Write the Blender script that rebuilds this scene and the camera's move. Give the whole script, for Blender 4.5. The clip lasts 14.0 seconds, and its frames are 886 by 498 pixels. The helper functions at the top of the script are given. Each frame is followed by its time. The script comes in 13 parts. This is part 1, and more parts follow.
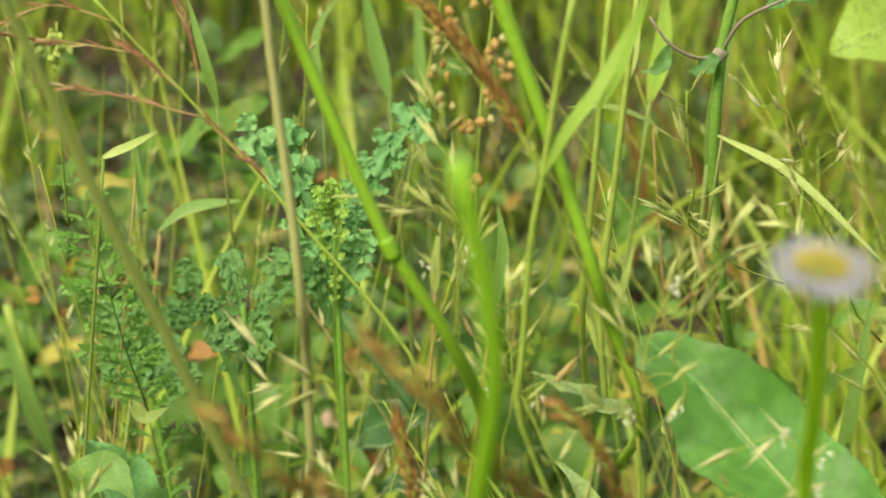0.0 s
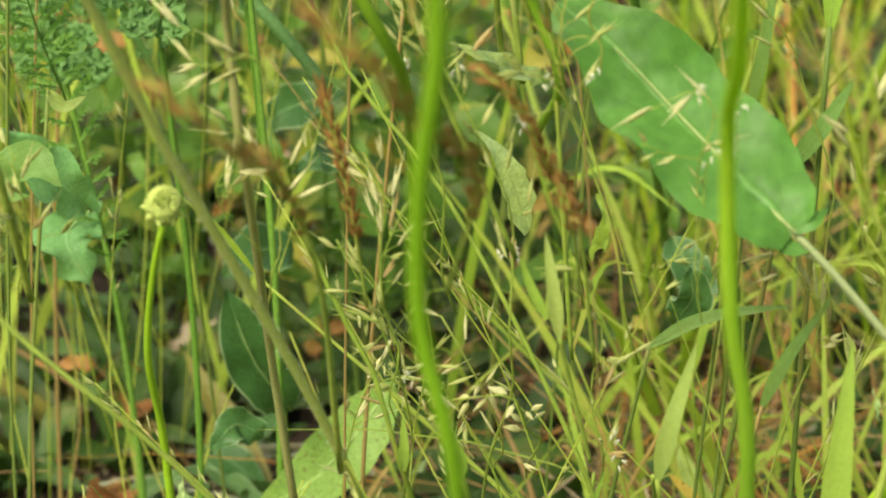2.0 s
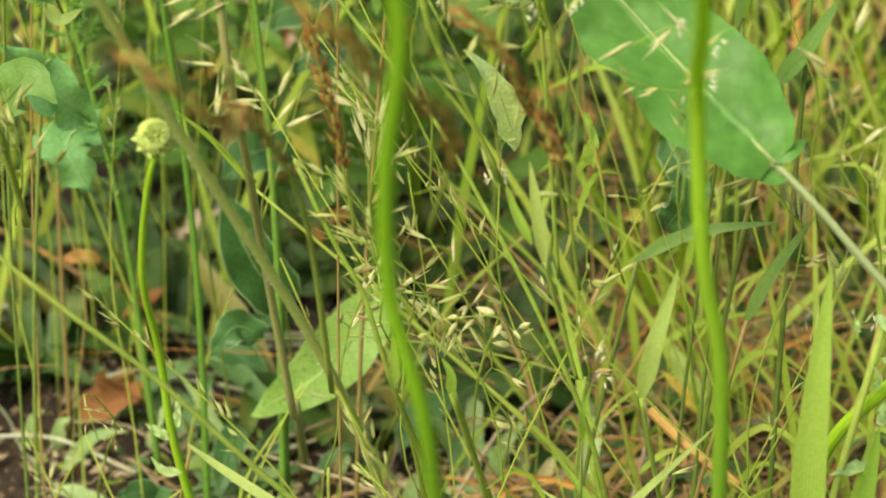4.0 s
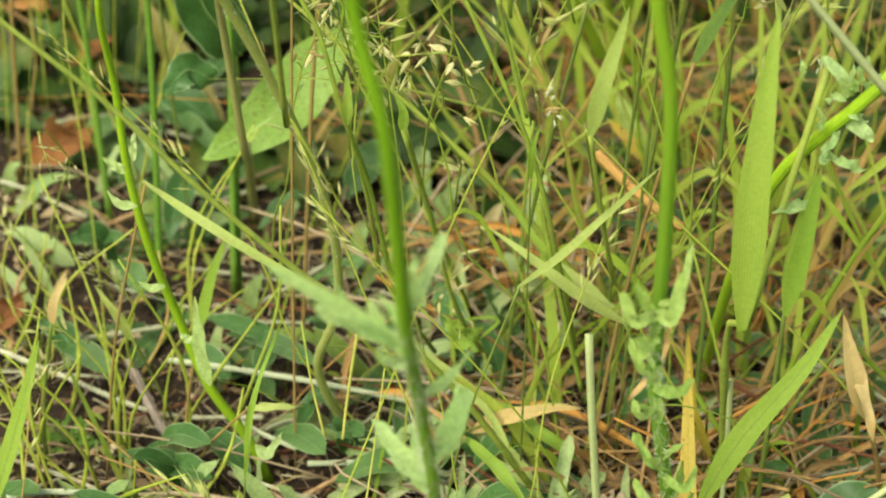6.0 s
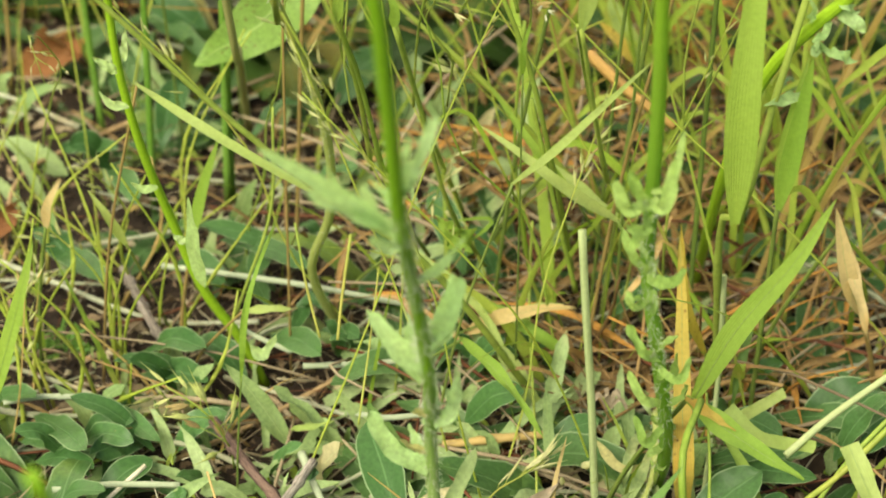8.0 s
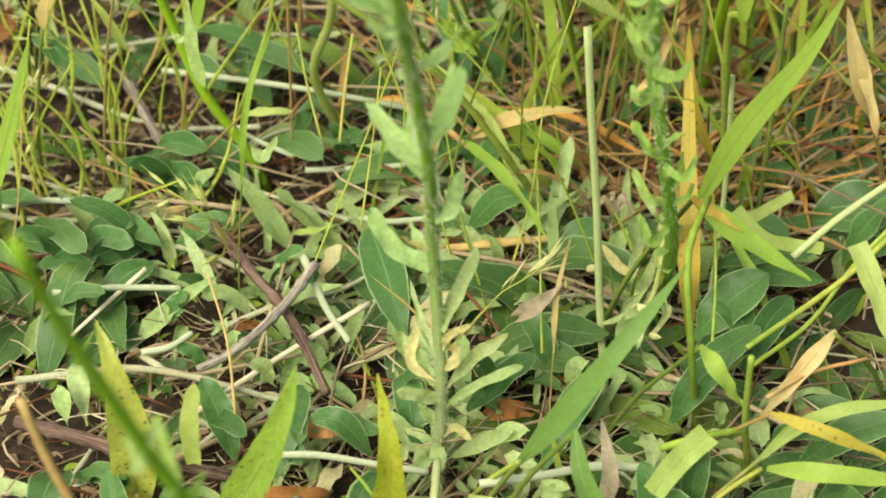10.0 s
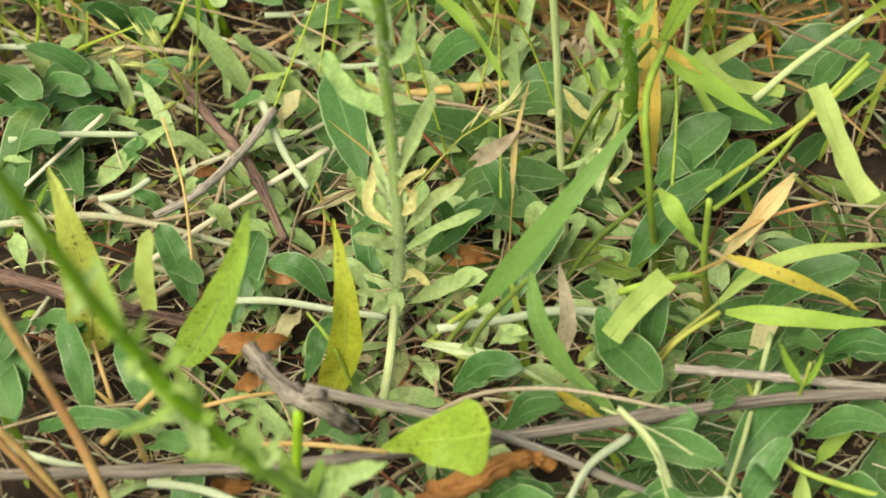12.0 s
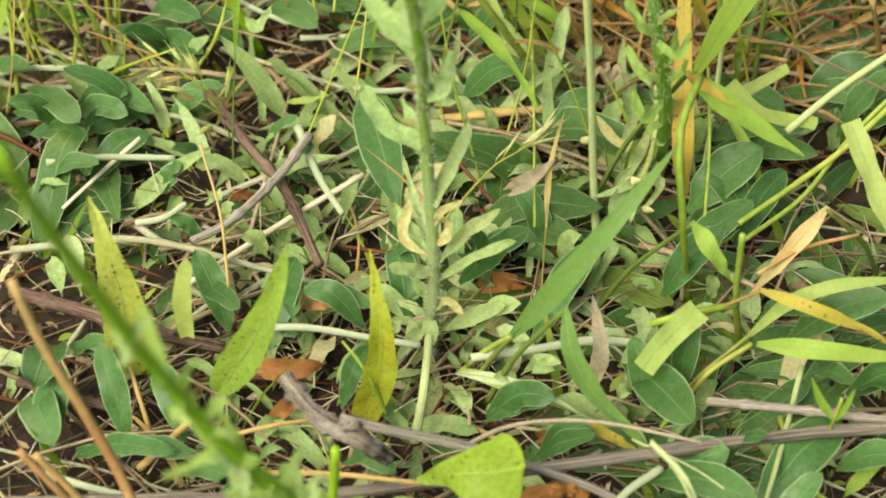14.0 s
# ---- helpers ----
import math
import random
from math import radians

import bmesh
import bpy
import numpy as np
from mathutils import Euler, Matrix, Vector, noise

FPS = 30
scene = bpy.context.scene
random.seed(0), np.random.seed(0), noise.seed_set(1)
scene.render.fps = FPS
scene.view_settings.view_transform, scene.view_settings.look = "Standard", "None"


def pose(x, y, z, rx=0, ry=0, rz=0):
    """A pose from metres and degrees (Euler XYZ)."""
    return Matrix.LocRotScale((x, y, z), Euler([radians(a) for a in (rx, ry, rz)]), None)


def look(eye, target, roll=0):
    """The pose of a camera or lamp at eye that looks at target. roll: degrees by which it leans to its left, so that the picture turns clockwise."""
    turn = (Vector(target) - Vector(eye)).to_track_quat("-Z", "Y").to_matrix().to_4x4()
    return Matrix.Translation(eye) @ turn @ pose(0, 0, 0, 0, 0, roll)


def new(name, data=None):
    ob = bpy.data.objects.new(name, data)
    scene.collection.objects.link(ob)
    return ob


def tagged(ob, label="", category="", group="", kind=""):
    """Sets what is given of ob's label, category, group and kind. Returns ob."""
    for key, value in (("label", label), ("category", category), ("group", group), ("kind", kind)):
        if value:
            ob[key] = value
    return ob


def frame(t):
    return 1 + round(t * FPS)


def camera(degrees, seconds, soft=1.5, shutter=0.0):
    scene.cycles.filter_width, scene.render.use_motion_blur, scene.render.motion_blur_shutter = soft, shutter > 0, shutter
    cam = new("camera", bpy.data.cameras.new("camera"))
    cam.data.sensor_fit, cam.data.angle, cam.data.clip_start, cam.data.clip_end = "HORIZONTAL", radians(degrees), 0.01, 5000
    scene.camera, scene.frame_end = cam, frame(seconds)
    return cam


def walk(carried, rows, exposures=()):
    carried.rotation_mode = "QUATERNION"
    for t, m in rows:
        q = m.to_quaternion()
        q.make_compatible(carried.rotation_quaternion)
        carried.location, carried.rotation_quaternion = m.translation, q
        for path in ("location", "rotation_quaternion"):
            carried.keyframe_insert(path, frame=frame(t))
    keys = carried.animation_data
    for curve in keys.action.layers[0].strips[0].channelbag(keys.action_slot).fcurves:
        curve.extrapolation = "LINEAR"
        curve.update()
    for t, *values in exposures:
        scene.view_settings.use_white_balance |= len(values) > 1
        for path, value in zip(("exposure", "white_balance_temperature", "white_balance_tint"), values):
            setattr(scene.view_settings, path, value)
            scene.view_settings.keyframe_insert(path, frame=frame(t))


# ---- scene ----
cam = camera(22.0, 14.0, soft=1.8)
PATH = [
    (0, (0.00697, -0.56897, 0.60392), (-0.12495, 1.35744, 0.0828), 1.03),
    (0.5, (0.00608, -0.57984, 0.60239), (-0.08989, 1.34083, 0.05299), 0.91),
    (1, (0.0089, -0.59224, 0.59474), (-0.07142, 1.321, 0.01763), -0.12),
    (1.5, (0.00848, -0.59465, 0.59031), (-0.05148, 1.2922, -0.07013), -0.43),
    (2, (-0.00282, -0.58551, 0.60258), (-0.0329, 1.25722, -0.17422), -0.47),
    (2.5, (-0.01259, -0.58189, 0.61721), (0.00268, 1.23313, -0.22271), -0.30),
    (3, (-0.00149, -0.57868, 0.63052), (-0.00984, 1.20708, -0.27003), -0.50),
    (3.2, (0.00996, -0.57696, 0.63799), (-0.04295, 1.20852, -0.26161), -0.92),
    (5.3, (0.0045, -0.60485, 0.62815), (-0.018, 1.13243, -0.36248), -0.60),
    (5.5, (0.00404, -0.60126, 0.62924), (-0.01514, 1.11422, -0.39876), -0.01),
    (6, (0.00384, -0.60473, 0.62939), (0.00981, 1.08141, -0.44619), 0.47),
    (6.5, (0.0062, -0.60379, 0.62565), (-0.00714, 1.05157, -0.49667), 0.13),
    (7, (0.00419, -0.60844, 0.62529), (0.01785, 1.04422, -0.50099), 0.55),
    (7.2, (0.00411, -0.60879, 0.62745), (0.0165, 1.04679, -0.49456), 0.11),
    (9.3, (0.00583, -0.6184, 0.60269), (0.01763, 0.98583, -0.59159), -0.15),
    (9.5, (0.00671, -0.61298, 0.6046), (0.01847, 0.9763, -0.6095), -0.20),
    (10, (0.00807, -0.60916, 0.60135), (0.00697, 0.95707, -0.64242), -0.32),
    (10.5, (0.00744, -0.60855, 0.60273), (0.00623, 0.94204, -0.66047), -0.34),
    (11, (0.00906, -0.61158, 0.60186), (0.0112, 0.92431, -0.67917), -0.17),
    (11.5, (0.01463, -0.6124, 0.60196), (0.01671, 0.91159, -0.69321), -0.22),
    (12, (0.01868, -0.60705, 0.59478), (0.02806, 0.87666, -0.74631), -0.31),
    (12.5, (0.01698, -0.60699, 0.59538), (0.02224, 0.84795, -0.7769), -0.35),
    (13, (0.01652, -0.60272, 0.60073), (0.00927, 0.83716, -0.78733), -0.51),
    (13.5, (0.0141, -0.60293, 0.60507), (0.01142, 0.85774, -0.76111), -0.24),
    (14, (0.01252, -0.60087, 0.61231), (0.00672, 0.87224, -0.74042), -0.16),
]
walk(cam, [(t, look(eye, target, roll)) for t, eye, target, roll in PATH], exposures=[(0.0, 1.45, 7900, 2), (14.0, 1.45, 7900, 2)])
# ---- end of camera ----
# The lens is wide open and near, so that close and far things blur.
cam.data.dof.use_dof = True
cam.data.dof.focus_distance = 0.865
cam.data.dof.aperture_fstop = 13.0

# ---- light ----
world = bpy.data.worlds.new("world")
scene.world = world
world.use_nodes = True
wn = world.node_tree
sky = wn.nodes.new("ShaderNodeTexSky")
sky.sky_type, sky.sun_disc = "NISHITA", False
sky.sun_elevation, sky.sun_rotation = radians(45), radians(-30)
sky.air_density, sky.dust_density, sky.ozone_density = 1.0, 4.0, 0.6
wn.links.new(sky.outputs["Color"], wn.nodes["Background"].inputs["Color"])
wn.nodes["Background"].inputs["Strength"].default_value = 0.085
sun = new("sun", bpy.data.lights.new("sun", "SUN"))
sun.data.energy, sun.data.angle, sun.data.color = 2.5, radians(32), (1.0, 0.965, 0.92)
sun.matrix_world = look((-1.3, -2.2, 2.6), (0, 0, 0))


# ---- materials ----
def lin(r, g, b):
    return (r, g, b, 1.0)


def leaf_material(name, dark, light, dead=None, dead_share=0.0, island=False, clear=0.35, lines=0.0, veins=0.0,
                  spots=None, rough=0.5, scale=140.0, edge=None, base=None):
    """Plant tissue: two-scale mottling, a colour for each piece, a midrib and lines along or across by the leaf's own UV."""
    m = bpy.data.materials.new(name)
    m.use_nodes = True
    nt = m.node_tree
    nt.nodes.clear()
    N, L = nt.nodes.new, nt.links.new
    out, mixs = N("ShaderNodeOutputMaterial"), N("ShaderNodeMixShader")
    bsdf, thin = N("ShaderNodeBsdfPrincipled"), N("ShaderNodeBsdfTranslucent")
    tc = N("ShaderNodeTexCoord")
    rnd = N("ShaderNodeNewGeometry").outputs["Random Per Island"] if island else N("ShaderNodeObjectInfo").outputs["Random"]

    def math_node(op, a, b=0.5, clamp=True):
        n = N("ShaderNodeMath")
        n.operation, n.use_clamp = op, clamp
        for i, v in enumerate((a, b)):
            if isinstance(v, (int, float)):
                n.inputs[i].default_value = v
            else:
                L(v, n.inputs[i])
        return n.outputs[0]

    def mixed(fac, a, b, kind="MIX"):
        n = N("ShaderNodeMix")
        n.data_type, n.blend_type = "RGBA", kind
        for sock, v in ((n.inputs[0], fac), (n.inputs[6], a), (n.inputs[7], b)):
            if isinstance(v, (int, float, tuple)):
                sock.default_value = v
            else:
                L(v, sock)
        return n.outputs[2]

    def noise_node(sc, detail=3.0):
        n = N("ShaderNodeTexNoise")
        n.inputs["Scale"].default_value, n.inputs["Detail"].default_value = sc, detail
        L(tc.outputs["Object"], n.inputs["Vector"])
        return n.outputs["Fac"]

    big, fine = noise_node(scale * 0.35), noise_node(scale * 4.0, 4.0)
    fac = math_node("ADD", math_node("MULTIPLY", rnd, 0.6), math_node("MULTIPLY", big, 0.5))
    col = mixed(fac, lin(*dark), lin(*light))
    if dead:
        away = math_node("FRACT", math_node("MULTIPLY", rnd, 7.31, False))
        col = mixed(math_node("GREATER_THAN", away, 1.0 - dead_share), col, lin(*dead))
        far = math_node("MULTIPLY", math_node("SUBTRACT", noise_node(scale * 0.25, 5.0), 0.56), 6.0)
        col = mixed(math_node("MULTIPLY", far, 0.55), col, lin(*dead))
    grainy = math_node("MULTIPLY", math_node("SUBTRACT", fine, 0.30), 2.4)
    col = mixed(0.28 if lines else 0.60, col, mixed(grainy, lin(0.56, 0.58, 0.52), lin(1.12, 1.12, 1.04)), "MULTIPLY")
    uv = N("ShaderNodeSeparateXYZ")
    L(tc.outputs["UV"], uv.inputs[0])
    across = math_node("ABSOLUTE", math_node("SUBTRACT", uv.outputs["X"], 0.5, False))
    height = fine
    if lines:
        wave = math_node("SINE", math_node("MULTIPLY", uv.outputs["X"], 62.0, False), 0.0, False)
        wave = math_node("ADD", math_node("MULTIPLY", wave, 0.5, False), 0.5)
        col = mixed(math_node("MULTIPLY", wave, lines), col, lin(*[min(1.0, c * 0.55) for c in dark]))
        height = math_node("ADD", math_node("MULTIPLY", height, 0.8), math_node("MULTIPLY", wave, 0.2))
    if veins:
        rib = math_node("SUBTRACT", 1.0, math_node("MULTIPLY", across, 26.0, False))
        slant = math_node("SUBTRACT", math_node("MULTIPLY", uv.outputs["Y"], 52.0, False), math_node("MULTIPLY", across, 36.0, False), False)
        bend = math_node("ADD", slant, math_node("MULTIPLY", big, 7.0, False), False)
        side = math_node("MULTIPLY", math_node("SUBTRACT", math_node("SINE", bend, 0.0, False), 0.90), 5.0)
        rib = math_node("MAXIMUM", rib, math_node("MULTIPLY", side, 0.22))
        col = mixed(math_node("MULTIPLY", rib, veins), col, lin(*[min(1.0, c * 1.5 + 0.06) for c in light]))
        height = math_node("ADD", math_node("MULTIPLY", height, 0.4), math_node("MULTIPLY", rib, 0.6))
    if base:
        foot = math_node("MULTIPLY", math_node("SUBTRACT", base[3], uv.outputs["Y"], False), 3.2)
        col = mixed(foot, col, lin(*base[:3]))
    if edge:
        rim = math_node("MULTIPLY", math_node("SUBTRACT", across, 0.455), 40.0)
        col = mixed(math_node("MULTIPLY", rim, 0.6), col, lin(*edge))
    if spots:
        dots = N("ShaderNodeTexVoronoi")
        dots.inputs["Scale"].default_value = 330.0
        L(tc.outputs["Object"], dots.inputs["Vector"])
        blot = math_node("MULTIPLY", math_node("SUBTRACT", 0.30, dots.outputs["Distance"]), 7.0)
        blot = math_node("MULTIPLY", blot, math_node("MULTIPLY", math_node("SUBTRACT", noise_node(70.0), 0.42), 6.0))
        col = mixed(blot, col, lin(*spots))
    bump = N("ShaderNodeBump")
    bump.inputs["Strength"].default_value, bump.inputs["Distance"].default_value = 0.7, 0.0006
    L(height, bump.inputs["Height"])
    L(bump.outputs[0], bsdf.inputs["Normal"])
    L(col, bsdf.inputs["Base Color"])
    bsdf.inputs["Roughness"].default_value = rough
    bsdf.inputs["Specular IOR Level"].default_value = 0.24
    glow = mixed(1.0, col, lin(1.0, 1.0, 0.75), "MULTIPLY")
    L(glow, thin.inputs["Color"])
    mixs.inputs[0].default_value = clear
    L(bsdf.outputs[0], mixs.inputs[1])
    L(thin.outputs[0], mixs.inputs[2])
    L(mixs.outputs[0], out.inputs["Surface"])
    return m


def solid_material(name, dark, light, rough=0.85, scale=60.0, bump_m=0.002, stretch=None, hue=0.4):
    """Soil, wood and dry matter: rough, mottled at two scales, with relief."""
    m = bpy.data.materials.new(name)
    m.use_nodes = True
    nt = m.node_tree
    N, L = nt.nodes.new, nt.links.new
    bsdf = nt.nodes["Principled BSDF"]
    tc, info = N("ShaderNodeTexCoord"), N("ShaderNodeObjectInfo")
    src = tc.outputs["Object"]
    if stretch:
        mp = N("ShaderNodeMapping")
        mp.inputs["Scale"].default_value = stretch
        L(tc.outputs["UV"], mp.inputs["Vector"])
        src = mp.outputs[0]
    a, b = N("ShaderNodeTexNoise"), N("ShaderNodeTexNoise")
    for n, s in ((a, scale), (b, scale * 7)):
        n.inputs["Scale"].default_value, n.inputs["Detail"].default_value = s, 6.0
        L(src, n.inputs["Vector"])
    ramp = N("ShaderNodeValToRGB")
    ramp.color_ramp.elements[0].position, ramp.color_ramp.elements[1].position = (0.40, 0.60) if stretch else (0.32, 0.7)
    ramp.color_ramp.elements[0].color, ramp.color_ramp.elements[1].color = lin(*dark), lin(*light)
    add = N("ShaderNodeMath")
    add.operation = "MULTIPLY_ADD"
    L(b.outputs["Fac"], add.inputs[0])
    add.inputs[1].default_value = 0.5
    half = N("ShaderNodeMath")
    half.operation = "MULTIPLY"
    half.inputs[1].default_value = 0.5
    L(a.outputs["Fac"], half.inputs[0])
    L(half.outputs[0], add.inputs[2])
    L(add.outputs[0], ramp.inputs[0])
    hsv = N("ShaderNodeHueSaturation")
    vary = N("ShaderNodeMath")
    vary.operation = "MULTIPLY_ADD"
    L(info.outputs["Random"], vary.inputs[0])
    vary.inputs[1].default_value, vary.inputs[2].default_value = hue, 1.0 - hue / 2
    L(vary.outputs[0], hsv.inputs["Value"])
    L(ramp.outputs[0], hsv.inputs["Color"])
    L(hsv.outputs[0], bsdf.inputs["Base Color"])
    bsdf.inputs["Roughness"].default_value = rough
    bsdf.inputs["Specular IOR Level"].default_value = 0.25
    bump = N("ShaderNodeBump")
    bump.inputs["Strength"].default_value, bump.inputs["Distance"].default_value = 0.8, bump_m
    L(add.outputs[0], bump.inputs["Height"])
    L(bump.outputs[0], bsdf.inputs["Normal"])
    return m


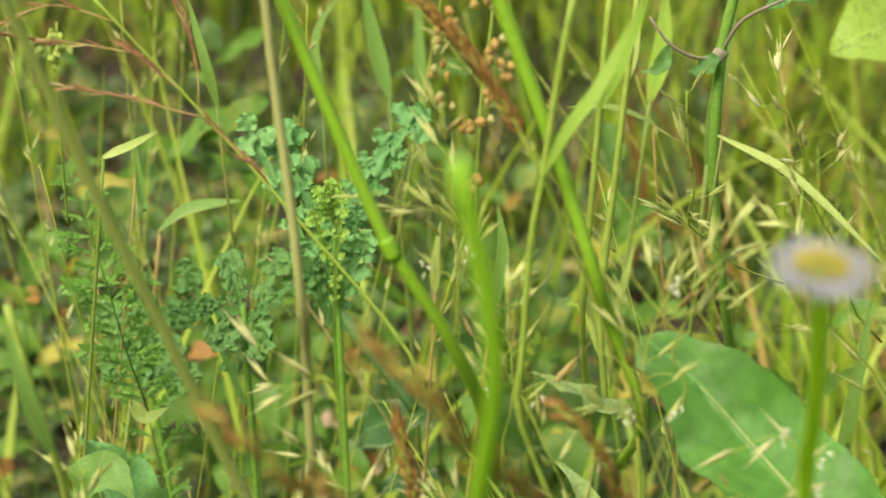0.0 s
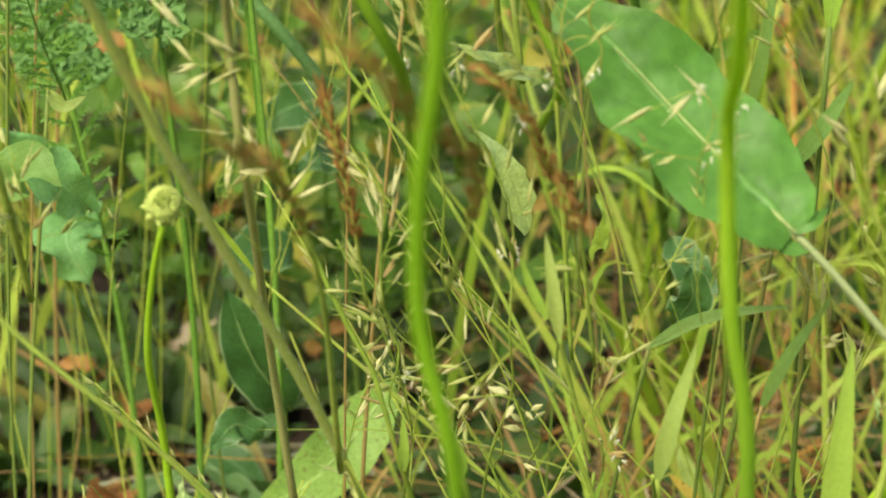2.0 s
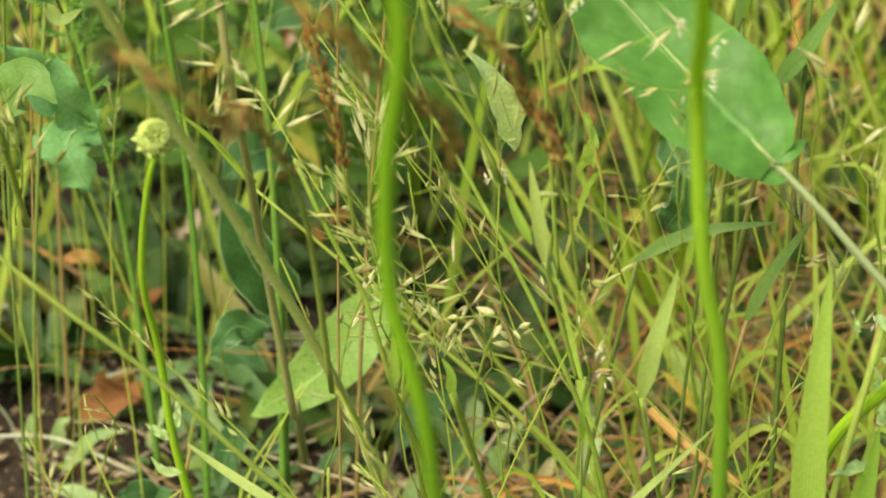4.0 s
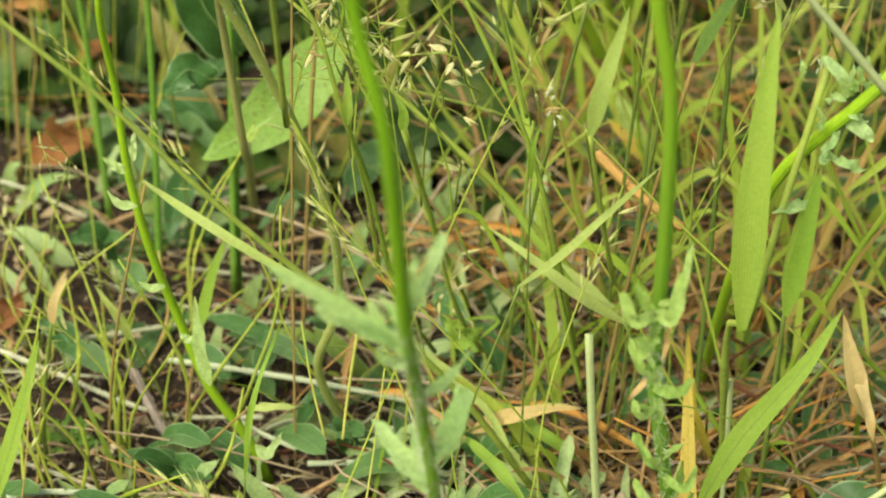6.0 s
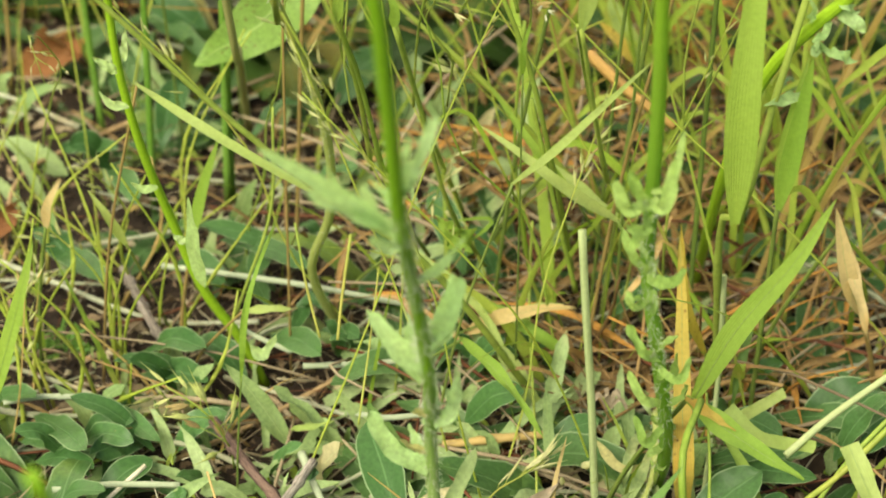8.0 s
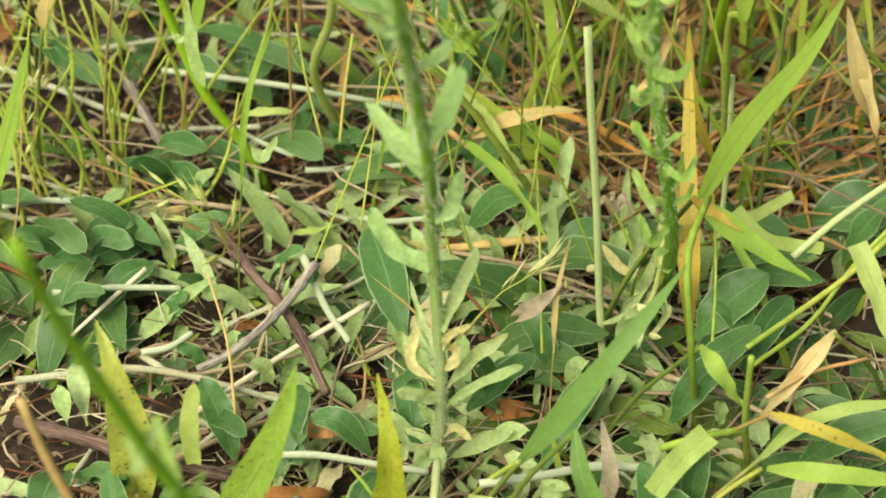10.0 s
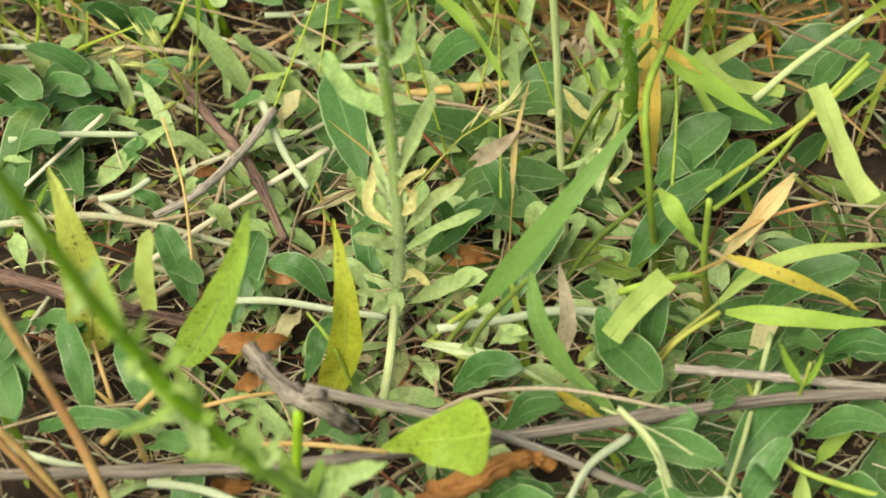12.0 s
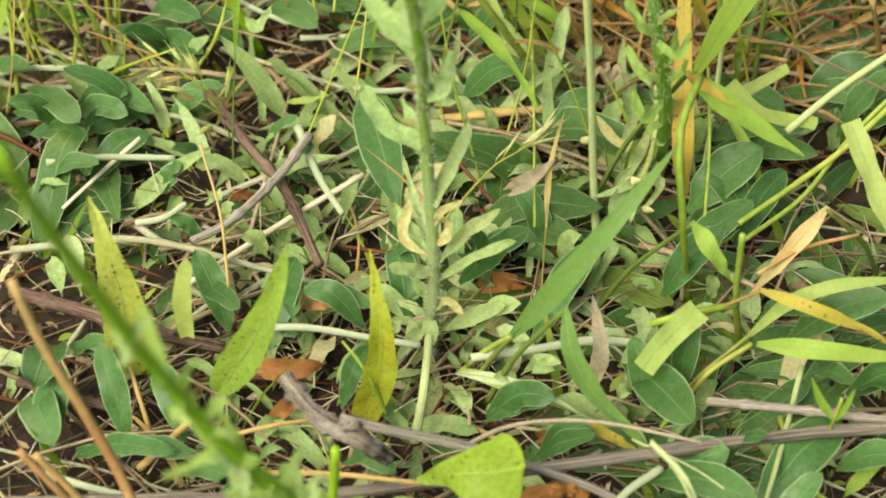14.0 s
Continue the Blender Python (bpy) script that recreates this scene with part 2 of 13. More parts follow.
M = {
    "soil": solid_material("soil", (0.006, 0.004, 0.0025), (0.045, 0.030, 0.019), 0.95, 28.0, 0.006),
    "meadow": leaf_material("meadow_grass", (0.08, 0.19, 0.010), (0.38, 0.51, 0.050), (0.50, 0.36, 0.13), 0.03, island=True, lines=0.2),
    # Dark copy of the meadow grass: deep shade between plants put into its colour.
    "shade": leaf_material("grass_painted_shade", (0.010, 0.028, 0.003), (0.085, 0.13, 0.015), (0.20, 0.11, 0.035), 0.12, island=True, clear=0.25, lines=0.2),
    "short": leaf_material("short_grass", (0.13, 0.28, 0.025), (0.42, 0.52, 0.09), (0.55, 0.38, 0.14), 0.09, island=True, lines=0.2),
    "litter": leaf_material("dry_straw", (0.12, 0.075, 0.045), (0.52, 0.42, 0.28), (0.16, 0.06, 0.03), 0.22, island=True, clear=0.12, rough=0.7),
    "thin": leaf_material("thin_stalk", (0.32, 0.44, 0.05), (0.54, 0.60, 0.13), (0.58, 0.42, 0.16), 0.07, island=True, clear=0.2),
    "culm_thin": leaf_material("thin_culm", (0.32, 0.44, 0.05), (0.54, 0.60, 0.13), (0.58, 0.42, 0.16), 0.07, clear=0.2),
    "crumbs": leaf_material("leaf_crumbs", (0.09, 0.056, 0.034), (0.38, 0.27, 0.17), (0.58, 0.50, 0.34), 0.16, island=True, clear=0.12, rough=0.8),
    "moss": leaf_material("moss", (0.10, 0.13, 0.02), (0.32, 0.32, 0.07), (0.30, 0.18, 0.07), 0.3, island=True, clear=0.25),
    "cover_single": leaf_material("rosette_leaf", (0.027, 0.084, 0.020), (0.114, 0.222, 0.072), (0.16, 0.24, 0.05), 0.04, clear=0.25, veins=0.42, rough=0.46, edge=(0.34, 0.44, 0.24)),
    "pale_leaf": leaf_material("pale_weed_leaf", (0.21, 0.37, 0.11), (0.49, 0.61, 0.31), (0.60, 0.54, 0.32), 0.07, island=True, clear=0.35, veins=0.3, rough=0.6),
    # Weed leaves far darker than leaf green: shade under the stand is in the colour.
    "weed": leaf_material("weed_leaf_painted_shade", (0.010, 0.034, 0.006), (0.075, 0.15, 0.030), (0.22, 0.20, 0.05), 0.05, island=True, clear=0.25, veins=0.3),
    "hawk": leaf_material("hawkweed_leaf", (0.033, 0.102, 0.026), (0.104, 0.225, 0.072), clear=0.24, veins=0.42, rough=0.40, edge=(0.36, 0.48, 0.26)),
    "dock": leaf_material("dock_leaf", (0.062, 0.19, 0.030), (0.135, 0.31, 0.064), clear=0.25, veins=0.45, rough=0.46, scale=45.0),
    "bright": leaf_material("bright_leaf", (0.24, 0.42, 0.060), (0.37, 0.52, 0.11), clear=0.4, veins=0.25, spots=(0.10, 0.07, 0.03)),
    "spotted": leaf_material("spotted_leaf", (0.26, 0.36, 0.06), (0.42, 0.46, 0.11), clear=0.3, veins=0.3, spots=(0.09, 0.035, 0.02)),
    "lobed": leaf_material("lobed_leaf", (0.11, 0.31, 0.10), (0.24, 0.46, 0.18), clear=0.3, rough=0.6, veins=0.2),
    "weed_pale": leaf_material("grey_green_leaf", (0.07, 0.19, 0.050), (0.17, 0.33, 0.105), clear=0.3, rough=0.6, veins=0.2),
    "young": leaf_material("young_leaf", (0.26, 0.46, 0.08), (0.42, 0.60, 0.16), clear=0.4, rough=0.6, veins=0.2),
    "undergrowth": leaf_material("undergrowth_leaf", (0.012, 0.046, 0.005), (0.15, 0.30, 0.045), (0.42, 0.38, 0.08), 0.06, island=True, clear=0.35, veins=0.15),
    "weed_single": leaf_material("undergrowth_weed", (0.012, 0.046, 0.005), (0.15, 0.30, 0.045), (0.42, 0.38, 0.08), 0.06, clear=0.35, veins=0.15),
    "feather": leaf_material("feathery_leaf", (0.10, 0.26, 0.040), (0.21, 0.39, 0.090), clear=0.35),
    "blade": leaf_material("grass_blade", (0.22, 0.40, 0.055), (0.40, 0.56, 0.12), clear=0.40, lines=0.06, rough=0.42),
    "blade_deep": leaf_material("green_blade", (0.14, 0.29, 0.070), (0.25, 0.40, 0.12), clear=0.4, lines=0.07, rough=0.42),
    "blade_pale": leaf_material("pale_blade", (0.36, 0.50, 0.13), (0.53, 0.62, 0.22), clear=0.4, lines=0.14, rough=0.45),
    "blade_ash": leaf_material("ashen_blade", (0.42, 0.50, 0.28), (0.58, 0.66, 0.42), clear=0.25, lines=0.14, rough=0.6),
    "blade_gold": leaf_material("yellowing_blade", (0.50, 0.44, 0.07), (0.72, 0.52, 0.14), (0.62, 0.30, 0.06), 0.0, clear=0.35, lines=0.2, spots=(0.16, 0.08, 0.03)),
    "lime": leaf_material("lime_leaf", (0.26, 0.44, 0.045), (0.42, 0.56, 0.09), clear=0.4, veins=0.35, spots=(0.20, 0.24, 0.04)),
    "gold_leaf": leaf_material("yellowed_leaf", (0.30, 0.38, 0.035), (0.48, 0.49, 0.075), (0.62, 0.46, 0.10), 0.0, clear=0.35, veins=0.25, spots=(0.16, 0.06, 0.02)),
    "blade_tan": leaf_material("tan_blade", (0.60, 0.44, 0.17), (0.74, 0.58, 0.31), (0.60, 0.26, 0.06), 0.0, clear=0.3, lines=0.07),
    "culm": leaf_material("grass_culm", (0.22, 0.35, 0.045), (0.40, 0.48, 0.11), (0.55, 0.42, 0.12), 0.0, clear=0.15, scale=50.0),
    # Darker copy of culm, shade put into its colour so the stalks recede.
    "culm_shade": leaf_material("shaded_culm", (0.11, 0.18, 0.035), (0.22, 0.29, 0.07), (0.34, 0.24, 0.09), 0.25, clear=0.12, scale=50.0),
    "culm_tan": leaf_material("tan_culm", (0.42, 0.27, 0.12), (0.55, 0.40, 0.16), (0.45, 0.16, 0.08), 0.0, clear=0.1, scale=60.0),
    "stem": leaf_material("green_stem", (0.26, 0.48, 0.022), (0.38, 0.60, 0.05), clear=0.14, rough=0.42, lines=0.12),
    "stem_main": leaf_material("leafy_stem", (0.20, 0.42, 0.020), (0.31, 0.54, 0.05), clear=0.15, rough=0.45, lines=0.22, base=(0.35, 0.42, 0.22, 0.36)),
    # Upper stem painted lighter to offset its shaded underside; darker green towards the foot.
    "stem_slender": leaf_material("slender_stem_lit_top", (0.40, 0.66, 0.045), (0.52, 0.76, 0.09), clear=0.45, rough=0.45, lines=0.12, base=(0.25, 0.46, 0.06, 0.72)),
    "hoary_leaf": leaf_material("hoary_leaf", (0.36, 0.57, 0.21), (0.55, 0.74, 0.37), clear=0.5, veins=0.08, rough=0.65),
    "hair": leaf_material("white_hair", (0.60, 0.64, 0.48), (0.75, 0.78, 0.64), clear=0.3, rough=0.7),
    "shoot_leaf": leaf_material("shoot_leaf", (0.28, 0.46, 0.10), (0.44, 0.60, 0.20), clear=0.4, veins=0.08, rough=0.6),
    "orange": leaf_material("orange_stalk", (0.44, 0.25, 0.07), (0.58, 0.36, 0.12), clear=0.15, rough=0.6, lines=0.2),
    "tangle": leaf_material("dead_grass", (0.10, 0.050, 0.018), (0.52, 0.34, 0.15), (0.54, 0.27, 0.07), 0.14, island=True, clear=0.15, rough=0.7),
    "stand": leaf_material("yellow_grass", (0.24, 0.42, 0.040), (0.54, 0.63, 0.14), (0.60, 0.42, 0.16), 0.12, island=True, clear=0.35, lines=0.2, rough=0.42, base=(0.46, 0.28, 0.10, 0.14)),
    "blade_stand": leaf_material("yellow_blade", (0.24, 0.42, 0.040), (0.54, 0.63, 0.14), (0.60, 0.42, 0.16), 0.12, clear=0.35, lines=0.2, rough=0.42, base=(0.46, 0.28, 0.10, 0.14)),
    "purple": leaf_material("purple_node", (0.22, 0.15, 0.14), (0.30, 0.30, 0.18), clear=0.05, rough=0.5),
    "stem_mid": leaf_material("smooth_stem", (0.15, 0.33, 0.02), (0.25, 0.44, 0.04), clear=0.12, rough=0.4, lines=0.12),
    "stem_dark": leaf_material("dark_stem", (0.10, 0.24, 0.03), (0.18, 0.34, 0.06), clear=0.1, rough=0.45),
    "plantain": leaf_material("plantain_leaf", (0.20, 0.36, 0.07), (0.34, 0.48, 0.14), clear=0.35, veins=0.5, rough=0.5, spots=(0.16, 0.16, 0.04)),
    "stem_grey": leaf_material("hairy_stem", (0.36, 0.44, 0.19), (0.50, 0.56, 0.29), clear=0.1, rough=0.75, lines=0.3),
    "stem_hairy": leaf_material("grey_hairy_stalk", (0.43, 0.51, 0.13), (0.57, 0.63, 0.23), clear=0.3, rough=0.75, lines=0.25),
    "stem_dull": leaf_material("dull_stem", (0.36, 0.36, 0.13), (0.48, 0.47, 0.20), clear=0.1, rough=0.6, lines=0.3),
    "flea_leaf": leaf_material("fleabane_leaf", (0.38, 0.55, 0.20), (0.56, 0.71, 0.36), clear=0.45, veins=0.08, rough=0.6),
    "grain": leaf_material("spikelet", (0.42, 0.50, 0.12), (0.70, 0.70, 0.34), (0.58, 0.44, 0.20), 0.12, clear=0.35),
    "grain_many": leaf_material("small_spikelets", (0.48, 0.55, 0.15), (0.76, 0.76, 0.42), (0.58, 0.44, 0.20), 0.12, island=True, clear=0.35),
    "grain_pale": leaf_material("pale_spikelet", (0.62, 0.62, 0.28), (0.82, 0.79, 0.50), clear=0.42),
    "runner": leaf_material("runner", (0.24, 0.26, 0.16), (0.54, 0.56, 0.42), (0.45, 0.30, 0.16), 0.15, island=True, clear=0.1, rough=0.7),
    "runner_single": leaf_material("single_runner", (0.24, 0.26, 0.16), (0.54, 0.56, 0.42), (0.45, 0.30, 0.16), 0.15, clear=0.1, rough=0.7),
    "stolon": leaf_material("hairy_stolon", (0.32, 0.38, 0.24), (0.50, 0.55, 0.40), clear=0.08, rough=0.8, lines=0.2),
    "rosette_leaf": leaf_material("pale_rosette_leaf", (0.26, 0.40, 0.14), (0.50, 0.59, 0.30), (0.60, 0.55, 0.26), 0.12, clear=0.35, veins=0.15, rough=0.6),
    "rib": leaf_material("midrib", (0.26, 0.40, 0.12), (0.40, 0.50, 0.20), clear=0.2),
    "spike": leaf_material("brown_spike", (0.22, 0.095, 0.028), (0.44, 0.24, 0.075), (0.40, 0.34, 0.08), 0.12, island=True, clear=0.2),
    "withered": leaf_material("withered_leaf", (0.22, 0.095, 0.028), (0.44, 0.24, 0.075), (0.40, 0.34, 0.08), 0.12, clear=0.2),
    "panicle_red": leaf_material("red_panicle", (0.28, 0.10, 0.05), (0.52, 0.30, 0.17), (0.52, 0.42, 0.20), 0.15, clear=0.25),
    "fruit": leaf_material("sorrel_fruit", (0.58, 0.28, 0.12), (0.66, 0.52, 0.18), (0.62, 0.58, 0.26), 0.3, clear=0.4),
    "anther": leaf_material("white_anther", (0.70, 0.70, 0.52), (0.86, 0.85, 0.74), clear=0.3),
    "petal": leaf_material("lilac_petal", (0.26, 0.25, 0.36), (0.40, 0.38, 0.50), clear=0.4),
    "disc": leaf_material("yellow_disc", (0.50, 0.44, 0.08), (0.62, 0.54, 0.12), clear=0.2),
    "bud": leaf_material("seed_head", (0.48, 0.60, 0.12), (0.62, 0.70, 0.24), clear=0.35),
    "red_leaf": leaf_material("reddened_leaf", (0.66, 0.16, 0.06), (0.75, 0.50, 0.24), clear=0.3, veins=0.2),
    "dead_leaf": leaf_material("dead_leaf", (0.14, 0.05, 0.020), (0.40, 0.18, 0.06), (0.10, 0.04, 0.02), 0.0, clear=0.2, rough=0.7, veins=0.2),
    "chaff": leaf_material("pale_chaff", (0.34, 0.27, 0.17), (0.66, 0.62, 0.46), island=True, clear=0.1, rough=0.8),
    "rust": leaf_material("rust_leaf", (0.26, 0.10, 0.03), (0.55, 0.27, 0.09), (0.12, 0.04, 0.02), 0.0, clear=0.2, rough=0.7, veins=0.2),
    "pink_stalk": leaf_material("pinkish_stalk", (0.30, 0.19, 0.13), (0.48, 0.33, 0.24), clear=0.05, rough=0.7, lines=0.3),
    "papery": leaf_material("papery_leaf", (0.36, 0.28, 0.20), (0.50, 0.42, 0.32), clear=0.2, rough=0.8, veins=0.15),
    "twig": solid_material("weathered_twig", (0.055, 0.043, 0.035), (0.42, 0.36, 0.30), 0.9, 6.0, 0.0018, (2.0, 0.5, 1.0)),
    "twig_pale": solid_material("pale_grey_twig", (0.13, 0.11, 0.09), (0.56, 0.50, 0.42), 0.85, 6.0, 0.0014, (2.0, 0.5, 1.0)),
    "twig_dark": solid_material("dark_twig", (0.035, 0.020, 0.018), (0.20, 0.13, 0.10), 0.85, 6.0, 0.0014, (2.2, 0.6, 1.0)),
    "straw": solid_material("bleached_straw", (0.42, 0.37, 0.25), (0.70, 0.65, 0.50), 0.7, 6.0, 0.0003, (3.0, 0.3, 1.0)),
}


# ---- mesh kit ----
def mesh_of(name, verts, faces, mat, uvs=None):
    me = bpy.data.meshes.new(name)
    me.from_pydata([tuple(v) for v in verts], [], faces)
    if uvs is not None:
        layer = me.uv_layers.new(name="UVMap")
        idx = np.empty(len(me.loops), dtype=np.int32)
        me.loops.foreach_get("vertex_index", idx)
        layer.data.foreach_set("uv", np.asarray(uvs, dtype=np.float32)[idx].ravel())
    me.polygons.foreach_set("use_smooth", np.ones(len(me.polygons), dtype=bool))
    me.materials.append(M[mat])
    return me


def smooth_line(pts, n):
    """n + 1 points at even steps on a smooth curve through the given ones, which does not overshoot where they lie unevenly."""
    p = [Vector(q) for q in pts]
    p = [2 * p[0] - p[1]] + p + [2 * p[-1] - p[-2]]
    knots = [0.0]
    for u, v in zip(p, p[1:]):
        knots.append(knots[-1] + max((v - u).length, 1e-6) ** 0.5)
    fine = []
    per = max(6, 2 * n // (len(p) - 3))
    for k in range(1, len(p) - 2):
        t0, t1, t2, t3 = knots[k - 1:k + 3]
        q0, q1, q2, q3 = p[k - 1:k + 3]
        for i in range(per):
            t = t1 + (t2 - t1) * i / per
            a1 = q0.lerp(q1, (t - t0) / (t1 - t0))
            a2 = q1.lerp(q2, (t - t1) / (t2 - t1))
            a3 = q2.lerp(q3, (t - t2) / (t3 - t2))
            b1 = a1.lerp(a2, (t - t0) / (t2 - t0))
            b2 = a2.lerp(a3, (t - t1) / (t3 - t1))
            fine.append(b1.lerp(b2, (t - t1) / (t2 - t1)))
    fine.append(p[-2])
    run = [0.0]
    for u, v in zip(fine, fine[1:]):
        run.append(run[-1] + (v - u).length)
    out, j = [], 0
    for i in range(n + 1):
        d = run[-1] * i / n
        while j < len(run) - 2 and run[j + 1] < d:
            j += 1
        gap = max(run[j + 1] - run[j], 1e-9)
        out.append(fine[j].lerp(fine[j + 1], min(1.0, (d - run[j]) / gap)))
    return out


def sides_of(line, face):
    """For each point of a line: its tangent, a side vector and a normal that looks towards face."""
    rows = []
    for i in range(len(line)):
        tan = (line[min(i + 1, len(line) - 1)] - line[max(i - 1, 0)]).normalized()
        side = tan.cross(Vector(face))
        side = side.normalized() if side.length > 1e-6 else tan.orthogonal().normalized()
        rows.append((tan, side, side.cross(tan).normalized()))
    return rows


def tube(pts, r0, r1, n=14, k=8, ridges=0.0, nodes=(), wobble=0.0):
    """A tapered, closed stem through the points; nodes are thickened rings at shares of its length."""
    line = smooth_line(pts, n)
    verts, faces, uvs = [], [], []
    side = None
    for i, p in enumerate(line):
        tan = (line[min(i + 1, n)] - line[max(i - 1, 0)]).normalized()
        side = tan.orthogonal() if side is None else side - tan * side.dot(tan)
        side.normalize()
        nor = tan.cross(side)
        s = i / n
        r = r0 + (r1 - r0) * s
        r *= 1 + sum(0.45 * math.exp(-((s - q) * n / 0.55) ** 2) for q in nodes)
        r *= 1 + wobble * (noise.noise(p * 300) + 0.5 * noise.noise(p * 900))
        for j in range(k):
            a = 2 * math.pi * j / k
            rr = r * (1 - ridges * (j % 2))
            verts.append(p + rr * (math.cos(a) * side + math.sin(a) * nor))
            uvs.append((j / k, s))
    for i in range(n):
        for j in range(k):
            faces.append((i * k + j, i * k + (j + 1) % k, (i + 1) * k + (j + 1) % k, (i + 1) * k + j))
    faces.append(tuple(range(k))[::-1])
    faces.append(tuple(n * k + j for j in range(k)))
    return verts, faces, uvs


PROFILES = {
    "grass": lambda s: (0.24 + 0.76 * math.sin(0.5 * math.pi * min(1, s * 2.6))) * (1 - s ** 2.2) ** 0.8,
    "cut": lambda s: 0.85 + 0.15 * s,
    "ellipse": lambda s: max(0.0, math.sin(math.pi * s ** 0.85)) ** 0.75 + 0.06 * (1 - s),
    "spoon": lambda s: (0.10 + 0.9 * max(0.0, math.sin(math.pi * max(0.0, s - 0.1) ** 1.35 / 0.87)) ** 0.8) if s < 0.995 else 0.03,
    "lance": lambda s: max(0.0, math.sin(math.pi * s ** 0.65)) ** 0.9 + 0.05,
    "oval": lambda s: max(0.0, math.sin(math.pi * s ** 1.05)) ** 0.85 + 0.07 * (1 - s),
    "blunt": lambda s: 0.45 + 0.55 * math.sin(0.5 * math.pi * min(1, s * 1.5)) if s < 0.72 else (1 - ((s - 0.72) / 0.28) ** 2) ** 0.5 + 0.02,
    "spatulate": lambda s: float(np.interp(s, (0.0, 0.08, 0.25, 0.45, 0.62, 0.8, 0.9, 0.96, 1.0), (0.16, 0.30, 0.70, 0.95, 1.0, 0.86, 0.64, 0.38, 0.05))),
    "dock": lambda s: float(np.interp(s, (0.0, 0.04, 0.12, 0.25, 0.45, 0.6, 0.8, 0.92, 0.975, 1.0), (0.30, 0.62, 0.84, 0.95, 0.98, 0.92, 0.68, 0.46, 0.30, 0.03))),
    "delta": lambda s: (0.04 + 1.10 * s ** 1.15) if s < 0.80 else 0.02 + 0.88 * max(0.0, 1 - ((s - 0.80) / 0.20) ** 2.2) ** 0.6,
    "strap": lambda s: 0.75 + 0.25 * math.sin(math.pi * s) if s < 0.8 else (1 - ((s - 0.8) / 0.2) ** 2) ** 0.5 * 0.9 + 0.02,
}


def sheet(pts, width, shape="grass", face=(0.0, -0.7, 0.7), fold=0.25, n=12, k=4, wave=0.0, twist=0.0, lobes=0.0, teeth=9, thick=0.0, crumple=0.0):
    """A leaf or blade along the points: its outline by shape, a fold along the midrib, waves and lobes at its edges."""
    line = smooth_line(pts, n)
    verts, faces, uvs = [], [], []
    seed = sum(pts[0]) * 311.0
    for i, (p, (tan, side, nor)) in enumerate(zip(line, sides_of(line, face))):
        s = i / n
        half = 0.5 * width * PROFILES[shape](s)
        a = twist * s
        side, nor = side * math.cos(a) + nor * math.sin(a), nor * math.cos(a) - side * math.sin(a)
        for j in range(k + 1):
            u = 2 * j / k - 1
            h = half
            if lobes:
                h *= 1 - lobes * (0.5 + 0.5 * math.sin(teeth * math.pi * s * 2 + (0.7 if u > 0 else 0.0))) * abs(u)
            lift = fold * abs(u) * half + wave * abs(u) ** 1.5 * math.sin(seed + s * 17 + (2.1 if u > 0 else 0)) + 0.5 * wave * math.sin(seed * 2 + s * 9 + u)
            q = p + side * (h * u) + nor * lift
            if crumple:
                q = q + crumple * (noise.noise_vector(q * 130) + 0.5 * noise.noise_vector(q * 380))
            verts.append(q)
            uvs.append((0.5 + 0.5 * u, s))
    for i in range(n):
        for j in range(k):
            q = i * (k + 1) + j
            faces.append((q, q + 1, q + k + 2, q + k + 1))
    if thick:
        m = len(verts)
        rows = sides_of(line, face)
        verts += [v - rows[i // (k + 1)][2] * thick for i, v in enumerate(verts)]
        uvs += uvs
        top = list(faces)
        faces += [tuple(q + m for q in f[::-1]) for f in top]
        rim = [j for j in range(k + 1)] + [(i + 1) * (k + 1) + k for i in range(n)] + [n * (k + 1) + j for j in range(k - 1, -1, -1)] + [i * (k + 1) for i in range(n - 1, 0, -1)]
        for a, b in zip(rim, rim[1:] + rim[:1]):
            faces.append((b, a, a + m, b + m))
    return verts, faces, uvs


def grain(length, width, awn=0.0, open_=0.0, k=5):
    """One spikelet along +z: a pointed, slightly flattened husk, a second husk beside it and a fine awn."""
    verts, faces, uvs = [], [], []

    def husk(tip, w, base):
        b0 = len(verts)
        rings = [(0.0, 0.35), (0.22, 0.95), (0.5, 0.9), (0.8, 0.45), (1.0, 0.04)]
        for s, f in rings:
            c = Vector(base) + (Vector(tip) - Vector(base)) * s
            for j in range(k):
                a = 2 * math.pi * j / k
                verts.append(c + Vector((math.cos(a) * w * f * 0.5, math.sin(a) * w * f * 0.32, 0)))
                uvs.append((j / k, s))
        for i in range(len(rings) - 1):
            for j in range(k):
                faces.append((b0 + i * k + j, b0 + i * k + (j + 1) % k, b0 + (i + 1) * k + (j + 1) % k, b0 + (i + 1) * k + j))

    husk((0, 0, length), width, (0, 0, 0))
    if open_:
        husk((open_ * length, 0, length * 0.82), width * 0.7, (0.1 * width, 0, 0.05 * length))
    if awn:
        husk((0.05 * awn, 0.02 * awn, length + awn), width * 0.16, (0, 0, length * 0.85))
    return verts, faces, uvs


def joined(pieces):
    verts, faces, uvs = [], [], []
    for v, f, u in pieces:
        b = len(verts)
        verts += v
        faces += [tuple(q + b for q in c) for c in f]
        uvs += u
    return verts, faces, uvs


def moved(piece, m):
    return [m @ Vector(v) for v in piece[0]], piece[1], piece[2]


def aim(base, way, spin=0.0):
    """The pose that lays +z along way at base."""
    return Matrix.Translation(base) @ Vector(way).to_track_quat("Z", "X").to_matrix().to_4x4() @ Matrix.Rotation(spin, 4, "Z")


def thing(name, label, category, group=""):
    return tagged(new(name), label, category, group)


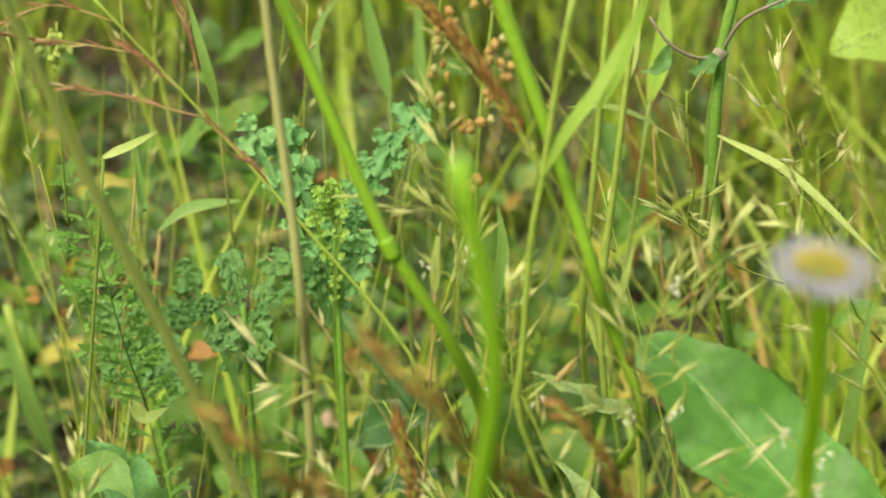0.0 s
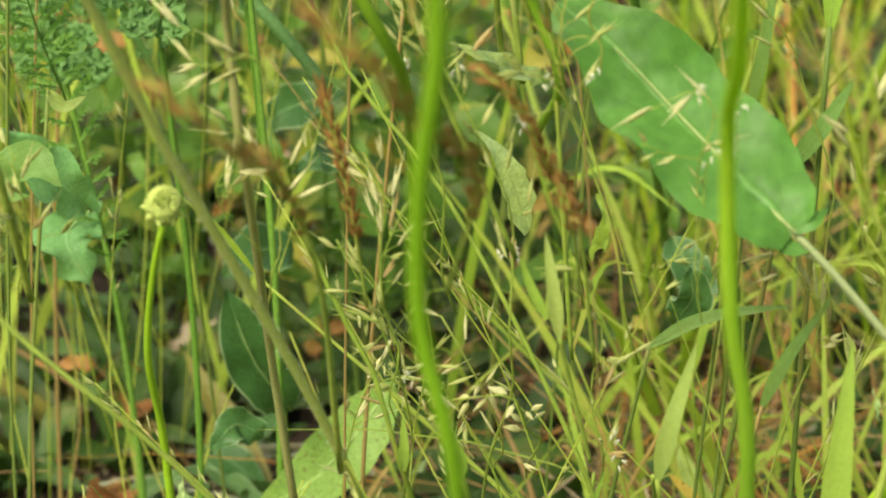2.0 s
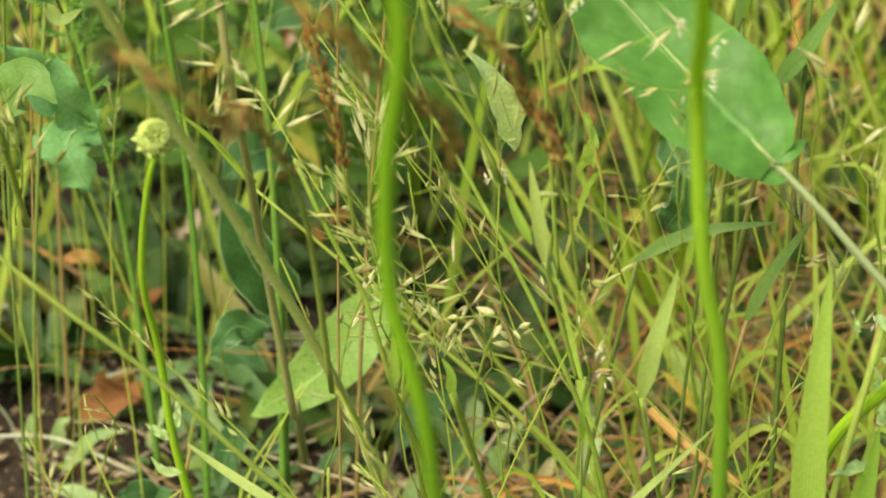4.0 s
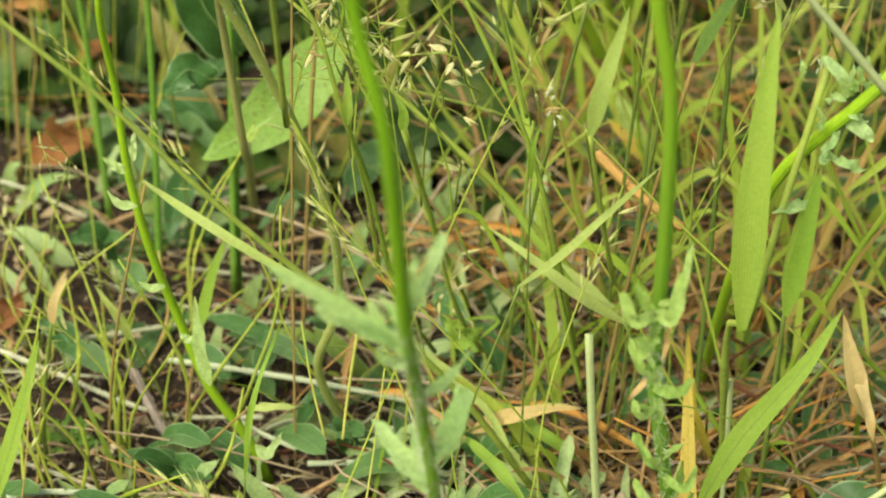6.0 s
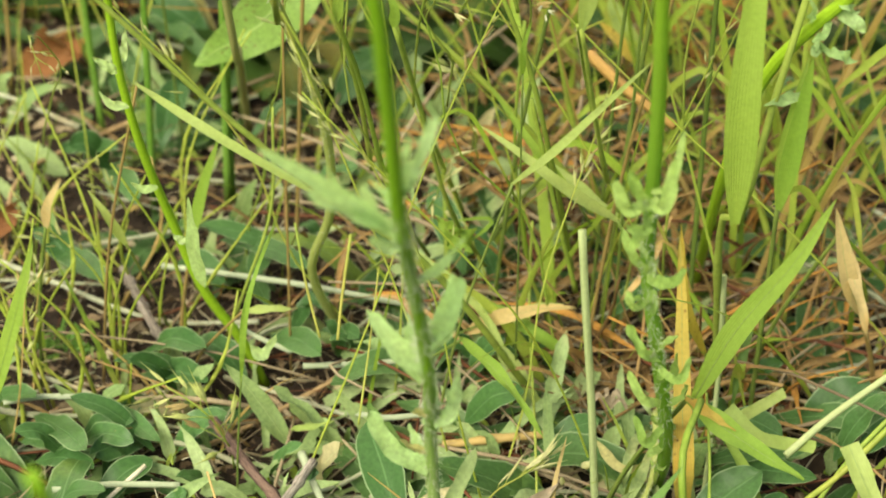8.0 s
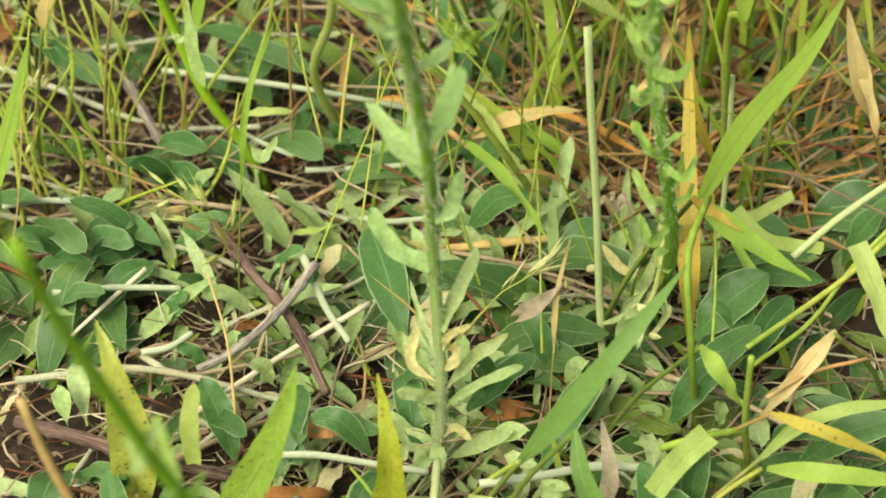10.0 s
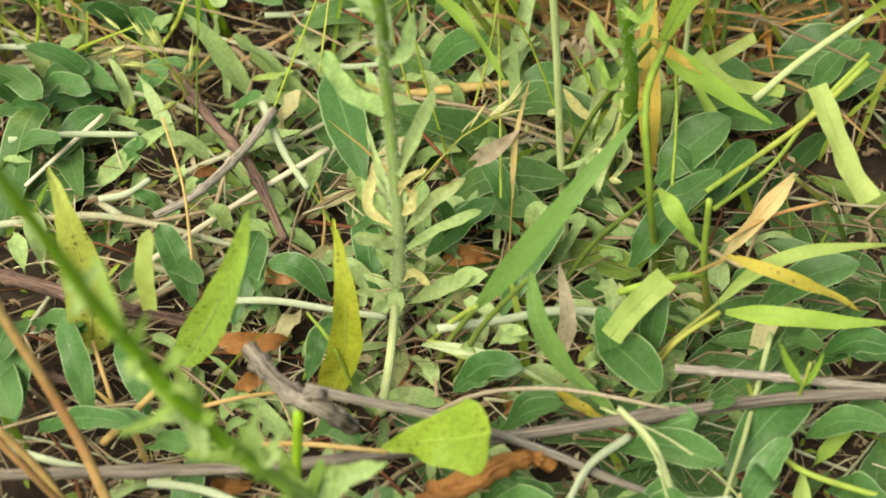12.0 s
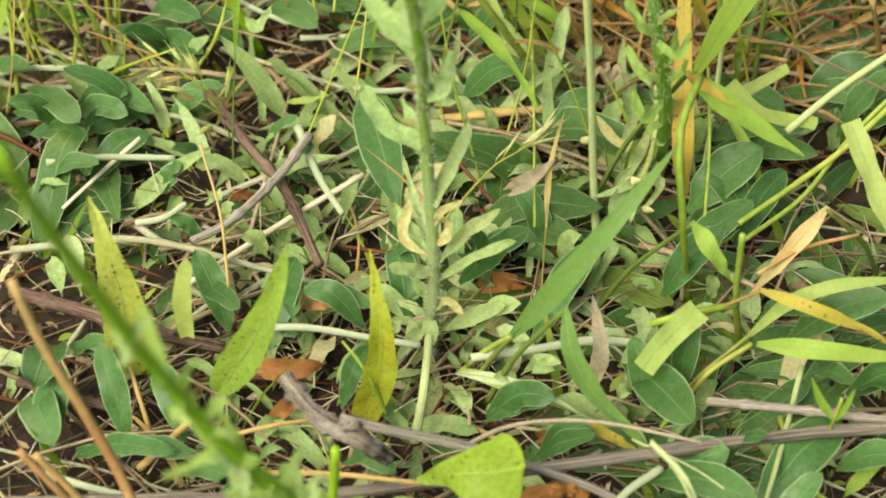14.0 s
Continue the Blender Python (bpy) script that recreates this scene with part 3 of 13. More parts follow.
def part(name, piece, mat, parent, label=""):
    ob = new(name, mesh_of(name, *piece[:2], mat, piece[2]))
    ob.parent = parent
    return tagged(ob, label) if label else ob


def solo(name, piece, mat, label, category, group="", kind=""):
    return tagged(new(name, mesh_of(name, *piece[:2], mat, piece[2])), label, category, group, kind)


def sprig(name, piece_name, piece, mat, label, category, group="", rib=None, stalk=None):
    """A small plant or shoot of which one blade, stalk or leaf shows, with its midrib where that stands out."""
    base = thing(name, label, category, group)
    ob = part(piece_name, piece, mat, base)
    if rib:
        part("midrib", rib, "rib", base)
    if stalk:
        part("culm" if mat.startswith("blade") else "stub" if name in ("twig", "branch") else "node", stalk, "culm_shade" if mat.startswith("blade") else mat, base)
    return ob


def mesh_part(name, me, m, parent):
    ob = new(name, me)
    ob.parent, ob.matrix_local = parent, m
    return ob


rng = random.Random(11)

# ---- the ground ----
def bumps(x, y):
    v = Vector((x * 9, y * 9, 0.3))
    near = max(0.0, 1 - math.hypot(x, y) / 6)
    return 0.010 * noise.noise(v) * near + 0.005 * noise.noise(v * 4) * near + 0.0025 * noise.noise(v * 13) * near - 0.004 + 0.06 * noise.noise(Vector((x * 0.4, y * 0.4, 2))) * (1 - near)


def build_ground():
    xs = np.unique(np.concatenate([np.linspace(-0.6, 0.6, 121), np.linspace(-3, 3, 61), np.linspace(-300, 300, 41)]).round(4))
    ys = np.unique(np.concatenate([np.linspace(-0.5, 0.9, 141), np.linspace(-2, 6, 61), np.linspace(-300, 300, 41)]).round(4))
    verts = [(x, y, bumps(x, y)) for y in ys for x in xs]
    w = len(xs)
    faces = [(j * w + i, j * w + i + 1, (j + 1) * w + i + 1, (j + 1) * w + i) for j in range(len(ys) - 1) for i in range(w - 1)]
    ob = new("ground", mesh_of("ground", verts, faces, "soil"))
    tagged(ob, "dark damp brown soil under meadow plants", "ground", kind="structure")


build_ground()


def blade_field(spots, n=5):
    """Many grass blades in one mesh. Each spot: base, height, width, lean angle, lean amount, droop, facing angle."""
    pieces_v, pieces_f, pieces_u, b = [], [], [], 0
    for (x, y, z), h, w, az, lean, droop, turn in spots:
        dx, dy = math.cos(az), math.sin(az)
        sx, sy = math.cos(turn), math.sin(turn)
        for i in range(n + 1):
            s = i / n
            out = h * (lean * s + droop * s * s)
            up = h * (s - 0.45 * droop * s * s * s)
            half = 0.5 * w * (0.6 + 0.4 * min(1, 4 * s)) * max(0.03, (1 - s ** 2.3)) ** 0.8
            cx, cy, cz = x + dx * out, y + dy * out, z + max(up, 0.0)
            pieces_v += [(cx - sx * half, cy - sy * half, cz + 0.12 * half), (cx + sy * 0.2 * half, cy - sx * 0.2 * half, cz), (cx + sx * half, cy + sy * half, cz + 0.12 * half)]
            pieces_u += [(0, s), (0.5, s), (1, s)]
        for i in range(n):
            q = b + i * 3
            pieces_f += [(q, q + 1, q + 4, q + 3), (q + 1, q + 2, q + 5, q + 4)]
        b += 3 * (n + 1)
    return pieces_v, pieces_f, pieces_u


def field_spots(count, where, heights, widths, lean=(0.02, 0.45), droop=(0.0, 0.5), turn=0.7):
    out = []
    for _ in range(count):
        x, y, f = where()
        out.append(((x, y, bumps(x, y) - 0.002), rng.uniform(*heights) * f, rng.uniform(*widths), rng.uniform(0, 6.28), rng.uniform(*lean), rng.uniform(*droop), rng.gauss(0, turn)))
    return out


def tuft_places(count, y0, y1, power, spread):
    """Clumps: centres strewn over a fan of ground, and a chooser that picks a place in one of them."""
    centres = []
    for _ in range(count):
        y = y0 + (y1 - y0) * rng.random() ** power
        x = (rng.random() - 0.5) * (0.50 + 0.50 * (y + 0.6))
        if x < 0.06 + 0.02 * y and y < 3.2 and rng.random() < 0.8:
            continue
        centres.append((x, y, rng.uniform(0.6, 1.15)))

    def pick():
        x, y, f = rng.choice(centres)
        return x + rng.gauss(0, spread), y + rng.gauss(0, spread), f
    return pick


def meadow():
    pick = tuft_places(150, 0.62, 2.8, 1.1, 0.022)
    solo("meadow_grass", blade_field(field_spots(560, pick, (0.06, 0.20), (0.0022, 0.0055))), "meadow", "clumps of yellow-green meadow grass growing behind", "grass", kind="stuff")
    pick = tuft_places(70, 0.50, 1.25, 1.0, 0.012)
    solo("tall_grass", blade_field(field_spots(120, pick, (0.16, 0.38), (0.0035, 0.0075), (0.0, 0.3), (0.0, 0.25))), "meadow", "broad upright green grass blades behind", "grass", kind="stuff")
    pick = tuft_places(240, 1.5, 5.0, 1.2, 0.06)
    # Far blades in the copy with shade painted in; bright tufts use plain meadow.
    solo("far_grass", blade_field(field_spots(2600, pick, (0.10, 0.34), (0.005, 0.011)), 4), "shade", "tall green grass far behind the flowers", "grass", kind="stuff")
    pick = tuft_places(90, 1.7, 5.0, 1.2, 0.05)
    solo("far_grass", blade_field(field_spots(900, pick, (0.14, 0.40), (0.006, 0.012)), 4), "meadow", "bright tufts of tall grass far behind", "grass", kind="stuff")
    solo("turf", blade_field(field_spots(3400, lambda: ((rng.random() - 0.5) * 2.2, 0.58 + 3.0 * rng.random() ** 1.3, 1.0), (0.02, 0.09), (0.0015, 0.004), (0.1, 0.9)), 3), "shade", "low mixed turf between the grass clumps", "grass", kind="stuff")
    spots = []
    for _ in range(400):
        y = rng.uniform(-0.26, 0.46)
        x = rng.uniform(-0.26, 0.26)
        clump = noise.noise(Vector((x * 14, y * 14, 1))) + (0.35 if x > 0.12 and y > 0.1 else 0.0)
        if clump < rng.uniform(-0.45, 0.4) or (x < -0.02 and y > 0.08 and rng.random() < 0.7):
            continue
        high = 0.30 + 0.55 * min(1.0, max(0.0, (y + 0.1) / 0.4))
        spots.append(((x, y, bumps(x, y)), rng.uniform(0.02, 0.12) * high, rng.uniform(0.0012, 0.0040), rng.uniform(0, 6.28), rng.uniform(0.05, 0.8), rng.uniform(0, 0.7), rng.gauss(0, 0.8)))
    solo("short_grass", blade_field(spots), "short", "short thin yellow-green grass between ground leaves", "grass", kind="stuff")

    # the thick stand of thin flowering grass between the two fleabanes
    def stand():
        return rng.gauss(0.045, 0.055), rng.gauss(0.25, 0.07), rng.uniform(0.5, 1.0)
    solo("thin_grass", blade_field(field_spots(5, stand, (0.08, 0.28), (0.0009, 0.0026), (0.0, 0.55), (0.0, 0.45)), 6), "short", "thicket of thin yellow-green grass stalks", "grass", kind="stuff")

    def side_stand():
        return rng.gauss(0.19, 0.045), rng.gauss(0.26, 0.08), rng.uniform(0.5, 1.0)
    for spot in field_spots(26, side_stand, (0.10, 0.34), (0.0016, 0.0052), (0.0, 0.45), (0.0, 0.35)):
        sprig("grass_sprig", "blade", blade_field([spot], 6), "blade_stand", "upright yellow-green grass blade beside dock", "grass", "tall grass blades")

    def yellow_stand():
        return rng.gauss(0.13, 0.075), rng.uniform(0.16, 0.46), rng.uniform(0.6, 1.0)
    for spot in field_spots(34, yellow_stand, (0.08, 0.26), (0.0026, 0.0066), (0.05, 0.7), (0.0, 0.6)):
        sprig("grass_sprig", "blade", blade_field([spot], 8), "blade_stand", "broad yellow-green grass blade among dead stalks", "grass", "tall grass blades")
    for _ in range(20):
        x, y, f = yellow_stand()
        h = rng.uniform(0.10, 0.30) * f
        q = Vector((x, y, bumps(x, y) - 0.002))
        d = Vector((rng.gauss(-0.12, 0.42), rng.gauss(0, 0.2), 1))
        knots = [q]
        plant = thing("grass_plant", "yellow-green jointed grass with narrow twisted blades", "grass", "jointed grasses")
        for i in range(4):
            q = q + d * h * rng.uniform(0.18, 0.32)
            knots.append(q)
            d = d + Vector((rng.gauss(0, 0.16), rng.gauss(0, 0.10), 0))
            if rng.random() < 0.7:
                out = Vector((rng.choice((-1, 1)) * rng.uniform(0.2, 0.9), rng.gauss(0, 0.3), rng.uniform(0.5, 1.1)))
                far = rng.uniform(0.03, 0.09)
                part("blade", sheet([q, q + out * far * 0.5, q + out * far + Vector((0, 0, -far * rng.uniform(0.1, 0.7)))], rng.uniform(0.0018, 0.0042), "grass", (rng.uniform(-0.5, 0.5), -0.7, 0.6), fold=0.4, n=9, k=2, twist=rng.uniform(-1.2, 1.2)), "blade_stand", plant)
        part("culm", tube(knots, rng.uniform(0.0009, 0.0018), 0.0006, n=16, k=6, nodes=(0.25, 0.5, 0.75)), "blade_stand", plant)

    def mid_stand():
        return rng.gauss(0.15, 0.11), rng.uniform(0.42, 0.80), rng.uniform(0.6, 1.0)
    for spot in field_spots(46, mid_stand, (0.08, 0.30), (0.003, 0.008), (0.0, 0.7), (0.0, 0.7)):
        sprig("grass_sprig", "blade", blade_field([spot], 7), "blade_stand", "yellow-green grass blade behind the dock", "grass", "tall grass blades")

    def back_stand():
        y = rng.uniform(0.6, 1.7)
        return rng.gauss(0.16 + 0.16 * y, 0.07 + 0.05 * y), y, rng.uniform(0.6, 1.0)
    solo("grass_shoots", blade_field(field_spots(80, back_stand, (0.16, 0.46), (0.003, 0.008), (0.0, 0.5), (0.0, 0.5)), 7), "stand", "yellowing tall grass blades well behind", "grass", kind="stuff")

    pick = tuft_places(160, 0.55, 3.6, 1.2, 0.05)
    solo("dead_thatch", blade_field(field_spots(700, pick, (0.05, 0.18), (0.002, 0.006), (0.3, 1.6), (0.2, 0.9), 1.2), 4), "tangle", "brown dead thatch between the grass clumps", "straw", kind="stuff")
    solo("dead_thatch", blade_field(field_spots(220, mid_stand, (0.04, 0.15), (0.0015, 0.004), (0.4, 1.8), (0.2, 0.9), 1.2), 5), "tangle", "brown dead straw under the dense grass", "straw", kind="stuff")

    def left_stand():
        return rng.gauss(-0.15, 0.05), rng.gauss(0.30, 0.08), rng.uniform(0.5, 1.0)
    solo("thin_grass", blade_field(field_spots(12, left_stand, (0.06, 0.26), (0.0010, 0.0026), (0.0, 0.35), (0.0, 0.3)), 6), "short", "loose thin green grass stalks", "grass", kind="stuff")

    def all_round():
        while True:
            r, az = 7.5 * rng.random() ** 0.75, rng.uniform(0, 6.28)
            x, y = r * math.cos(az), r * math.sin(az) - 0.3
            inside = -0.35 < y < 2.5 and abs(x) < 0.24 + 0.27 * (y + 0.6)
            if not inside and math.hypot(x, y + 0.6) > 0.16:
                return x, y, min(1.0, 0.25 + 0.6 * math.hypot(x, y + 0.6))
    solo("meadow_grass", blade_field(field_spots(34000, all_round, (0.10, 0.36), (0.005, 0.014), (0.0, 0.6), (0.0, 0.6)), 3), "meadow", "tall mixed grass of the meadow all round", "grass", kind="stuff")
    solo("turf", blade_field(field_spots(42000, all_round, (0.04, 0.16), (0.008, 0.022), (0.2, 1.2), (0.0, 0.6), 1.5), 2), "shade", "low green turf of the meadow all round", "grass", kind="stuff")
    pieces = []
    for _ in range(5200):
        x, y, f = all_round()
        a = Vector((x, y, bumps(x, y)))
        az, far = rng.uniform(0, 6.28), rng.uniform(0.03, 0.10)
        d = Vector((math.cos(az), math.sin(az), rng.uniform(0.1, 0.9)))
        pieces.append(sheet([a, a + d * far * 0.6, a + d * far - Vector((0, 0, far * 0.2))], far * rng.uniform(0.25, 0.45), "lance", (0, -0.2, 1), fold=0.3, n=5, k=2))
    solo("weed_leaves", joined(pieces), "undergrowth", "broad weed leaves of the meadow all round", "weeds", kind="stuff")


meadow()


def undergrowth():
    """Leafy weeds and broad blades that fill the middle distance, with dark gaps between them."""
    weeds = []
    for _ in range(74):
        y = rng.uniform(0.52, 1.05)
        x = rng.uniform(-0.36, 0.10) - 0.12 * (y - 0.5)
        h = rng.uniform(0.10, 0.36)
        a = Vector((x, y, bumps(x, y) - 0.002))
        d = Vector((rng.gauss(0, 0.22), rng.gauss(0, 0.15), 1))
        c = a + d * h
        weed = thing("weed_plant", "dark green leafy weed among tall grass", "weed", "leafy weeds")
        weeds.append((weed, a, c))
        part("stem", tube([a, a.lerp(c, 0.5) + Vector((rng.gauss(0, 0.006), 0, 0)), c], 0.0010, 0.0006, n=8, k=5), "weed_single", weed)
        for _ in range(rng.randint(3, 8)):
            p = a.lerp(c, rng.uniform(0.25, 1.0))
            az, far = rng.uniform(0, 6.28), rng.uniform(0.018, 0.055)
            out = Vector((math.cos(az), math.sin(az), rng.uniform(-0.1, 0.9)))
            tip = p + out * far + Vector((0, 0, -far * rng.uniform(0.0, 0.5)))
            part("leaf", sheet([p, p + out * far * 0.5, tip], far * rng.uniform(0.22, 0.48), rng.choice(("lance", "spatulate", "ellipse", "oval")), (rng.uniform(-0.4, 0.4), -0.6, 0.7), fold=rng.uniform(0.1, 0.5), n=12, k=4, wave=far * 0.04, lobes=rng.choice((0.0, 0.0, 0.25)), teeth=2.6), "weed_single", weed)
    for _ in range(16):
        y = rng.uniform(0.50, 1.10)
        x = rng.uniform(-0.36, 0.06) - 0.12 * (y - 0.5)
        spot = ((x, y, bumps(x, y)), rng.uniform(0.14, 0.42), rng.uniform(0.004, 0.011), rng.uniform(0, 6.28), rng.uniform(0.0, 0.35), rng.uniform(0.0, 0.5), rng.gauss(0, 0.6))
        sprig("grass_sprig", "blade", blade_field([spot], 8), "blade_stand", "broad bright green grass blade among weeds", "grass", "tall grass blades")
    for _ in range(40):
        weed, a, c = rng.choice(weeds)
        p = a.lerp(c, rng.uniform(0.1, 0.9))
        out = Vector((rng.uniform(-1, 1), rng.uniform(-0.5, 0.5), rng.uniform(-1.2, 0.4))) * rng.uniform(0.012, 0.032)
        part("withered_leaf", sheet([p, p + out * 0.5 + Vector((0.003, 0, 0.003)), p + out], rng.uniform(0.005, 0.012), "lance", fold=0.5, n=10, k=4, wave=0.002, crumple=0.002), "withered", weed, "withered orange-brown leaf")


undergrowth()


def litter():
    pieces = []
    for _ in range(1500):
        y = rng.uniform(-0.3, 0.62) if rng.random() < 0.6 else rng.uniform(-0.28, 0.16)
        x = (rng.random() - 0.5) * (0.5 + 0.45 * (y + 0.5))
        if x < -0.02 and y > 0.06 and rng.random() < 0.5:
            continue
        if x > 0.08 and rng.random() < 0.35:
            y = rng.uniform(0.12, 0.5)
        length, az = rng.uniform(0.012, 0.085), rng.uniform(0, 6.28)
        z = bumps(x, y) + rng.uniform(0.0, 0.016)
        d = Vector((math.cos(az), math.sin(az), rng.uniform(-0.1, 0.3)))
        a = Vector((x, y, z))
        b = a + d * length * 0.5 + Vector((0, 0, rng.uniform(-0.002, 0.006)))
        c = a + d * length + Vector((rng.uniform(-0.012, 0.012), rng.uniform(-0.012, 0.012), -0.004))
        r = rng.uniform(0.0003, 0.0010) * (1 if rng.random() < 0.9 else 1.8)
        pieces.append(tube([a, b, c], r, r * 0.6, n=4, k=4))
    for _ in range(150):
        y = rng.uniform(0.12, 0.62)
        x = rng.uniform(-0.08, 0.30) + 0.1 * (y - 0.2)
        length, az = rng.uniform(0.03, 0.14), rng.uniform(0, 6.28)
        a = Vector((x, y, bumps(x, y) + rng.uniform(0.0, 0.03)))
        d = Vector((math.cos(az), math.sin(az), rng.uniform(-0.15, 0.5)))
        b = a + d * length * 0.5 + Vector((rng.uniform(-0.01, 0.01), 0, rng.uniform(0.0, 0.008)))
        c = a + d * length + Vector((rng.uniform(-0.03, 0.03), rng.uniform(-0.03, 0.03), -0.01))
        r = rng.uniform(0.0005, 0.0014)
        pieces.append(tube([a, b, c], r, r * 0.6, n=5, k=5))
    for _ in range(1500):
        x, y = rng.gauss(0.0, 0.13), rng.uniform(-0.27, 0.45)
        if x < 0.02 and y > 0.10 and rng.random() < 0.6:
            continue
        length, az = rng.uniform(0.008, 0.045), rng.uniform(0, 6.28)
        a = Vector((x, y, bumps(x, y) + rng.uniform(0.0, 0.014)))
        d = Vector((math.cos(az), math.sin(az), rng.uniform(-0.1, 0.5)))
        side = Vector((-d.y, d.x, 0)) * length * rng.uniform(-0.5, 0.5)
        r = rng.uniform(0.00012, 0.00032)
        pieces.append(tube([a, a + d * length * 0.5 + side, a + d * length], r, r * 0.7, n=6, k=3))
    solo("straw_litter", joined(pieces), "litter", "tangled dry brown straw lying on soil", "straw", kind="stuff")
    pieces = []
    for _ in range(560):
        y = rng.uniform(0.14, 0.56)
        x = rng.gauss(0.13, 0.075) if rng.random() < 0.95 else rng.gauss(-0.15, 0.06)
        length, az, rise = rng.uniform(0.03, 0.11), rng.uniform(0, 6.28), rng.uniform(0.05, 1.5)
        a = Vector((x, y, bumps(x, y)))
        d = Vector((math.cos(az), math.sin(az) * 0.6, rise)).normalized()
        b = a + d * length * 0.55 + Vector((rng.uniform(-0.008, 0.008), 0, 0))
        c = a + d * length + Vector((math.cos(az), math.sin(az), -0.8)) * length * rng.uniform(0.0, 0.16)
        c.z = max(c.z, 0.004)
        r = rng.uniform(0.0004, 0.0012) * (1.0 if rng.random() < 0.85 else 1.7)
        pieces.append(tube([a, b, c], r, r * 0.5, n=7, k=5))
    for _ in range(150):
        y = rng.uniform(0.14, 0.52)
        x = rng.gauss(0.13, 0.08)
        length, az = rng.uniform(0.03, 0.10), rng.uniform(0, 6.28)
        a = Vector((x, y, bumps(x, y) + rng.uniform(0.0, 0.03)))
        d = Vector((math.cos(az), math.sin(az) * 0.6, rng.uniform(-0.1, 0.9))).normalized()
        c = a + d * length - Vector((0, 0, length * rng.uniform(0.1, 0.5)))
        pieces.append(sheet([a, a + d * length * 0.5, c], rng.uniform(0.0018, 0.0048), "grass", (rng.uniform(-0.5, 0.5), -0.6, 0.7), fold=0.5, n=9, k=4, wave=0.0005, twist=rng.uniform(-1.5, 1.5)))
    solo("dead_grass", joined(pieces), "tangle", "tangle of orange-brown dead grass stalks", "straw", kind="stuff")
    for _ in range(40):
        a = Vector((rng.uniform(-0.21, -0.10), rng.uniform(0.15, 0.30), 0.0))
        h, d = rng.uniform(0.04, 0.13), Vector((rng.gauss(0, 0.3), rng.gauss(0, 0.2), 1))
        knee = a + d * h * 0.5
        solo("dry_culm", tube([a, knee, knee + (d + Vector((rng.gauss(0, 0.4), rng.gauss(0, 0.2), 0))) * h * 0.5], rng.uniform(0.0006, 0.0012), 0.0004, n=8, k=5, nodes=(0.5,)), "culm_thin", "short yellowing jointed culm on soil", "grass", "dry culms")
    pieces = []
    for _ in range(1300):
        x, y = rng.gauss(0.0, 0.12), rng.uniform(-0.24, 0.42)
        length, az = rng.uniform(0.004, 0.022), rng.uniform(0, 6.28)
        a = Vector((x, y, bumps(x, y) + rng.uniform(0.004, 0.022)))
        d = Vector((math.cos(az), math.sin(az), rng.uniform(-0.3, 0.3)))
        r = rng.uniform(0.00015, 0.00045)
        pieces.append(tube([a, a + d * length * 0.5 + Vector((0, 0, rng.uniform(-0.001, 0.002))), a + d * length], r, r * 0.6, n=3, k=4))
    solo("straw_chaff", joined(pieces), "chaff", "short pale broken bits of straw and fibre", "straw", kind="stuff")
    pieces = []
    for _ in range(7500):
        x, y = rng.uniform(-0.27, 0.27), rng.uniform(-0.28, 0.55)
        az, length = rng.uniform(0, 6.28), rng.uniform(0.0015, 0.006) * (1 if rng.random() < 0.9 else 2.2)
        a = Vector((x, y, bumps(x, y) + rng.uniform(0.0, 0.005)))
        d = Vector((math.cos(az), math.sin(az), rng.uniform(-0.2, 0.5)))
        pieces.append(sheet([a, a + d * length * 0.5 + Vector((0, 0, 0.002)), a + d * length], length * rng.uniform(0.2, 0.5), "lance", (rng.uniform(-0.6, 0.6), -0.3, 1), n=3, k=2, wave=0.0015))
    solo("leaf_litter", joined(pieces), "crumbs", "small crumbled brown leaves on soil", "litter", kind="stuff")


litter()


def runners():
    """Pale creeping runners that lie over the soil and one another."""
    for _ in range(120):
        y = rng.uniform(-0.25, 0.70)
        x = (rng.random() - 0.5) * (0.5 + 0.4 * (y + 0.3))
        az, length = rng.gauss(0.0, 0.7) + rng.choice((0, 3.14)), rng.uniform(0.05, 0.13)
        pts, p = [], Vector((x, y, bumps(x, y) + rng.uniform(0.004, 0.012)))
        for i in range(4):
            pts.append(p.copy())
            az += rng.gauss(0, 0.25)
            p = p + Vector((math.cos(az), math.sin(az), 0)) * length / 3
            p.z = bumps(p.x, p.y) + rng.uniform(0.004, 0.012)
        solo("runner", tube(pts, rng.uniform(0.0005, 0.0012), rng.uniform(0.0004, 0.0009), n=26, k=6, wobble=0.35), "runner_single", "pale grey-green creeping runner over soil", "stem", "creeping runners")
    for _ in range(44):
        y = rng.uniform(0.04, 0.55)
        x = (rng.random() - 0.5) * (0.42 + 0.35 * y)
        az, length = rng.gauss(0.1, 0.45) + rng.choice((0, 3.14)), rng.uniform(0.06, 0.16)
        pts, p = [], Vector((x, y, bumps(x, y) + rng.uniform(0.006, 0.02)))
        for i in range(4):
            pts.append(p.copy())
            az += rng.gauss(0, 0.2)
            p = p + Vector((math.cos(az), math.sin(az), 0)) * length / 3
            p.z = bumps(p.x, p.y) + rng.uniform(0.005, 0.022)
        solo("runner", tube(pts, rng.uniform(0.0009, 0.0016), rng.uniform(0.0007, 0.0012), n=30, k=8, wobble=0.35), "runner_single", "pale grey-green creeping runner over soil", "stem", "creeping runners")


runners()


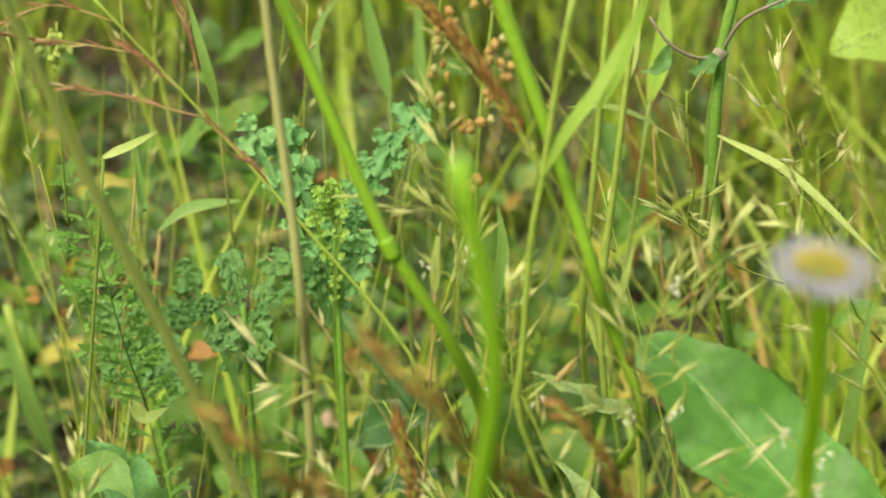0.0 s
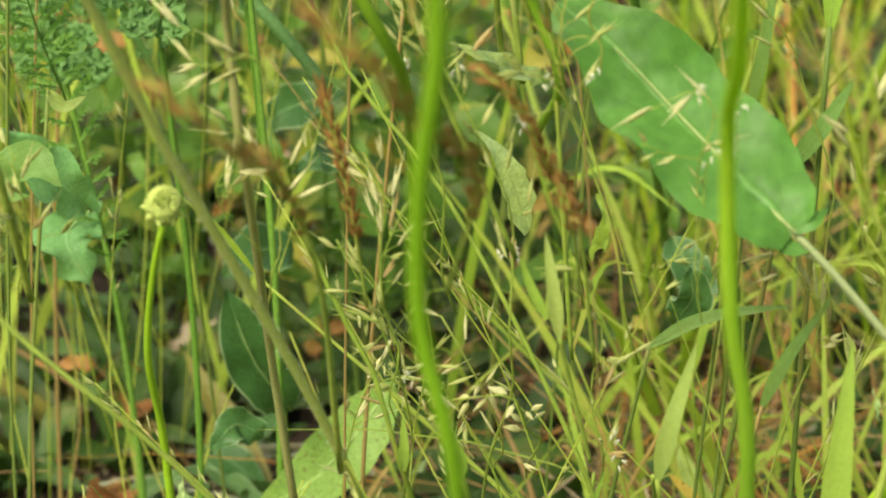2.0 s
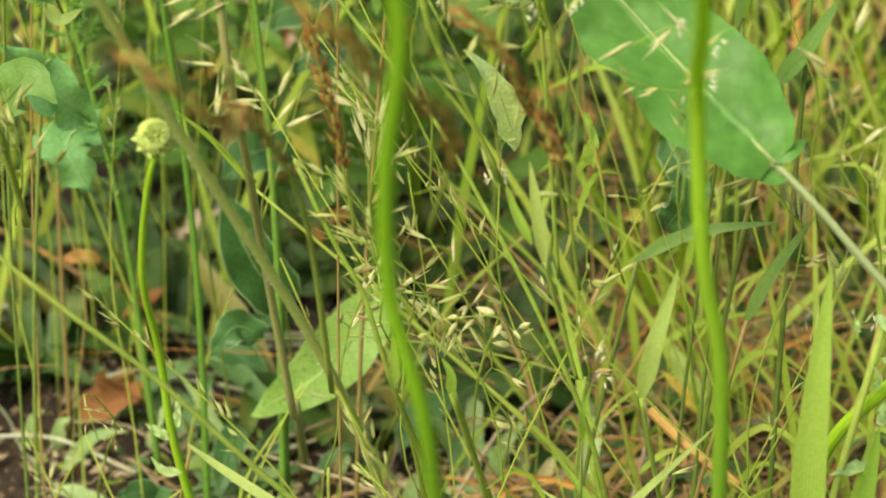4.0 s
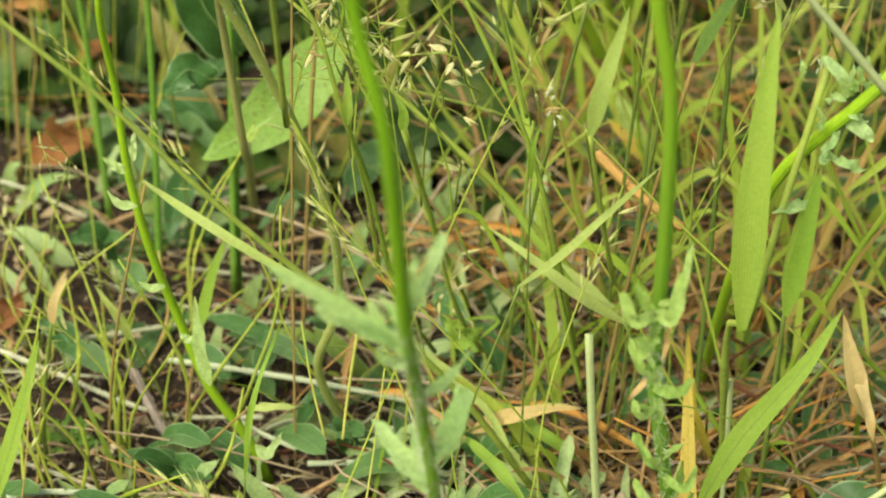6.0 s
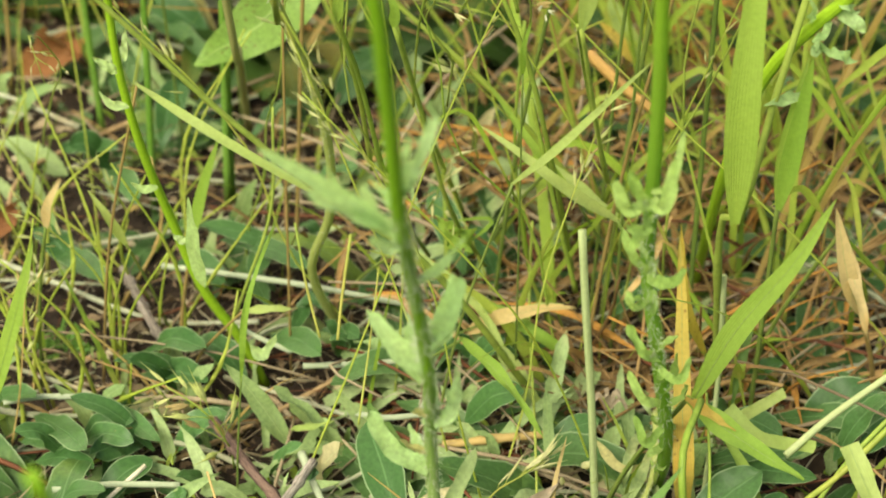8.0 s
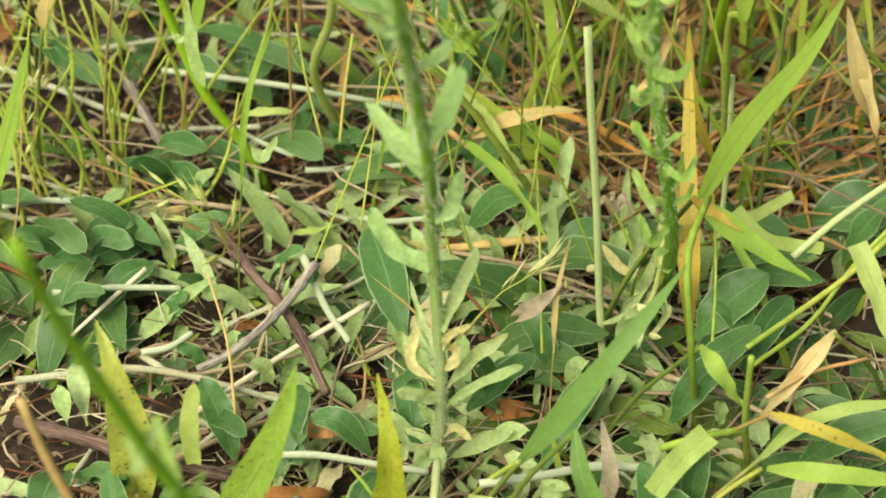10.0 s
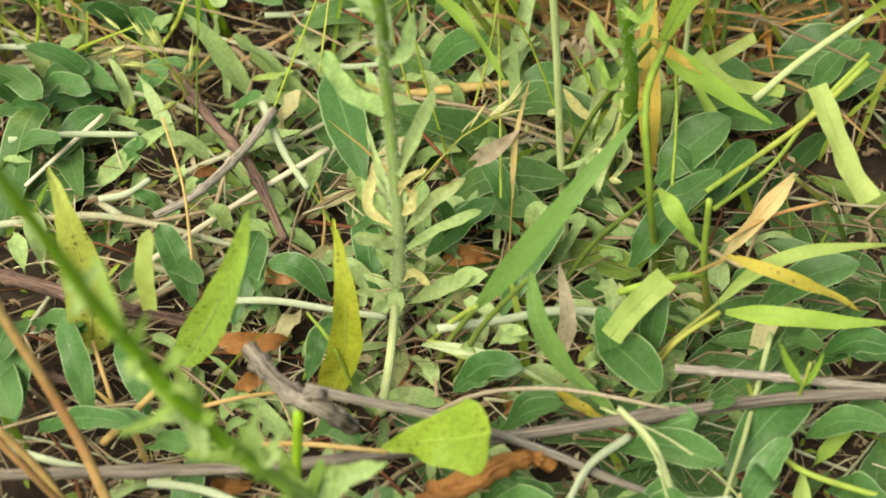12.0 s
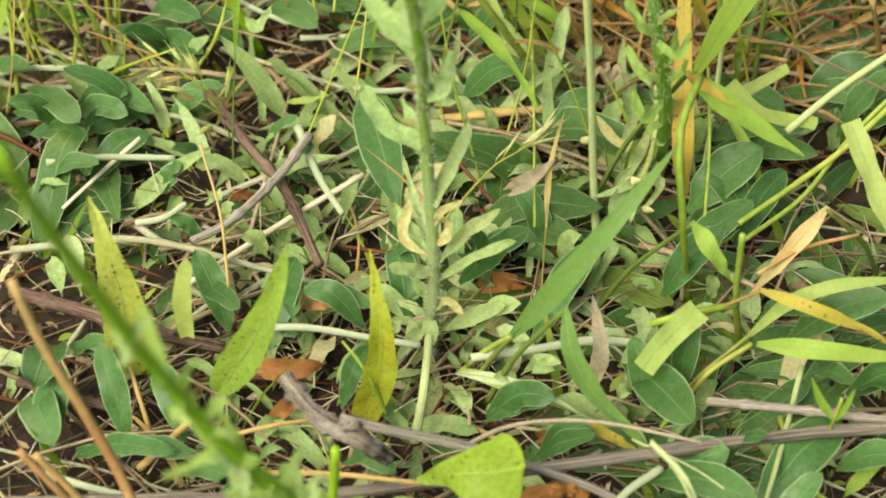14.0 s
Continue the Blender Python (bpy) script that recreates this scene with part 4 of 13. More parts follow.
def oval_leaves(count, xs, ys, lengths, gaps, high=0.55, k=4, mid=0.0, label=""):
    """Clumps of oval leaves: a plant each where they have a label, one joined mesh where they are too many."""
    pieces = []
    for _ in range(count):
        y = rng.uniform(*ys)
        x = mid + (rng.random() - 0.5) * (xs[0] + xs[1] * (y + 0.3))
        if noise.noise(Vector((x * 8, y * 8, 4))) < gaps or (x < -0.06 and 0.16 < y < 0.36 and rng.random() < 0.6):
            continue
        c = Vector((x, y, bumps(x, y)))
        plant = thing("leaf_rosette", label, "plant", "leaf rosettes") if label else None
        for i in range(rng.randint(2, 6)):
            az = rng.uniform(0, 6.28)
            length = rng.uniform(*lengths)
            d = Vector((math.cos(az), math.sin(az), 0))
            up = rng.uniform(0.05, high)
            p = [c, c + d * length * 0.5 + Vector((0, 0, length * up * 0.55)), c + d * length + Vector((0, 0, length * up * rng.uniform(0.3, 0.9)))]
            piece = sheet(p, length * rng.uniform(0.20, 0.34), rng.choice(("spatulate", "ellipse", "lance", "spatulate")), (rng.uniform(-0.3, 0.3), -0.25, 1), fold=rng.uniform(0.1, 0.5), n=10, k=k, wave=length * 0.018)
            if plant:
                part("leaf", piece, "cover_single", plant)
            else:
                pieces.append(piece)
    return joined(pieces)


def cover():
    """Low leaves over the soil."""
    oval_leaves(190, (0.46, 0.35), (0.10, 0.80), (0.018, 0.052), -0.15, 0.9, label="small rosette of hairy green oval leaves")
    oval_leaves(62, (0.22, 0.0), (-0.30, 0.10), (0.026, 0.060), -0.6, 0.28, mid=0.13, k=6, label="low rosette of oval green leaves beside sticks")
    oval_leaves(28, (0.32, 0.0), (-0.30, 0.15), (0.016, 0.038), -0.3, 0.35, mid=-0.08, k=6, label="small low rosette of oval green leaves")
    oval_leaves(52, (0.42, 0.30), (0.06, 0.52), (0.030, 0.062), -0.3, 1.0, k=6, label="rosette of larger dark green oval leaves")
    solo("weed_leaves", oval_leaves(1000, (0.60, 0.55), (0.45, 2.4), (0.03, 0.085), -0.7, 1.2), "weed", "broad green weed leaves behind grass, darkened as in shade", "ground leaves", kind="stuff")
    pieces = []
    for _ in range(340):
        x, y = rng.gauss(0.015, 0.075), rng.gauss(0.0, 0.10)
        a = Vector((x, y, bumps(x, y) + rng.uniform(0.0, 0.012)))
        az, length, up = rng.uniform(0, 6.28), rng.uniform(0.010, 0.032), rng.uniform(0.0, 1.4)
        d = Vector((math.cos(az), math.sin(az), up)).normalized()
        b = a + d * length * 0.55 + Vector((0, 0, 0.002))
        c = a + d * length - Vector((0, 0, length * rng.uniform(0.0, 0.3)))
        pieces.append(sheet([a, b, c], length * rng.uniform(0.14, 0.34), rng.choice(("spoon", "strap", "lance", "blunt")), (rng.uniform(-0.4, 0.4), -0.5, 0.9), fold=rng.uniform(0.1, 0.6), n=8, k=4, wave=length * 0.04, twist=rng.uniform(-0.6, 0.6), lobes=0.15, teeth=2.3))
    for _ in range(190):
        x, y = rng.gauss(-0.02, 0.11), rng.uniform(0.08, 0.46)
        a = Vector((x, y, bumps(x, y) + rng.uniform(0.0, 0.012)))
        az, length = rng.uniform(0, 6.28), rng.uniform(0.018, 0.055)
        d = Vector((math.cos(az), math.sin(az) * 0.6, rng.uniform(0.1, 2.2))).normalized()
        c = a + d * length - Vector((0, 0, length * rng.uniform(0.0, 0.3)))
        pieces.append(sheet([a, a + d * length * 0.55 + Vector((0, 0, 0.002)), c], length * rng.uniform(0.10, 0.22), rng.choice(("strap", "lance", "grass")), (rng.uniform(-0.4, 0.4), -0.6, 0.8), fold=rng.uniform(0.1, 0.6), n=8, k=4, wave=length * 0.03, twist=rng.uniform(-0.8, 0.8)))
    solo("pale_shoots", joined(pieces), "pale_leaf", "small pale yellow-green weed leaves over soil", "ground leaves", kind="stuff")
    pieces = []
    for _ in range(1500):
        x, y = rng.uniform(-0.25, 0.25), rng.uniform(-0.26, 0.45)
        if noise.noise(Vector((x * 17, y * 17, 9))) < -0.1:
            continue
        a = Vector((x, y, bumps(x, y) + rng.uniform(0.0, 0.010)))
        az, length = rng.uniform(0, 6.28), rng.uniform(0.002, 0.0085)
        d = Vector((math.cos(az), math.sin(az), rng.uniform(-0.1, 1.3)))
        pieces.append(sheet([a, a + d * length * 0.5, a + d * length - Vector((0, 0, 0.001))], length * rng.uniform(0.25, 0.5), "ellipse", (rng.uniform(-0.4, 0.4), -0.3, 1), n=4, k=2))
    solo("seedlings", joined(pieces), "short", "tiny pale green seedling leaves on soil", "seedlings", kind="stuff")


cover()


def soil_crumbs():
    """Small clods and moss tufts that roughen the bare soil."""
    clods, moss = [], []
    for _ in range(1500):
        x, y = rng.uniform(-0.27, 0.27), rng.uniform(-0.28, 0.5)
        r = rng.uniform(0.0008, 0.0032)
        p = Vector((x, y, bumps(x, y) - r * 0.2))
        up = Vector((rng.uniform(-0.6, 0.6), rng.uniform(-0.6, 0.6), 1)).normalized()
        clods.append(tube([p - up * r * 0.6, p, p + up * r * 0.7], r * rng.uniform(0.6, 1.0), r * 0.5, n=3, k=6, wobble=0.4))
    for _ in range(5200):
        x, y = rng.uniform(-0.27, 0.27), rng.uniform(-0.28, 0.5)
        if noise.noise(Vector((x * 20, y * 20, 3))) < 0.05:
            continue
        h = rng.uniform(0.002, 0.006)
        moss.append(((x, y, bumps(x, y) - 0.001), h, rng.uniform(0.0006, 0.0014), rng.uniform(0, 6.28), rng.uniform(0.1, 0.9), rng.uniform(0, 0.5), rng.uniform(0, 3.1)))
    solo("soil_clods", joined(clods), "soil", "small dark crumbs and clods of soil", "soil", kind="stuff")
    solo("moss", blade_field(moss, 2), "moss", "tiny yellow-green moss on bare soil", "moss", kind="stuff")


soil_crumbs()


def seed_haze():
    """Many fine flowering stalks with small spikelets, too many to count."""
    stalks, seeds = [], []
    for cx, cy, sx, sy, h0, h1, count in ((0.03, 0.15, 0.035, 0.05, 0.14, 0.34, 9), (0.13, 0.20, 0.05, 0.07, 0.16, 0.36, 7), (-0.15, 0.20, 0.03, 0.07, 0.05, 0.14, 8), (0.05, 0.9, 0.25, 0.25, 0.15, 0.40, 34), (0.23, 0.50, 0.07, 0.10, 0.28, 0.50, 24), (-0.22, 0.52, 0.07, 0.10, 0.25, 0.48, 26)):
        for _ in range(count):
            a = Vector((rng.gauss(cx, sx), rng.gauss(cy, sy), 0))
            h = rng.uniform(h0, h1)
            lean = Vector((rng.gauss(-0.12, 0.36), rng.gauss(0, 0.16), 1))
            b = a + lean * h * 0.55 + Vector((rng.gauss(0, 0.006), 0, 0))
            c = a + lean * h + Vector((rng.gauss(-0.01, 0.012), rng.gauss(0, 0.01), 0))
            stalks.append(tube([a, a.lerp(b, 0.5) + Vector((rng.gauss(0, 0.006), rng.gauss(0, 0.006), 0)), b, c], 0.0006, 0.0003, n=12, k=4))
            for i in range(rng.randint(8, 18)):
                p, tan = along([a, b, c], rng.uniform(0.62, 0.99))
                way = tan + Vector((rng.uniform(-0.7, 0.7), rng.uniform(-0.7, 0.7), rng.uniform(-0.4, 0.4)))
                q = p + way * rng.uniform(0.001, 0.009)
                seeds.append(moved(grain(rng.uniform(0.004, 0.009), rng.uniform(0.0009, 0.0017), rng.uniform(0, 0.004), 0.15, 4), aim(q, way, rng.uniform(0, 6))))
    solo("grass_stalks", joined(stalks), "thin", "many fine yellow-green flowering grass stalks", "grass", kind="stuff")
    solo("grass_seeds", joined(seeds), "grain_many", "many small pale awned grass spikelets", "grass seeds", kind="stuff")


def along(pts, s):
    line = smooth_line(pts, 24)
    i = min(23, int(s * 24))
    f = s * 24 - i
    return line[i].lerp(line[i + 1], f), (line[i + 1] - line[i]).normalized()


seed_haze()


# ---- plant builders ----
GRAINS = {}


def grain_mesh(kind, mat):
    """Spikelet meshes shared by all spikelets of one look."""
    if (kind, mat) not in GRAINS:
        length, width, awn, gap = {"oat": (0.0100, 0.0024, 0.006, 0.14), "long": (0.0120, 0.0019, 0.003, 0.16),
                                   "small": (0.0050, 0.0014, 0.002, 0.12), "plump": (0.0062, 0.0030, 0.0, 0.0), "slim": (0.0085, 0.0010, 0.003, 0.08), "anther": (0.0030, 0.0009, 0.0, 0.5), "round": (0.0036, 0.0034, 0.0, 0.35)}[kind]
        GRAINS[kind, mat] = mesh_of("spikelet", *grain(length, width, awn, gap)[:2], mat, grain(length, width, awn, gap)[2])
    return GRAINS[kind, mat]


def panicle_grass(label, pts, r0, r1, count, start=0.6, reach=0.016, kind="oat", mat="grain", culm="culm", lift=0.7, group="flowering grasses", flowers=0):
    """A grass in flower: a thin culm, fine branches and spikelets on its upper share."""
    base = thing("flowering_grass", label, "grass", group)
    bend = random.Random(int(abs(pts[0][0] + pts[-1][0] + pts[-1][2]) * 1e5))
    line = smooth_line(pts, 7)
    step = (line[-1] - line[0]).length * 0.016
    pts = [q if i in (0, 7) else q + step * Vector((bend.gauss(0, 1), bend.gauss(0, 1), bend.gauss(0, 0.5))) for i, q in enumerate(line)]
    part("culm", tube(pts, r0, r1, n=16, k=6, nodes=(0.3,)), culm, base)
    twigs = []
    for i in range(count):
        s = start + (1 - start) * (i + rng.random()) / count
        p, tan = along(pts, min(s, 0.995))
        az = rng.uniform(0, 6.28)
        out = tan.orthogonal().normalized()
        out.rotate(Matrix.Rotation(az, 3, tan))
        far = reach * rng.uniform(0.25, 1.0) * (1.25 - (s - start) / (1.001 - start) * 0.8)
        q = p + out * far + tan * far * lift * rng.uniform(0.6, 1.4)
        mid = p.lerp(q, 0.5) + tan * far * 0.15
        twigs.append(tube([p, mid, q], 0.00022, 0.00016, n=3, k=4))
        way = (out * rng.uniform(0.2, 0.8) + tan * lift + Vector((0, 0, rng.uniform(-0.3, 0.1)))).normalized()
        size = rng.uniform(0.7, 1.15)
        mesh_part("spikelet", grain_mesh(kind, mat), aim(q, way, rng.uniform(0, 6.28)) @ Matrix.Scale(size, 4), base)
        if i < flowers:
            for j in range(3):
                at = q + way * 0.006 + Vector((rng.uniform(-0.002, 0.002), -0.001, -0.002 * j))
                mesh_part("anther", grain_mesh("anther", "anther"), aim(at, (rng.uniform(-1, 1), -0.3, -0.7)), base)
    part("branches", joined(twigs), culm, base)
    return base


def seeds_along(name, pts, shares, kind, mat, parent, back=False):
    """Husks set along a branch, each an object of its own."""
    for s in shares:
        p, tan = along(pts, s)
        way = (-tan if back else tan) + Vector((rng.uniform(-0.28, 0.28), rng.uniform(-0.28, 0.28), rng.uniform(-0.28, 0.28)))
        mesh_part(name, grain_mesh(kind, mat), aim(p, way, rng.uniform(0, 6)), parent)


def fruits_at(c, count, mat, parent):
    for i in range(count):
        q = Vector(c) + Vector((rng.uniform(-0.0025, 0.0025), rng.uniform(-0.001, 0.001), rng.uniform(-0.0025, 0.0025)))
        mesh_part("fruit", grain_mesh("round", mat), aim(q, (rng.uniform(-1, 1), -0.5, rng.uniform(-1, 0.6))), parent)


def spike_grass(label, pts, r0, r1, width, start, mat="spike", culm="culm", group="brown grass spikes", dense=70):
    """A grass with one dense spike of overlapping husks at its top."""
    base = thing("spike_grass", label, "grass", group)
    part("culm", tube(pts, r0, r1, n=16, k=6), culm, base)
    husks = []
    for i in range(dense):
        s = start + (1 - start) * i / dense
        p, tan = along(pts, min(s, 0.995))
        out = tan.orthogonal().normalized()
        out.rotate(Matrix.Rotation(i * 2.4 + rng.uniform(-0.4, 0.4), 3, tan))
        f = (i / dense)
        w = width * (0.55 + 0.45 * math.sin(math.pi * min(1, 0.15 + f * 0.85)))
        husks.append(moved(grain(rng.uniform(0.005, 0.0075), 0.0017, 0.003, 0.2, 4), aim(p + out * w * 0.18, tan + out * rng.uniform(0.15, 0.45), rng.uniform(0, 6))))
    part("spike", joined(husks), mat, base, "dense rusty brown spike" if mat == "spike" else "loose beige spike")
    return base


def hairs(pts, r0, r1, count, length):
    out = []
    for _ in range(count):
        s = rng.random()
        p, tan = along(pts, s * 0.999)
        d = tan.orthogonal().normalized()
        d.rotate(Matrix.Rotation(rng.uniform(0, 6.28), 3, tan))
        r = r0 + (r1 - r0) * s
        q = p + d * r * 0.8
        e = q + (d + tan * rng.uniform(-0.3, 0.3)).normalized() * length * rng.uniform(0.5, 1.2)
        out.append(tube([q, q.lerp(e, 0.5), e], 0.00011, 0.00005, n=2, k=3))
    return joined(out)


def leafy_stem(parent, pts, s0, s1, count, length, width, mat="flea_leaf"):
    """Narrow upswept leaves set in turn round a stem between two shares of its length."""
    for i in range(count):
        p, tan = along(pts, s0 + (s1 - s0) * (i + rng.random()) / count)
        out = tan.orthogonal().normalized()
        out.rotate(Matrix.Rotation(i * 2.4 + rng.uniform(-1.2, 1.2), 3, tan))
        far = length * rng.uniform(0.4, 1.5)
        mid = p + out * far * rng.uniform(0.3, 0.45) + tan * far * rng.uniform(0.25, 0.5)
        tip = p + out * far * rng.uniform(0.45, 0.9) + tan * far * rng.uniform(0.5, 1.2)
        part("leaf", sheet([p, mid, tip], width * rng.uniform(0.7, 1.2), rng.choice(("strap", "lance", "blunt")), tan - out * 0.5, fold=rng.uniform(0.3, 0.8), n=14, k=4, wave=width * 0.10, twist=rng.uniform(-0.4, 0.4), lobes=0.10, teeth=rng.uniform(1.6, 3.2)), mat, parent)


def daisy_head(c, up, radius, parent):
    """A fleabane head: green cup, yellow disc and many narrow rays."""
    m = aim(c, up)
    rays = []
    head = part("flower_head", moved(joined([tube([(0, 0, -0.004), (0, 0, -0.002), (0, 0, 0)], 0.0014, 0.005, n=6, k=12)]), m), "flea_leaf", parent, "pale green bracts under the flower")
    for i in range(52):
        a = i * 2.39996
        d = Vector((math.cos(a), math.sin(a), 0))
        tip = radius * rng.uniform(0.85, 1.05)
        rays.append(moved(sheet([d * 0.004, d * tip * 0.6 + Vector((0, 0, 0.0012)), d * tip + Vector((0, 0, rng.uniform(-0.0015, 0.0015)))], 0.0010, "strap", (0, 0, 1), n=4, k=2), m))
    part("petals", joined(rays), "petal", head, "ring of thin pale lilac petals")
    knobs = []
    for i in range(110):
        r = 0.0052 * math.sqrt((i + 0.5) / 110)
        a = i * 2.39996
        b = Vector((r * math.cos(a), r * math.sin(a), 0.0002 + 0.0014 * (1 - (r / 0.0052) ** 2)))
        knobs.append(moved(grain(0.0016, 0.0009, 0, 0, 4), m @ aim(b, (b.x * 60, b.y * 60, 1))))
    part("disc", joined(knobs), "disc", head, "domed yellow flower disc")
    return head


def seed_head(c, up, radius, parent):
    """A round green head of many small points."""
    m = aim(c, up)
    pieces = []
    core = [Vector((0, 0, -0.6)), Vector((0, 0, 0.0)), Vector((0, 0, 0.6))]
    pieces.append(moved(tube([c_ * radius for c_ in core], radius * 0.82, radius * 0.82, n=2, k=14), m))
    for i in range(150):
        u = 1 - 1.55 * (i + 0.5) / 150
        a = i * 2.39996
        d = Vector((math.sqrt(max(0, 1 - u * u)) * math.cos(a), math.sqrt(max(0, 1 - u * u)) * math.sin(a), u))
        pieces.append(moved(grain(radius * rng.uniform(0.22, 0.4), radius * rng.uniform(0.2, 0.34), 0, 0, 5), m @ aim(d * radius * 0.66, d + Vector((rng.uniform(-0.4, 0.4), rng.uniform(-0.4, 0.4), 0.2)))))
    for i in range(9):
        d = Vector((math.cos(i * 0.7), math.sin(i * 0.7), -0.25))
        pieces.append(moved(sheet([d * radius * 0.4, d * radius * 0.9, d * radius * rng.uniform(1.0, 1.2)], radius * 0.5, "lance", (0, 0, 1), n=5, k=2), m))
    return part("seed_head", joined(pieces), "bud", parent, "knobbly pale yellow-green seed head")


def feather_leaf(label, pts, width, mat="feather"):
    """A finely divided leaf: a rib with small toothed leaflets on both sides."""
    base = thing("feathery_leaf", label, "leaf", "feathery leaves")
    part("rib", tube(pts, 0.0005, 0.0002, n=14, k=5), mat, base)
    n = 17
    for i in range(n):
        s = 0.06 + 0.93 * i / n
        p, tan = along(pts, s)
        side = tan.cross(Vector((0, -0.8, 0.6))).normalized()
        bits = []
        for sign in (-1, 1):
            w = width * math.sin(math.pi * (0.16 + 0.8 * s)) * rng.uniform(0.4, 0.75)
            tip = p + side * sign * w * 0.85 + tan * w * rng.uniform(0.25, 0.8) + Vector((0, rng.uniform(-0.5, 0.3) * w, rng.uniform(-0.2, 0.3) * w))
            bits.append(sheet([p, p.lerp(tip, 0.5), tip], w * 0.14, "lance", (0, -0.7, 0.7), n=3, k=2))
            for f in (0.35, 0.55, 0.75, 0.92):
                q = p.lerp(tip, f)
                for turn in (-1, 1):
                    d = ((tip - p).normalized() + tan * turn * rng.uniform(0.6, 1.1) + Vector((0, rng.uniform(-0.5, 0.5), 0))).normalized()
                    bits.append(sheet([q, q + d * w * 0.16, q + d * w * rng.uniform(0.22, 0.36)], w * 0.13, "lance", (0, -0.7, 0.7), n=3, k=2))
        part("leaflet", joined(bits), mat, base)
    return base


def ruffled_leaf(pts, width):
    """A divided leaf: a narrow wing along the rib and pairs of crinkled, toothed lobes that grow towards the tip."""
    face = Vector((rng.uniform(-0.3, 0.3), -0.8, 0.5))
    bits = [sheet(pts, width * 0.22, "strap", face, fold=0.3, n=12, k=4, wave=width * 0.03)]
    for i in range(4):
        s = 0.25 + 0.19 * i
        p, tan = along(pts, s)
        side = tan.cross(face).normalized()
        for sign in (-1, 1):
            far = width * (0.30 + 0.32 * s) * rng.uniform(0.8, 1.15)
            lift = face * rng.uniform(-0.3, 0.45) * far
            tip = p + side * sign * far + tan * far * rng.uniform(0.15, 0.6) + lift
            bits.append(sheet([p, p.lerp(tip, 0.5) + face * far * rng.uniform(-0.05, 0.2), tip], far * rng.uniform(0.8, 1.15), "oval", face, fold=rng.uniform(-0.1, 0.5), n=22, k=8, wave=far * 0.15, lobes=0.30, teeth=rng.uniform(1.5, 2.3), crumple=far * 0.09))
    p, tan = along(pts, 0.93)
    bits.append(sheet([p - tan * width * 0.25, p + tan * width * 0.1, p + tan * width * 0.35], width * 0.7, "oval", face, fold=0.3, n=24, k=8, wave=width * 0.08, lobes=0.3, teeth=2.1, crumple=width * 0.05))
    return joined(bits)


def ragwort(label, foot, crown, tips, width, mat):
    """A leafy plant: a ribbed stem and a loose head of divided leaves that reach out to the tips."""
    base = thing("ragwort_plant", label, "plant")
    c, foot = Vector(crown), Vector(foot)
    part("stem", tube([foot, foot.lerp(c, 0.5) + Vector((0.006, 0.0, 0.01)), c], 0.0020, 0.0013, n=16, k=8, ridges=0.1), "stem_dark", base)
    for tip in tips:
        t = Vector(tip)
        start = foot.lerp(c, rng.uniform(0.86, 1.0))
        mid = start.lerp(t, 0.5) + Vector((0, -0.004, 0.004))
        part("leaf", ruffled_leaf([start, mid, t], width * rng.uniform(0.8, 1.2)), mat, base)


def leaves_on(parent, rows, mat="flea_leaf", shape="lance", wave=0.0008):
    """Leaves of a plant: rows of base, middle, tip, width and, where it differs, outline."""
    for a, b, c, w, *own in rows:
        part("leaf", sheet([a, b, c], w, own[0] if own else shape, (rng.uniform(-0.4, 0.4), -0.75, 0.65), fold=rng.uniform(0.15, 0.5), n=22, k=6, wave=wave * rng.uniform(0.6, 1.3), twist=rng.uniform(-0.25, 0.25), lobes=rng.uniform(0.05, 0.22), teeth=rng.uniform(1.2, 2.6), crumple=w * 0.05), mat, parent)


# ---- plants and things ----
p = thing("fleabane_plant", "tall fleabane with leafy green ridged stem", "plant", "fleabanes")
MAIN_STEM = [(0.0055, 0.006, -0.004), (0.0068, 0.002, 0.05), (0.0041, -0.0107, 0.1268), (0.0033, -0.0451, 0.1876), (-0.0007, -0.0716, 0.2353), (-0.0042, -0.1039, 0.285), (-0.0063, -0.1268, 0.3324), (-0.0086, -0.1412, 0.3673), (-0.0148, -0.1466, 0.3989), (-0.0146, -0.1567, 0.4331), (-0.0102, -0.1727, 0.4755), (-0.0173, -0.1798, 0.5148)]
part("stem", tube(MAIN_STEM, 0.0024, 0.0020, n=70, k=12, ridges=0.14), "stem_main", p)
part("hairs", hairs(MAIN_STEM[:6], 0.0024, 0.0021, 1400, 0.0024), "hair", p, "fine white hairs")
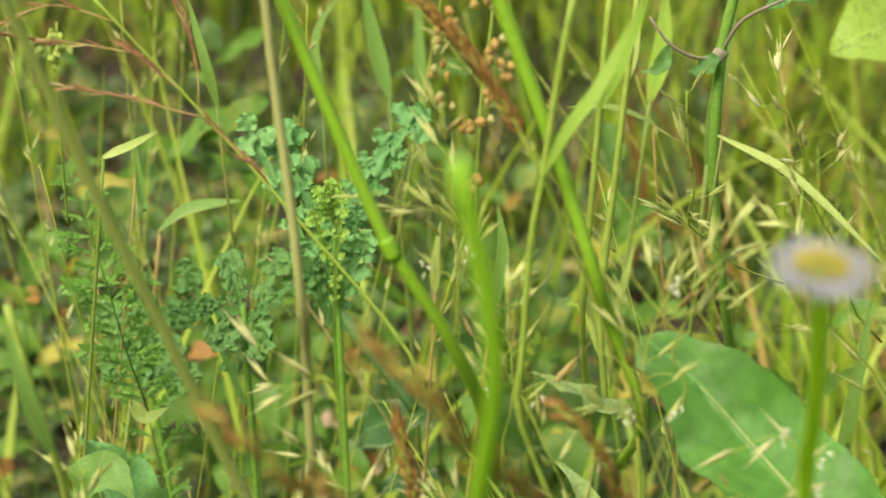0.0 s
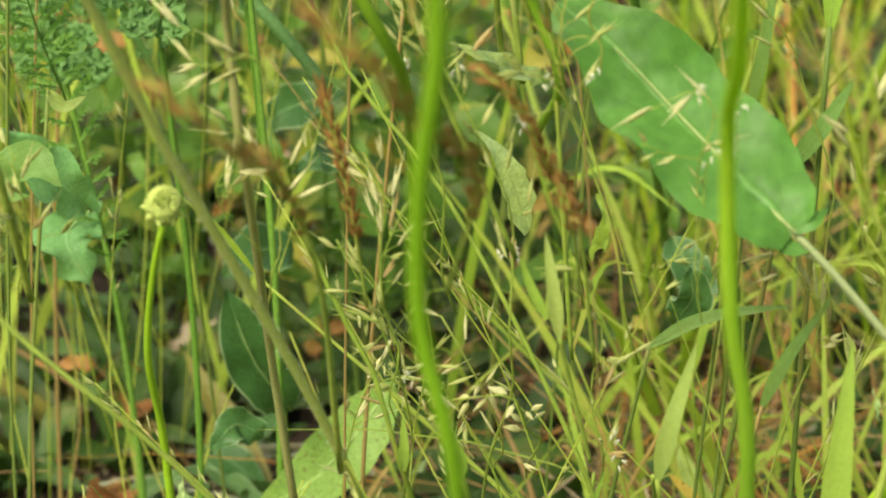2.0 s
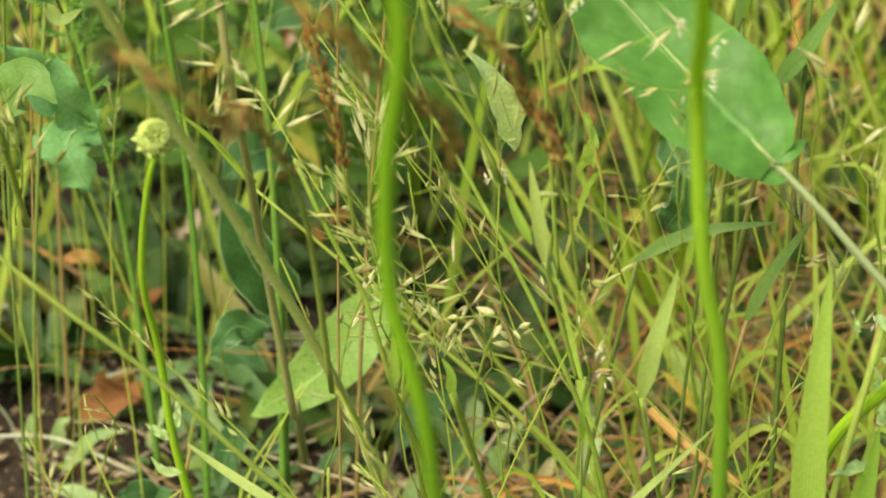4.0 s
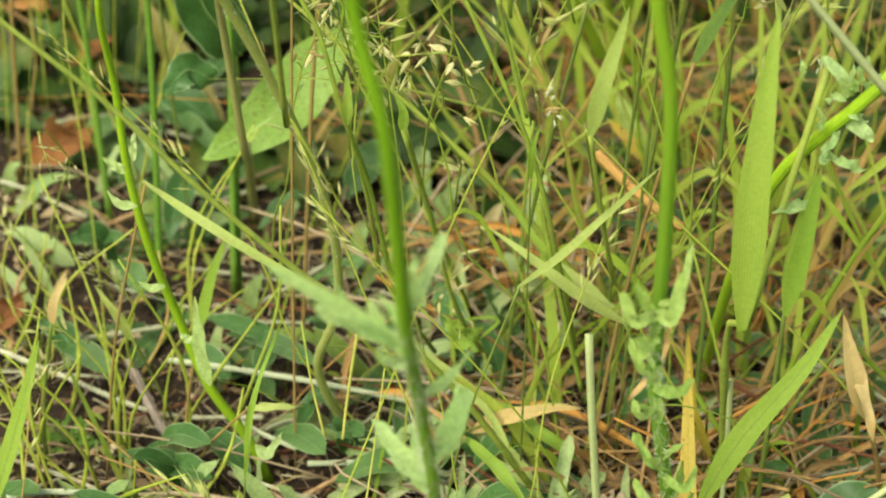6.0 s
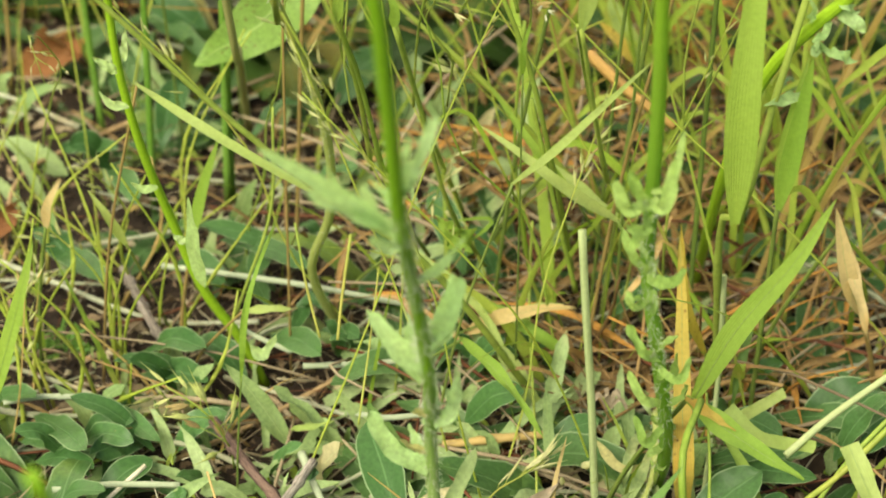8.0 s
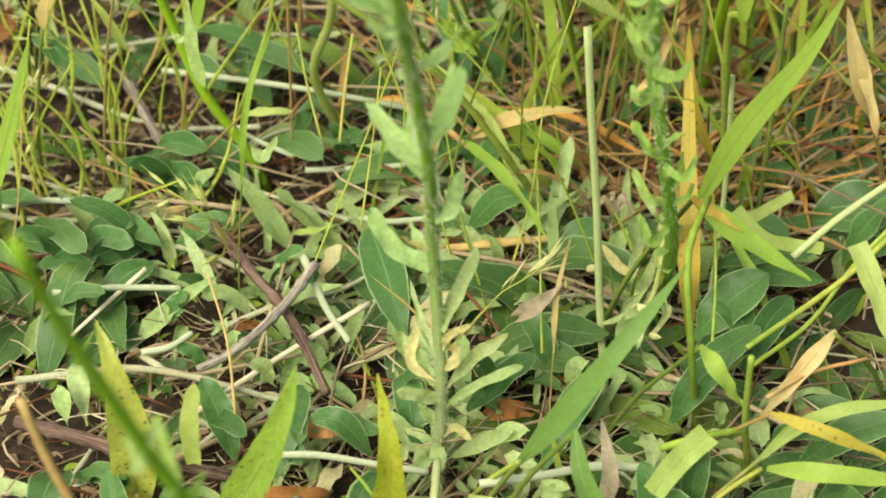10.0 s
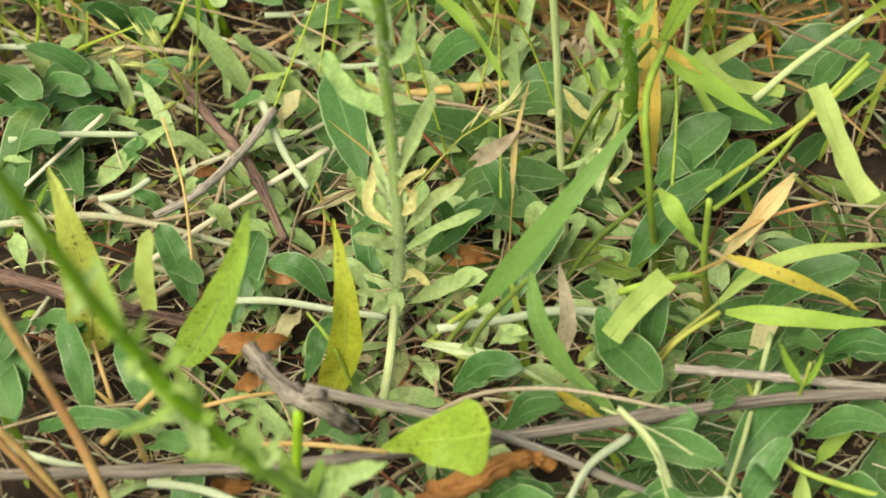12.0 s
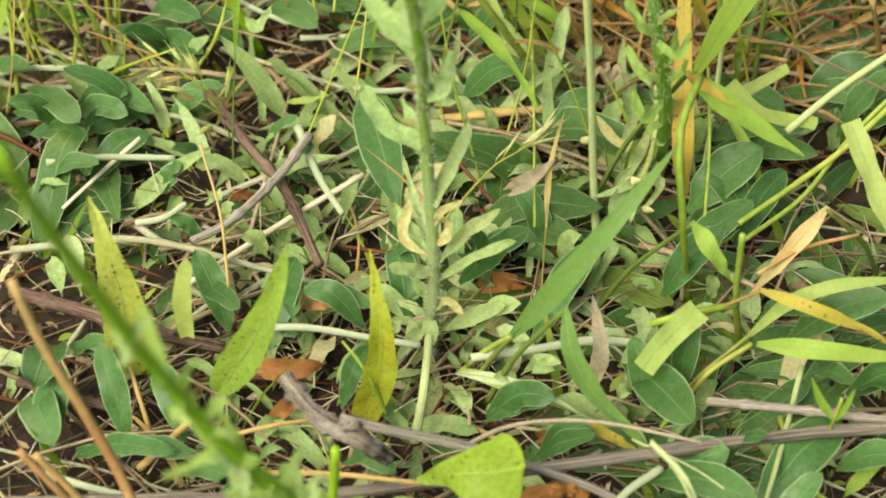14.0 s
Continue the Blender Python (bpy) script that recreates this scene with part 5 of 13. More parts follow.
leaves_on(p, [
    ((-0.0042, -0.0964, 0.2726), (-0.017, -0.0982, 0.2814), (-0.0295, -0.1005, 0.2887), 0.00502, "strap"),
    ((-0.0044, -0.098, 0.2751), (-0.0143, -0.0982, 0.2802), (-0.0251, -0.0922, 0.295), 0.00286, "lance"),
    ((-0.0036, -0.1079, 0.2921), (-0.0002, -0.1019, 0.2963), (0.0064, -0.0922, 0.308), 0.00416, "strap"),
    ((-0.0037, -0.1085, 0.2933), (-0.0022, -0.1061, 0.3019), (-0.002, -0.1038, 0.3106), 0.00291, "lance"),
    ((-0.004, -0.094, 0.2688), (-0.0109, -0.0961, 0.2788), (-0.0137, -0.0965, 0.2897), 0.00448, "blunt"),
    ((-0.0047, -0.1005, 0.2788), (-0.0219, -0.1054, 0.2932), (-0.0404, -0.109, 0.308), 0.00468, "spatulate"),
    ((-0.004, -0.094, 0.2688), (-0.0069, -0.1011, 0.2714), (-0.0127, -0.1047, 0.2775), 0.00346, "strap"),
    ((-0.005, -0.1037, 0.2838), (-0.0065, -0.1028, 0.2881), (-0.0124, -0.1012, 0.294), 0.00338, "lance"),
    ((-0.0003, -0.077, 0.2428), (0.0066, -0.0722, 0.2448), (0.014, -0.0659, 0.2507), 0.00340, "lance"),
    ((0.0032, -0.0523, 0.1995), (0.0095, -0.0508, 0.2062), (0.0116, -0.0424, 0.2221), 0.00453, "strap"),
    ((0.0025, -0.0414, 0.18), (-0.0047, -0.0397, 0.1904), (-0.0144, -0.0359, 0.2032), 0.00599, "strap"),
    ((0.002, -0.0484, 0.1924), (0.0, -0.0454, 0.1991), (-0.0028, -0.0421, 0.2065), 0.00343, "lance"),
    ((0.003, -0.0208, 0.1435), (0.0047, -0.0163, 0.1526), (0.0037, -0.0106, 0.1635), 0.00369, "strap"),
    ((0.0029, -0.0543, 0.2031), (0.0081, -0.0513, 0.2103), (0.0135, -0.045, 0.2226), 0.00749, "strap"),
    ((0.0024, -0.0457, 0.1876), (-0.0058, -0.0459, 0.1961), (-0.0156, -0.0427, 0.2089), 0.00816, "lance"),
    ((0.0047, -0.0233, 0.1481), (0.0101, -0.0247, 0.1527), (0.0137, -0.0198, 0.1653), 0.00550, "strap"),
    ((0.0024, -0.0448, 0.1861), (-0.0016, -0.0406, 0.1931), (-0.0027, -0.0363, 0.2006), 0.00471, "lance"),
    ((0.0035, -0.0097, 0.1172), (-0.0097, -0.0082, 0.1257), (-0.0173, -0.0033, 0.1382), 0.00682, "strap"),
    ((0.0034, -0.0103, 0.121), (0.0003, -0.007, 0.1264), (-0.0035, -0.0034, 0.1325), 0.00489, "lance"),
    ((0.0029, -0.0233, 0.1481), (0.0045, -0.0186, 0.1571), (0.003, -0.0142, 0.1661), 0.00472, "strap")], "hoary_leaf")
leaves_on(p, [
    ((0.0065, -0.0043, 0.0846), (0.0126, 0.0017, 0.0959), (0.0201, 0.0101, 0.1104), 0.00540, "strap"),
    ((0.0076, 0.0011, 0.0519), (0.0183, 0.0061, 0.0633), (0.0306, 0.0087, 0.072), 0.00558, "spatulate"),
    ((0.0075, 0.0019, 0.0432), (0.0198, 0.0058, 0.05), (0.0364, 0.0089, 0.0565), 0.00416, "blunt"),
    ((0.0058, 0.0016, 0.0473), (-0.0011, -0.0022, 0.0524), (-0.0092, -0.0056, 0.0571), 0.00560, "strap"),
    ((0.0059, 0.0014, 0.05), (0.0018, 0.0059, 0.0569), (-0.002, 0.0106, 0.0643), 0.00438, "blunt"),
    ((0.0057, 0.0004, 0.0558), (-0.0042, 0.0064, 0.0604), (-0.0015, 0.0165, 0.0706), 0.00435, "spatulate"),
    ((0.0052, -0.0018, 0.0692), (-0.0009, 0.0096, 0.0793), (-0.0047, 0.0201, 0.0899), 0.00333, "lance"),
    ((0.0068, 0.0041, 0.0136), (0.0194, 0.0045, 0.0212), (0.0333, 0.0049, 0.0284), 0.00703, "spoon"),
    ((0.0052, 0.0037, 0.019), (-0.002, 0.0009, 0.0236), (-0.0095, -0.0018, 0.0275), 0.00349, "strap"),
    ((0.0048, 0.0047, 0.0055), (0.0065, -0.0123, 0.0003), (0.0036, -0.0277, -0.0046), 0.00708, "spatulate"),
    ((0.0072, 0.003, 0.0284), (0.0052, -0.0074, 0.0296), (0.0071, -0.0176, 0.0294), 0.00595, "spoon"),
    ((0.0052, 0.0034, 0.023), (0.004, 0.0079, 0.0304), (-0.0021, 0.0107, 0.0362), 0.00473, "blunt"),
    ((0.0072, -0.0008, 0.0634), (0.0114, -0.0017, 0.0683), (0.0128, 0.0017, 0.0776), 0.00407, "lance"),
    ((0.0072, 0.003, 0.0284), (0.0115, 0.0027, 0.0322), (0.0176, -0.0026, 0.0305), 0.00322, "strap"),
    ((0.0068, -0.0027, 0.075), (0.0093, -0.0046, 0.0821), (0.017, -0.006, 0.0888), 0.00308, "strap")], "rosette_leaf")
leafy_stem(p, MAIN_STEM[:4], 0.05, 0.9, 7, 0.012, 0.0036, "rosette_leaf")
p = thing("fleabane_plant", "slender fleabane with one pale lilac flower", "plant", "fleabanes")
part("stem", tube([(0.0974, 0.1165, 0), (0.0935, 0.0626, 0.072), (0.0847, 0.0347, 0.1334), (0.078, 0.0244, 0.1774), (0.0767, 0.0125, 0.213), (0.0747, -0.0064, 0.2672), (0.0711, -0.0247, 0.3158), (0.0644, -0.0356, 0.3495), (0.0588, -0.0573, 0.4116), (0.0557, -0.0976, 0.441), (0.0518, -0.1343, 0.4735), (0.0496, -0.1578, 0.4875)], 0.0030, 0.0019, n=46, k=10, ridges=0.10), "stem_slender", p)
part("hairs", hairs([(0.0974, 0.1165, 0), (0.0935, 0.0626, 0.072), (0.0837, 0.0268, 0.1395), (0.0766, 0.0122, 0.1861), (0.0744, -0.0082, 0.2268)], 0.0026, 0.0022, 600, 0.0022), "hair", p, "fine white hairs")
leaves_on(p, [
    ((0.0742, -0.0064, 0.2235), (0.0659, -0.0151, 0.2272), (0.0619, -0.0137, 0.2378), 0.00484),
    ((0.0744, -0.0082, 0.2268), (0.0769, -0.0187, 0.2297), (0.0806, -0.0145, 0.2458), 0.00484),
    ((0.0741, -0.0046, 0.2201), (0.0688, -0.0086, 0.2313), (0.0674, -0.0098, 0.2384), 0.00409),
    ((0.0775, 0.0143, 0.18), (0.0843, 0.0046, 0.1848), (0.0889, 0.0028, 0.1918), 0.00446),
    ((0.0769, 0.0133, 0.183), (0.0711, 0.0088, 0.1931), (0.067, 0.0102, 0.2033), 0.00335),
    ((0.0745, -0.0029, 0.2168), (0.0709, -0.0139, 0.2178), (0.0661, -0.0167, 0.2219), 0.00409),
    ((0.0741, -0.0097, 0.23), (0.0791, -0.0175, 0.2373), (0.0827, -0.0126, 0.2548), 0.00260),
    ((0.0843, 0.0274, 0.1365), (0.0776, 0.0211, 0.1438), (0.0723, 0.0234, 0.1542), 0.00409),
    ((0.085, 0.0287, 0.1305), (0.0906, 0.0179, 0.134), (0.0943, 0.0185, 0.1435), 0.00335),
    ((0.0868, 0.0322, 0.1124), (0.0793, 0.0261, 0.1198), (0.0739, 0.0287, 0.1304), 0.00372),
    ((0.0881, 0.0343, 0.1003), (0.0811, 0.0232, 0.1016), (0.0767, 0.026, 0.1122), 0.00372),
    ((0.0781, 0.0185, 0.1676), (0.0723, 0.0096, 0.1717), (0.07, 0.0091, 0.179), 0.00298)], "shoot_leaf", "strap")
leafy_stem(p, [(0.0974, 0.1165, 0), (0.0935, 0.0626, 0.072), (0.0837, 0.0268, 0.1395), (0.0766, 0.0122, 0.1861), (0.0744, -0.0082, 0.2268)], 0.05, 0.95, 16, 0.014, 0.0042, "shoot_leaf")
daisy_head((0.0489, -0.1612, 0.4923), (0.05, -0.32, 1.0), 0.0112, p)
sprig("sorrel_plant", "stem", tube([(-0.0397, 0.6684, 0.01), (-0.0273, 0.13, 0.3634), (-0.0308, 0.11, 0.3782), (-0.0458, 0.1, 0.4112), (-0.0551, 0.1, 0.4225), (-0.0744, 0.1, 0.4658), (-0.0901, 0.1, 0.5013), (-0.0981, 0.1, 0.5212)], 0.00311, 0.00200, n=24, k=10), "stem_mid", "smooth upright dark green flower stem", "stem", "smooth green stems", stalk=tube([(-0.0537, 0.1, 0.4193), (-0.0551, 0.1, 0.4225), (-0.0565, 0.1, 0.4257)], 0.00271, 0.00266, n=4, k=10))
sprig("sorrel_plant", "stem", tube([(0.0185, 0.16, 0.333), (0.0242, 0.12, 0.366), (0.0119, 0.11, 0.4012), (0.009, 0.1, 0.4124), (-0.0024, 0.1, 0.4456), (-0.0143, 0.1, 0.4764), (-0.0241, 0.1, 0.5015), (-0.0312, 0.1, 0.5196)], 0.00157, 0.00249, n=24, k=10), "stem_mid", "leaning dark green flower stem beside dock leaf", "stem", "smooth green stems", stalk=tube([(-0.0011, 0.1, 0.4424), (-0.0024, 0.1, 0.4456), (-0.0036, 0.1, 0.4489)], 0.00215, 0.00211, n=4, k=10))
sprig("dead_weed", "stem", tube([(-0.0905, 0.4078, 0), (-0.0814, 0.28, 0.1204), (-0.0779, 0.24, 0.1358), (-0.0812, 0.2, 0.2213), (-0.0795, 0.12, 0.3296), (-0.0797, 0.11, 0.3417), (-0.0818, 0.1, 0.402), (-0.0798, 0.09, 0.3957), (-0.0841, 0.09, 0.4364), (-0.0892, 0.09, 0.4742), (-0.0923, 0.09, 0.5027), (-0.0941, 0.09, 0.5192)], 0.00206, 0.00148, n=36, k=10, ridges=0.12), "stem_dull", "pale olive ribbed dry stem", "stem", stalk=tube([(-0.0824, 0.1029, 0.4038), (-0.0818, 0.1, 0.402), (-0.0812, 0.0971, 0.4002)], 0.00188, 0.00184, n=4, k=10))
p = thing("hawkweed_stalk", "leafless grey-green hairy bent stalk", "stem")
HAIRY_STALK = [(-0.0349, 0.224, 0), (-0.0469, 0.1938, 0.06), (-0.0376, 0.173, 0.1), (-0.035, 0.1522, 0.14), (-0.038, 0.1314, 0.18), (-0.0453, 0.1106, 0.22), (-0.0558, 0.0898, 0.26), (-0.0683, 0.069, 0.3), (-0.0815, 0.0482, 0.34), (-0.0942, 0.0274, 0.38), (-0.1053, 0.0066, 0.42), (-0.117, -0.015, 0.46), (-0.128, -0.035, 0.5), (-0.14, -0.055, 0.54)]
part("stalk", tube(HAIRY_STALK, 0.0021, 0.0015, n=60, k=10, ridges=0.06), "stem_hairy", p)
part("hairs", hairs(HAIRY_STALK[:10], 0.0019, 0.0017, 700, 0.0014), "hair", p, "fine white hairs")
p = thing("dock_leaf", "large smooth green arrow-shaped dock leaf with pale veins", "leaf")
part("blade", sheet([(0.0979, 0.0802, 0.3267), (0.0852, 0.0907, 0.3366), (0.0627, 0.1118, 0.3551), (0.0429, 0.1277, 0.3724), (0.024, 0.1435, 0.384)], 0.04572, "dock", (0.1, -0.80, 0.6), fold=0.2, n=60, k=14, wave=0.0036, lobes=0.10, teeth=2.8, crumple=0.0009), "dock", p)
part("midrib", tube([(0.0979, 0.0795, 0.3271), (0.0852, 0.0901, 0.337), (0.0627, 0.1112, 0.3556), (0.0429, 0.127, 0.3729), (0.0278, 0.1397, 0.3821)], 0.0008, 0.0003, n=14, k=6), "rib", p)
part("lobe", sheet([(0.0945, 0.0823, 0.3282), (0.1022, 0.0802, 0.3311), (0.1081, 0.0855, 0.3334)], 0.00609, "lance", (0.1, -0.8, 0.6), fold=0.1, n=8), "dock", p)
part("lobe", sheet([(0.0901, 0.0823, 0.3273), (0.0963, 0.0802, 0.322), (0.1044, 0.0802, 0.322)], 0.00577, "lance", (0.1, -0.8, 0.6), fold=0.1, n=8), "dock", p)
part("petiole", tube([(0.0967, 0.0812, 0.3277), (0.112, 0.0802, 0.3113), (0.1289, 0.0802, 0.2909), (0.16, 0.0855, 0.2527)], 0.00136, 0.00176, n=16, ridges=0.1), "stem_grey", p)
p = thing("reddish_grass", "grass with reddish drooping branches and yellow culm", "grass")
part("culm", tube([(0.0719, 0.2563, 0.0053), (0.0515, 0.1575, 0.1421), (0.0389, 0.1387, 0.2005), (0.0134, 0.1392, 0.2627), (-0.0106, 0.1503, 0.3067), (-0.0237, 0.1543, 0.3259), (-0.0474, 0.1612, 0.3545), (-0.0547, 0.1645, 0.3696), (-0.094, 0.1709, 0.4134), (-0.1239, 0.1732, 0.4455), (-0.1456, 0.1735, 0.4682), (-0.164, 0.1729, 0.4876)], 0.00130, 0.00047, n=40, k=7), "culm", p)
part("branch", tube([(-0.1239, 0.1732, 0.4455), (-0.1358, 0.1707, 0.4489), (-0.1544, 0.1685, 0.4536), (-0.1736, 0.1656, 0.4569)], 0.00031, 0.00023, n=8, k=5), "culm_tan", p)
seeds_along("floret", [(-0.1239, 0.1732, 0.4455), (-0.1358, 0.1707, 0.4489), (-0.1544, 0.1685, 0.4536), (-0.1736, 0.1656, 0.4569)], (0.3, 0.42, 0.5, 0.57, 0.64, 0.7, 0.76, 0.82, 0.87, 0.92, 0.96, 0.99), "slim", "panicle_red", p)
part("branch", tube([(-0.1267, 0.1733, 0.4486), (-0.1277, 0.1743, 0.4648), (-0.1325, 0.1757, 0.4796), (-0.1363, 0.1763, 0.4889)], 0.00031, 0.00023, n=8, k=5), "culm_tan", p)
seeds_along("floret", [(-0.1267, 0.1733, 0.4486), (-0.1277, 0.1743, 0.4648), (-0.1325, 0.1757, 0.4796), (-0.1363, 0.1763, 0.4889)], (0.3, 0.42, 0.5, 0.57, 0.64, 0.7, 0.76, 0.82, 0.87, 0.92, 0.96, 0.99), "slim", "panicle_red", p)
part("branch", tube([(-0.1434, 0.1735, 0.4663), (-0.1655, 0.1691, 0.4703), (-0.1909, 0.1645, 0.4732)], 0.00031, 0.00023, n=8, k=5), "culm_tan", p)
seeds_along("floret", [(-0.1434, 0.1735, 0.4663), (-0.1655, 0.1691, 0.4703), (-0.1909, 0.1645, 0.4732)], (0.3, 0.42, 0.5, 0.57, 0.64, 0.7, 0.76, 0.82, 0.87, 0.92, 0.96, 0.99), "slim", "panicle_red", p)
part("branch", tube([(-0.1324, 0.1734, 0.4543), (-0.1415, 0.172, 0.4628), (-0.1493, 0.1715, 0.468)], 0.00031, 0.00023, n=8, k=5), "culm_tan", p)
seeds_along("floret", [(-0.1324, 0.1734, 0.4543), (-0.1415, 0.172, 0.4628), (-0.1493, 0.1715, 0.468)], (0.3, 0.42, 0.5, 0.57, 0.64, 0.7, 0.76, 0.82, 0.87, 0.92, 0.96, 0.99), "slim", "panicle_red", p)
part("branch", tube([(-0.1549, 0.1732, 0.4775), (-0.1753, 0.1716, 0.4827), (-0.1916, 0.1676, 0.4768)], 0.00031, 0.00024, n=8, k=5), "culm_tan", p)
seeds_along("floret", [(-0.1549, 0.1732, 0.4775), (-0.1753, 0.1716, 0.4827), (-0.1916, 0.1676, 0.4768)], (0.3, 0.42, 0.5, 0.57, 0.64, 0.7, 0.76, 0.82, 0.87, 0.92, 0.96, 0.99), "slim", "panicle_red", p)
seeds_along("floret", [(-0.1239, 0.1732, 0.4455), (-0.1133, 0.1724, 0.4357), (-0.1018, 0.1714, 0.4228)], (0.02, 0.1, 0.18, 0.26, 0.34, 0.42, 0.5, 0.58, 0.66, 0.74, 0.82, 0.9, 0.97), "slim", "panicle_red", p, True)
spike_grass("blurred grass with rusty brown spike", [(-0.0112, 0, 0.3425), (-0.0035, -0.06, 0.4033), (-0.0185, -0.09, 0.4284), (-0.028, -0.1, 0.4443), (-0.0418, -0.1, 0.4562)], 0.00072, 0.00044, 0.00432, 0.3)
spike_grass("grass with drooping rusty brown spike", [(-0.0495, 0.1, 0.2313), (-0.05, 0.02, 0.3457), (-0.0583, -0.05, 0.4043), (-0.0546, -0.09, 0.4151), (-0.0659, -0.1, 0.4295), (-0.0771, -0.1, 0.4396)], 0.00120, 0.00051, 0.00412, 0.5)
spike_grass("upright narrow brown grass spike", [(-0.0392, 0.1, 0.2929), (-0.044, 0.08, 0.3446), (-0.0508, 0.08, 0.3769), (-0.0505, 0.08, 0.3747)], 0.00066, 0.00044, 0.00352, 0.35, dense=46)
spike_grass("leaning brown grass spike", [(0.0363, 0.1, 0.2711), (0.0263, 0.06, 0.3472), (0.0177, 0.04, 0.3649), (0.0084, 0.03, 0.3891), (-0.0029, 0.03, 0.3985)], 0.00067, 0.00040, 0.00356, 0.45, dense=56)
spike_grass("slender brown grass spike", [(0.0322, 0.1, 0.2924), (0.0241, 0.05, 0.3553), (0.0262, 0.04, 0.3471), (0.0193, 0.04, 0.3667)], 0.00056, 0.00042, 0.00300, 0.4, dense=40)
spike_grass("grass with reddish brown spike", [(0.0162, 0.12, 0.3809), (0.0055, 0.11, 0.4112), (-0.011, 0.1, 0.4502), (-0.0217, 0.1, 0.4693), (-0.0347, 0.1, 0.4868), (-0.0493, 0.1, 0.5008)], 0.00080, 0.00042, 0.00368, 0.62, dense=64)
p = thing("sorrel_spray", "spray of orange and yellow sorrel fruits", "flower")
part("stalk", tube([(-0.0278, 0.2, 0.3595), (-0.0321, 0.17, 0.4086), (-0.0316, 0.16, 0.4532), (-0.0285, 0.16, 0.4831), (-0.0271, 0.16, 0.5014)], 0.00060, 0.00045), "culm", p)
fruits_at((-0.0431, 0.15, 0.4696), 4, "fruit", p)
fruits_at((-0.0411, 0.15, 0.4586), 4, "fruit", p)
fruits_at((-0.0269, 0.15, 0.4756), 4, "fruit", p)
fruits_at((-0.0232, 0.15, 0.4684), 4, "fruit", p)
fruits_at((-0.0309, 0.15, 0.4516), 4, "fruit", p)
fruits_at((-0.0346, 0.15, 0.4505), 4, "fruit", p)
fruits_at((-0.0388, 0.15, 0.4826), 4, "fruit", p)
fruits_at((-0.03, 0.15, 0.4901), 4, "fruit", p)
fruits_at((-0.0324, 0.15, 0.4328), 4, "fruit", p)
fruits_at((-0.0407, 0.15, 0.4853), 4, "fruit", p)
fruits_at((-0.0244, 0.15, 0.4812), 4, "fruit", p)
fruits_at((-0.0369, 0.15, 0.4753), 4, "fruit", p)
fruits_at((-0.0284, 0.15, 0.4609), 4, "fruit", p)
fruits_at((-0.0433, 0.15, 0.4788), 4, "fruit", p)
p = thing("sorrel_spray", "small spray of yellow sorrel fruits", "flower")
part("stalk", tube([(-0.1788, 0.2, 0.3995), (-0.1759, 0.18, 0.4444), (-0.1736, 0.17, 0.4771)], 0.00050, 0.00038), "culm", p)
fruits_at((-0.1737, 0.17, 0.4734), 4, "bud", p)
fruits_at((-0.1758, 0.17, 0.4676), 4, "bud", p)
fruits_at((-0.1715, 0.17, 0.4706), 4, "bud", p)
fruits_at((-0.1739, 0.17, 0.4648), 4, "bud", p)
p = thing("grass_shoot", "yellow-green grass shoot with an upright blade", "grass", "leafy grass shoots")
part("culm", tube([(0.01, 0.12, 0.3019), (-0.0159, 0.1, 0.376), (-0.0151, 0.1, 0.3769), (-0.012, 0.095, 0.429), (-0.0088, 0.095, 0.4501), (-0.005, 0.095, 0.481), (-0.0011, 0.095, 0.5045)], 0.00096, 0.00116, n=18, k=7, nodes=(0.4,)), "culm", p)
part("blade", sheet([(-0.0087, 0.09, 0.4495), (-0.001, 0.085, 0.4654), (0.006, 0.085, 0.4757), (0.0129, 0.09, 0.4891), (0.0197, 0.09, 0.5042)], 0.00493, "grass", fold=0.35, n=14), "blade", p)
p = thing("grass_shoot", "tall green grass shoot", "grass", "leafy grass shoots")
part("culm", tube([(0.0074, 0.2, 0.3365), (0.0038, 0.17, 0.3822), (0.0055, 0.16, 0.4203), (0.0073, 0.16, 0.4582), (0.0093, 0.16, 0.4951)], 0.00124, 0.00109, n=18, k=7, nodes=(0.4,)), "culm", p)
part("blade", sheet([(0.0071, 0.16, 0.4544), (0.0112, 0.15, 0.4677), (0.0169, 0.15, 0.4824), (0.0218, 0.15, 0.4952)], 0.00610, "grass", fold=0.35, n=14), "blade", p)
p = thing("grass_shoot", "tall green grass shoot", "grass", "leafy grass shoots")
part("culm", tube([(0.0136, 0.2, 0.3366), (0.0099, 0.2, 0.3776), (0.0134, 0.2, 0.4226), (0.0165, 0.2, 0.4623), (0.0189, 0.2, 0.4894)], 0.00124, 0.00115, n=18, k=7, nodes=(0.4,)), "culm", p)
part("blade", sheet([(0.0167, 0.2, 0.4584), (0.0177, 0.2, 0.472), (0.0199, 0.2, 0.4875)], 0.00576, "grass", fold=0.35, n=14), "blade_pale", p)
p = thing("grass_shoot", "grass shoot with long narrow blade", "grass", "leafy grass shoots")
part("culm", tube([(0.0304, 0.14, 0.2545), (0.0184, 0.12, 0.3948), (0.0137, 0.11, 0.4006)], 0.00080, 0.00070, n=18, k=7, nodes=(0.4,)), "culm", p)
part("blade", sheet([(0.0147, 0.12, 0.3967), (0.0168, 0.11, 0.4117), (0.0195, 0.11, 0.4253)], 0.00314, "grass", fold=0.35, n=14), "blade_pale", p)
p = thing("grass_shoot", "pale grass shoot with short upright blade", "grass", "leafy grass shoots")
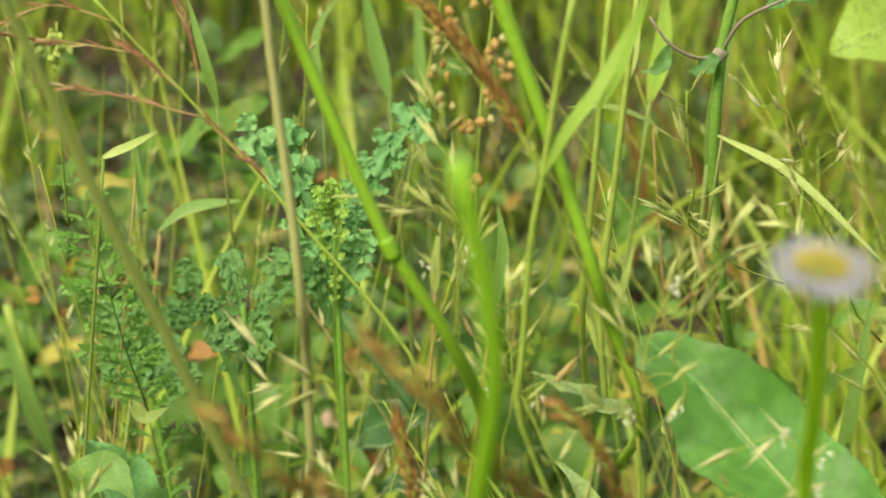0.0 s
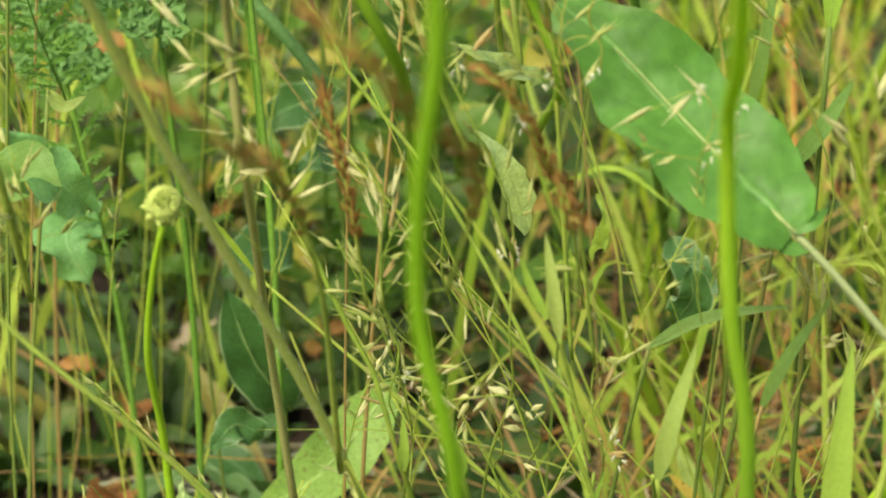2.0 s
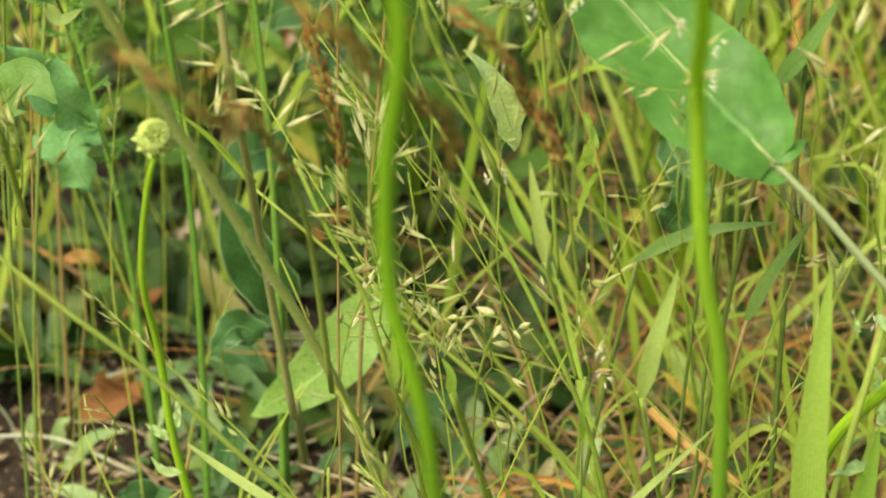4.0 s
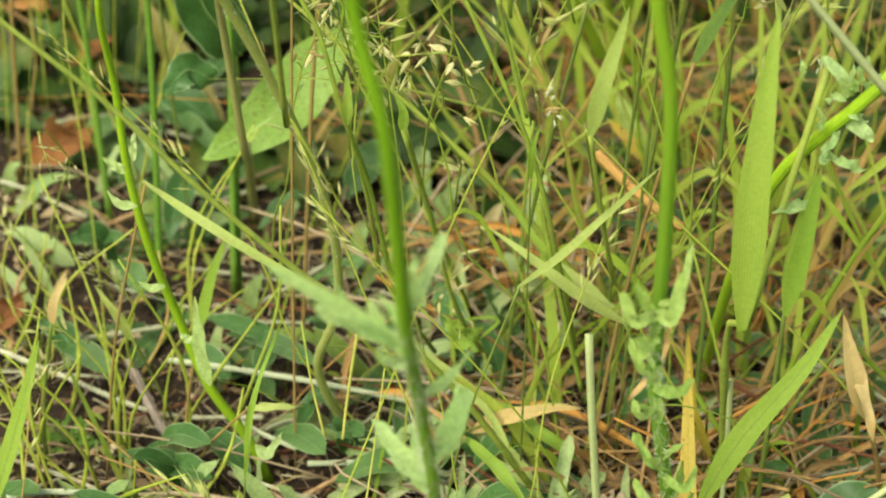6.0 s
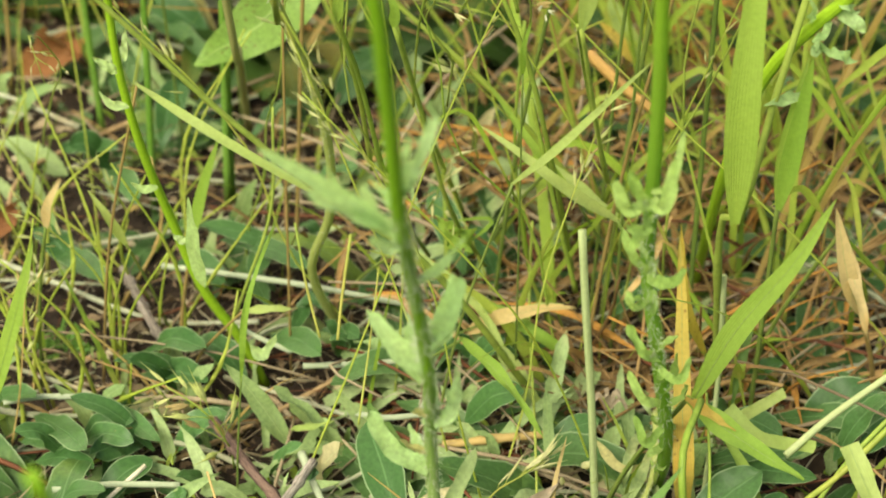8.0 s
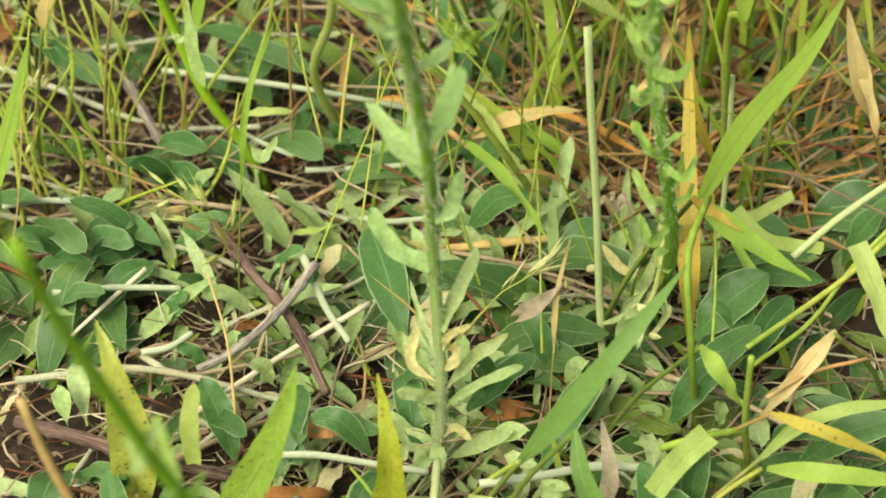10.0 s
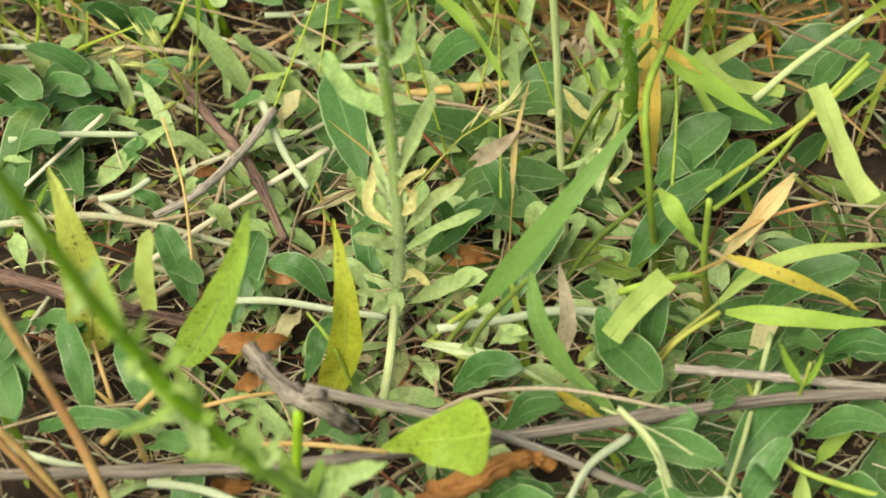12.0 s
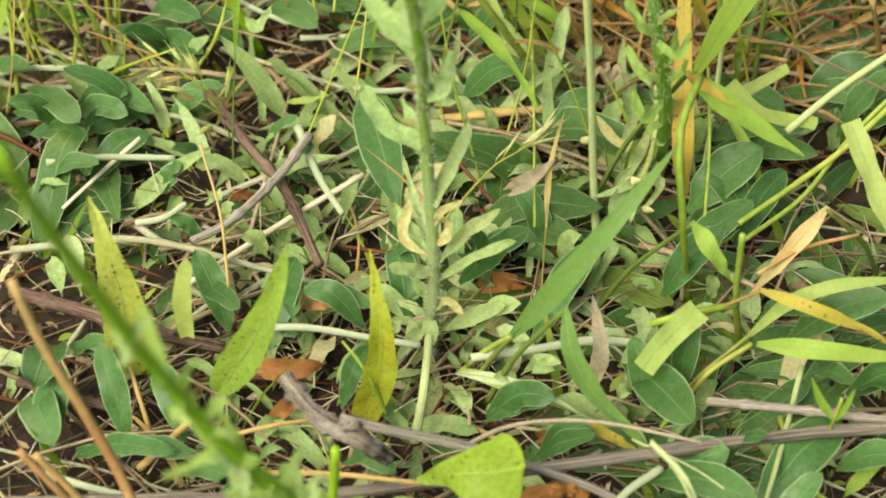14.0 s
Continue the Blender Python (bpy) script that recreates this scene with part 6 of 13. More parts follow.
part("culm", tube([(0.0365, 0.12, 0.2243), (0.0293, 0.11, 0.2571), (0.0244, 0.1, 0.2815)], 0.00082, 0.00076, n=18, k=7, nodes=(0.4,)), "culm", p)
part("blade", sheet([(0.0244, 0.1, 0.2811), (0.0216, 0.095, 0.3033), (0.0191, 0.095, 0.3217)], 0.00557, "grass", fold=0.35, n=14), "blade_pale", p)
part("blade", sheet([(0.02, 0.1, 0.2883), (0.0143, 0.1, 0.3009), (0.0111, 0.1, 0.3113)], 0.00411, "grass", fold=0.35, n=14), "blade", p)
p = thing("grass_shoot", "grass shoot with pale bent blade", "grass", "leafy grass shoots")
part("culm", tube([(0.0797, 0.2, 0.0989), (0.0744, 0.16, 0.1295), (0.0643, 0.12, 0.1906), (0.0582, 0.1, 0.2285)], 0.00095, 0.00090, n=18, k=7, nodes=(0.4,)), "culm", p)
part("blade", sheet([(0.0583, 0.1, 0.2276), (0.0614, 0.09, 0.2543), (0.0665, 0.09, 0.274), (0.069, 0.09, 0.2848)], 0.00733, "grass", fold=0.35, n=14), "blade_pale", p)
p = thing("grass_shoot", "grass shoot with broad bright green blade", "grass", "leafy grass shoots")
part("culm", tube([(0.1271, 0.1673, 0.01), (0.1154, 0.1, 0.1497), (0.1184, 0.095, 0.1493), (0.1292, 0.1, 0.1976), (0.1425, 0.11, 0.2523)], 0.00146, 0.00140, n=18, k=7, nodes=(0.4,)), "culm", p)
part("blade", sheet([(0.117, 0.09, 0.1514), (0.1139, 0.075, 0.2129), (0.1146, 0.07, 0.2605), (0.1163, 0.07, 0.2954)], 0.01369, "grass", fold=0.35, n=14), "blade", p)
part("blade", sheet([(0.1346, 0.1, 0.1509), (0.1384, 0.1, 0.1831), (0.1419, 0.1, 0.2165)], 0.00824, "grass", fold=0.35, n=14), "blade", p)
p = thing("grass_shoot", "thin grass culm with short bright sheath", "grass", "leafy grass shoots")
part("culm", tube([(0.0294, 0.25, 0.0223), (0.0114, 0.18, 0.1028), (0.0001, 0.15, 0.1677), (-0.0086, 0.12, 0.2186)], 0.00091, 0.00093, n=18, k=7, nodes=(0.4,)), "culm", p)
part("blade", sheet([(-0.0086, 0.12, 0.2179), (-0.0086, 0.115, 0.2297), (-0.0116, 0.115, 0.2362)], 0.00449, "grass", fold=0.35, n=14), "blade", p)
p = thing("grass_shoot", "thin grass culm with short bright sheath", "grass", "leafy grass shoots")
part("culm", tube([(0.0035, 0.25, 0.0284), (-0.0119, 0.18, 0.1057), (-0.0233, 0.14, 0.1889), (-0.0294, 0.12, 0.2211), (-0.0413, 0.12, 0.2672), (-0.0482, 0.12, 0.2787), (-0.0605, 0.12, 0.3108)], 0.00116, 0.00086, n=18, k=7, nodes=(0.4,)), "culm", p)
part("blade", sheet([(-0.0292, 0.12, 0.2204), (-0.0283, 0.115, 0.2344), (-0.0286, 0.115, 0.2459)], 0.00448, "grass", fold=0.35, n=14), "blade", p)
p = thing("grass_shoot", "green grass shoot with broad blade", "grass", "leafy grass shoots")
part("culm", tube([(-0.1546, 0.12, 0.2867), (-0.1537, 0.08, 0.3503), (-0.1591, 0.07, 0.381), (-0.1665, 0.07, 0.409)], 0.00135, 0.00134, n=18, k=7, nodes=(0.4,)), "culm", p)
part("blade", sheet([(-0.1545, 0.07, 0.3632), (-0.1598, 0.06, 0.3879), (-0.1651, 0.06, 0.4086)], 0.00567, "grass", fold=0.35, n=14), "blade_deep", p)
sprig("grass_sprig", "culm", tube([(0.0552, 0.161, 0.005), (0.0018, 0.11, 0.121), (-0.0333, 0.09, 0.164), (-0.0705, 0.07, 0.2146), (-0.1047, 0.06, 0.2606), (-0.1288, 0.05, 0.2903), (-0.1454, 0.05, 0.3066), (-0.1612, 0.05, 0.3246)], 0.00170, 0.00078, n=26, k=7, nodes=(0.5,)), "culm", "long leaning yellow-green grass culm", "grass", "leaning culms")
sprig("grass_sprig", "blade", sheet([(-0.111, 0.16, 0.1723), (-0.0915, 0.14, 0.1705), (-0.0675, 0.13, 0.1591), (-0.0399, 0.13, 0.1399), (-0.023, 0.14, 0.1214)], 0.00431, "grass"), "blade_pale", "pale arching grass blade", "grass", "leaning blades", stalk=tube([(-0.141, 0.19, 0), (-0.1296, 0.175, 0.0861), (-0.1098, 0.1588, 0.1722)], 0.00069, 0.00056, n=12, k=6))
sprig("grass_sprig", "blade", sheet([(0.0815, 0.16, 0.106), (0.0597, 0.15, 0.1275), (0.039, 0.15, 0.1459), (0.0235, 0.16, 0.1526)], 0.00576, "grass"), "blade_pale", "pale crossing grass blade", "grass", "leaning blades", stalk=tube([(0.1115, 0.19, 0), (0.1001, 0.175, 0.053), (0.0802, 0.1594, 0.1073)], 0.00092, 0.00075, n=12, k=6))
sprig("grass_sprig", "blade", sheet([(0.0353, 0.13, 0.1432), (0.0508, 0.125, 0.1607), (0.0691, 0.125, 0.1809), (0.0885, 0.13, 0.1988)], 0.00380, "grass"), "blade_pale", "bright crossing grass blade", "grass", "leaning blades", stalk=tube([(0.0053, 0.1509, 0), (0.0167, 0.1404, 0.0716), (0.0362, 0.1297, 0.1442)], 0.00061, 0.00049, n=12, k=6))
sprig("grass_sprig", "blade", sheet([(0.0657, 0.2, 0.0931), (0.0501, 0.19, 0.1192), (0.0261, 0.19, 0.1568)], 0.00420, "grass"), "blade", "narrow bright grass blade", "grass", "leaning blades", stalk=tube([(0.0957, 0.23, 0), (0.0843, 0.215, 0.0465), (0.0647, 0.1994, 0.0946)], 0.00067, 0.00055, n=12, k=6))
solo("dry_straw", tube([(-0.1182, 0.42, 0.3153), (-0.0958, 0.4, 0.2994), (-0.0692, 0.38, 0.2735)], 0.00313, 0.00280, n=10), "weed_pale", "blurred grey-green fallen stalk", "straw", "fallen straws")
solo("dry_straw", tube([(0.0729, 0.24, 0.1388), (0.0863, 0.22, 0.1341), (0.1064, 0.2, 0.1271)], 0.00265, 0.00199, n=8), "orange", "fallen orange-brown straw among meadow plants", "straw")
solo("dry_straw", tube([(-0.1934, 1.0537, 0.03), (-0.1465, 0.9458, 0.03), (-0.1105, 0.8836, 0.03), (-0.0775, 0.8373, 0.02)], 0.00771, 0.00649, n=12, k=12, ridges=0.1), "pink_stalk", "fallen pinkish brown dead stalk", "straw")
solo("stolon", tube([(-0.118, 0.2429, 0.028), (-0.0839, 0.2296, 0.032), (-0.0483, 0.2175, 0.034), (-0.0037, 0.2081, 0.03)], 0.00150, 0.00120, n=26, k=8, wobble=0.10), "stolon", "long grey-green runner over the soil", "stem", "pale stolons")
solo("dry_straw", tube([(-0.0457, 0.3134, 0.03), (-0.008, 0.3313, 0.035), (0.0364, 0.3528, 0.03)], 0.00108, 0.00084, n=8), "culm_tan", "thin brown fallen stalk", "straw")
p = thing("fleabane_shoot", "leaning green shoot with crinkled pale leaves", "plant")
part("stem", tube([(0.1281, 0.2644, 0), (0.1231, 0.15, 0.1453), (0.1305, 0.12, 0.2009), (0.143, 0.11, 0.2237), (0.1554, 0.1, 0.2441), (0.1674, 0.1, 0.2586)], 0.00239, 0.00244, n=24, k=8), "stem", p)
leaves_on(p, [
    ((0.1489, 0.108, 0.2302), (0.1545, 0.1, 0.2312), (0.159, 0.098, 0.2275), 0.00548, "spatulate"),
    ((0.1455, 0.108, 0.2161), (0.1499, 0.1, 0.2173), (0.1577, 0.102, 0.2136), 0.00442, "blunt"),
    ((0.1504, 0.108, 0.2405), (0.1449, 0.1, 0.2531), (0.1388, 0.106, 0.2577), 0.00459, "strap"),
    ((0.152, 0.108, 0.2415), (0.152, 0.1, 0.2541), (0.1536, 0.098, 0.262), 0.00389, "strap"),
    ((0.151, 0.108, 0.241), (0.1491, 0.1, 0.2521), (0.1495, 0.102, 0.2583), 0.00371, "lance"),
    ((0.1333, 0.108, 0.2468), (0.1309, 0.1, 0.2573), (0.1306, 0.106, 0.2596), 0.00212, "lance"),
    ((0.1408, 0.108, 0.1957), (0.1324, 0.1, 0.1985), (0.1251, 0.098, 0.1972), 0.00530, "lance"),
    ((0.141, 0.108, 0.2261), (0.1403, 0.1, 0.2366), (0.1374, 0.102, 0.2401), 0.00247, "lance"),
    ((0.1468, 0.108, 0.2161), (0.1418, 0.1, 0.2179), (0.1437, 0.106, 0.2201), 0.00283, "blunt"),
    ((0.1479, 0.108, 0.2272), (0.1447, 0.1, 0.2257), (0.1403, 0.098, 0.2234), 0.00300, "strap"),
    ((0.1561, 0.108, 0.244), (0.1574, 0.1, 0.2512), (0.1617, 0.102, 0.2502), 0.00300, "strap"),
    ((0.1494, 0.108, 0.2331), (0.1513, 0.1, 0.2366), (0.1567, 0.106, 0.2313), 0.00353, "blunt"),
    ((0.1429, 0.108, 0.238), (0.1445, 0.1, 0.2444), (0.1477, 0.098, 0.2436), 0.00300, "strap")], "hoary_leaf", wave=0.0011)
p = thing("seed_head_plant", "curved green stem with knobbly seed head", "plant")
part("stem", tube([(-0.0695, 0.19, 0), (-0.0771, 0.185, 0.0267), (-0.0916, 0.175, 0.0625), (-0.1018, 0.165, 0.106), (-0.1089, 0.15, 0.1481), (-0.1135, 0.14, 0.1897), (-0.1142, 0.13, 0.2317), (-0.1147, 0.112, 0.2673), (-0.1126, 0.105, 0.2874), (-0.1072, 0.095, 0.3141), (-0.1034, 0.09, 0.3271)], 0.0024, 0.0011, n=44, k=9, ridges=0.06), "stem", p)
seed_head((-0.1022, 0.085, 0.3351), (0.1, -0.6, 0.8), 0.00648, p)
leaves_on(p, [
    ((-0.1077, 0.12, 0.185), (-0.1139, 0.12, 0.1862), (-0.1187, 0.12, 0.1918), 0.00378),
    ((-0.1108, 0.12, 0.1996), (-0.1158, 0.12, 0.2032), (-0.1196, 0.12, 0.2067), 0.00374),
    ((-0.0994, 0.12, 0.1499), (-0.1048, 0.12, 0.1486), (-0.11, 0.12, 0.1519), 0.00344),
    ((-0.108, 0.12, 0.2044), (-0.1075, 0.12, 0.2116), (-0.1064, 0.12, 0.2186), 0.00289),
    ((-0.0901, 0.12, 0.1239), (-0.0943, 0.12, 0.1265), (-0.0953, 0.12, 0.1278), 0.00349),
    ((-0.0846, 0.12, 0.1024), (-0.0871, 0.12, 0.1186), (-0.0885, 0.12, 0.1449), 0.00570),
    ((-0.068, 0.12, 0.0748), (-0.0637, 0.12, 0.0691), (-0.0566, 0.12, 0.0805), 0.00452)])
ragwort("leafy plant with crinkled blue-green lobed leaves", (-0.094, 0.34, 0.0), (-0.1022, 0.33, 0.3735), ((-0.1365, 0.32, 0.4181), (-0.1289, 0.33, 0.4057), (-0.1222, 0.34, 0.4097), (-0.0652, 0.36, 0.4116), (-0.0747, 0.35, 0.4052), (-0.0826, 0.31, 0.3711), (-0.1134, 0.31, 0.3676), (-0.0962, 0.33, 0.3700), (-0.0861, 0.33, 0.3775)), 0.016, "lobed")
ragwort("young yellow-green crown of a crinkled leafy plant", (-0.096, 0.335, 0.0), (-0.0985, 0.318, 0.3800), ((-0.1050, 0.31, 0.3890), (-0.0990, 0.31, 0.3920), (-0.0930, 0.31, 0.3890), (-0.1050, 0.30, 0.3830), (-0.0935, 0.30, 0.3820)), 0.0085, "young")
ragwort("low bushy plant with divided grey-green leaves", (-0.132, 0.33, 0.0), (-0.1342, 0.31, 0.3396), ((-0.1594, 0.31, 0.3588), (-0.1656, 0.31, 0.3335), (-0.1197, 0.29, 0.3296), (-0.1032, 0.32, 0.3522), (-0.1413, 0.29, 0.3287), (-0.1194, 0.32, 0.3612), (-0.1426, 0.32, 0.3579)), 0.0135, "weed_pale")
ragwort("small dim weed with crinkled green leaves", (-0.165, 0.40, 0.0), (-0.1908, 0.38, 0.3037), ((-0.2082, 0.38, 0.3161), (-0.1757, 0.38, 0.3017), (-0.1844, 0.36, 0.2948), (-0.2062, 0.38, 0.29), (-0.169, 0.37, 0.2844), (-0.1925, 0.39, 0.319)), 0.017, "weed_pale")
feather_leaf("bright green feathery yarrow leaf", [(-0.1718, 0.3, 0.2961), (-0.1763, 0.28, 0.3289), (-0.1797, 0.265, 0.3588), (-0.1874, 0.26, 0.3893), (-0.1961, 0.26, 0.4145)], 0.0260)
feather_leaf("green feathery yarrow leaf", [(-0.1626, 0.34, 0.1997), (-0.1735, 0.32, 0.275), (-0.1805, 0.31, 0.3256), (-0.1887, 0.31, 0.3783)], 0.0240)
feather_leaf("small feathery leaf near the soil", [(-0.1543, 0.22, -0.0216), (-0.1607, 0.22, -0.0053), (-0.1696, 0.22, 0.0106)], 0.01800)
sprig("broadleaf_weed", "leaf", sheet([(-0.0892, 0.36, 0.1225), (-0.1042, 0.34, 0.1596), (-0.1151, 0.34, 0.1938)], 0.02688, "ellipse", (0.1, -0.8, 0.6), n=18, k=6, wave=0.0022, crumple=0.0015), "hawk", "broad soft green leaf among grass", "leaf", "broad leaves behind", rib=tube([(-0.0892, 0.3597, 0.1227), (-0.1042, 0.3397, 0.1598), (-0.1143, 0.3397, 0.1916)], 0.00043, 0.00013, n=10, k=5))
sprig("broadleaf_weed", "leaf", sheet([(-0.0407, 0.36, 0.1371), (-0.0723, 0.33, 0.1079), (-0.1045, 0.31, 0.0945)], 0.02973, "ellipse", (0.1, -0.8, 0.6), n=18, k=6, wave=0.0022, crumple=0.0015), "plantain", "large pale green plantain leaf", "leaf", "broad leaves behind", rib=tube([(-0.0407, 0.3597, 0.1373), (-0.0723, 0.3297, 0.1081), (-0.1022, 0.3111, 0.0957)], 0.00048, 0.00015, n=10, k=5))
sprig("broadleaf_weed", "leaf", sheet([(-0.1672, 0.34, 0.2353), (-0.1815, 0.33, 0.2236), (-0.1718, 0.32, 0.2037)], 0.02961, "ellipse", (0.1, -0.8, 0.6), n=34, k=8, wave=0.004, lobes=0.45, teeth=3.3, fold=0.35), "lobed", "rounded green leaf among grass", "leaf", "broad leaves behind", rib=tube([(-0.1672, 0.3397, 0.2355), (-0.1815, 0.3297, 0.2238), (-0.1725, 0.3204, 0.2053)], 0.00047, 0.00015, n=10, k=5))
sprig("broadleaf_weed", "leaf", sheet([(-0.0699, 0.5, 0.1998), (-0.0802, 0.48, 0.2018), (-0.0936, 0.47, 0.2)], 0.01694, "ellipse", (0.1, -0.8, 0.6), n=18, k=6, wave=0.0022, crumple=0.0015), "hawk", "dark green leaf in shade", "leaf", "broad leaves behind", rib=tube([(-0.0699, 0.4997, 0.2), (-0.0802, 0.4797, 0.202), (-0.0927, 0.4704, 0.2003)], 0.00027, 0.00008, n=10, k=5))
sprig("broadleaf_weed", "leaf", sheet([(0.0889, 0.4, 0.193), (0.0954, 0.38, 0.1847), (0.1081, 0.37, 0.172)], 0.01833, "ellipse", (0.1, -0.8, 0.6), n=18, k=6, wave=0.0022, crumple=0.0015), "hawk", "dull green leaf behind grass", "leaf", "broad leaves behind", rib=tube([(0.0889, 0.3997, 0.1932), (0.0954, 0.3797, 0.1849), (0.1072, 0.3704, 0.1731)], 0.00029, 0.00009, n=10, k=5))
sprig("broadleaf_weed", "leaf", sheet([(-0.1109, 0.5, 0.2139), (-0.0921, 0.48, 0.2307), (-0.0666, 0.47, 0.2411)], 0.02210, "ellipse", (0.1, -0.8, 0.6), n=18, k=6, wave=0.0022, crumple=0.0015), "hawk", "dark green leaf in shade", "leaf", "broad leaves behind", rib=tube([(-0.1109, 0.4997, 0.2141), (-0.0921, 0.4797, 0.2309), (-0.0684, 0.4704, 0.2406)], 0.00035, 0.00011, n=10, k=5))
sprig("broadleaf_weed", "leaf", sheet([(0.172, 0.6, 0.4225), (0.1473, 0.58, 0.4163), (0.1218, 0.57, 0.4044)], 0.04263, "ellipse", (0.1, -0.8, 0.6), n=18, k=6, wave=0.0022, crumple=0.0015), "bright", "broad bright green leaf behind", "leaf", "broad leaves behind", rib=tube([(0.172, 0.5997, 0.4227), (0.1473, 0.5797, 0.4165), (0.1236, 0.5704, 0.4054)], 0.00068, 0.00021, n=10, k=5))
sprig("broadleaf_weed", "leaf", sheet([(-0.1, 0.33, 0.1242), (-0.1113, 0.32, 0.1357), (-0.121, 0.31, 0.1268)], 0.01526, "ellipse", (0.1, -0.8, 0.6), n=18, k=6, wave=0.0022, crumple=0.0015), "hawk", "green leaf among grass", "leaf", "broad leaves behind", rib=tube([(-0.1, 0.3297, 0.1244), (-0.1113, 0.3197, 0.1359), (-0.1203, 0.3104, 0.1276)], 0.00024, 0.00008, n=10, k=5))
sprig("broadleaf_weed", "leaf", sheet([(-0.0925, 0.44, 0.1695), (-0.1096, 0.42, 0.1775), (-0.1252, 0.41, 0.1669)], 0.02448, "ellipse", (0.1, -0.8, 0.6), n=18, k=6, wave=0.0022, crumple=0.0015), "hawk", "soft green leaf among grass", "leaf", "broad leaves behind", rib=tube([(-0.0925, 0.4397, 0.1697), (-0.1096, 0.4197, 0.1777), (-0.1241, 0.4104, 0.1679)], 0.00039, 0.00012, n=10, k=5))
sprig("narrowleaf_weed", "leaf", sheet([(0.023, 0.2, 0.0695), (0.0144, 0.19, 0.0792), (0.0064, 0.19, 0.0901)], 0.01003, "lance", (0.1, -0.8, 0.6), n=18, k=6, wave=0.0022, crumple=0.0015), "bright", "bright green leaf above soil", "leaf", "broad leaves behind", rib=tube([(0.023, 0.1997, 0.0697), (0.0144, 0.1897, 0.0794), (0.007, 0.1897, 0.0895)], 0.00016, 0.00005, n=10, k=5))
sprig("broadleaf_weed", "leaf", sheet([(-0.1893, 0.25, 0.2767), (-0.1757, 0.24, 0.2909), (-0.1628, 0.23, 0.2862)], 0.01948, "lance", (0.1, -0.8, 0.6), n=18, k=6, wave=0.0022, crumple=0.0015), "blade_deep", "broad green leaf among grass", "leaf", "broad leaves behind", rib=tube([(-0.1893, 0.2497, 0.2769), (-0.1757, 0.2397, 0.2911), (-0.1637, 0.2304, 0.2867)], 0.00031, 0.00010, n=10, k=5))
sprig("broadleaf_weed", "leaf", sheet([(-0.1644, 0.3, 0.2466), (-0.1826, 0.28, 0.2765), (-0.1932, 0.27, 0.2946)], 0.02549, "ellipse", (0.1, -0.8, 0.6), n=34, k=8, wave=0.004, lobes=0.45, teeth=3.3, fold=0.35), "lobed", "rounded soft green leaf", "leaf", "broad leaves behind", rib=tube([(-0.1644, 0.2997, 0.2468), (-0.1826, 0.2797, 0.2767), (-0.1924, 0.2704, 0.2935)], 0.00041, 0.00013, n=10, k=5))
sprig("narrowleaf_weed", "leaf", sheet([(0.0411, 0.2, 0.2687), (0.0435, 0.19, 0.2848), (0.0422, 0.19, 0.2973)], 0.00543, "lance", (0.1, -0.8, 0.6), n=18, k=6, wave=0.0022, crumple=0.0015), "blade", "small bright blade among meadow plants", "leaf", "broad leaves behind")
sprig("broadleaf_weed", "leaf", sheet([(0.0159, 0.22, 0.2716), (0.0071, 0.2, 0.3057), (-0.0033, 0.2, 0.3192)], 0.01252, "lance", (0.1, -0.8, 0.6), n=18, k=6, wave=0.0022, crumple=0.0015), "flea_leaf", "pale green lance leaf", "leaf", "broad leaves behind", rib=tube([(0.0159, 0.2197, 0.2718), (0.0071, 0.1997, 0.3059), (-0.0025, 0.1997, 0.3185)], 0.00020, 0.00006, n=10, k=5))
sprig("narrowleaf_weed", "leaf", sheet([(0.0198, 0.2, 0.3366), (0.0054, 0.18, 0.3514), (-0.0124, 0.17, 0.3616)], 0.00683, "lance", (0.1, -0.8, 0.6), n=18, k=6, wave=0.0022, crumple=0.0015), "flea_leaf", "pale grey-green lance leaf", "leaf", "broad leaves behind", rib=tube([(0.0198, 0.1997, 0.3368), (0.0054, 0.1797, 0.3516), (-0.0111, 0.1704, 0.3611)], 0.00011, 0.00003, n=10, k=5))
sprig("broadleaf_weed", "leaf", sheet([(0.0818, 0.3, 0.1948), (0.0878, 0.29, 0.213), (0.0848, 0.29, 0.2263)], 0.01704, "ellipse", (0.1, -0.8, 0.6), n=18, k=6, wave=0.0022, crumple=0.0015), "hawk", "dull green leaf behind grass", "leaf", "broad leaves behind", rib=tube([(0.0818, 0.2997, 0.195), (0.0878, 0.2897, 0.2132), (0.085, 0.2897, 0.2256)], 0.00027, 0.00009, n=10, k=5))
p = thing("vetch_plant", "thick green branching stem with purple node", "plant")
part("stem", tube([(0.117, 0.646, 0.02), (0.0632, 0.36, 0.3317), (0.0547, 0.34, 0.3862), (0.0539, 0.33, 0.4211), (0.0545, 0.33, 0.4463), (0.0587, 0.33, 0.4689), (0.0622, 0.33, 0.4868)], 0.00271, 0.00210, n=30, k=8), "stem_dark", p)
part("node", tube([(0.0525, 0.33, 0.4421), (0.0539, 0.33, 0.4444), (0.0554, 0.33, 0.4467)], 0.00314, 0.00291, n=4, k=8), "purple", p, "swollen purple stem node")
part("branch", tube([(0.0537, 0.33, 0.444), (0.0453, 0.325, 0.4439), (0.0338, 0.32, 0.4501), (0.0256, 0.32, 0.4606)], 0.00090, 0.00055, n=10, k=6), "purple", p, "purplish side branch")
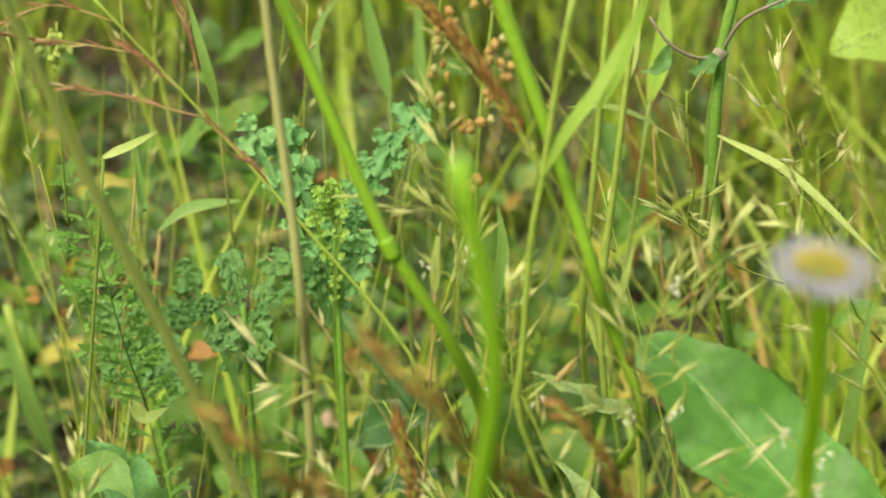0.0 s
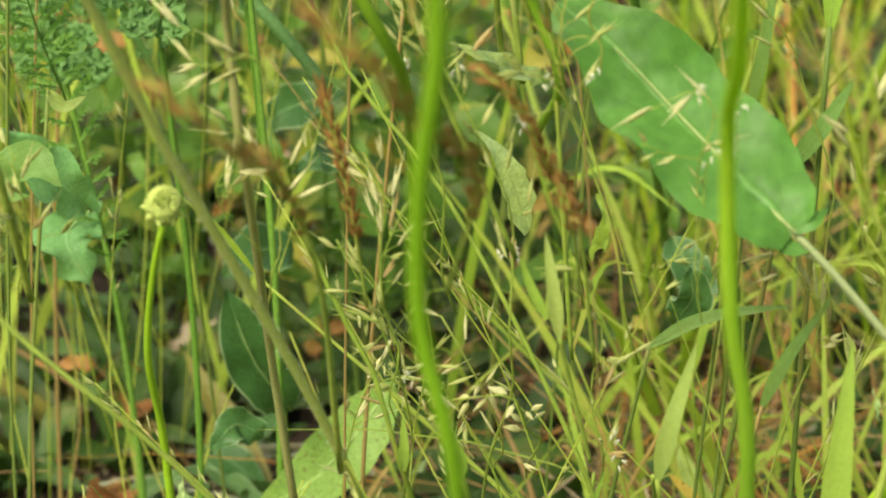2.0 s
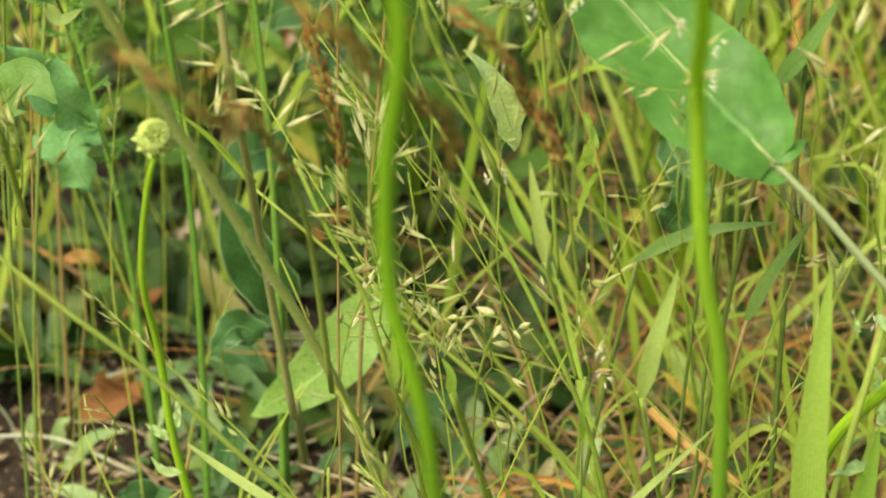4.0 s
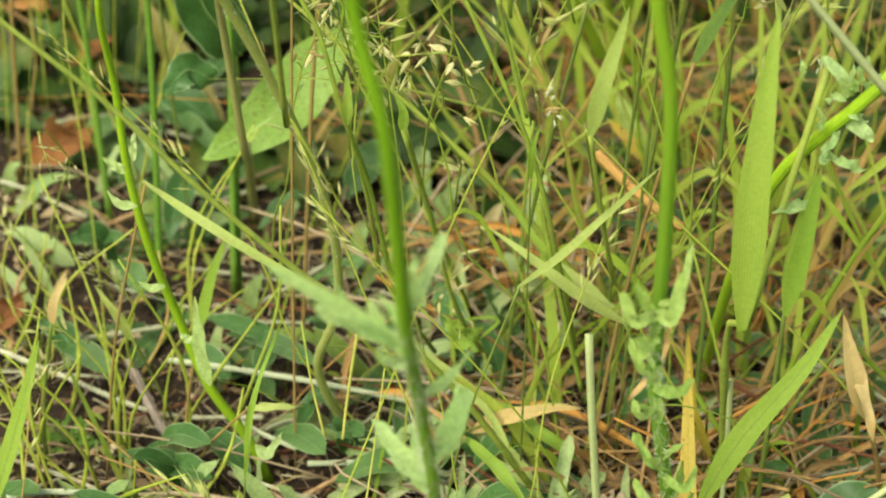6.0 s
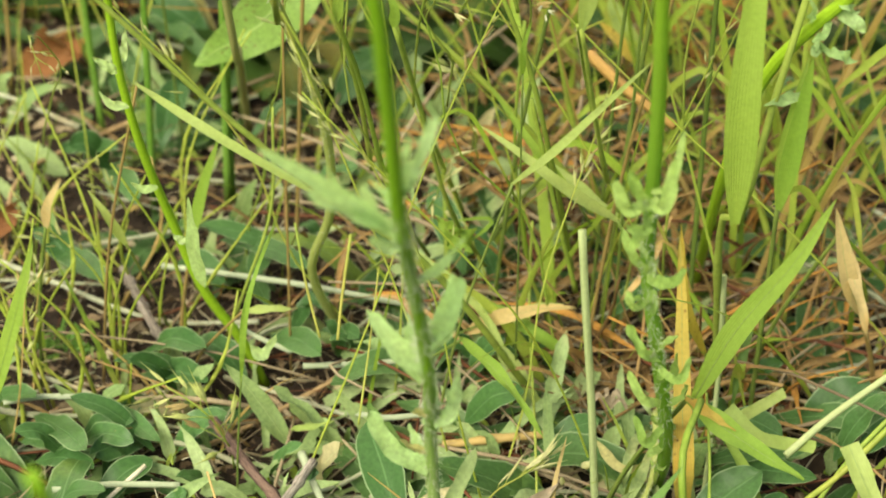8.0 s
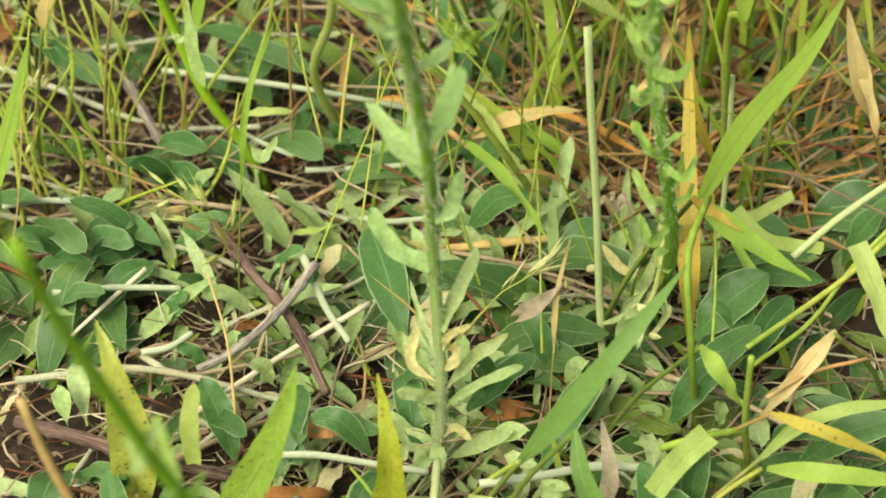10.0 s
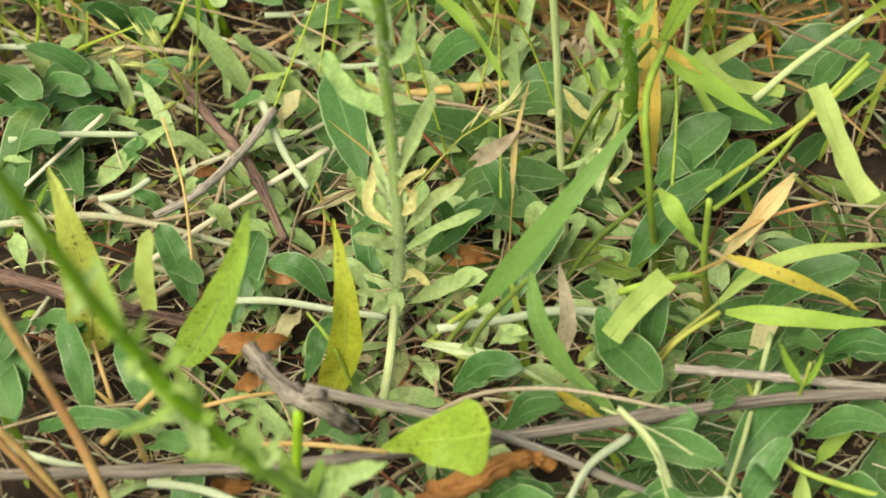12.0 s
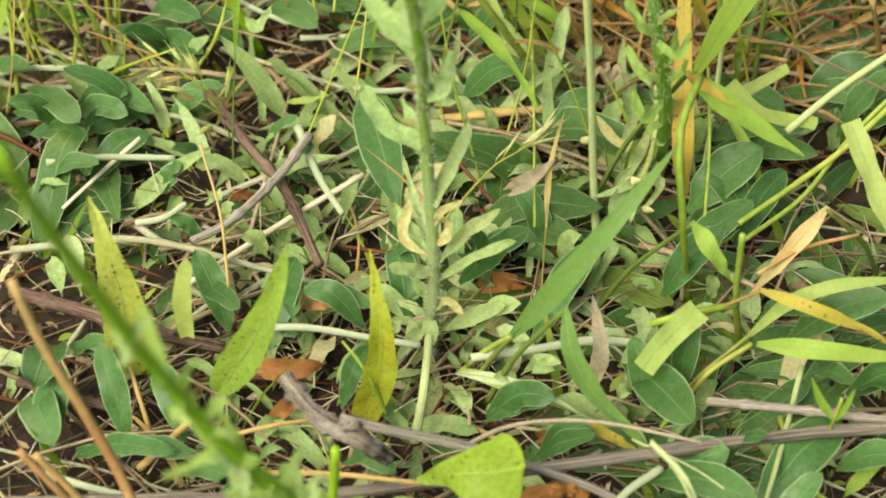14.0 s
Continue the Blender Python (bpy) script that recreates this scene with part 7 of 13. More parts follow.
part("branch", tube([(0.0543, 0.33, 0.4451), (0.0612, 0.325, 0.4586), (0.0704, 0.32, 0.4655), (0.0779, 0.32, 0.4688)], 0.00090, 0.00055, n=10, k=6), "purple", p, "purplish side branch")
leaves_on(p, [
    ((0.0339, 0.325, 0.4492), (0.0288, 0.325, 0.4384), (0.0233, 0.325, 0.4376), 0.00671),
    ((0.0534, 0.325, 0.4449), (0.0466, 0.325, 0.439), (0.0411, 0.325, 0.4381), 0.00760),
    ((0.0708, 0.325, 0.4647), (0.0804, 0.325, 0.4692), (0.0893, 0.325, 0.4672), 0.00663)], "weed_pale")
panicle_grass("fine grass with pale cream spikelets", [(0.01, 0.217, 0), (-0.0226, 0.1652, 0.1711), (-0.0327, 0.1307, 0.2851), (-0.0516, 0.1307, 0.2795)], 0.0006, 0.0003, 12, start=0.74, reach=0.012, kind="long", mat="grain", flowers=0)
panicle_grass("fine grass with pale cream spikelets", [(0.0642, 0.1831, 0), (0.0037, 0.1416, 0.1999), (-0.0399, 0.1139, 0.3332), (-0.0269, 0.1139, 0.3232)], 0.0006, 0.0003, 14, start=0.78, reach=0.010, kind="long", mat="grain", flowers=1)
panicle_grass("fine grass with pale cream spikelets", [(-0.0842, 0.2713, 0), (-0.0599, 0.2201, 0.1398), (-0.0317, 0.186, 0.233), (-0.0171, 0.186, 0.222)], 0.0006, 0.0003, 13, start=0.78, reach=0.013, kind="oat", mat="grain_pale", flowers=0)
panicle_grass("fine grass with pale cream spikelets", [(0.0849, 0.2177, 0), (0.121, 0.1773, 0.1852), (0.1429, 0.1503, 0.3087), (0.1304, 0.1503, 0.3017)], 0.0006, 0.0003, 11, start=0.73, reach=0.011, kind="oat", mat="grain", flowers=1)
panicle_grass("fine grass with pale cream spikelets", [(0.1007, 0.2107, 0), (0.1057, 0.156, 0.1869), (0.105, 0.1196, 0.3115), (0.0958, 0.1196, 0.3076)], 0.0006, 0.0003, 14, start=0.80, reach=0.009, kind="long", mat="grain_pale", flowers=0)
panicle_grass("slender grass with awned pale spikelets", [(-0.0042, 0.1767, 0.2569), (-0.0336, 0.1557, 0.3506), (-0.0336, 0.1347, 0.3771), (-0.037, 0.1347, 0.4186), (-0.0387, 0.1347, 0.4409), (-0.0423, 0.1347, 0.4608)], 0.00035, 0.00021, 18, start=0.72, reach=0.012, kind="long", flowers=2)
panicle_grass("slender grass with awned pale spikelets", [(-0.0394, 0.1557, 0.3567), (-0.0367, 0.1347, 0.4224), (-0.0494, 0.1347, 0.4275), (-0.064, 0.1347, 0.4326)], 0.00028, 0.00021, 9, start=0.4, reach=0.006, kind="long", lift=1.2)
panicle_grass("pale grass panicle beside fleabane stem", [(-0.0103, 0.1557, 0.2651), (-0.0138, 0.1452, 0.2991), (-0.019, 0.1347, 0.3633), (-0.0185, 0.1347, 0.3816), (-0.0209, 0.1347, 0.4042)], 0.00048, 0.00026, 22, start=0.68, reach=0.014, flowers=2)
panicle_grass("pale grass panicle over dock leaf", [(0.0536, 0.1347, 0.255), (0.0375, 0.1137, 0.3236), (0.0239, 0.1085, 0.3677), (0.0257, 0.1032, 0.3805), (0.0308, 0.1032, 0.4043), (0.0377, 0.1032, 0.4226)], 0.00048, 0.00024, 28, start=0.6, reach=0.017, kind="long", flowers=3)
panicle_grass("pale grass panicle over dock leaf", [(0.0366, 0.1085, 0.3716), (0.0336, 0.1032, 0.3973), (0.0432, 0.1032, 0.4157), (0.0507, 0.1032, 0.4336)], 0.00035, 0.00020, 22, start=0.45, reach=0.011, kind="long", flowers=2)
panicle_grass("drooping oat-like spray over dock leaf", [(0.0703, 0.0927, 0.2982), (0.0671, 0.0822, 0.3482), (0.0685, 0.077, 0.376), (0.0595, 0.0717, 0.3749), (0.0501, 0.0717, 0.3713)], 0.00027, 0.00017, 6, start=0.55, reach=0.004, kind="long", mat="grain_pale", flowers=4)
panicle_grass("fine grass spray over dock leaf", [(0.0707, 0.0927, 0.2898), (0.0665, 0.0822, 0.351), (0.0689, 0.0822, 0.3482), (0.048, 0.077, 0.3584)], 0.00027, 0.00017, 8, start=0.5, reach=0.008, kind="small")
panicle_grass("pale grass panicle behind fleabane stem", [(-0.0025, 0.2, 0.1372), (0.0042, 0.12, 0.2955), (-0.0013, 0.1, 0.3436), (-0.0101, 0.1, 0.3708), (-0.0159, 0.1, 0.3816)], 0.00058, 0.00027, 14, start=0.6, reach=0.014, kind="oat", flowers=2)
panicle_grass("pale grass panicle with awns", [(-0.0305, 0.14, 0.2274), (-0.0326, 0.12, 0.2829), (-0.0359, 0.11, 0.3254), (-0.04, 0.11, 0.3436)], 0.00041, 0.00028, 14, start=0.55, reach=0.013, kind="long", mat="grain_pale")
panicle_grass("yellowish grass panicle", [(-0.0256, 0.2, 0.1482), (-0.0316, 0.13, 0.2557), (-0.0402, 0.12, 0.2873), (-0.0501, 0.12, 0.3086)], 0.00046, 0.00029, 14, start=0.5, reach=0.01, kind="oat")
panicle_grass("thin grass with pale open spikelets", [(0.0115, 0.2, 0.1371), (0.0042, 0.14, 0.2271), (-0.0037, 0.12, 0.2653), (-0.0152, 0.12, 0.2806)], 0.00047, 0.00029, 8, start=0.5, reach=0.01, kind="long", mat="grain_pale")
panicle_grass("thin grass with pale spikelets", [(0.0464, 0.2, 0.1478), (0.0399, 0.12, 0.2335), (0.0356, 0.11, 0.2853), (0.0287, 0.11, 0.3064)], 0.00046, 0.00028, 10, start=0.5, reach=0.009, kind="oat", flowers=2)
panicle_grass("nodding grass with plump spikelets", [(0.0599, 0.14, 0.2767), (0.0597, 0.13, 0.2946), (0.0663, 0.13, 0.2989)], 0.00030, 0.00024, 7, start=0.4, reach=0.006, kind="small")
panicle_grass("grass with nodding pale spikelets", [(0.1485, 0.12, 0.247), (0.1194, 0.08, 0.3453), (0.119, 0.07, 0.3777), (0.1225, 0.07, 0.3765)], 0.00051, 0.00026, 10, start=0.5, reach=0.012, kind="oat", mat="grain_pale")
panicle_grass("grass with yellow curled spikelet", [(0.0161, 0.2, 0.1746), (0.0142, 0.13, 0.2372), (0.0021, 0.12, 0.2541), (-0.0117, 0.12, 0.2486)], 0.00046, 0.00030, 10, start=0.55, reach=0.004, kind="plump", mat="grain_pale", lift=0.4)
panicle_grass("grey-green tufted grass", [(0.0261, 0.26, 0.0743), (0.0202, 0.24, 0.1188), (0.014, 0.24, 0.1356)], 0.00051, 0.00036, 12, start=0.4, reach=0.01, kind="oat")
panicle_grass("thin spray beside dull stem", [(-0.0753, 0.13, 0.2978), (-0.0896, 0.11, 0.3278), (-0.0855, 0.11, 0.3377), (-0.0759, 0.11, 0.3456)], 0.00029, 0.00019, 6, start=0.5, reach=0.008, kind="long", mat="grain_pale")
panicle_grass("pale spikelets beside dull stem", [(-0.0681, 0.11, 0.3358), (-0.0754, 0.1, 0.3815), (-0.0917, 0.1, 0.3737), (-0.0917, 0.1, 0.3885)], 0.00028, 0.00018, 6, start=0.5, reach=0.01, kind="long", mat="grain_pale")
panicle_grass("pale spikelets beside dull stem", [(-0.0732, 0.12, 0.2871), (-0.0667, 0.1, 0.3372), (-0.0757, 0.1, 0.3519), (-0.0882, 0.1, 0.3599)], 0.00029, 0.00018, 7, start=0.4, reach=0.008, kind="oat", mat="grain_pale")
panicle_grass("thin drooping grass at edge", [(-0.1585, 0.12, 0.2867), (-0.15, 0.1, 0.3233), (-0.1537, 0.1, 0.3508), (-0.1513, 0.1, 0.3467)], 0.00039, 0.00027, 12, start=0.4, reach=0.01, kind="oat")
panicle_grass("tall yellow-green panicle", [(0.132, 0.2, 0.2419), (0.1134, 0.18, 0.3495), (0.0722, 0.16, 0.3996), (0.074, 0.16, 0.4322)], 0.00043, 0.00028, 12, start=0.5, reach=0.012, kind="oat")
panicle_grass("tall pale panicle", [(0.0822, 0.3, 0.3597), (0.0462, 0.25, 0.3904), (0.0403, 0.22, 0.431), (0.0374, 0.22, 0.4512)], 0.00046, 0.00030, 14, start=0.4, reach=0.012, kind="long")
panicle_grass("open yellow panicle behind daisy", [(0.1281, 0.35, 0.3219), (0.0915, 0.3, 0.3949), (0.0791, 0.28, 0.4343), (0.0695, 0.28, 0.4556)], 0.00061, 0.00032, 16, start=0.4, reach=0.016, kind="oat", mat="grain_pale")
panicle_grass("low yellow grass panicle", [(-0.102, 0.1115, 0.02), (-0.1031, 0.16, 0.0012), (-0.1102, 0.15, 0.0277)], 0.00046, 0.00036, 12, start=0.3, reach=0.01, kind="oat")
panicle_grass("low yellow grass panicle", [(-0.0778, 0.1207, 0.01), (-0.0828, 0.1, 0.0527), (-0.0994, 0.1, 0.0683)], 0.00047, 0.00033, 14, start=0.3, reach=0.009, kind="oat")
panicle_grass("thin grass with pale seeds", [(-0.1771, 0.3, 0.0566), (-0.1542, 0.22, 0.1479), (-0.1584, 0.2, 0.1728), (-0.1536, 0.2, 0.1487)], 0.00053, 0.00023, 9, start=0.4, reach=0.01, kind="small", mat="grain_pale")
panicle_grass("golden grass panicle near soil", [(0.0034, 0.24, 0.06), (0.0071, 0.22, 0.0823), (0.0119, 0.22, 0.0997)], 0.00050, 0.00024, 10, start=0.2, reach=0.008, kind="oat", mat="grain_pale")
panicle_grass("fallen pale bristly ear", [(0.0106, 0.0501, 0.03), (0.0262, 0.0711, 0.035), (0.0516, 0.0809, 0.05)], 0.00043, 0.00033, 9, start=0.55, reach=0.003, kind="long", mat="grain_pale", lift=1.5)
sprig("grass_sprig", "blade", sheet([(0.1004, 0.16, 0.2247), (0.1082, 0.15, 0.251), (0.123, 0.15, 0.2747)], 0.00570, "grass", fold=0.3, n=14), "blade_deep", "deep green slanting grass blade", "grass", "slanting grass blades", rib=tube([(0.1004, 0.1597, 0.2249), (0.1082, 0.1497, 0.2512), (0.1219, 0.1497, 0.2732)], 0.00009, 0.00003, n=10, k=5), stalk=tube([(0.0704, 0.19, 0), (0.0818, 0.175, 0.1124), (0.1009, 0.1594, 0.2263)], 0.00091, 0.00074, n=12, k=6))
sprig("grass_sprig", "blade", sheet([(0.1115, 0.2, 0.3027), (0.1215, 0.19, 0.3223), (0.1324, 0.19, 0.3418)], 0.00818, "grass", fold=0.3, n=14), "blade_deep", "deep green slanting grass blade", "grass", "slanting grass blades", rib=tube([(0.1115, 0.1997, 0.3029), (0.1215, 0.1897, 0.3225), (0.1317, 0.1897, 0.3406)], 0.00013, 0.00004, n=10, k=5), stalk=tube([(0.0815, 0.23, 0), (0.0929, 0.215, 0.1514), (0.1121, 0.1994, 0.3039)], 0.00120, 0.00100, n=12, k=6))
sprig("grass_sprig", "blade", sheet([(0.0612, 0.2, 0.2303), (0.0824, 0.18, 0.2522), (0.1121, 0.17, 0.2616)], 0.00630, "grass", fold=0.3, n=14), "blade_deep", "deep green slanting grass blade", "grass", "slanting grass blades", rib=tube([(0.0612, 0.1997, 0.2305), (0.0824, 0.1797, 0.2524), (0.1101, 0.1704, 0.2611)], 0.00010, 0.00003, n=10, k=5), stalk=tube([(0.0312, 0.23, 0), (0.0426, 0.215, 0.1151), (0.0625, 0.1988, 0.2316)], 0.00101, 0.00082, n=12, k=6))
sprig("grass_sprig", "blade", sheet([(0.0963, 0.2, 0.3259), (0.0993, 0.19, 0.3548), (0.1029, 0.19, 0.3881)], 0.00526, "grass", fold=0.3, n=14), "blade_deep", "deep green slanting grass blade", "grass", "slanting grass blades", stalk=tube([(0.0762, 0.23, 0), (0.0839, 0.215, 0.1629), (0.0965, 0.1994, 0.3276)], 0.00084, 0.00068, n=12, k=6))
sprig("grass_sprig", "blade", sheet([(0.0396, 0.14, 0.1862), (0.0394, 0.13, 0.2044), (0.0423, 0.13, 0.2157)], 0.00286, "grass", fold=0.3, n=14), "blade", "bright yellow-green grass blade", "grass", "slanting grass blades", stalk=tube([(0.0405, 0.17, 0), (0.0402, 0.155, 0.0931), (0.0396, 0.1394, 0.1873)], 0.00046, 0.00037, n=12, k=6))
sprig("grass_sprig", "blade", sheet([(0.105, 0.08, 0.0759), (0.118, 0.075, 0.1125), (0.1373, 0.07, 0.1484), (0.1498, 0.07, 0.1758)], 0.01058, "grass", fold=0.3, n=14), "blade", "bright yellow-green grass blade", "grass", "slanting grass blades", rib=tube([(0.105, 0.0797, 0.0761), (0.118, 0.0747, 0.1127), (0.1373, 0.0697, 0.1486), (0.1489, 0.0697, 0.1741)], 0.00017, 0.00005, n=10, k=5), stalk=tube([(0.0889, 0.0928, 0), (0.095, 0.0864, 0.038), (0.1058, 0.0797, 0.0781)], 0.00120, 0.00100, n=12, k=6))
sprig("grass_sprig", "blade", sheet([(-0.1716, 0.1, 0.0553), (-0.1587, 0.1, 0.0946), (-0.1452, 0.1, 0.1386)], 0.00743, "grass", fold=0.3, n=14), "blade", "bright yellow-green grass blade", "grass", "slanting grass blades", rib=tube([(-0.1716, 0.0997, 0.0555), (-0.1587, 0.0997, 0.0948), (-0.1461, 0.0997, 0.1357)], 0.00012, 0.00004, n=10, k=5), stalk=tube([(-0.1825, 0.1, 0), (-0.1784, 0.1, 0.0277), (-0.1708, 0.1, 0.0577)], 0.00119, 0.00097, n=12, k=6))
sprig("grass_sprig", "blade", sheet([(-0.0981, 0.2, 0.0714), (-0.0919, 0.2, 0.0975), (-0.0836, 0.2, 0.1229)], 0.00573, "grass", fold=0.3, n=14), "blade", "bright yellow-green grass blade", "grass", "slanting grass blades", stalk=tube([(-0.1083, 0.2, 0), (-0.1044, 0.2, 0.0357), (-0.0978, 0.2, 0.073)], 0.00092, 0.00074, n=12, k=6))
sprig("grass_sprig", "blade", sheet([(-0.1262, 0.2, 0.0682), (-0.1329, 0.19, 0.0924), (-0.1391, 0.19, 0.1037)], 0.00475, "grass", fold=0.3, n=14), "blade_pale", "pale green narrow grass blade", "grass", "slanting grass blades", stalk=tube([(-0.115, 0.23, 0), (-0.1193, 0.215, 0.0341), (-0.1266, 0.1994, 0.0697)], 0.00076, 0.00062, n=12, k=6))
sprig("grass_sprig", "blade", sheet([(0.1208, 0.16, 0.0371), (0.108, 0.14, 0.0783), (0.1036, 0.13, 0.1132), (0.1024, 0.13, 0.1253)], 0.00532, "grass", fold=0.3, n=14), "blade_gold", "yellowing spotted grass blade", "grass", "slanting grass blades", stalk=tube([(0.1278, 0.19, 0), (0.1251, 0.175, 0.0185), (0.1201, 0.1588, 0.0395)], 0.00085, 0.00069, n=12, k=6))
sprig("grass_sprig", "blade", sheet([(0.18, 0.14, 0.0733), (0.1707, 0.13, 0.0974), (0.1625, 0.13, 0.1324)], 0.00895, "grass", fold=0.3, n=14), "blade_tan", "dry tan grass blade", "grass", "slanting grass blades", rib=tube([(0.18, 0.1397, 0.0735), (0.1707, 0.1297, 0.0976), (0.1631, 0.1297, 0.1301)], 0.00014, 0.00004, n=10, k=5), stalk=tube([(0.197, 0.17, 0), (0.1905, 0.155, 0.0366), (0.1794, 0.1394, 0.0747)], 0.00120, 0.00100, n=12, k=6))
sprig("grass_sprig", "blade", sheet([(0.1378, 0.12, 0.1389), (0.1374, 0.11, 0.1759), (0.1423, 0.11, 0.2109)], 0.00710, "grass", fold=0.3, n=14), "blade", "bright yellow-green grass blade", "grass", "slanting grass blades", rib=tube([(0.1378, 0.1197, 0.1391), (0.1374, 0.1097, 0.1761), (0.1419, 0.1097, 0.2086)], 0.00011, 0.00004, n=10, k=5), stalk=tube([(0.1386, 0.1461, 0), (0.1383, 0.1331, 0.0695), (0.1377, 0.1194, 0.1411)], 0.00114, 0.00092, n=12, k=6))
sprig("grass_sprig", "blade", sheet([(-0.1524, 0.16, 0.1041), (-0.1473, 0.15, 0.1245), (-0.142, 0.15, 0.1339)], 0.00539, "grass", fold=0.3, n=14), "blade_tan", "dry tan grass blade", "grass", "slanting grass blades", stalk=tube([(-0.168, 0.19, 0), (-0.1621, 0.175, 0.052), (-0.1521, 0.1594, 0.1053)], 0.00086, 0.00070, n=12, k=6))
sprig("grass_sprig", "blade", sheet([(0.0212, 0.2, 0.0691), (0.0308, 0.2, 0.0807), (0.0067, 0.2, 0.0794)], 0.00192, "grass", fold=0.3, n=14), "blade", "bright yellow-green grass blade", "grass", "slanting grass blades", stalk=tube([(-0.0088, 0.2, 0), (0.0026, 0.2, 0.0345), (0.0218, 0.2, 0.0698)], 0.00031, 0.00025, n=12, k=6))
sprig("grass_sprig", "blade", sheet([(-0.1793, 0.3, 0.3005), (-0.173, 0.3, 0.293), (-0.1633, 0.3, 0.2979)], 0.00697, "grass", fold=0.3, n=14), "blade_pale", "pale green narrow grass blade", "grass", "slanting grass blades", rib=tube([(-0.1793, 0.2997, 0.3007), (-0.173, 0.2997, 0.2932), (-0.164, 0.2997, 0.2977)], 0.00011, 0.00003, n=10, k=5), stalk=tube([(-0.2093, 0.3, 0), (-0.1979, 0.3, 0.1502), (-0.1789, 0.3, 0.3)], 0.00112, 0.00091, n=12, k=6))
sprig("grass_sprig", "blade", sheet([(-0.1774, 0.25, 0.4128), (-0.1645, 0.24, 0.4198), (-0.1539, 0.24, 0.4261)], 0.00541, "grass", fold=0.3, n=14), "blade_pale", "pale green narrow grass blade", "grass", "slanting grass blades", stalk=tube([(-0.2074, 0.28, 0), (-0.196, 0.265, 0.2064), (-0.1766, 0.2494, 0.4132)], 0.00086, 0.00070, n=12, k=6))
sprig("grass_sprig", "blade", sheet([(-0.1864, 0.4, 0.3452), (-0.1674, 0.38, 0.3612), (-0.1435, 0.37, 0.3683)], 0.00883, "grass", fold=0.3, n=14), "blade_deep", "deep green slanting grass blade", "grass", "slanting grass blades", rib=tube([(-0.1864, 0.3997, 0.3454), (-0.1674, 0.3797, 0.3614), (-0.1452, 0.3704, 0.368)], 0.00014, 0.00004, n=10, k=5), stalk=tube([(-0.2164, 0.43, 0), (-0.205, 0.415, 0.1726), (-0.1853, 0.3988, 0.3461)], 0.00120, 0.00100, n=12, k=6))
sprig("grass_sprig", "blade", sheet([(-0.0304, 0.25, 0.3569), (-0.0264, 0.24, 0.3861), (-0.0288, 0.24, 0.4032)], 0.00623, "grass", fold=0.3, n=14), "blade_deep", "deep green slanting grass blade", "grass", "slanting grass blades", rib=tube([(-0.0304, 0.2497, 0.3571), (-0.0264, 0.2397, 0.3863), (-0.0287, 0.2397, 0.4022)], 0.00010, 0.00003, n=10, k=5), stalk=tube([(-0.0598, 0.28, 0), (-0.0486, 0.265, 0.1785), (-0.0301, 0.2494, 0.3587)], 0.00100, 0.00081, n=12, k=6))
sprig("grass_sprig", "blade", sheet([(-0.0453, 0.16, 0.3912), (-0.0445, 0.15, 0.4076), (-0.0432, 0.15, 0.4191)], 0.00370, "grass", fold=0.3, n=14), "blade_pale", "pale green narrow grass blade", "grass", "slanting grass blades", stalk=tube([(-0.0577, 0.19, 0), (-0.053, 0.175, 0.1956), (-0.0453, 0.1594, 0.3922)], 0.00059, 0.00048, n=12, k=6))
sprig("grass_sprig", "blade", sheet([(0.1237, 0.2, 0.3561), (0.1245, 0.2, 0.3814), (0.125, 0.2, 0.4102)], 0.00889, "grass", fold=0.3, n=14), "blade", "bright yellow-green grass blade", "grass", "slanting grass blades", rib=tube([(0.1237, 0.1997, 0.3563), (0.1245, 0.1997, 0.3816), (0.125, 0.1997, 0.4084)], 0.00014, 0.00004, n=10, k=5), stalk=tube([(0.1171, 0.2, 0), (0.1196, 0.2, 0.178), (0.1237, 0.2, 0.3576)], 0.00120, 0.00100, n=12, k=6))
sprig("grass_sprig", "blade", sheet([(0.099, 0.2, 0.329), (0.1006, 0.2, 0.3501), (0.1012, 0.2, 0.3709)], 0.00476, "grass", fold=0.3, n=14), "blade", "bright yellow-green grass blade", "grass", "slanting grass blades", stalk=tube([(0.0839, 0.2, 0), (0.0896, 0.2, 0.1645), (0.0991, 0.2, 0.3303)], 0.00076, 0.00062, n=12, k=6))
sprig("grass_sprig", "blade", sheet([(0.0316, 0.4, 0.4011), (0.0118, 0.38, 0.4119), (-0.0071, 0.37, 0.4133)], 0.00382, "grass", fold=0.3, n=14), "blade_pale", "pale green narrow grass blade", "grass", "slanting grass blades", stalk=tube([(0.0616, 0.43, 0), (0.0502, 0.415, 0.2005), (0.0304, 0.3988, 0.4017)], 0.00061, 0.00050, n=12, k=6))
sprig("grass_sprig", "blade", sheet([(0.0532, 0.3, 0.4183), (0.0806, 0.28, 0.4082), (0.1159, 0.26, 0.3795)], 0.00428, "grass", fold=0.3, n=14), "blade_pale", "pale green narrow grass blade", "grass", "slanting grass blades", stalk=tube([(0.0232, 0.33, 0), (0.0346, 0.315, 0.2092), (0.0549, 0.2988, 0.4177)], 0.00069, 0.00056, n=12, k=6))
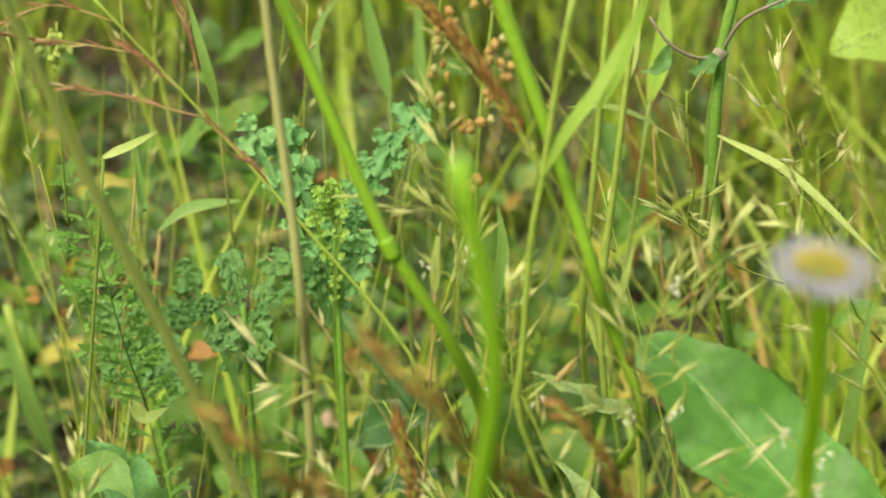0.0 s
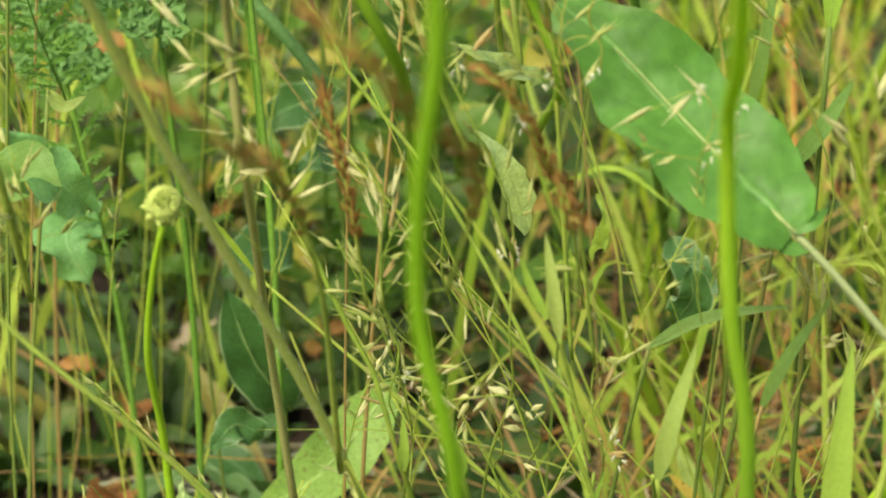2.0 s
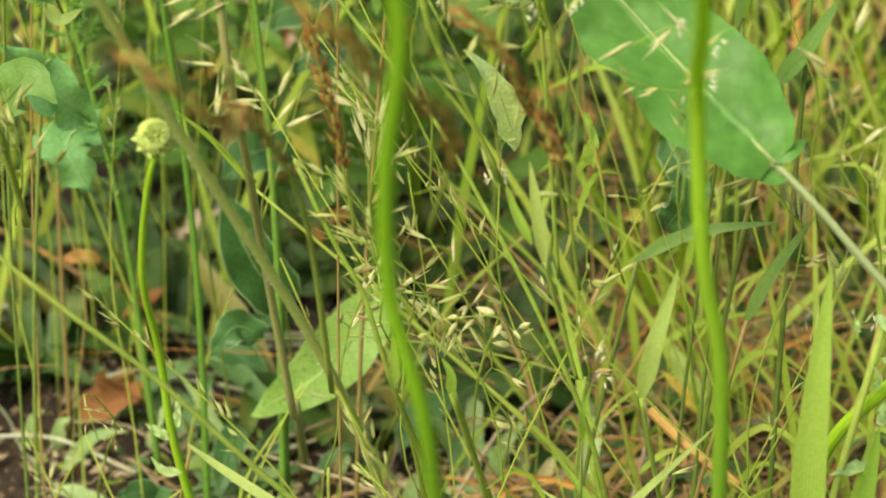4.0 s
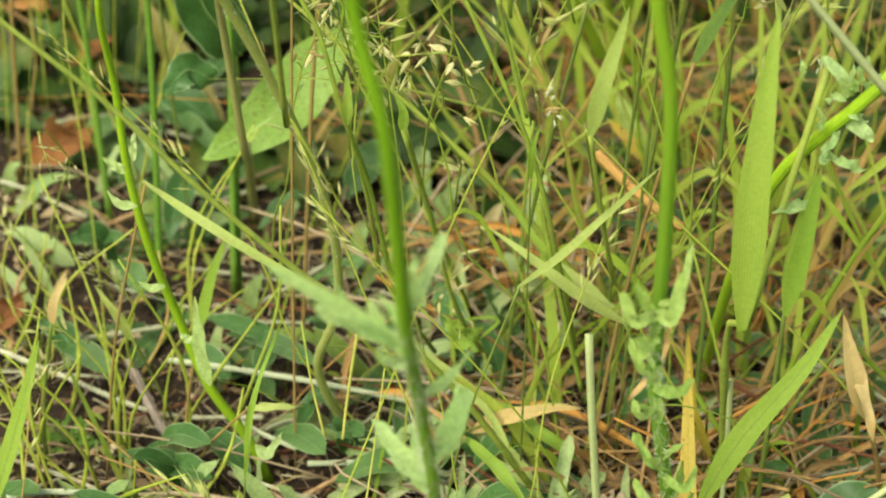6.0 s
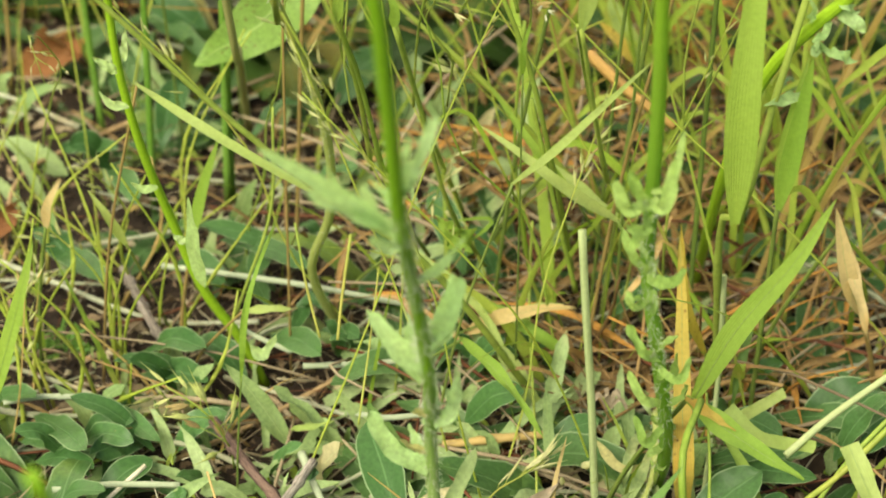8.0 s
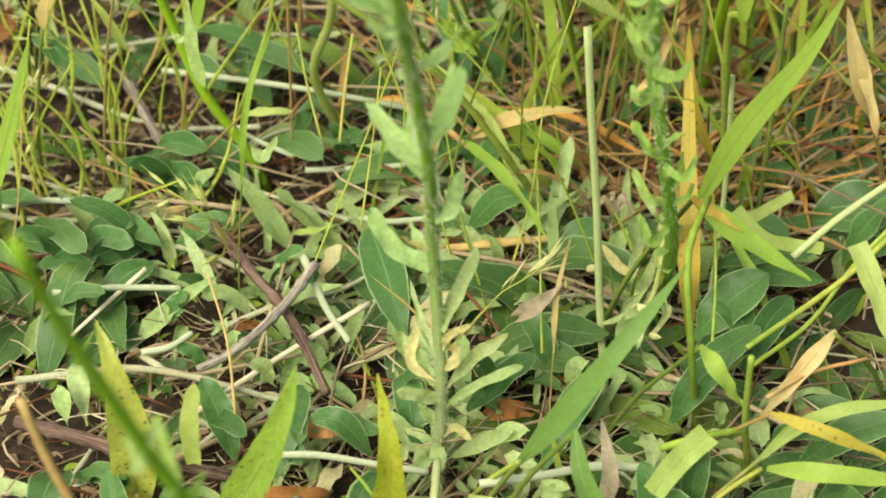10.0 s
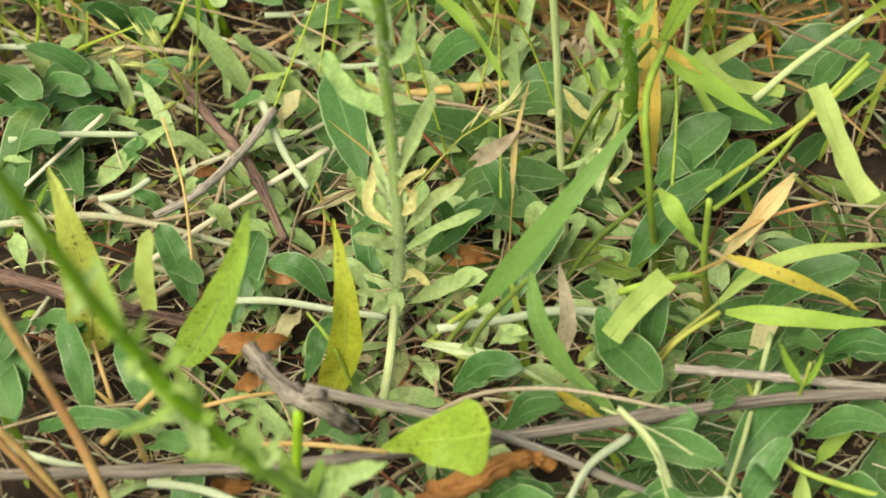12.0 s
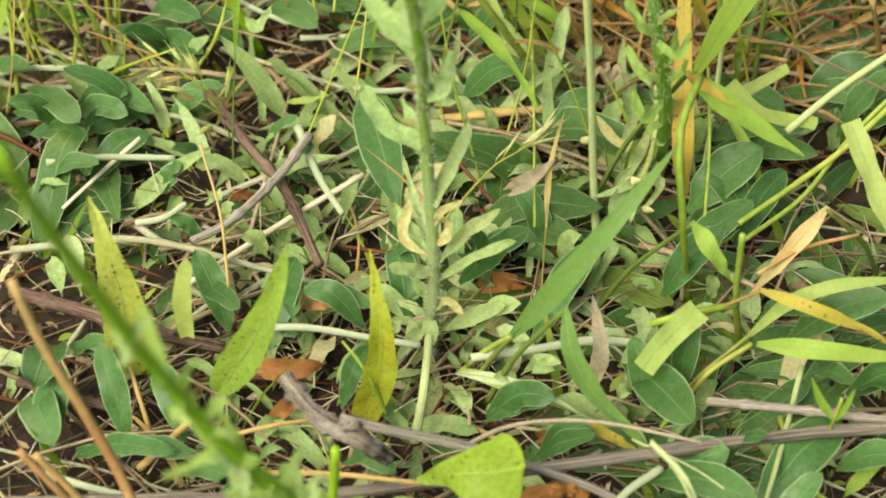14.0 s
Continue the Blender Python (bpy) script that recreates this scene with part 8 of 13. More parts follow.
sprig("grass_sprig", "blade", sheet([(-0.093, 0.5, 0.387), (-0.1015, 0.5, 0.4196), (-0.1071, 0.5, 0.4464)], 0.00861, "grass", fold=0.3, n=14), "blade_deep", "deep green slanting grass blade", "grass", "slanting grass blades", rib=tube([(-0.093, 0.4997, 0.3872), (-0.1015, 0.4997, 0.4198), (-0.1067, 0.4997, 0.4448)], 0.00014, 0.00004, n=10, k=5), stalk=tube([(-0.063, 0.5, 0), (-0.0744, 0.5, 0.1935), (-0.0935, 0.5, 0.389)], 0.00120, 0.00100, n=12, k=6))
sprig("grass_sprig", "blade", sheet([(-0.0845, 0.6, 0.3613), (-0.0873, 0.6, 0.3942), (-0.0885, 0.6, 0.4325)], 0.00706, "grass", fold=0.3, n=14), "blade_deep", "deep green slanting grass blade", "grass", "slanting grass blades", stalk=tube([(-0.0656, 0.6, 0), (-0.0728, 0.6, 0.1806), (-0.0846, 0.6, 0.3632)], 0.00113, 0.00092, n=12, k=6))
sprig("grass_sprig", "blade", sheet([(0.0568, 0.45, 0.3703), (0.0596, 0.42, 0.418), (0.065, 0.4, 0.4609)], 0.00742, "grass", fold=0.3, n=14), "blade_deep", "deep green slanting grass blade", "grass", "slanting grass blades", rib=tube([(0.0568, 0.4497, 0.3705), (0.0596, 0.4197, 0.4182), (0.0646, 0.4011, 0.4581)], 0.00012, 0.00004, n=10, k=5), stalk=tube([(0.044, 0.48, 0), (0.0489, 0.465, 0.1852), (0.057, 0.4482, 0.3732)], 0.00119, 0.00096, n=12, k=6))
sprig("grass_sprig", "blade", sheet([(0.031, 0.5, 0.391), (0.0355, 0.5, 0.4129), (0.0368, 0.5, 0.4451)], 0.01069, "grass", fold=0.3, n=14), "blade", "bright yellow-green grass blade", "grass", "slanting grass blades", rib=tube([(0.031, 0.4997, 0.3912), (0.0355, 0.4997, 0.4131), (0.0367, 0.4997, 0.4431)], 0.00017, 0.00005, n=10, k=5), stalk=tube([(0.001, 0.5, 0), (0.0124, 0.5, 0.1955), (0.0313, 0.5, 0.3923)], 0.00120, 0.00100, n=12, k=6))
sprig("grass_sprig", "blade", sheet([(-0.1752, 0.3, 0.397), (-0.1721, 0.3, 0.3786), (-0.177, 0.3, 0.4198)], 0.00360, "grass", fold=0.3, n=14), "blade_deep", "deep green slanting grass blade", "grass", "slanting grass blades", stalk=tube([(-0.2052, 0.3, 0), (-0.1938, 0.3, 0.1985), (-0.175, 0.3, 0.3959)], 0.00058, 0.00047, n=12, k=6))
sprig("grass_sprig", "blade", sheet([(-0.1507, 0.35, 0.4128), (-0.1547, 0.34, 0.4358), (-0.1614, 0.34, 0.4611)], 0.00507, "grass", fold=0.3, n=14), "blade_deep", "deep green slanting grass blade", "grass", "slanting grass blades", stalk=tube([(-0.1207, 0.38, 0), (-0.1321, 0.365, 0.2064), (-0.151, 0.3494, 0.4141)], 0.00081, 0.00066, n=12, k=6))
sprig("grass_sprig", "blade", sheet([(-0.1133, 0.4, 0.4064), (-0.1159, 0.4, 0.4361), (-0.1037, 0.4, 0.4561)], 0.00440, "grass", fold=0.3, n=14), "blade_deep", "deep green slanting grass blade", "grass", "slanting grass blades", stalk=tube([(-0.0923, 0.4, 0), (-0.1003, 0.4, 0.2032), (-0.1135, 0.4, 0.4081)], 0.00070, 0.00057, n=12, k=6))
sprig("cut_weed", "stalk", tube([(0.0706, 0.0264, 0), (0.0691, 0.075, 0.0245), (0.0667, 0.085, 0.0684), (0.063, 0.09, 0.1154), (0.061, 0.095, 0.1455)], 0.00172, 0.00177, n=20, k=8, ridges=0.1), "stem_grey", "pale green cut stalk standing upright", "stem", "cut stalks")
sprig("cut_weed", "stalk", tube([(0.1022, 0.0362, 0), (0.122, 0.13, 0.0391), (0.1218, 0.13, 0.076), (0.121, 0.13, 0.1)], 0.00109, 0.00133, n=20, k=8, ridges=0.1), "stem_grey", "thin pale cut stalk among grass", "stem", "cut stalks")
sprig("cut_weed", "stalk", tube([(-0.0302, -0.1, -0.0224), (-0.0258, -0.12, 0.0472), (-0.0223, -0.13, 0.0969)], 0.00197, 0.00162, n=20, k=8, ridges=0.06), "stem", "green cut stalk beside fallen sticks", "stem", "cut stalks")
sprig("cut_weed", "stalk", tube([(0.1224, 0.0139, 0), (0.1152, -0.01, 0.048), (0.1133, -0.02, 0.0854)], 0.00139, 0.00116, n=20, k=8), "culm", "yellow-green cut grass stalk", "stem", "cut stalks")
sprig("grass_sprig", "blade", sheet([(0.0198, 0.19, 0.0285), (0.0349, 0.17, 0.0511), (0.0538, 0.17, 0.0557), (0.0662, 0.17, 0.0559)], 0.00809, "grass", (0.1, -0.7, 0.75), fold=0.3, n=18, wave=0.0008, twist=0.25), "blade_tan", "curved tan grass blade with pointed tip", "grass", "blades near the soil", rib=tube([(0.0198, 0.1897, 0.0287), (0.0349, 0.1697, 0.0513), (0.0538, 0.1697, 0.0559), (0.0653, 0.1697, 0.0561)], 0.00013, 0.00004, n=10, k=5))
sprig("grass_sprig", "blade", sheet([(0.025, 0.2118, 0.03), (0.0473, 0.175, 0.04), (0.0709, 0.1759, 0.02)], 0.00868, "grass", (0.1, -0.7, 0.75), fold=0.3, n=18, wave=0.0008, twist=0.25), "blade", "olive fallen grass blade", "grass", "blades near the soil", rib=tube([(0.025, 0.2115, 0.0302), (0.0473, 0.1747, 0.0402), (0.0692, 0.1756, 0.0216)], 0.00014, 0.00004, n=10, k=5))
sprig("grass_sprig", "blade", sheet([(0.0329, 0.1789, 0.03), (0.0444, 0.1489, 0.03), (0.0549, 0.1431, 0.015)], 0.00807, "grass", (0.1, -0.7, 0.75), fold=0.3, n=18, wave=0.0008, twist=0.25), "blade_pale", "pale fallen grass blade", "grass", "blades near the soil", rib=tube([(0.0329, 0.1786, 0.0302), (0.0444, 0.1486, 0.0302), (0.0542, 0.1432, 0.0163)], 0.00013, 0.00004, n=10, k=5))
sprig("grass_sprig", "blade", sheet([(0.1098, 0.36, 0.0618), (0.0981, 0.36, 0.0854), (0.0897, 0.37, 0.1015)], 0.01200, "grass", (0.1, -0.7, 0.75), fold=0.3, n=18, wave=0.0008, twist=0.25), "blade_pale", "broad pale blade behind stalks", "grass", "blades near the soil", rib=tube([(0.1098, 0.3597, 0.062), (0.0981, 0.3597, 0.0856), (0.0903, 0.369, 0.1006)], 0.00019, 0.00006, n=10, k=5), stalk=tube([(0.1283, 0.36, 0), (0.1212, 0.36, 0.0309), (0.1091, 0.36, 0.0633)], 0.00120, 0.00100, n=12, k=6))
sprig("grass_sprig", "blade", sheet([(0.104, 0.34, 0.0766), (0.0938, 0.34, 0.0905), (0.0839, 0.34, 0.1011)], 0.00697, "grass", (0.1, -0.7, 0.75), fold=0.3, n=18, wave=0.0008, twist=0.25), "blade_gold", "yellowing blade behind stalks", "grass", "blades near the soil", stalk=tube([(0.134, 0.34, 0), (0.1226, 0.34, 0.0383), (0.1033, 0.34, 0.0775)], 0.00111, 0.00091, n=12, k=6))
sprig("grass_sprig", "blade", sheet([(0.107, 0.2, 0.0819), (0.0944, 0.18, 0.0665), (0.0824, 0.17, 0.056)], 0.00429, "grass", (0.1, -0.7, 0.75), fold=0.3, n=18, wave=0.0008, twist=0.25), "culm_tan", "orange dry stalk end", "grass", "blades near the soil", stalk=tube([(0.137, 0.23, 0), (0.1256, 0.215, 0.0409), (0.1062, 0.1988, 0.0809)], 0.00069, 0.00056, n=12, k=6))
sprig("grass_sprig", "blade", sheet([(0.0269, 0.18, 0.0406), (0.0421, 0.172, 0.0536), (0.0634, 0.172, 0.0573)], 0.00334, "grass", (0.1, -0.7, 0.75), fold=0.3, n=18, wave=0.0008, twist=0.25), "blade_pale", "pale green blade edge", "grass", "blades near the soil", stalk=tube([(-0.0017, 0.21, 0), (0.0092, 0.195, 0.0203), (0.0278, 0.1795, 0.0414)], 0.00053, 0.00043, n=12, k=6))
sprig("grass_sprig", "blade", sheet([(-0.0749, 0.16, 0.062), (-0.0627, 0.155, 0.0667), (-0.051, 0.155, 0.067)], 0.00420, "grass", (0.1, -0.7, 0.75), fold=0.3, n=18, wave=0.0008, twist=0.25), "blade_pale", "short pale green fallen blade", "grass", "blades near the soil", stalk=tube([(-0.1049, 0.19, 0), (-0.0935, 0.175, 0.031), (-0.0742, 0.1597, 0.0623)], 0.00067, 0.00055, n=12, k=6))
sprig("grass_sprig", "blade", sheet([(-0.0544, 0.13, 0.0232), (-0.0446, 0.125, 0.0285), (-0.0357, 0.125, 0.0313)], 0.00326, "grass", (0.1, -0.7, 0.75), fold=0.3, n=18, wave=0.0008, twist=0.25), "blade_pale", "short pale green fallen blade", "grass", "blades near the soil")
sprig("grass_sprig", "blade", sheet([(0.1047, 0.0806, 0.01), (0.1003, 0.06, 0.0629), (0.1007, 0.08, 0.08), (0.1007, 0.1, 0.1107), (0.0993, 0.11, 0.1349)], 0.00906, "grass", (0.1, -0.7, 0.75), fold=0.3, n=18, wave=0.0008, twist=0.25), "blade_gold", "upright yellow spotted grass blade", "grass", "blades near the soil", rib=tube([(0.1047, 0.0803, 0.0102), (0.1003, 0.0597, 0.0631), (0.1007, 0.0797, 0.0802), (0.1007, 0.0997, 0.1109), (0.0994, 0.109, 0.1334)], 0.00014, 0.00005, n=10, k=5))
sprig("grass_sprig", "blade", sheet([(0.0993, 0.06, 0.0938), (0.113, 0.05, 0.0869), (0.1289, 0.045, 0.0773), (0.1429, 0.04, 0.0699)], 0.00962, "grass", (0.1, -0.7, 0.75), fold=0.3, n=18, wave=0.0008, twist=0.25), "blade", "broad bent yellow-green grass blade", "grass", "blades near the soil", rib=tube([(0.0993, 0.0597, 0.094), (0.113, 0.0497, 0.0871), (0.1289, 0.0447, 0.0775), (0.1419, 0.0401, 0.0707)], 0.00015, 0.00005, n=10, k=5), stalk=tube([(0.0693, 0.09, 0), (0.0807, 0.075, 0.0469), (0.1001, 0.0594, 0.0934)], 0.00120, 0.00100, n=12, k=6))
sprig("grass_sprig", "blade", sheet([(0.0986, 0.058, 0.0954), (0.1066, 0.052, 0.0928), (0.117, 0.048, 0.0868)], 0.00458, "grass", (0.1, -0.7, 0.75), fold=0.3, n=18, wave=0.0008, twist=0.25), "blade_gold", "orange edge of a bent blade", "grass", "blades near the soil", stalk=tube([(0.0686, 0.088, 0), (0.08, 0.073, 0.0477), (0.0991, 0.0576, 0.0952)], 0.00073, 0.00060, n=12, k=6))
sprig("grass_sprig", "blade", sheet([(0.0337, -0.03, 0.0453), (0.0491, -0.035, 0.0743), (0.0693, -0.03, 0.1025), (0.0905, -0.01, 0.1187)], 0.00940, "grass", (0.1, -0.7, 0.75), fold=0.3, n=18, wave=0.0008, twist=0.25), "blade_deep", "wide smooth green grass blade leaning over", "grass", "blades near the soil", rib=tube([(0.0337, -0.0303, 0.0455), (0.0491, -0.0353, 0.0745), (0.0693, -0.0303, 0.1027), (0.089, -0.0117, 0.1177)], 0.00015, 0.00005, n=10, k=5), stalk=tube([(0.0192, -0.0149, 0), (0.0247, -0.0225, 0.0226), (0.0346, -0.0303, 0.047)], 0.00120, 0.00100, n=12, k=6))
sprig("grass_sprig", "blade", sheet([(0.1532, 0.02, 0.1029), (0.1585, 0.01, 0.0932), (0.1645, 0, 0.081), (0.1706, -0.01, 0.0753)], 0.00907, "cut", (0.1, -0.7, 0.75), fold=0.3, n=18, wave=0.0008, twist=0.25), "blade_pale", "cut pale green grass blade", "grass", "blades near the soil", rib=tube([(0.1532, 0.0197, 0.1031), (0.1585, 0.0097, 0.0934), (0.1645, -0.0003, 0.0812), (0.1702, -0.0096, 0.0759)], 0.00015, 0.00005, n=10, k=5))
sprig("grass_sprig", "blade", sheet([(0.1501, 0.02, 0.063), (0.1368, 0.01, 0.0516), (0.1208, 0, 0.036)], 0.00734, "grass", (0.1, -0.7, 0.75), fold=0.3, n=18, wave=0.0008, twist=0.25), "blade_tan", "tan and cream dry grass blade", "grass", "blades near the soil", rib=tube([(0.1501, 0.0197, 0.0632), (0.1368, 0.0097, 0.0518), (0.1219, 0.0004, 0.0373)], 0.00012, 0.00004, n=10, k=5), stalk=tube([(0.1801, 0.05, 0), (0.1687, 0.035, 0.0315), (0.1493, 0.0194, 0.0623)], 0.00117, 0.00095, n=12, k=6))
sprig("grass_sprig", "blade", sheet([(0.0983, 0, 0.074), (0.1043, -0.01, 0.0695), (0.1134, -0.01, 0.0535)], 0.00710, "grass", (0.1, -0.7, 0.75), fold=0.3, n=18, wave=0.0008, twist=0.25), "blade", "short bright green leaf blade", "grass", "blades near the soil", rib=tube([(0.0983, -0.0003, 0.0742), (0.1043, -0.0103, 0.0697), (0.1128, -0.0103, 0.0548)], 0.00011, 0.00004, n=10, k=5), stalk=tube([(0.0683, 0.03, 0), (0.0797, 0.015, 0.037), (0.0987, -0.0006, 0.0737)], 0.00114, 0.00092, n=12, k=6))
sprig("grass_sprig", "blade", sheet([(0.0801, -0.04, 0.0399), (0.0894, -0.03, 0.0452), (0.1009, -0.02, 0.0492)], 0.00949, "cut", (0.1, -0.7, 0.75), fold=0.3, n=18, wave=0.0008, twist=0.25), "blade_pale", "pale green cut blade over stolons", "grass", "blades near the soil", rib=tube([(0.0801, -0.0403, 0.0401), (0.0894, -0.0303, 0.0454), (0.1001, -0.021, 0.0492)], 0.00015, 0.00005, n=10, k=5))
sprig("grass_sprig", "blade", sheet([(0.0512, -0.05, 0.0803), (0.054, -0.06, 0.0663), (0.0638, -0.065, 0.0499), (0.0815, -0.07, 0.0314)], 0.00800, "grass", (0.1, -0.7, 0.75), fold=0.3, n=18, wave=0.0008, twist=0.25), "blade_deep", "deep green curved grass blade", "grass", "blades near the soil", rib=tube([(0.0512, -0.0503, 0.0805), (0.054, -0.0603, 0.0665), (0.0638, -0.0653, 0.0501), (0.0803, -0.0699, 0.0329)], 0.00013, 0.00004, n=10, k=5), stalk=tube([(0.0254, -0.02, 0), (0.0352, -0.035, 0.0401), (0.0514, -0.0506, 0.0794)], 0.00120, 0.00100, n=12, k=6))
sprig("grass_sprig", "blade", sheet([(0.0162, -0.02, 0.0196), (0.0322, -0.03, 0.0222), (0.0465, -0.03, 0.0149), (0.0637, -0.035, 0.0096)], 0.00527, "grass", (0.1, -0.7, 0.75), fold=0.3, n=18, wave=0.0008, twist=0.25), "blade_pale", "pale flat grass blade on soil", "grass", "blades near the soil")
sprig("grass_sprig", "blade", sheet([(0.1231, -0.02, 0.0325), (0.1414, -0.03, 0.0396), (0.1616, -0.03, 0.0366), (0.1817, -0.03, 0.0358)], 0.00797, "grass", (0.1, -0.7, 0.75), fold=0.3, n=18, wave=0.0008, twist=0.25), "blade", "long bright green arching blade", "grass", "blades near the soil", rib=tube([(0.1231, -0.0203, 0.0327), (0.1414, -0.0303, 0.0398), (0.1616, -0.0303, 0.0368), (0.1803, -0.0303, 0.0361)], 0.00013, 0.00004, n=10, k=5))
sprig("grass_sprig", "blade", sheet([(0.1198, -0.02, 0.0367), (0.1334, -0.01, 0.0423), (0.1506, -0.01, 0.0517), (0.1822, -0.01, 0.0554)], 0.00601, "grass", (0.1, -0.7, 0.75), fold=0.3, n=18, wave=0.0008, twist=0.25), "blade_pale", "long pale grey-green arching blade", "grass", "blades near the soil", rib=tube([(0.1198, -0.0203, 0.0369), (0.1334, -0.0103, 0.0425), (0.1506, -0.0103, 0.0519), (0.18, -0.0103, 0.0553)], 0.00010, 0.00003, n=10, k=5), stalk=tube([(0.0898, -0.03, 0), (0.1012, -0.025, 0.0183), (0.1206, -0.0194, 0.037)], 0.00096, 0.00078, n=12, k=6))
sprig("grass_sprig", "blade", sheet([(0.1209, -0.02, 0.0598), (0.1394, -0.03, 0.0594), (0.1581, -0.03, 0.0498), (0.169, -0.03, 0.0415)], 0.00552, "grass", (0.1, -0.7, 0.75), fold=0.3, n=18, wave=0.0008, twist=0.25), "blade_gold", "orange streaked drooping blade", "grass", "blades near the soil", rib=tube([(0.1209, -0.0203, 0.06), (0.1394, -0.0303, 0.0596), (0.1581, -0.0303, 0.05), (0.1683, -0.0303, 0.0423)], 0.00009, 0.00003, n=10, k=5), stalk=tube([(0.0909, 0.01, 0), (0.1023, -0.005, 0.0299), (0.122, -0.0206, 0.0597)], 0.00088, 0.00072, n=12, k=6))
sprig("grass_sprig", "blade", sheet([(0.1425, -0.09, 0.0241), (0.1415, -0.1, 0.0168), (0.1455, -0.1, -0.0067)], 0.00760, "grass", (0.1, -0.7, 0.75), fold=0.3, n=18, wave=0.0008, twist=0.25), "blade_pale", "short pale grass blade pointing down", "grass", "blades near the soil", rib=tube([(0.1425, -0.0903, 0.0243), (0.1415, -0.1003, 0.017), (0.1452, -0.1003, -0.0048)], 0.00012, 0.00004, n=10, k=5))
sprig("grass_sprig", "blade", sheet([(0.1629, -0.06, 0.0242), (0.1597, -0.06, 0.0099), (0.15, -0.07, 0.0049)], 0.00833, "grass", (0.1, -0.7, 0.75), fold=0.3, n=18, wave=0.0008, twist=0.25), "blade", "bright bent grass blade", "grass", "blades near the soil", rib=tube([(0.1629, -0.0603, 0.0244), (0.1597, -0.0603, 0.0101), (0.1507, -0.0696, 0.0054)], 0.00013, 0.00004, n=10, k=5))
sprig("grass_sprig", "blade", sheet([(0.0607, -0.06, 0.0339), (0.0688, -0.06, 0.0268), (0.0789, -0.06, 0.019)], 0.00430, "grass", (0.1, -0.7, 0.75), fold=0.3, n=18, wave=0.0008, twist=0.25), "blade_gold", "yellow grass blade tip", "grass", "blades near the soil")
sprig("leafy_weed", "leaf", sheet([(-0.021, -0.03, -0.0003), (-0.0118, -0.04, 0.0396), (-0.0115, -0.04, 0.0665), (-0.0152, -0.02, 0.0784)], 0.0112, "lance", (0.1, -0.7, 0.75), fold=0.55, n=30, k=8, wave=0.0009, twist=0.12, crumple=0.0006), "gold_leaf", "upright yellow-green spotted leaf", "leaf", "blades near the soil", rib=tube([(-0.021, -0.0303, -0.0001), (-0.0118, -0.0403, 0.0398), (-0.0115, -0.0403, 0.0667), (-0.015, -0.0217, 0.0777)], 0.00017, 0.00005, n=10, k=5))
sprig("leafy_weed", "leaf", sheet([(-0.0677, -0.05, 0.0392), (-0.0551, -0.06, 0.0703), (-0.0456, -0.065, 0.0977), (-0.039, -0.065, 0.1219)], 0.0128, "lance", (0.1, -0.7, 0.75), fold=0.6, n=30, k=8, wave=0.0009, twist=0.12, crumple=0.0006), "bright", "bright green folded upright leaf", "leaf", "blades near the soil", rib=tube([(-0.0677, -0.0503, 0.0394), (-0.0551, -0.0603, 0.0705), (-0.0456, -0.0653, 0.0979), (-0.0395, -0.0653, 0.1204)], 0.00022, 0.00007, n=10, k=5))
sprig("leafy_weed", "leaf", sheet([(-0.1035, -0.02, 0.0154), (-0.1013, -0.03, 0.0636), (-0.1048, -0.03, 0.092), (-0.1102, -0.02, 0.1034)], 0.0158, "lance", (0.1, -0.7, 0.75), fold=0.22, n=30, k=8, wave=0.0009, twist=0.12, crumple=0.0006), "spotted", "yellow-green leaf with dark spots", "leaf", "blades near the soil", rib=tube([(-0.1035, -0.0203, 0.0156), (-0.1013, -0.0303, 0.0638), (-0.1048, -0.0303, 0.0922), (-0.1098, -0.021, 0.1028)], 0.00023, 0.00007, n=10, k=5))
sprig("grass_sprig", "blade", sheet([(0.1208, 0.1, 0.0462), (0.1309, 0.08, 0.0339), (0.1395, 0.07, 0.012)], 0.00527, "grass", (0.1, -0.7, 0.75), fold=0.3, n=18, wave=0.0008, twist=0.25), "blade", "narrow bright blade among meadow plants", "grass", "blades near the soil", stalk=tube([(0.0908, 0.13, 0), (0.1022, 0.115, 0.0231), (0.1215, 0.0988, 0.0454)], 0.00084, 0.00068, n=12, k=6))
sprig("grass_sprig", "blade", sheet([(-0.0228, 0.15, 0.0207), (-0.0105, 0.12, 0.0248), (0.0011, 0.1, 0.0248)], 0.00593, "grass", (0.1, -0.7, 0.75), fold=0.3, n=18, wave=0.0008, twist=0.25), "blade_deep", "deep green narrow leaf", "grass", "blades near the soil")
sprig("grass_sprig", "blade", sheet([(0.1502, 0.06, 0.0689), (0.131, 0.08, 0.0588), (0.1207, 0.09, 0.0648)], 0.00560, "cut", (0.1, -0.7, 0.75), fold=0.3, n=18, wave=0.0008, twist=0.25), "blade_pale", "pale cut grass blade", "grass", "blades near the soil")
sprig("grass_sprig", "blade", sheet([(-0.1131, 0.16, 0.0051), (-0.1098, 0.15, -0.0022), (-0.1108, 0.14, -0.0078)], 0.00429, "grass", (0.1, -0.7, 0.75), fold=0.3, n=18, wave=0.0008, twist=0.25), "blade_pale", "white-backed narrow leaf among meadow plants", "grass", "blades near the soil")
sprig("grass_sprig", "blade", sheet([(-0.0801, -0.03, 0.0458), (-0.0794, -0.035, 0.0705), (-0.0763, -0.035, 0.088)], 0.00654, "strap", (0.1, -0.7, 0.75), fold=0.3, n=18, wave=0.0008, twist=0.25), "blade_pale", "blunt pale green leaf", "grass", "blades near the soil")
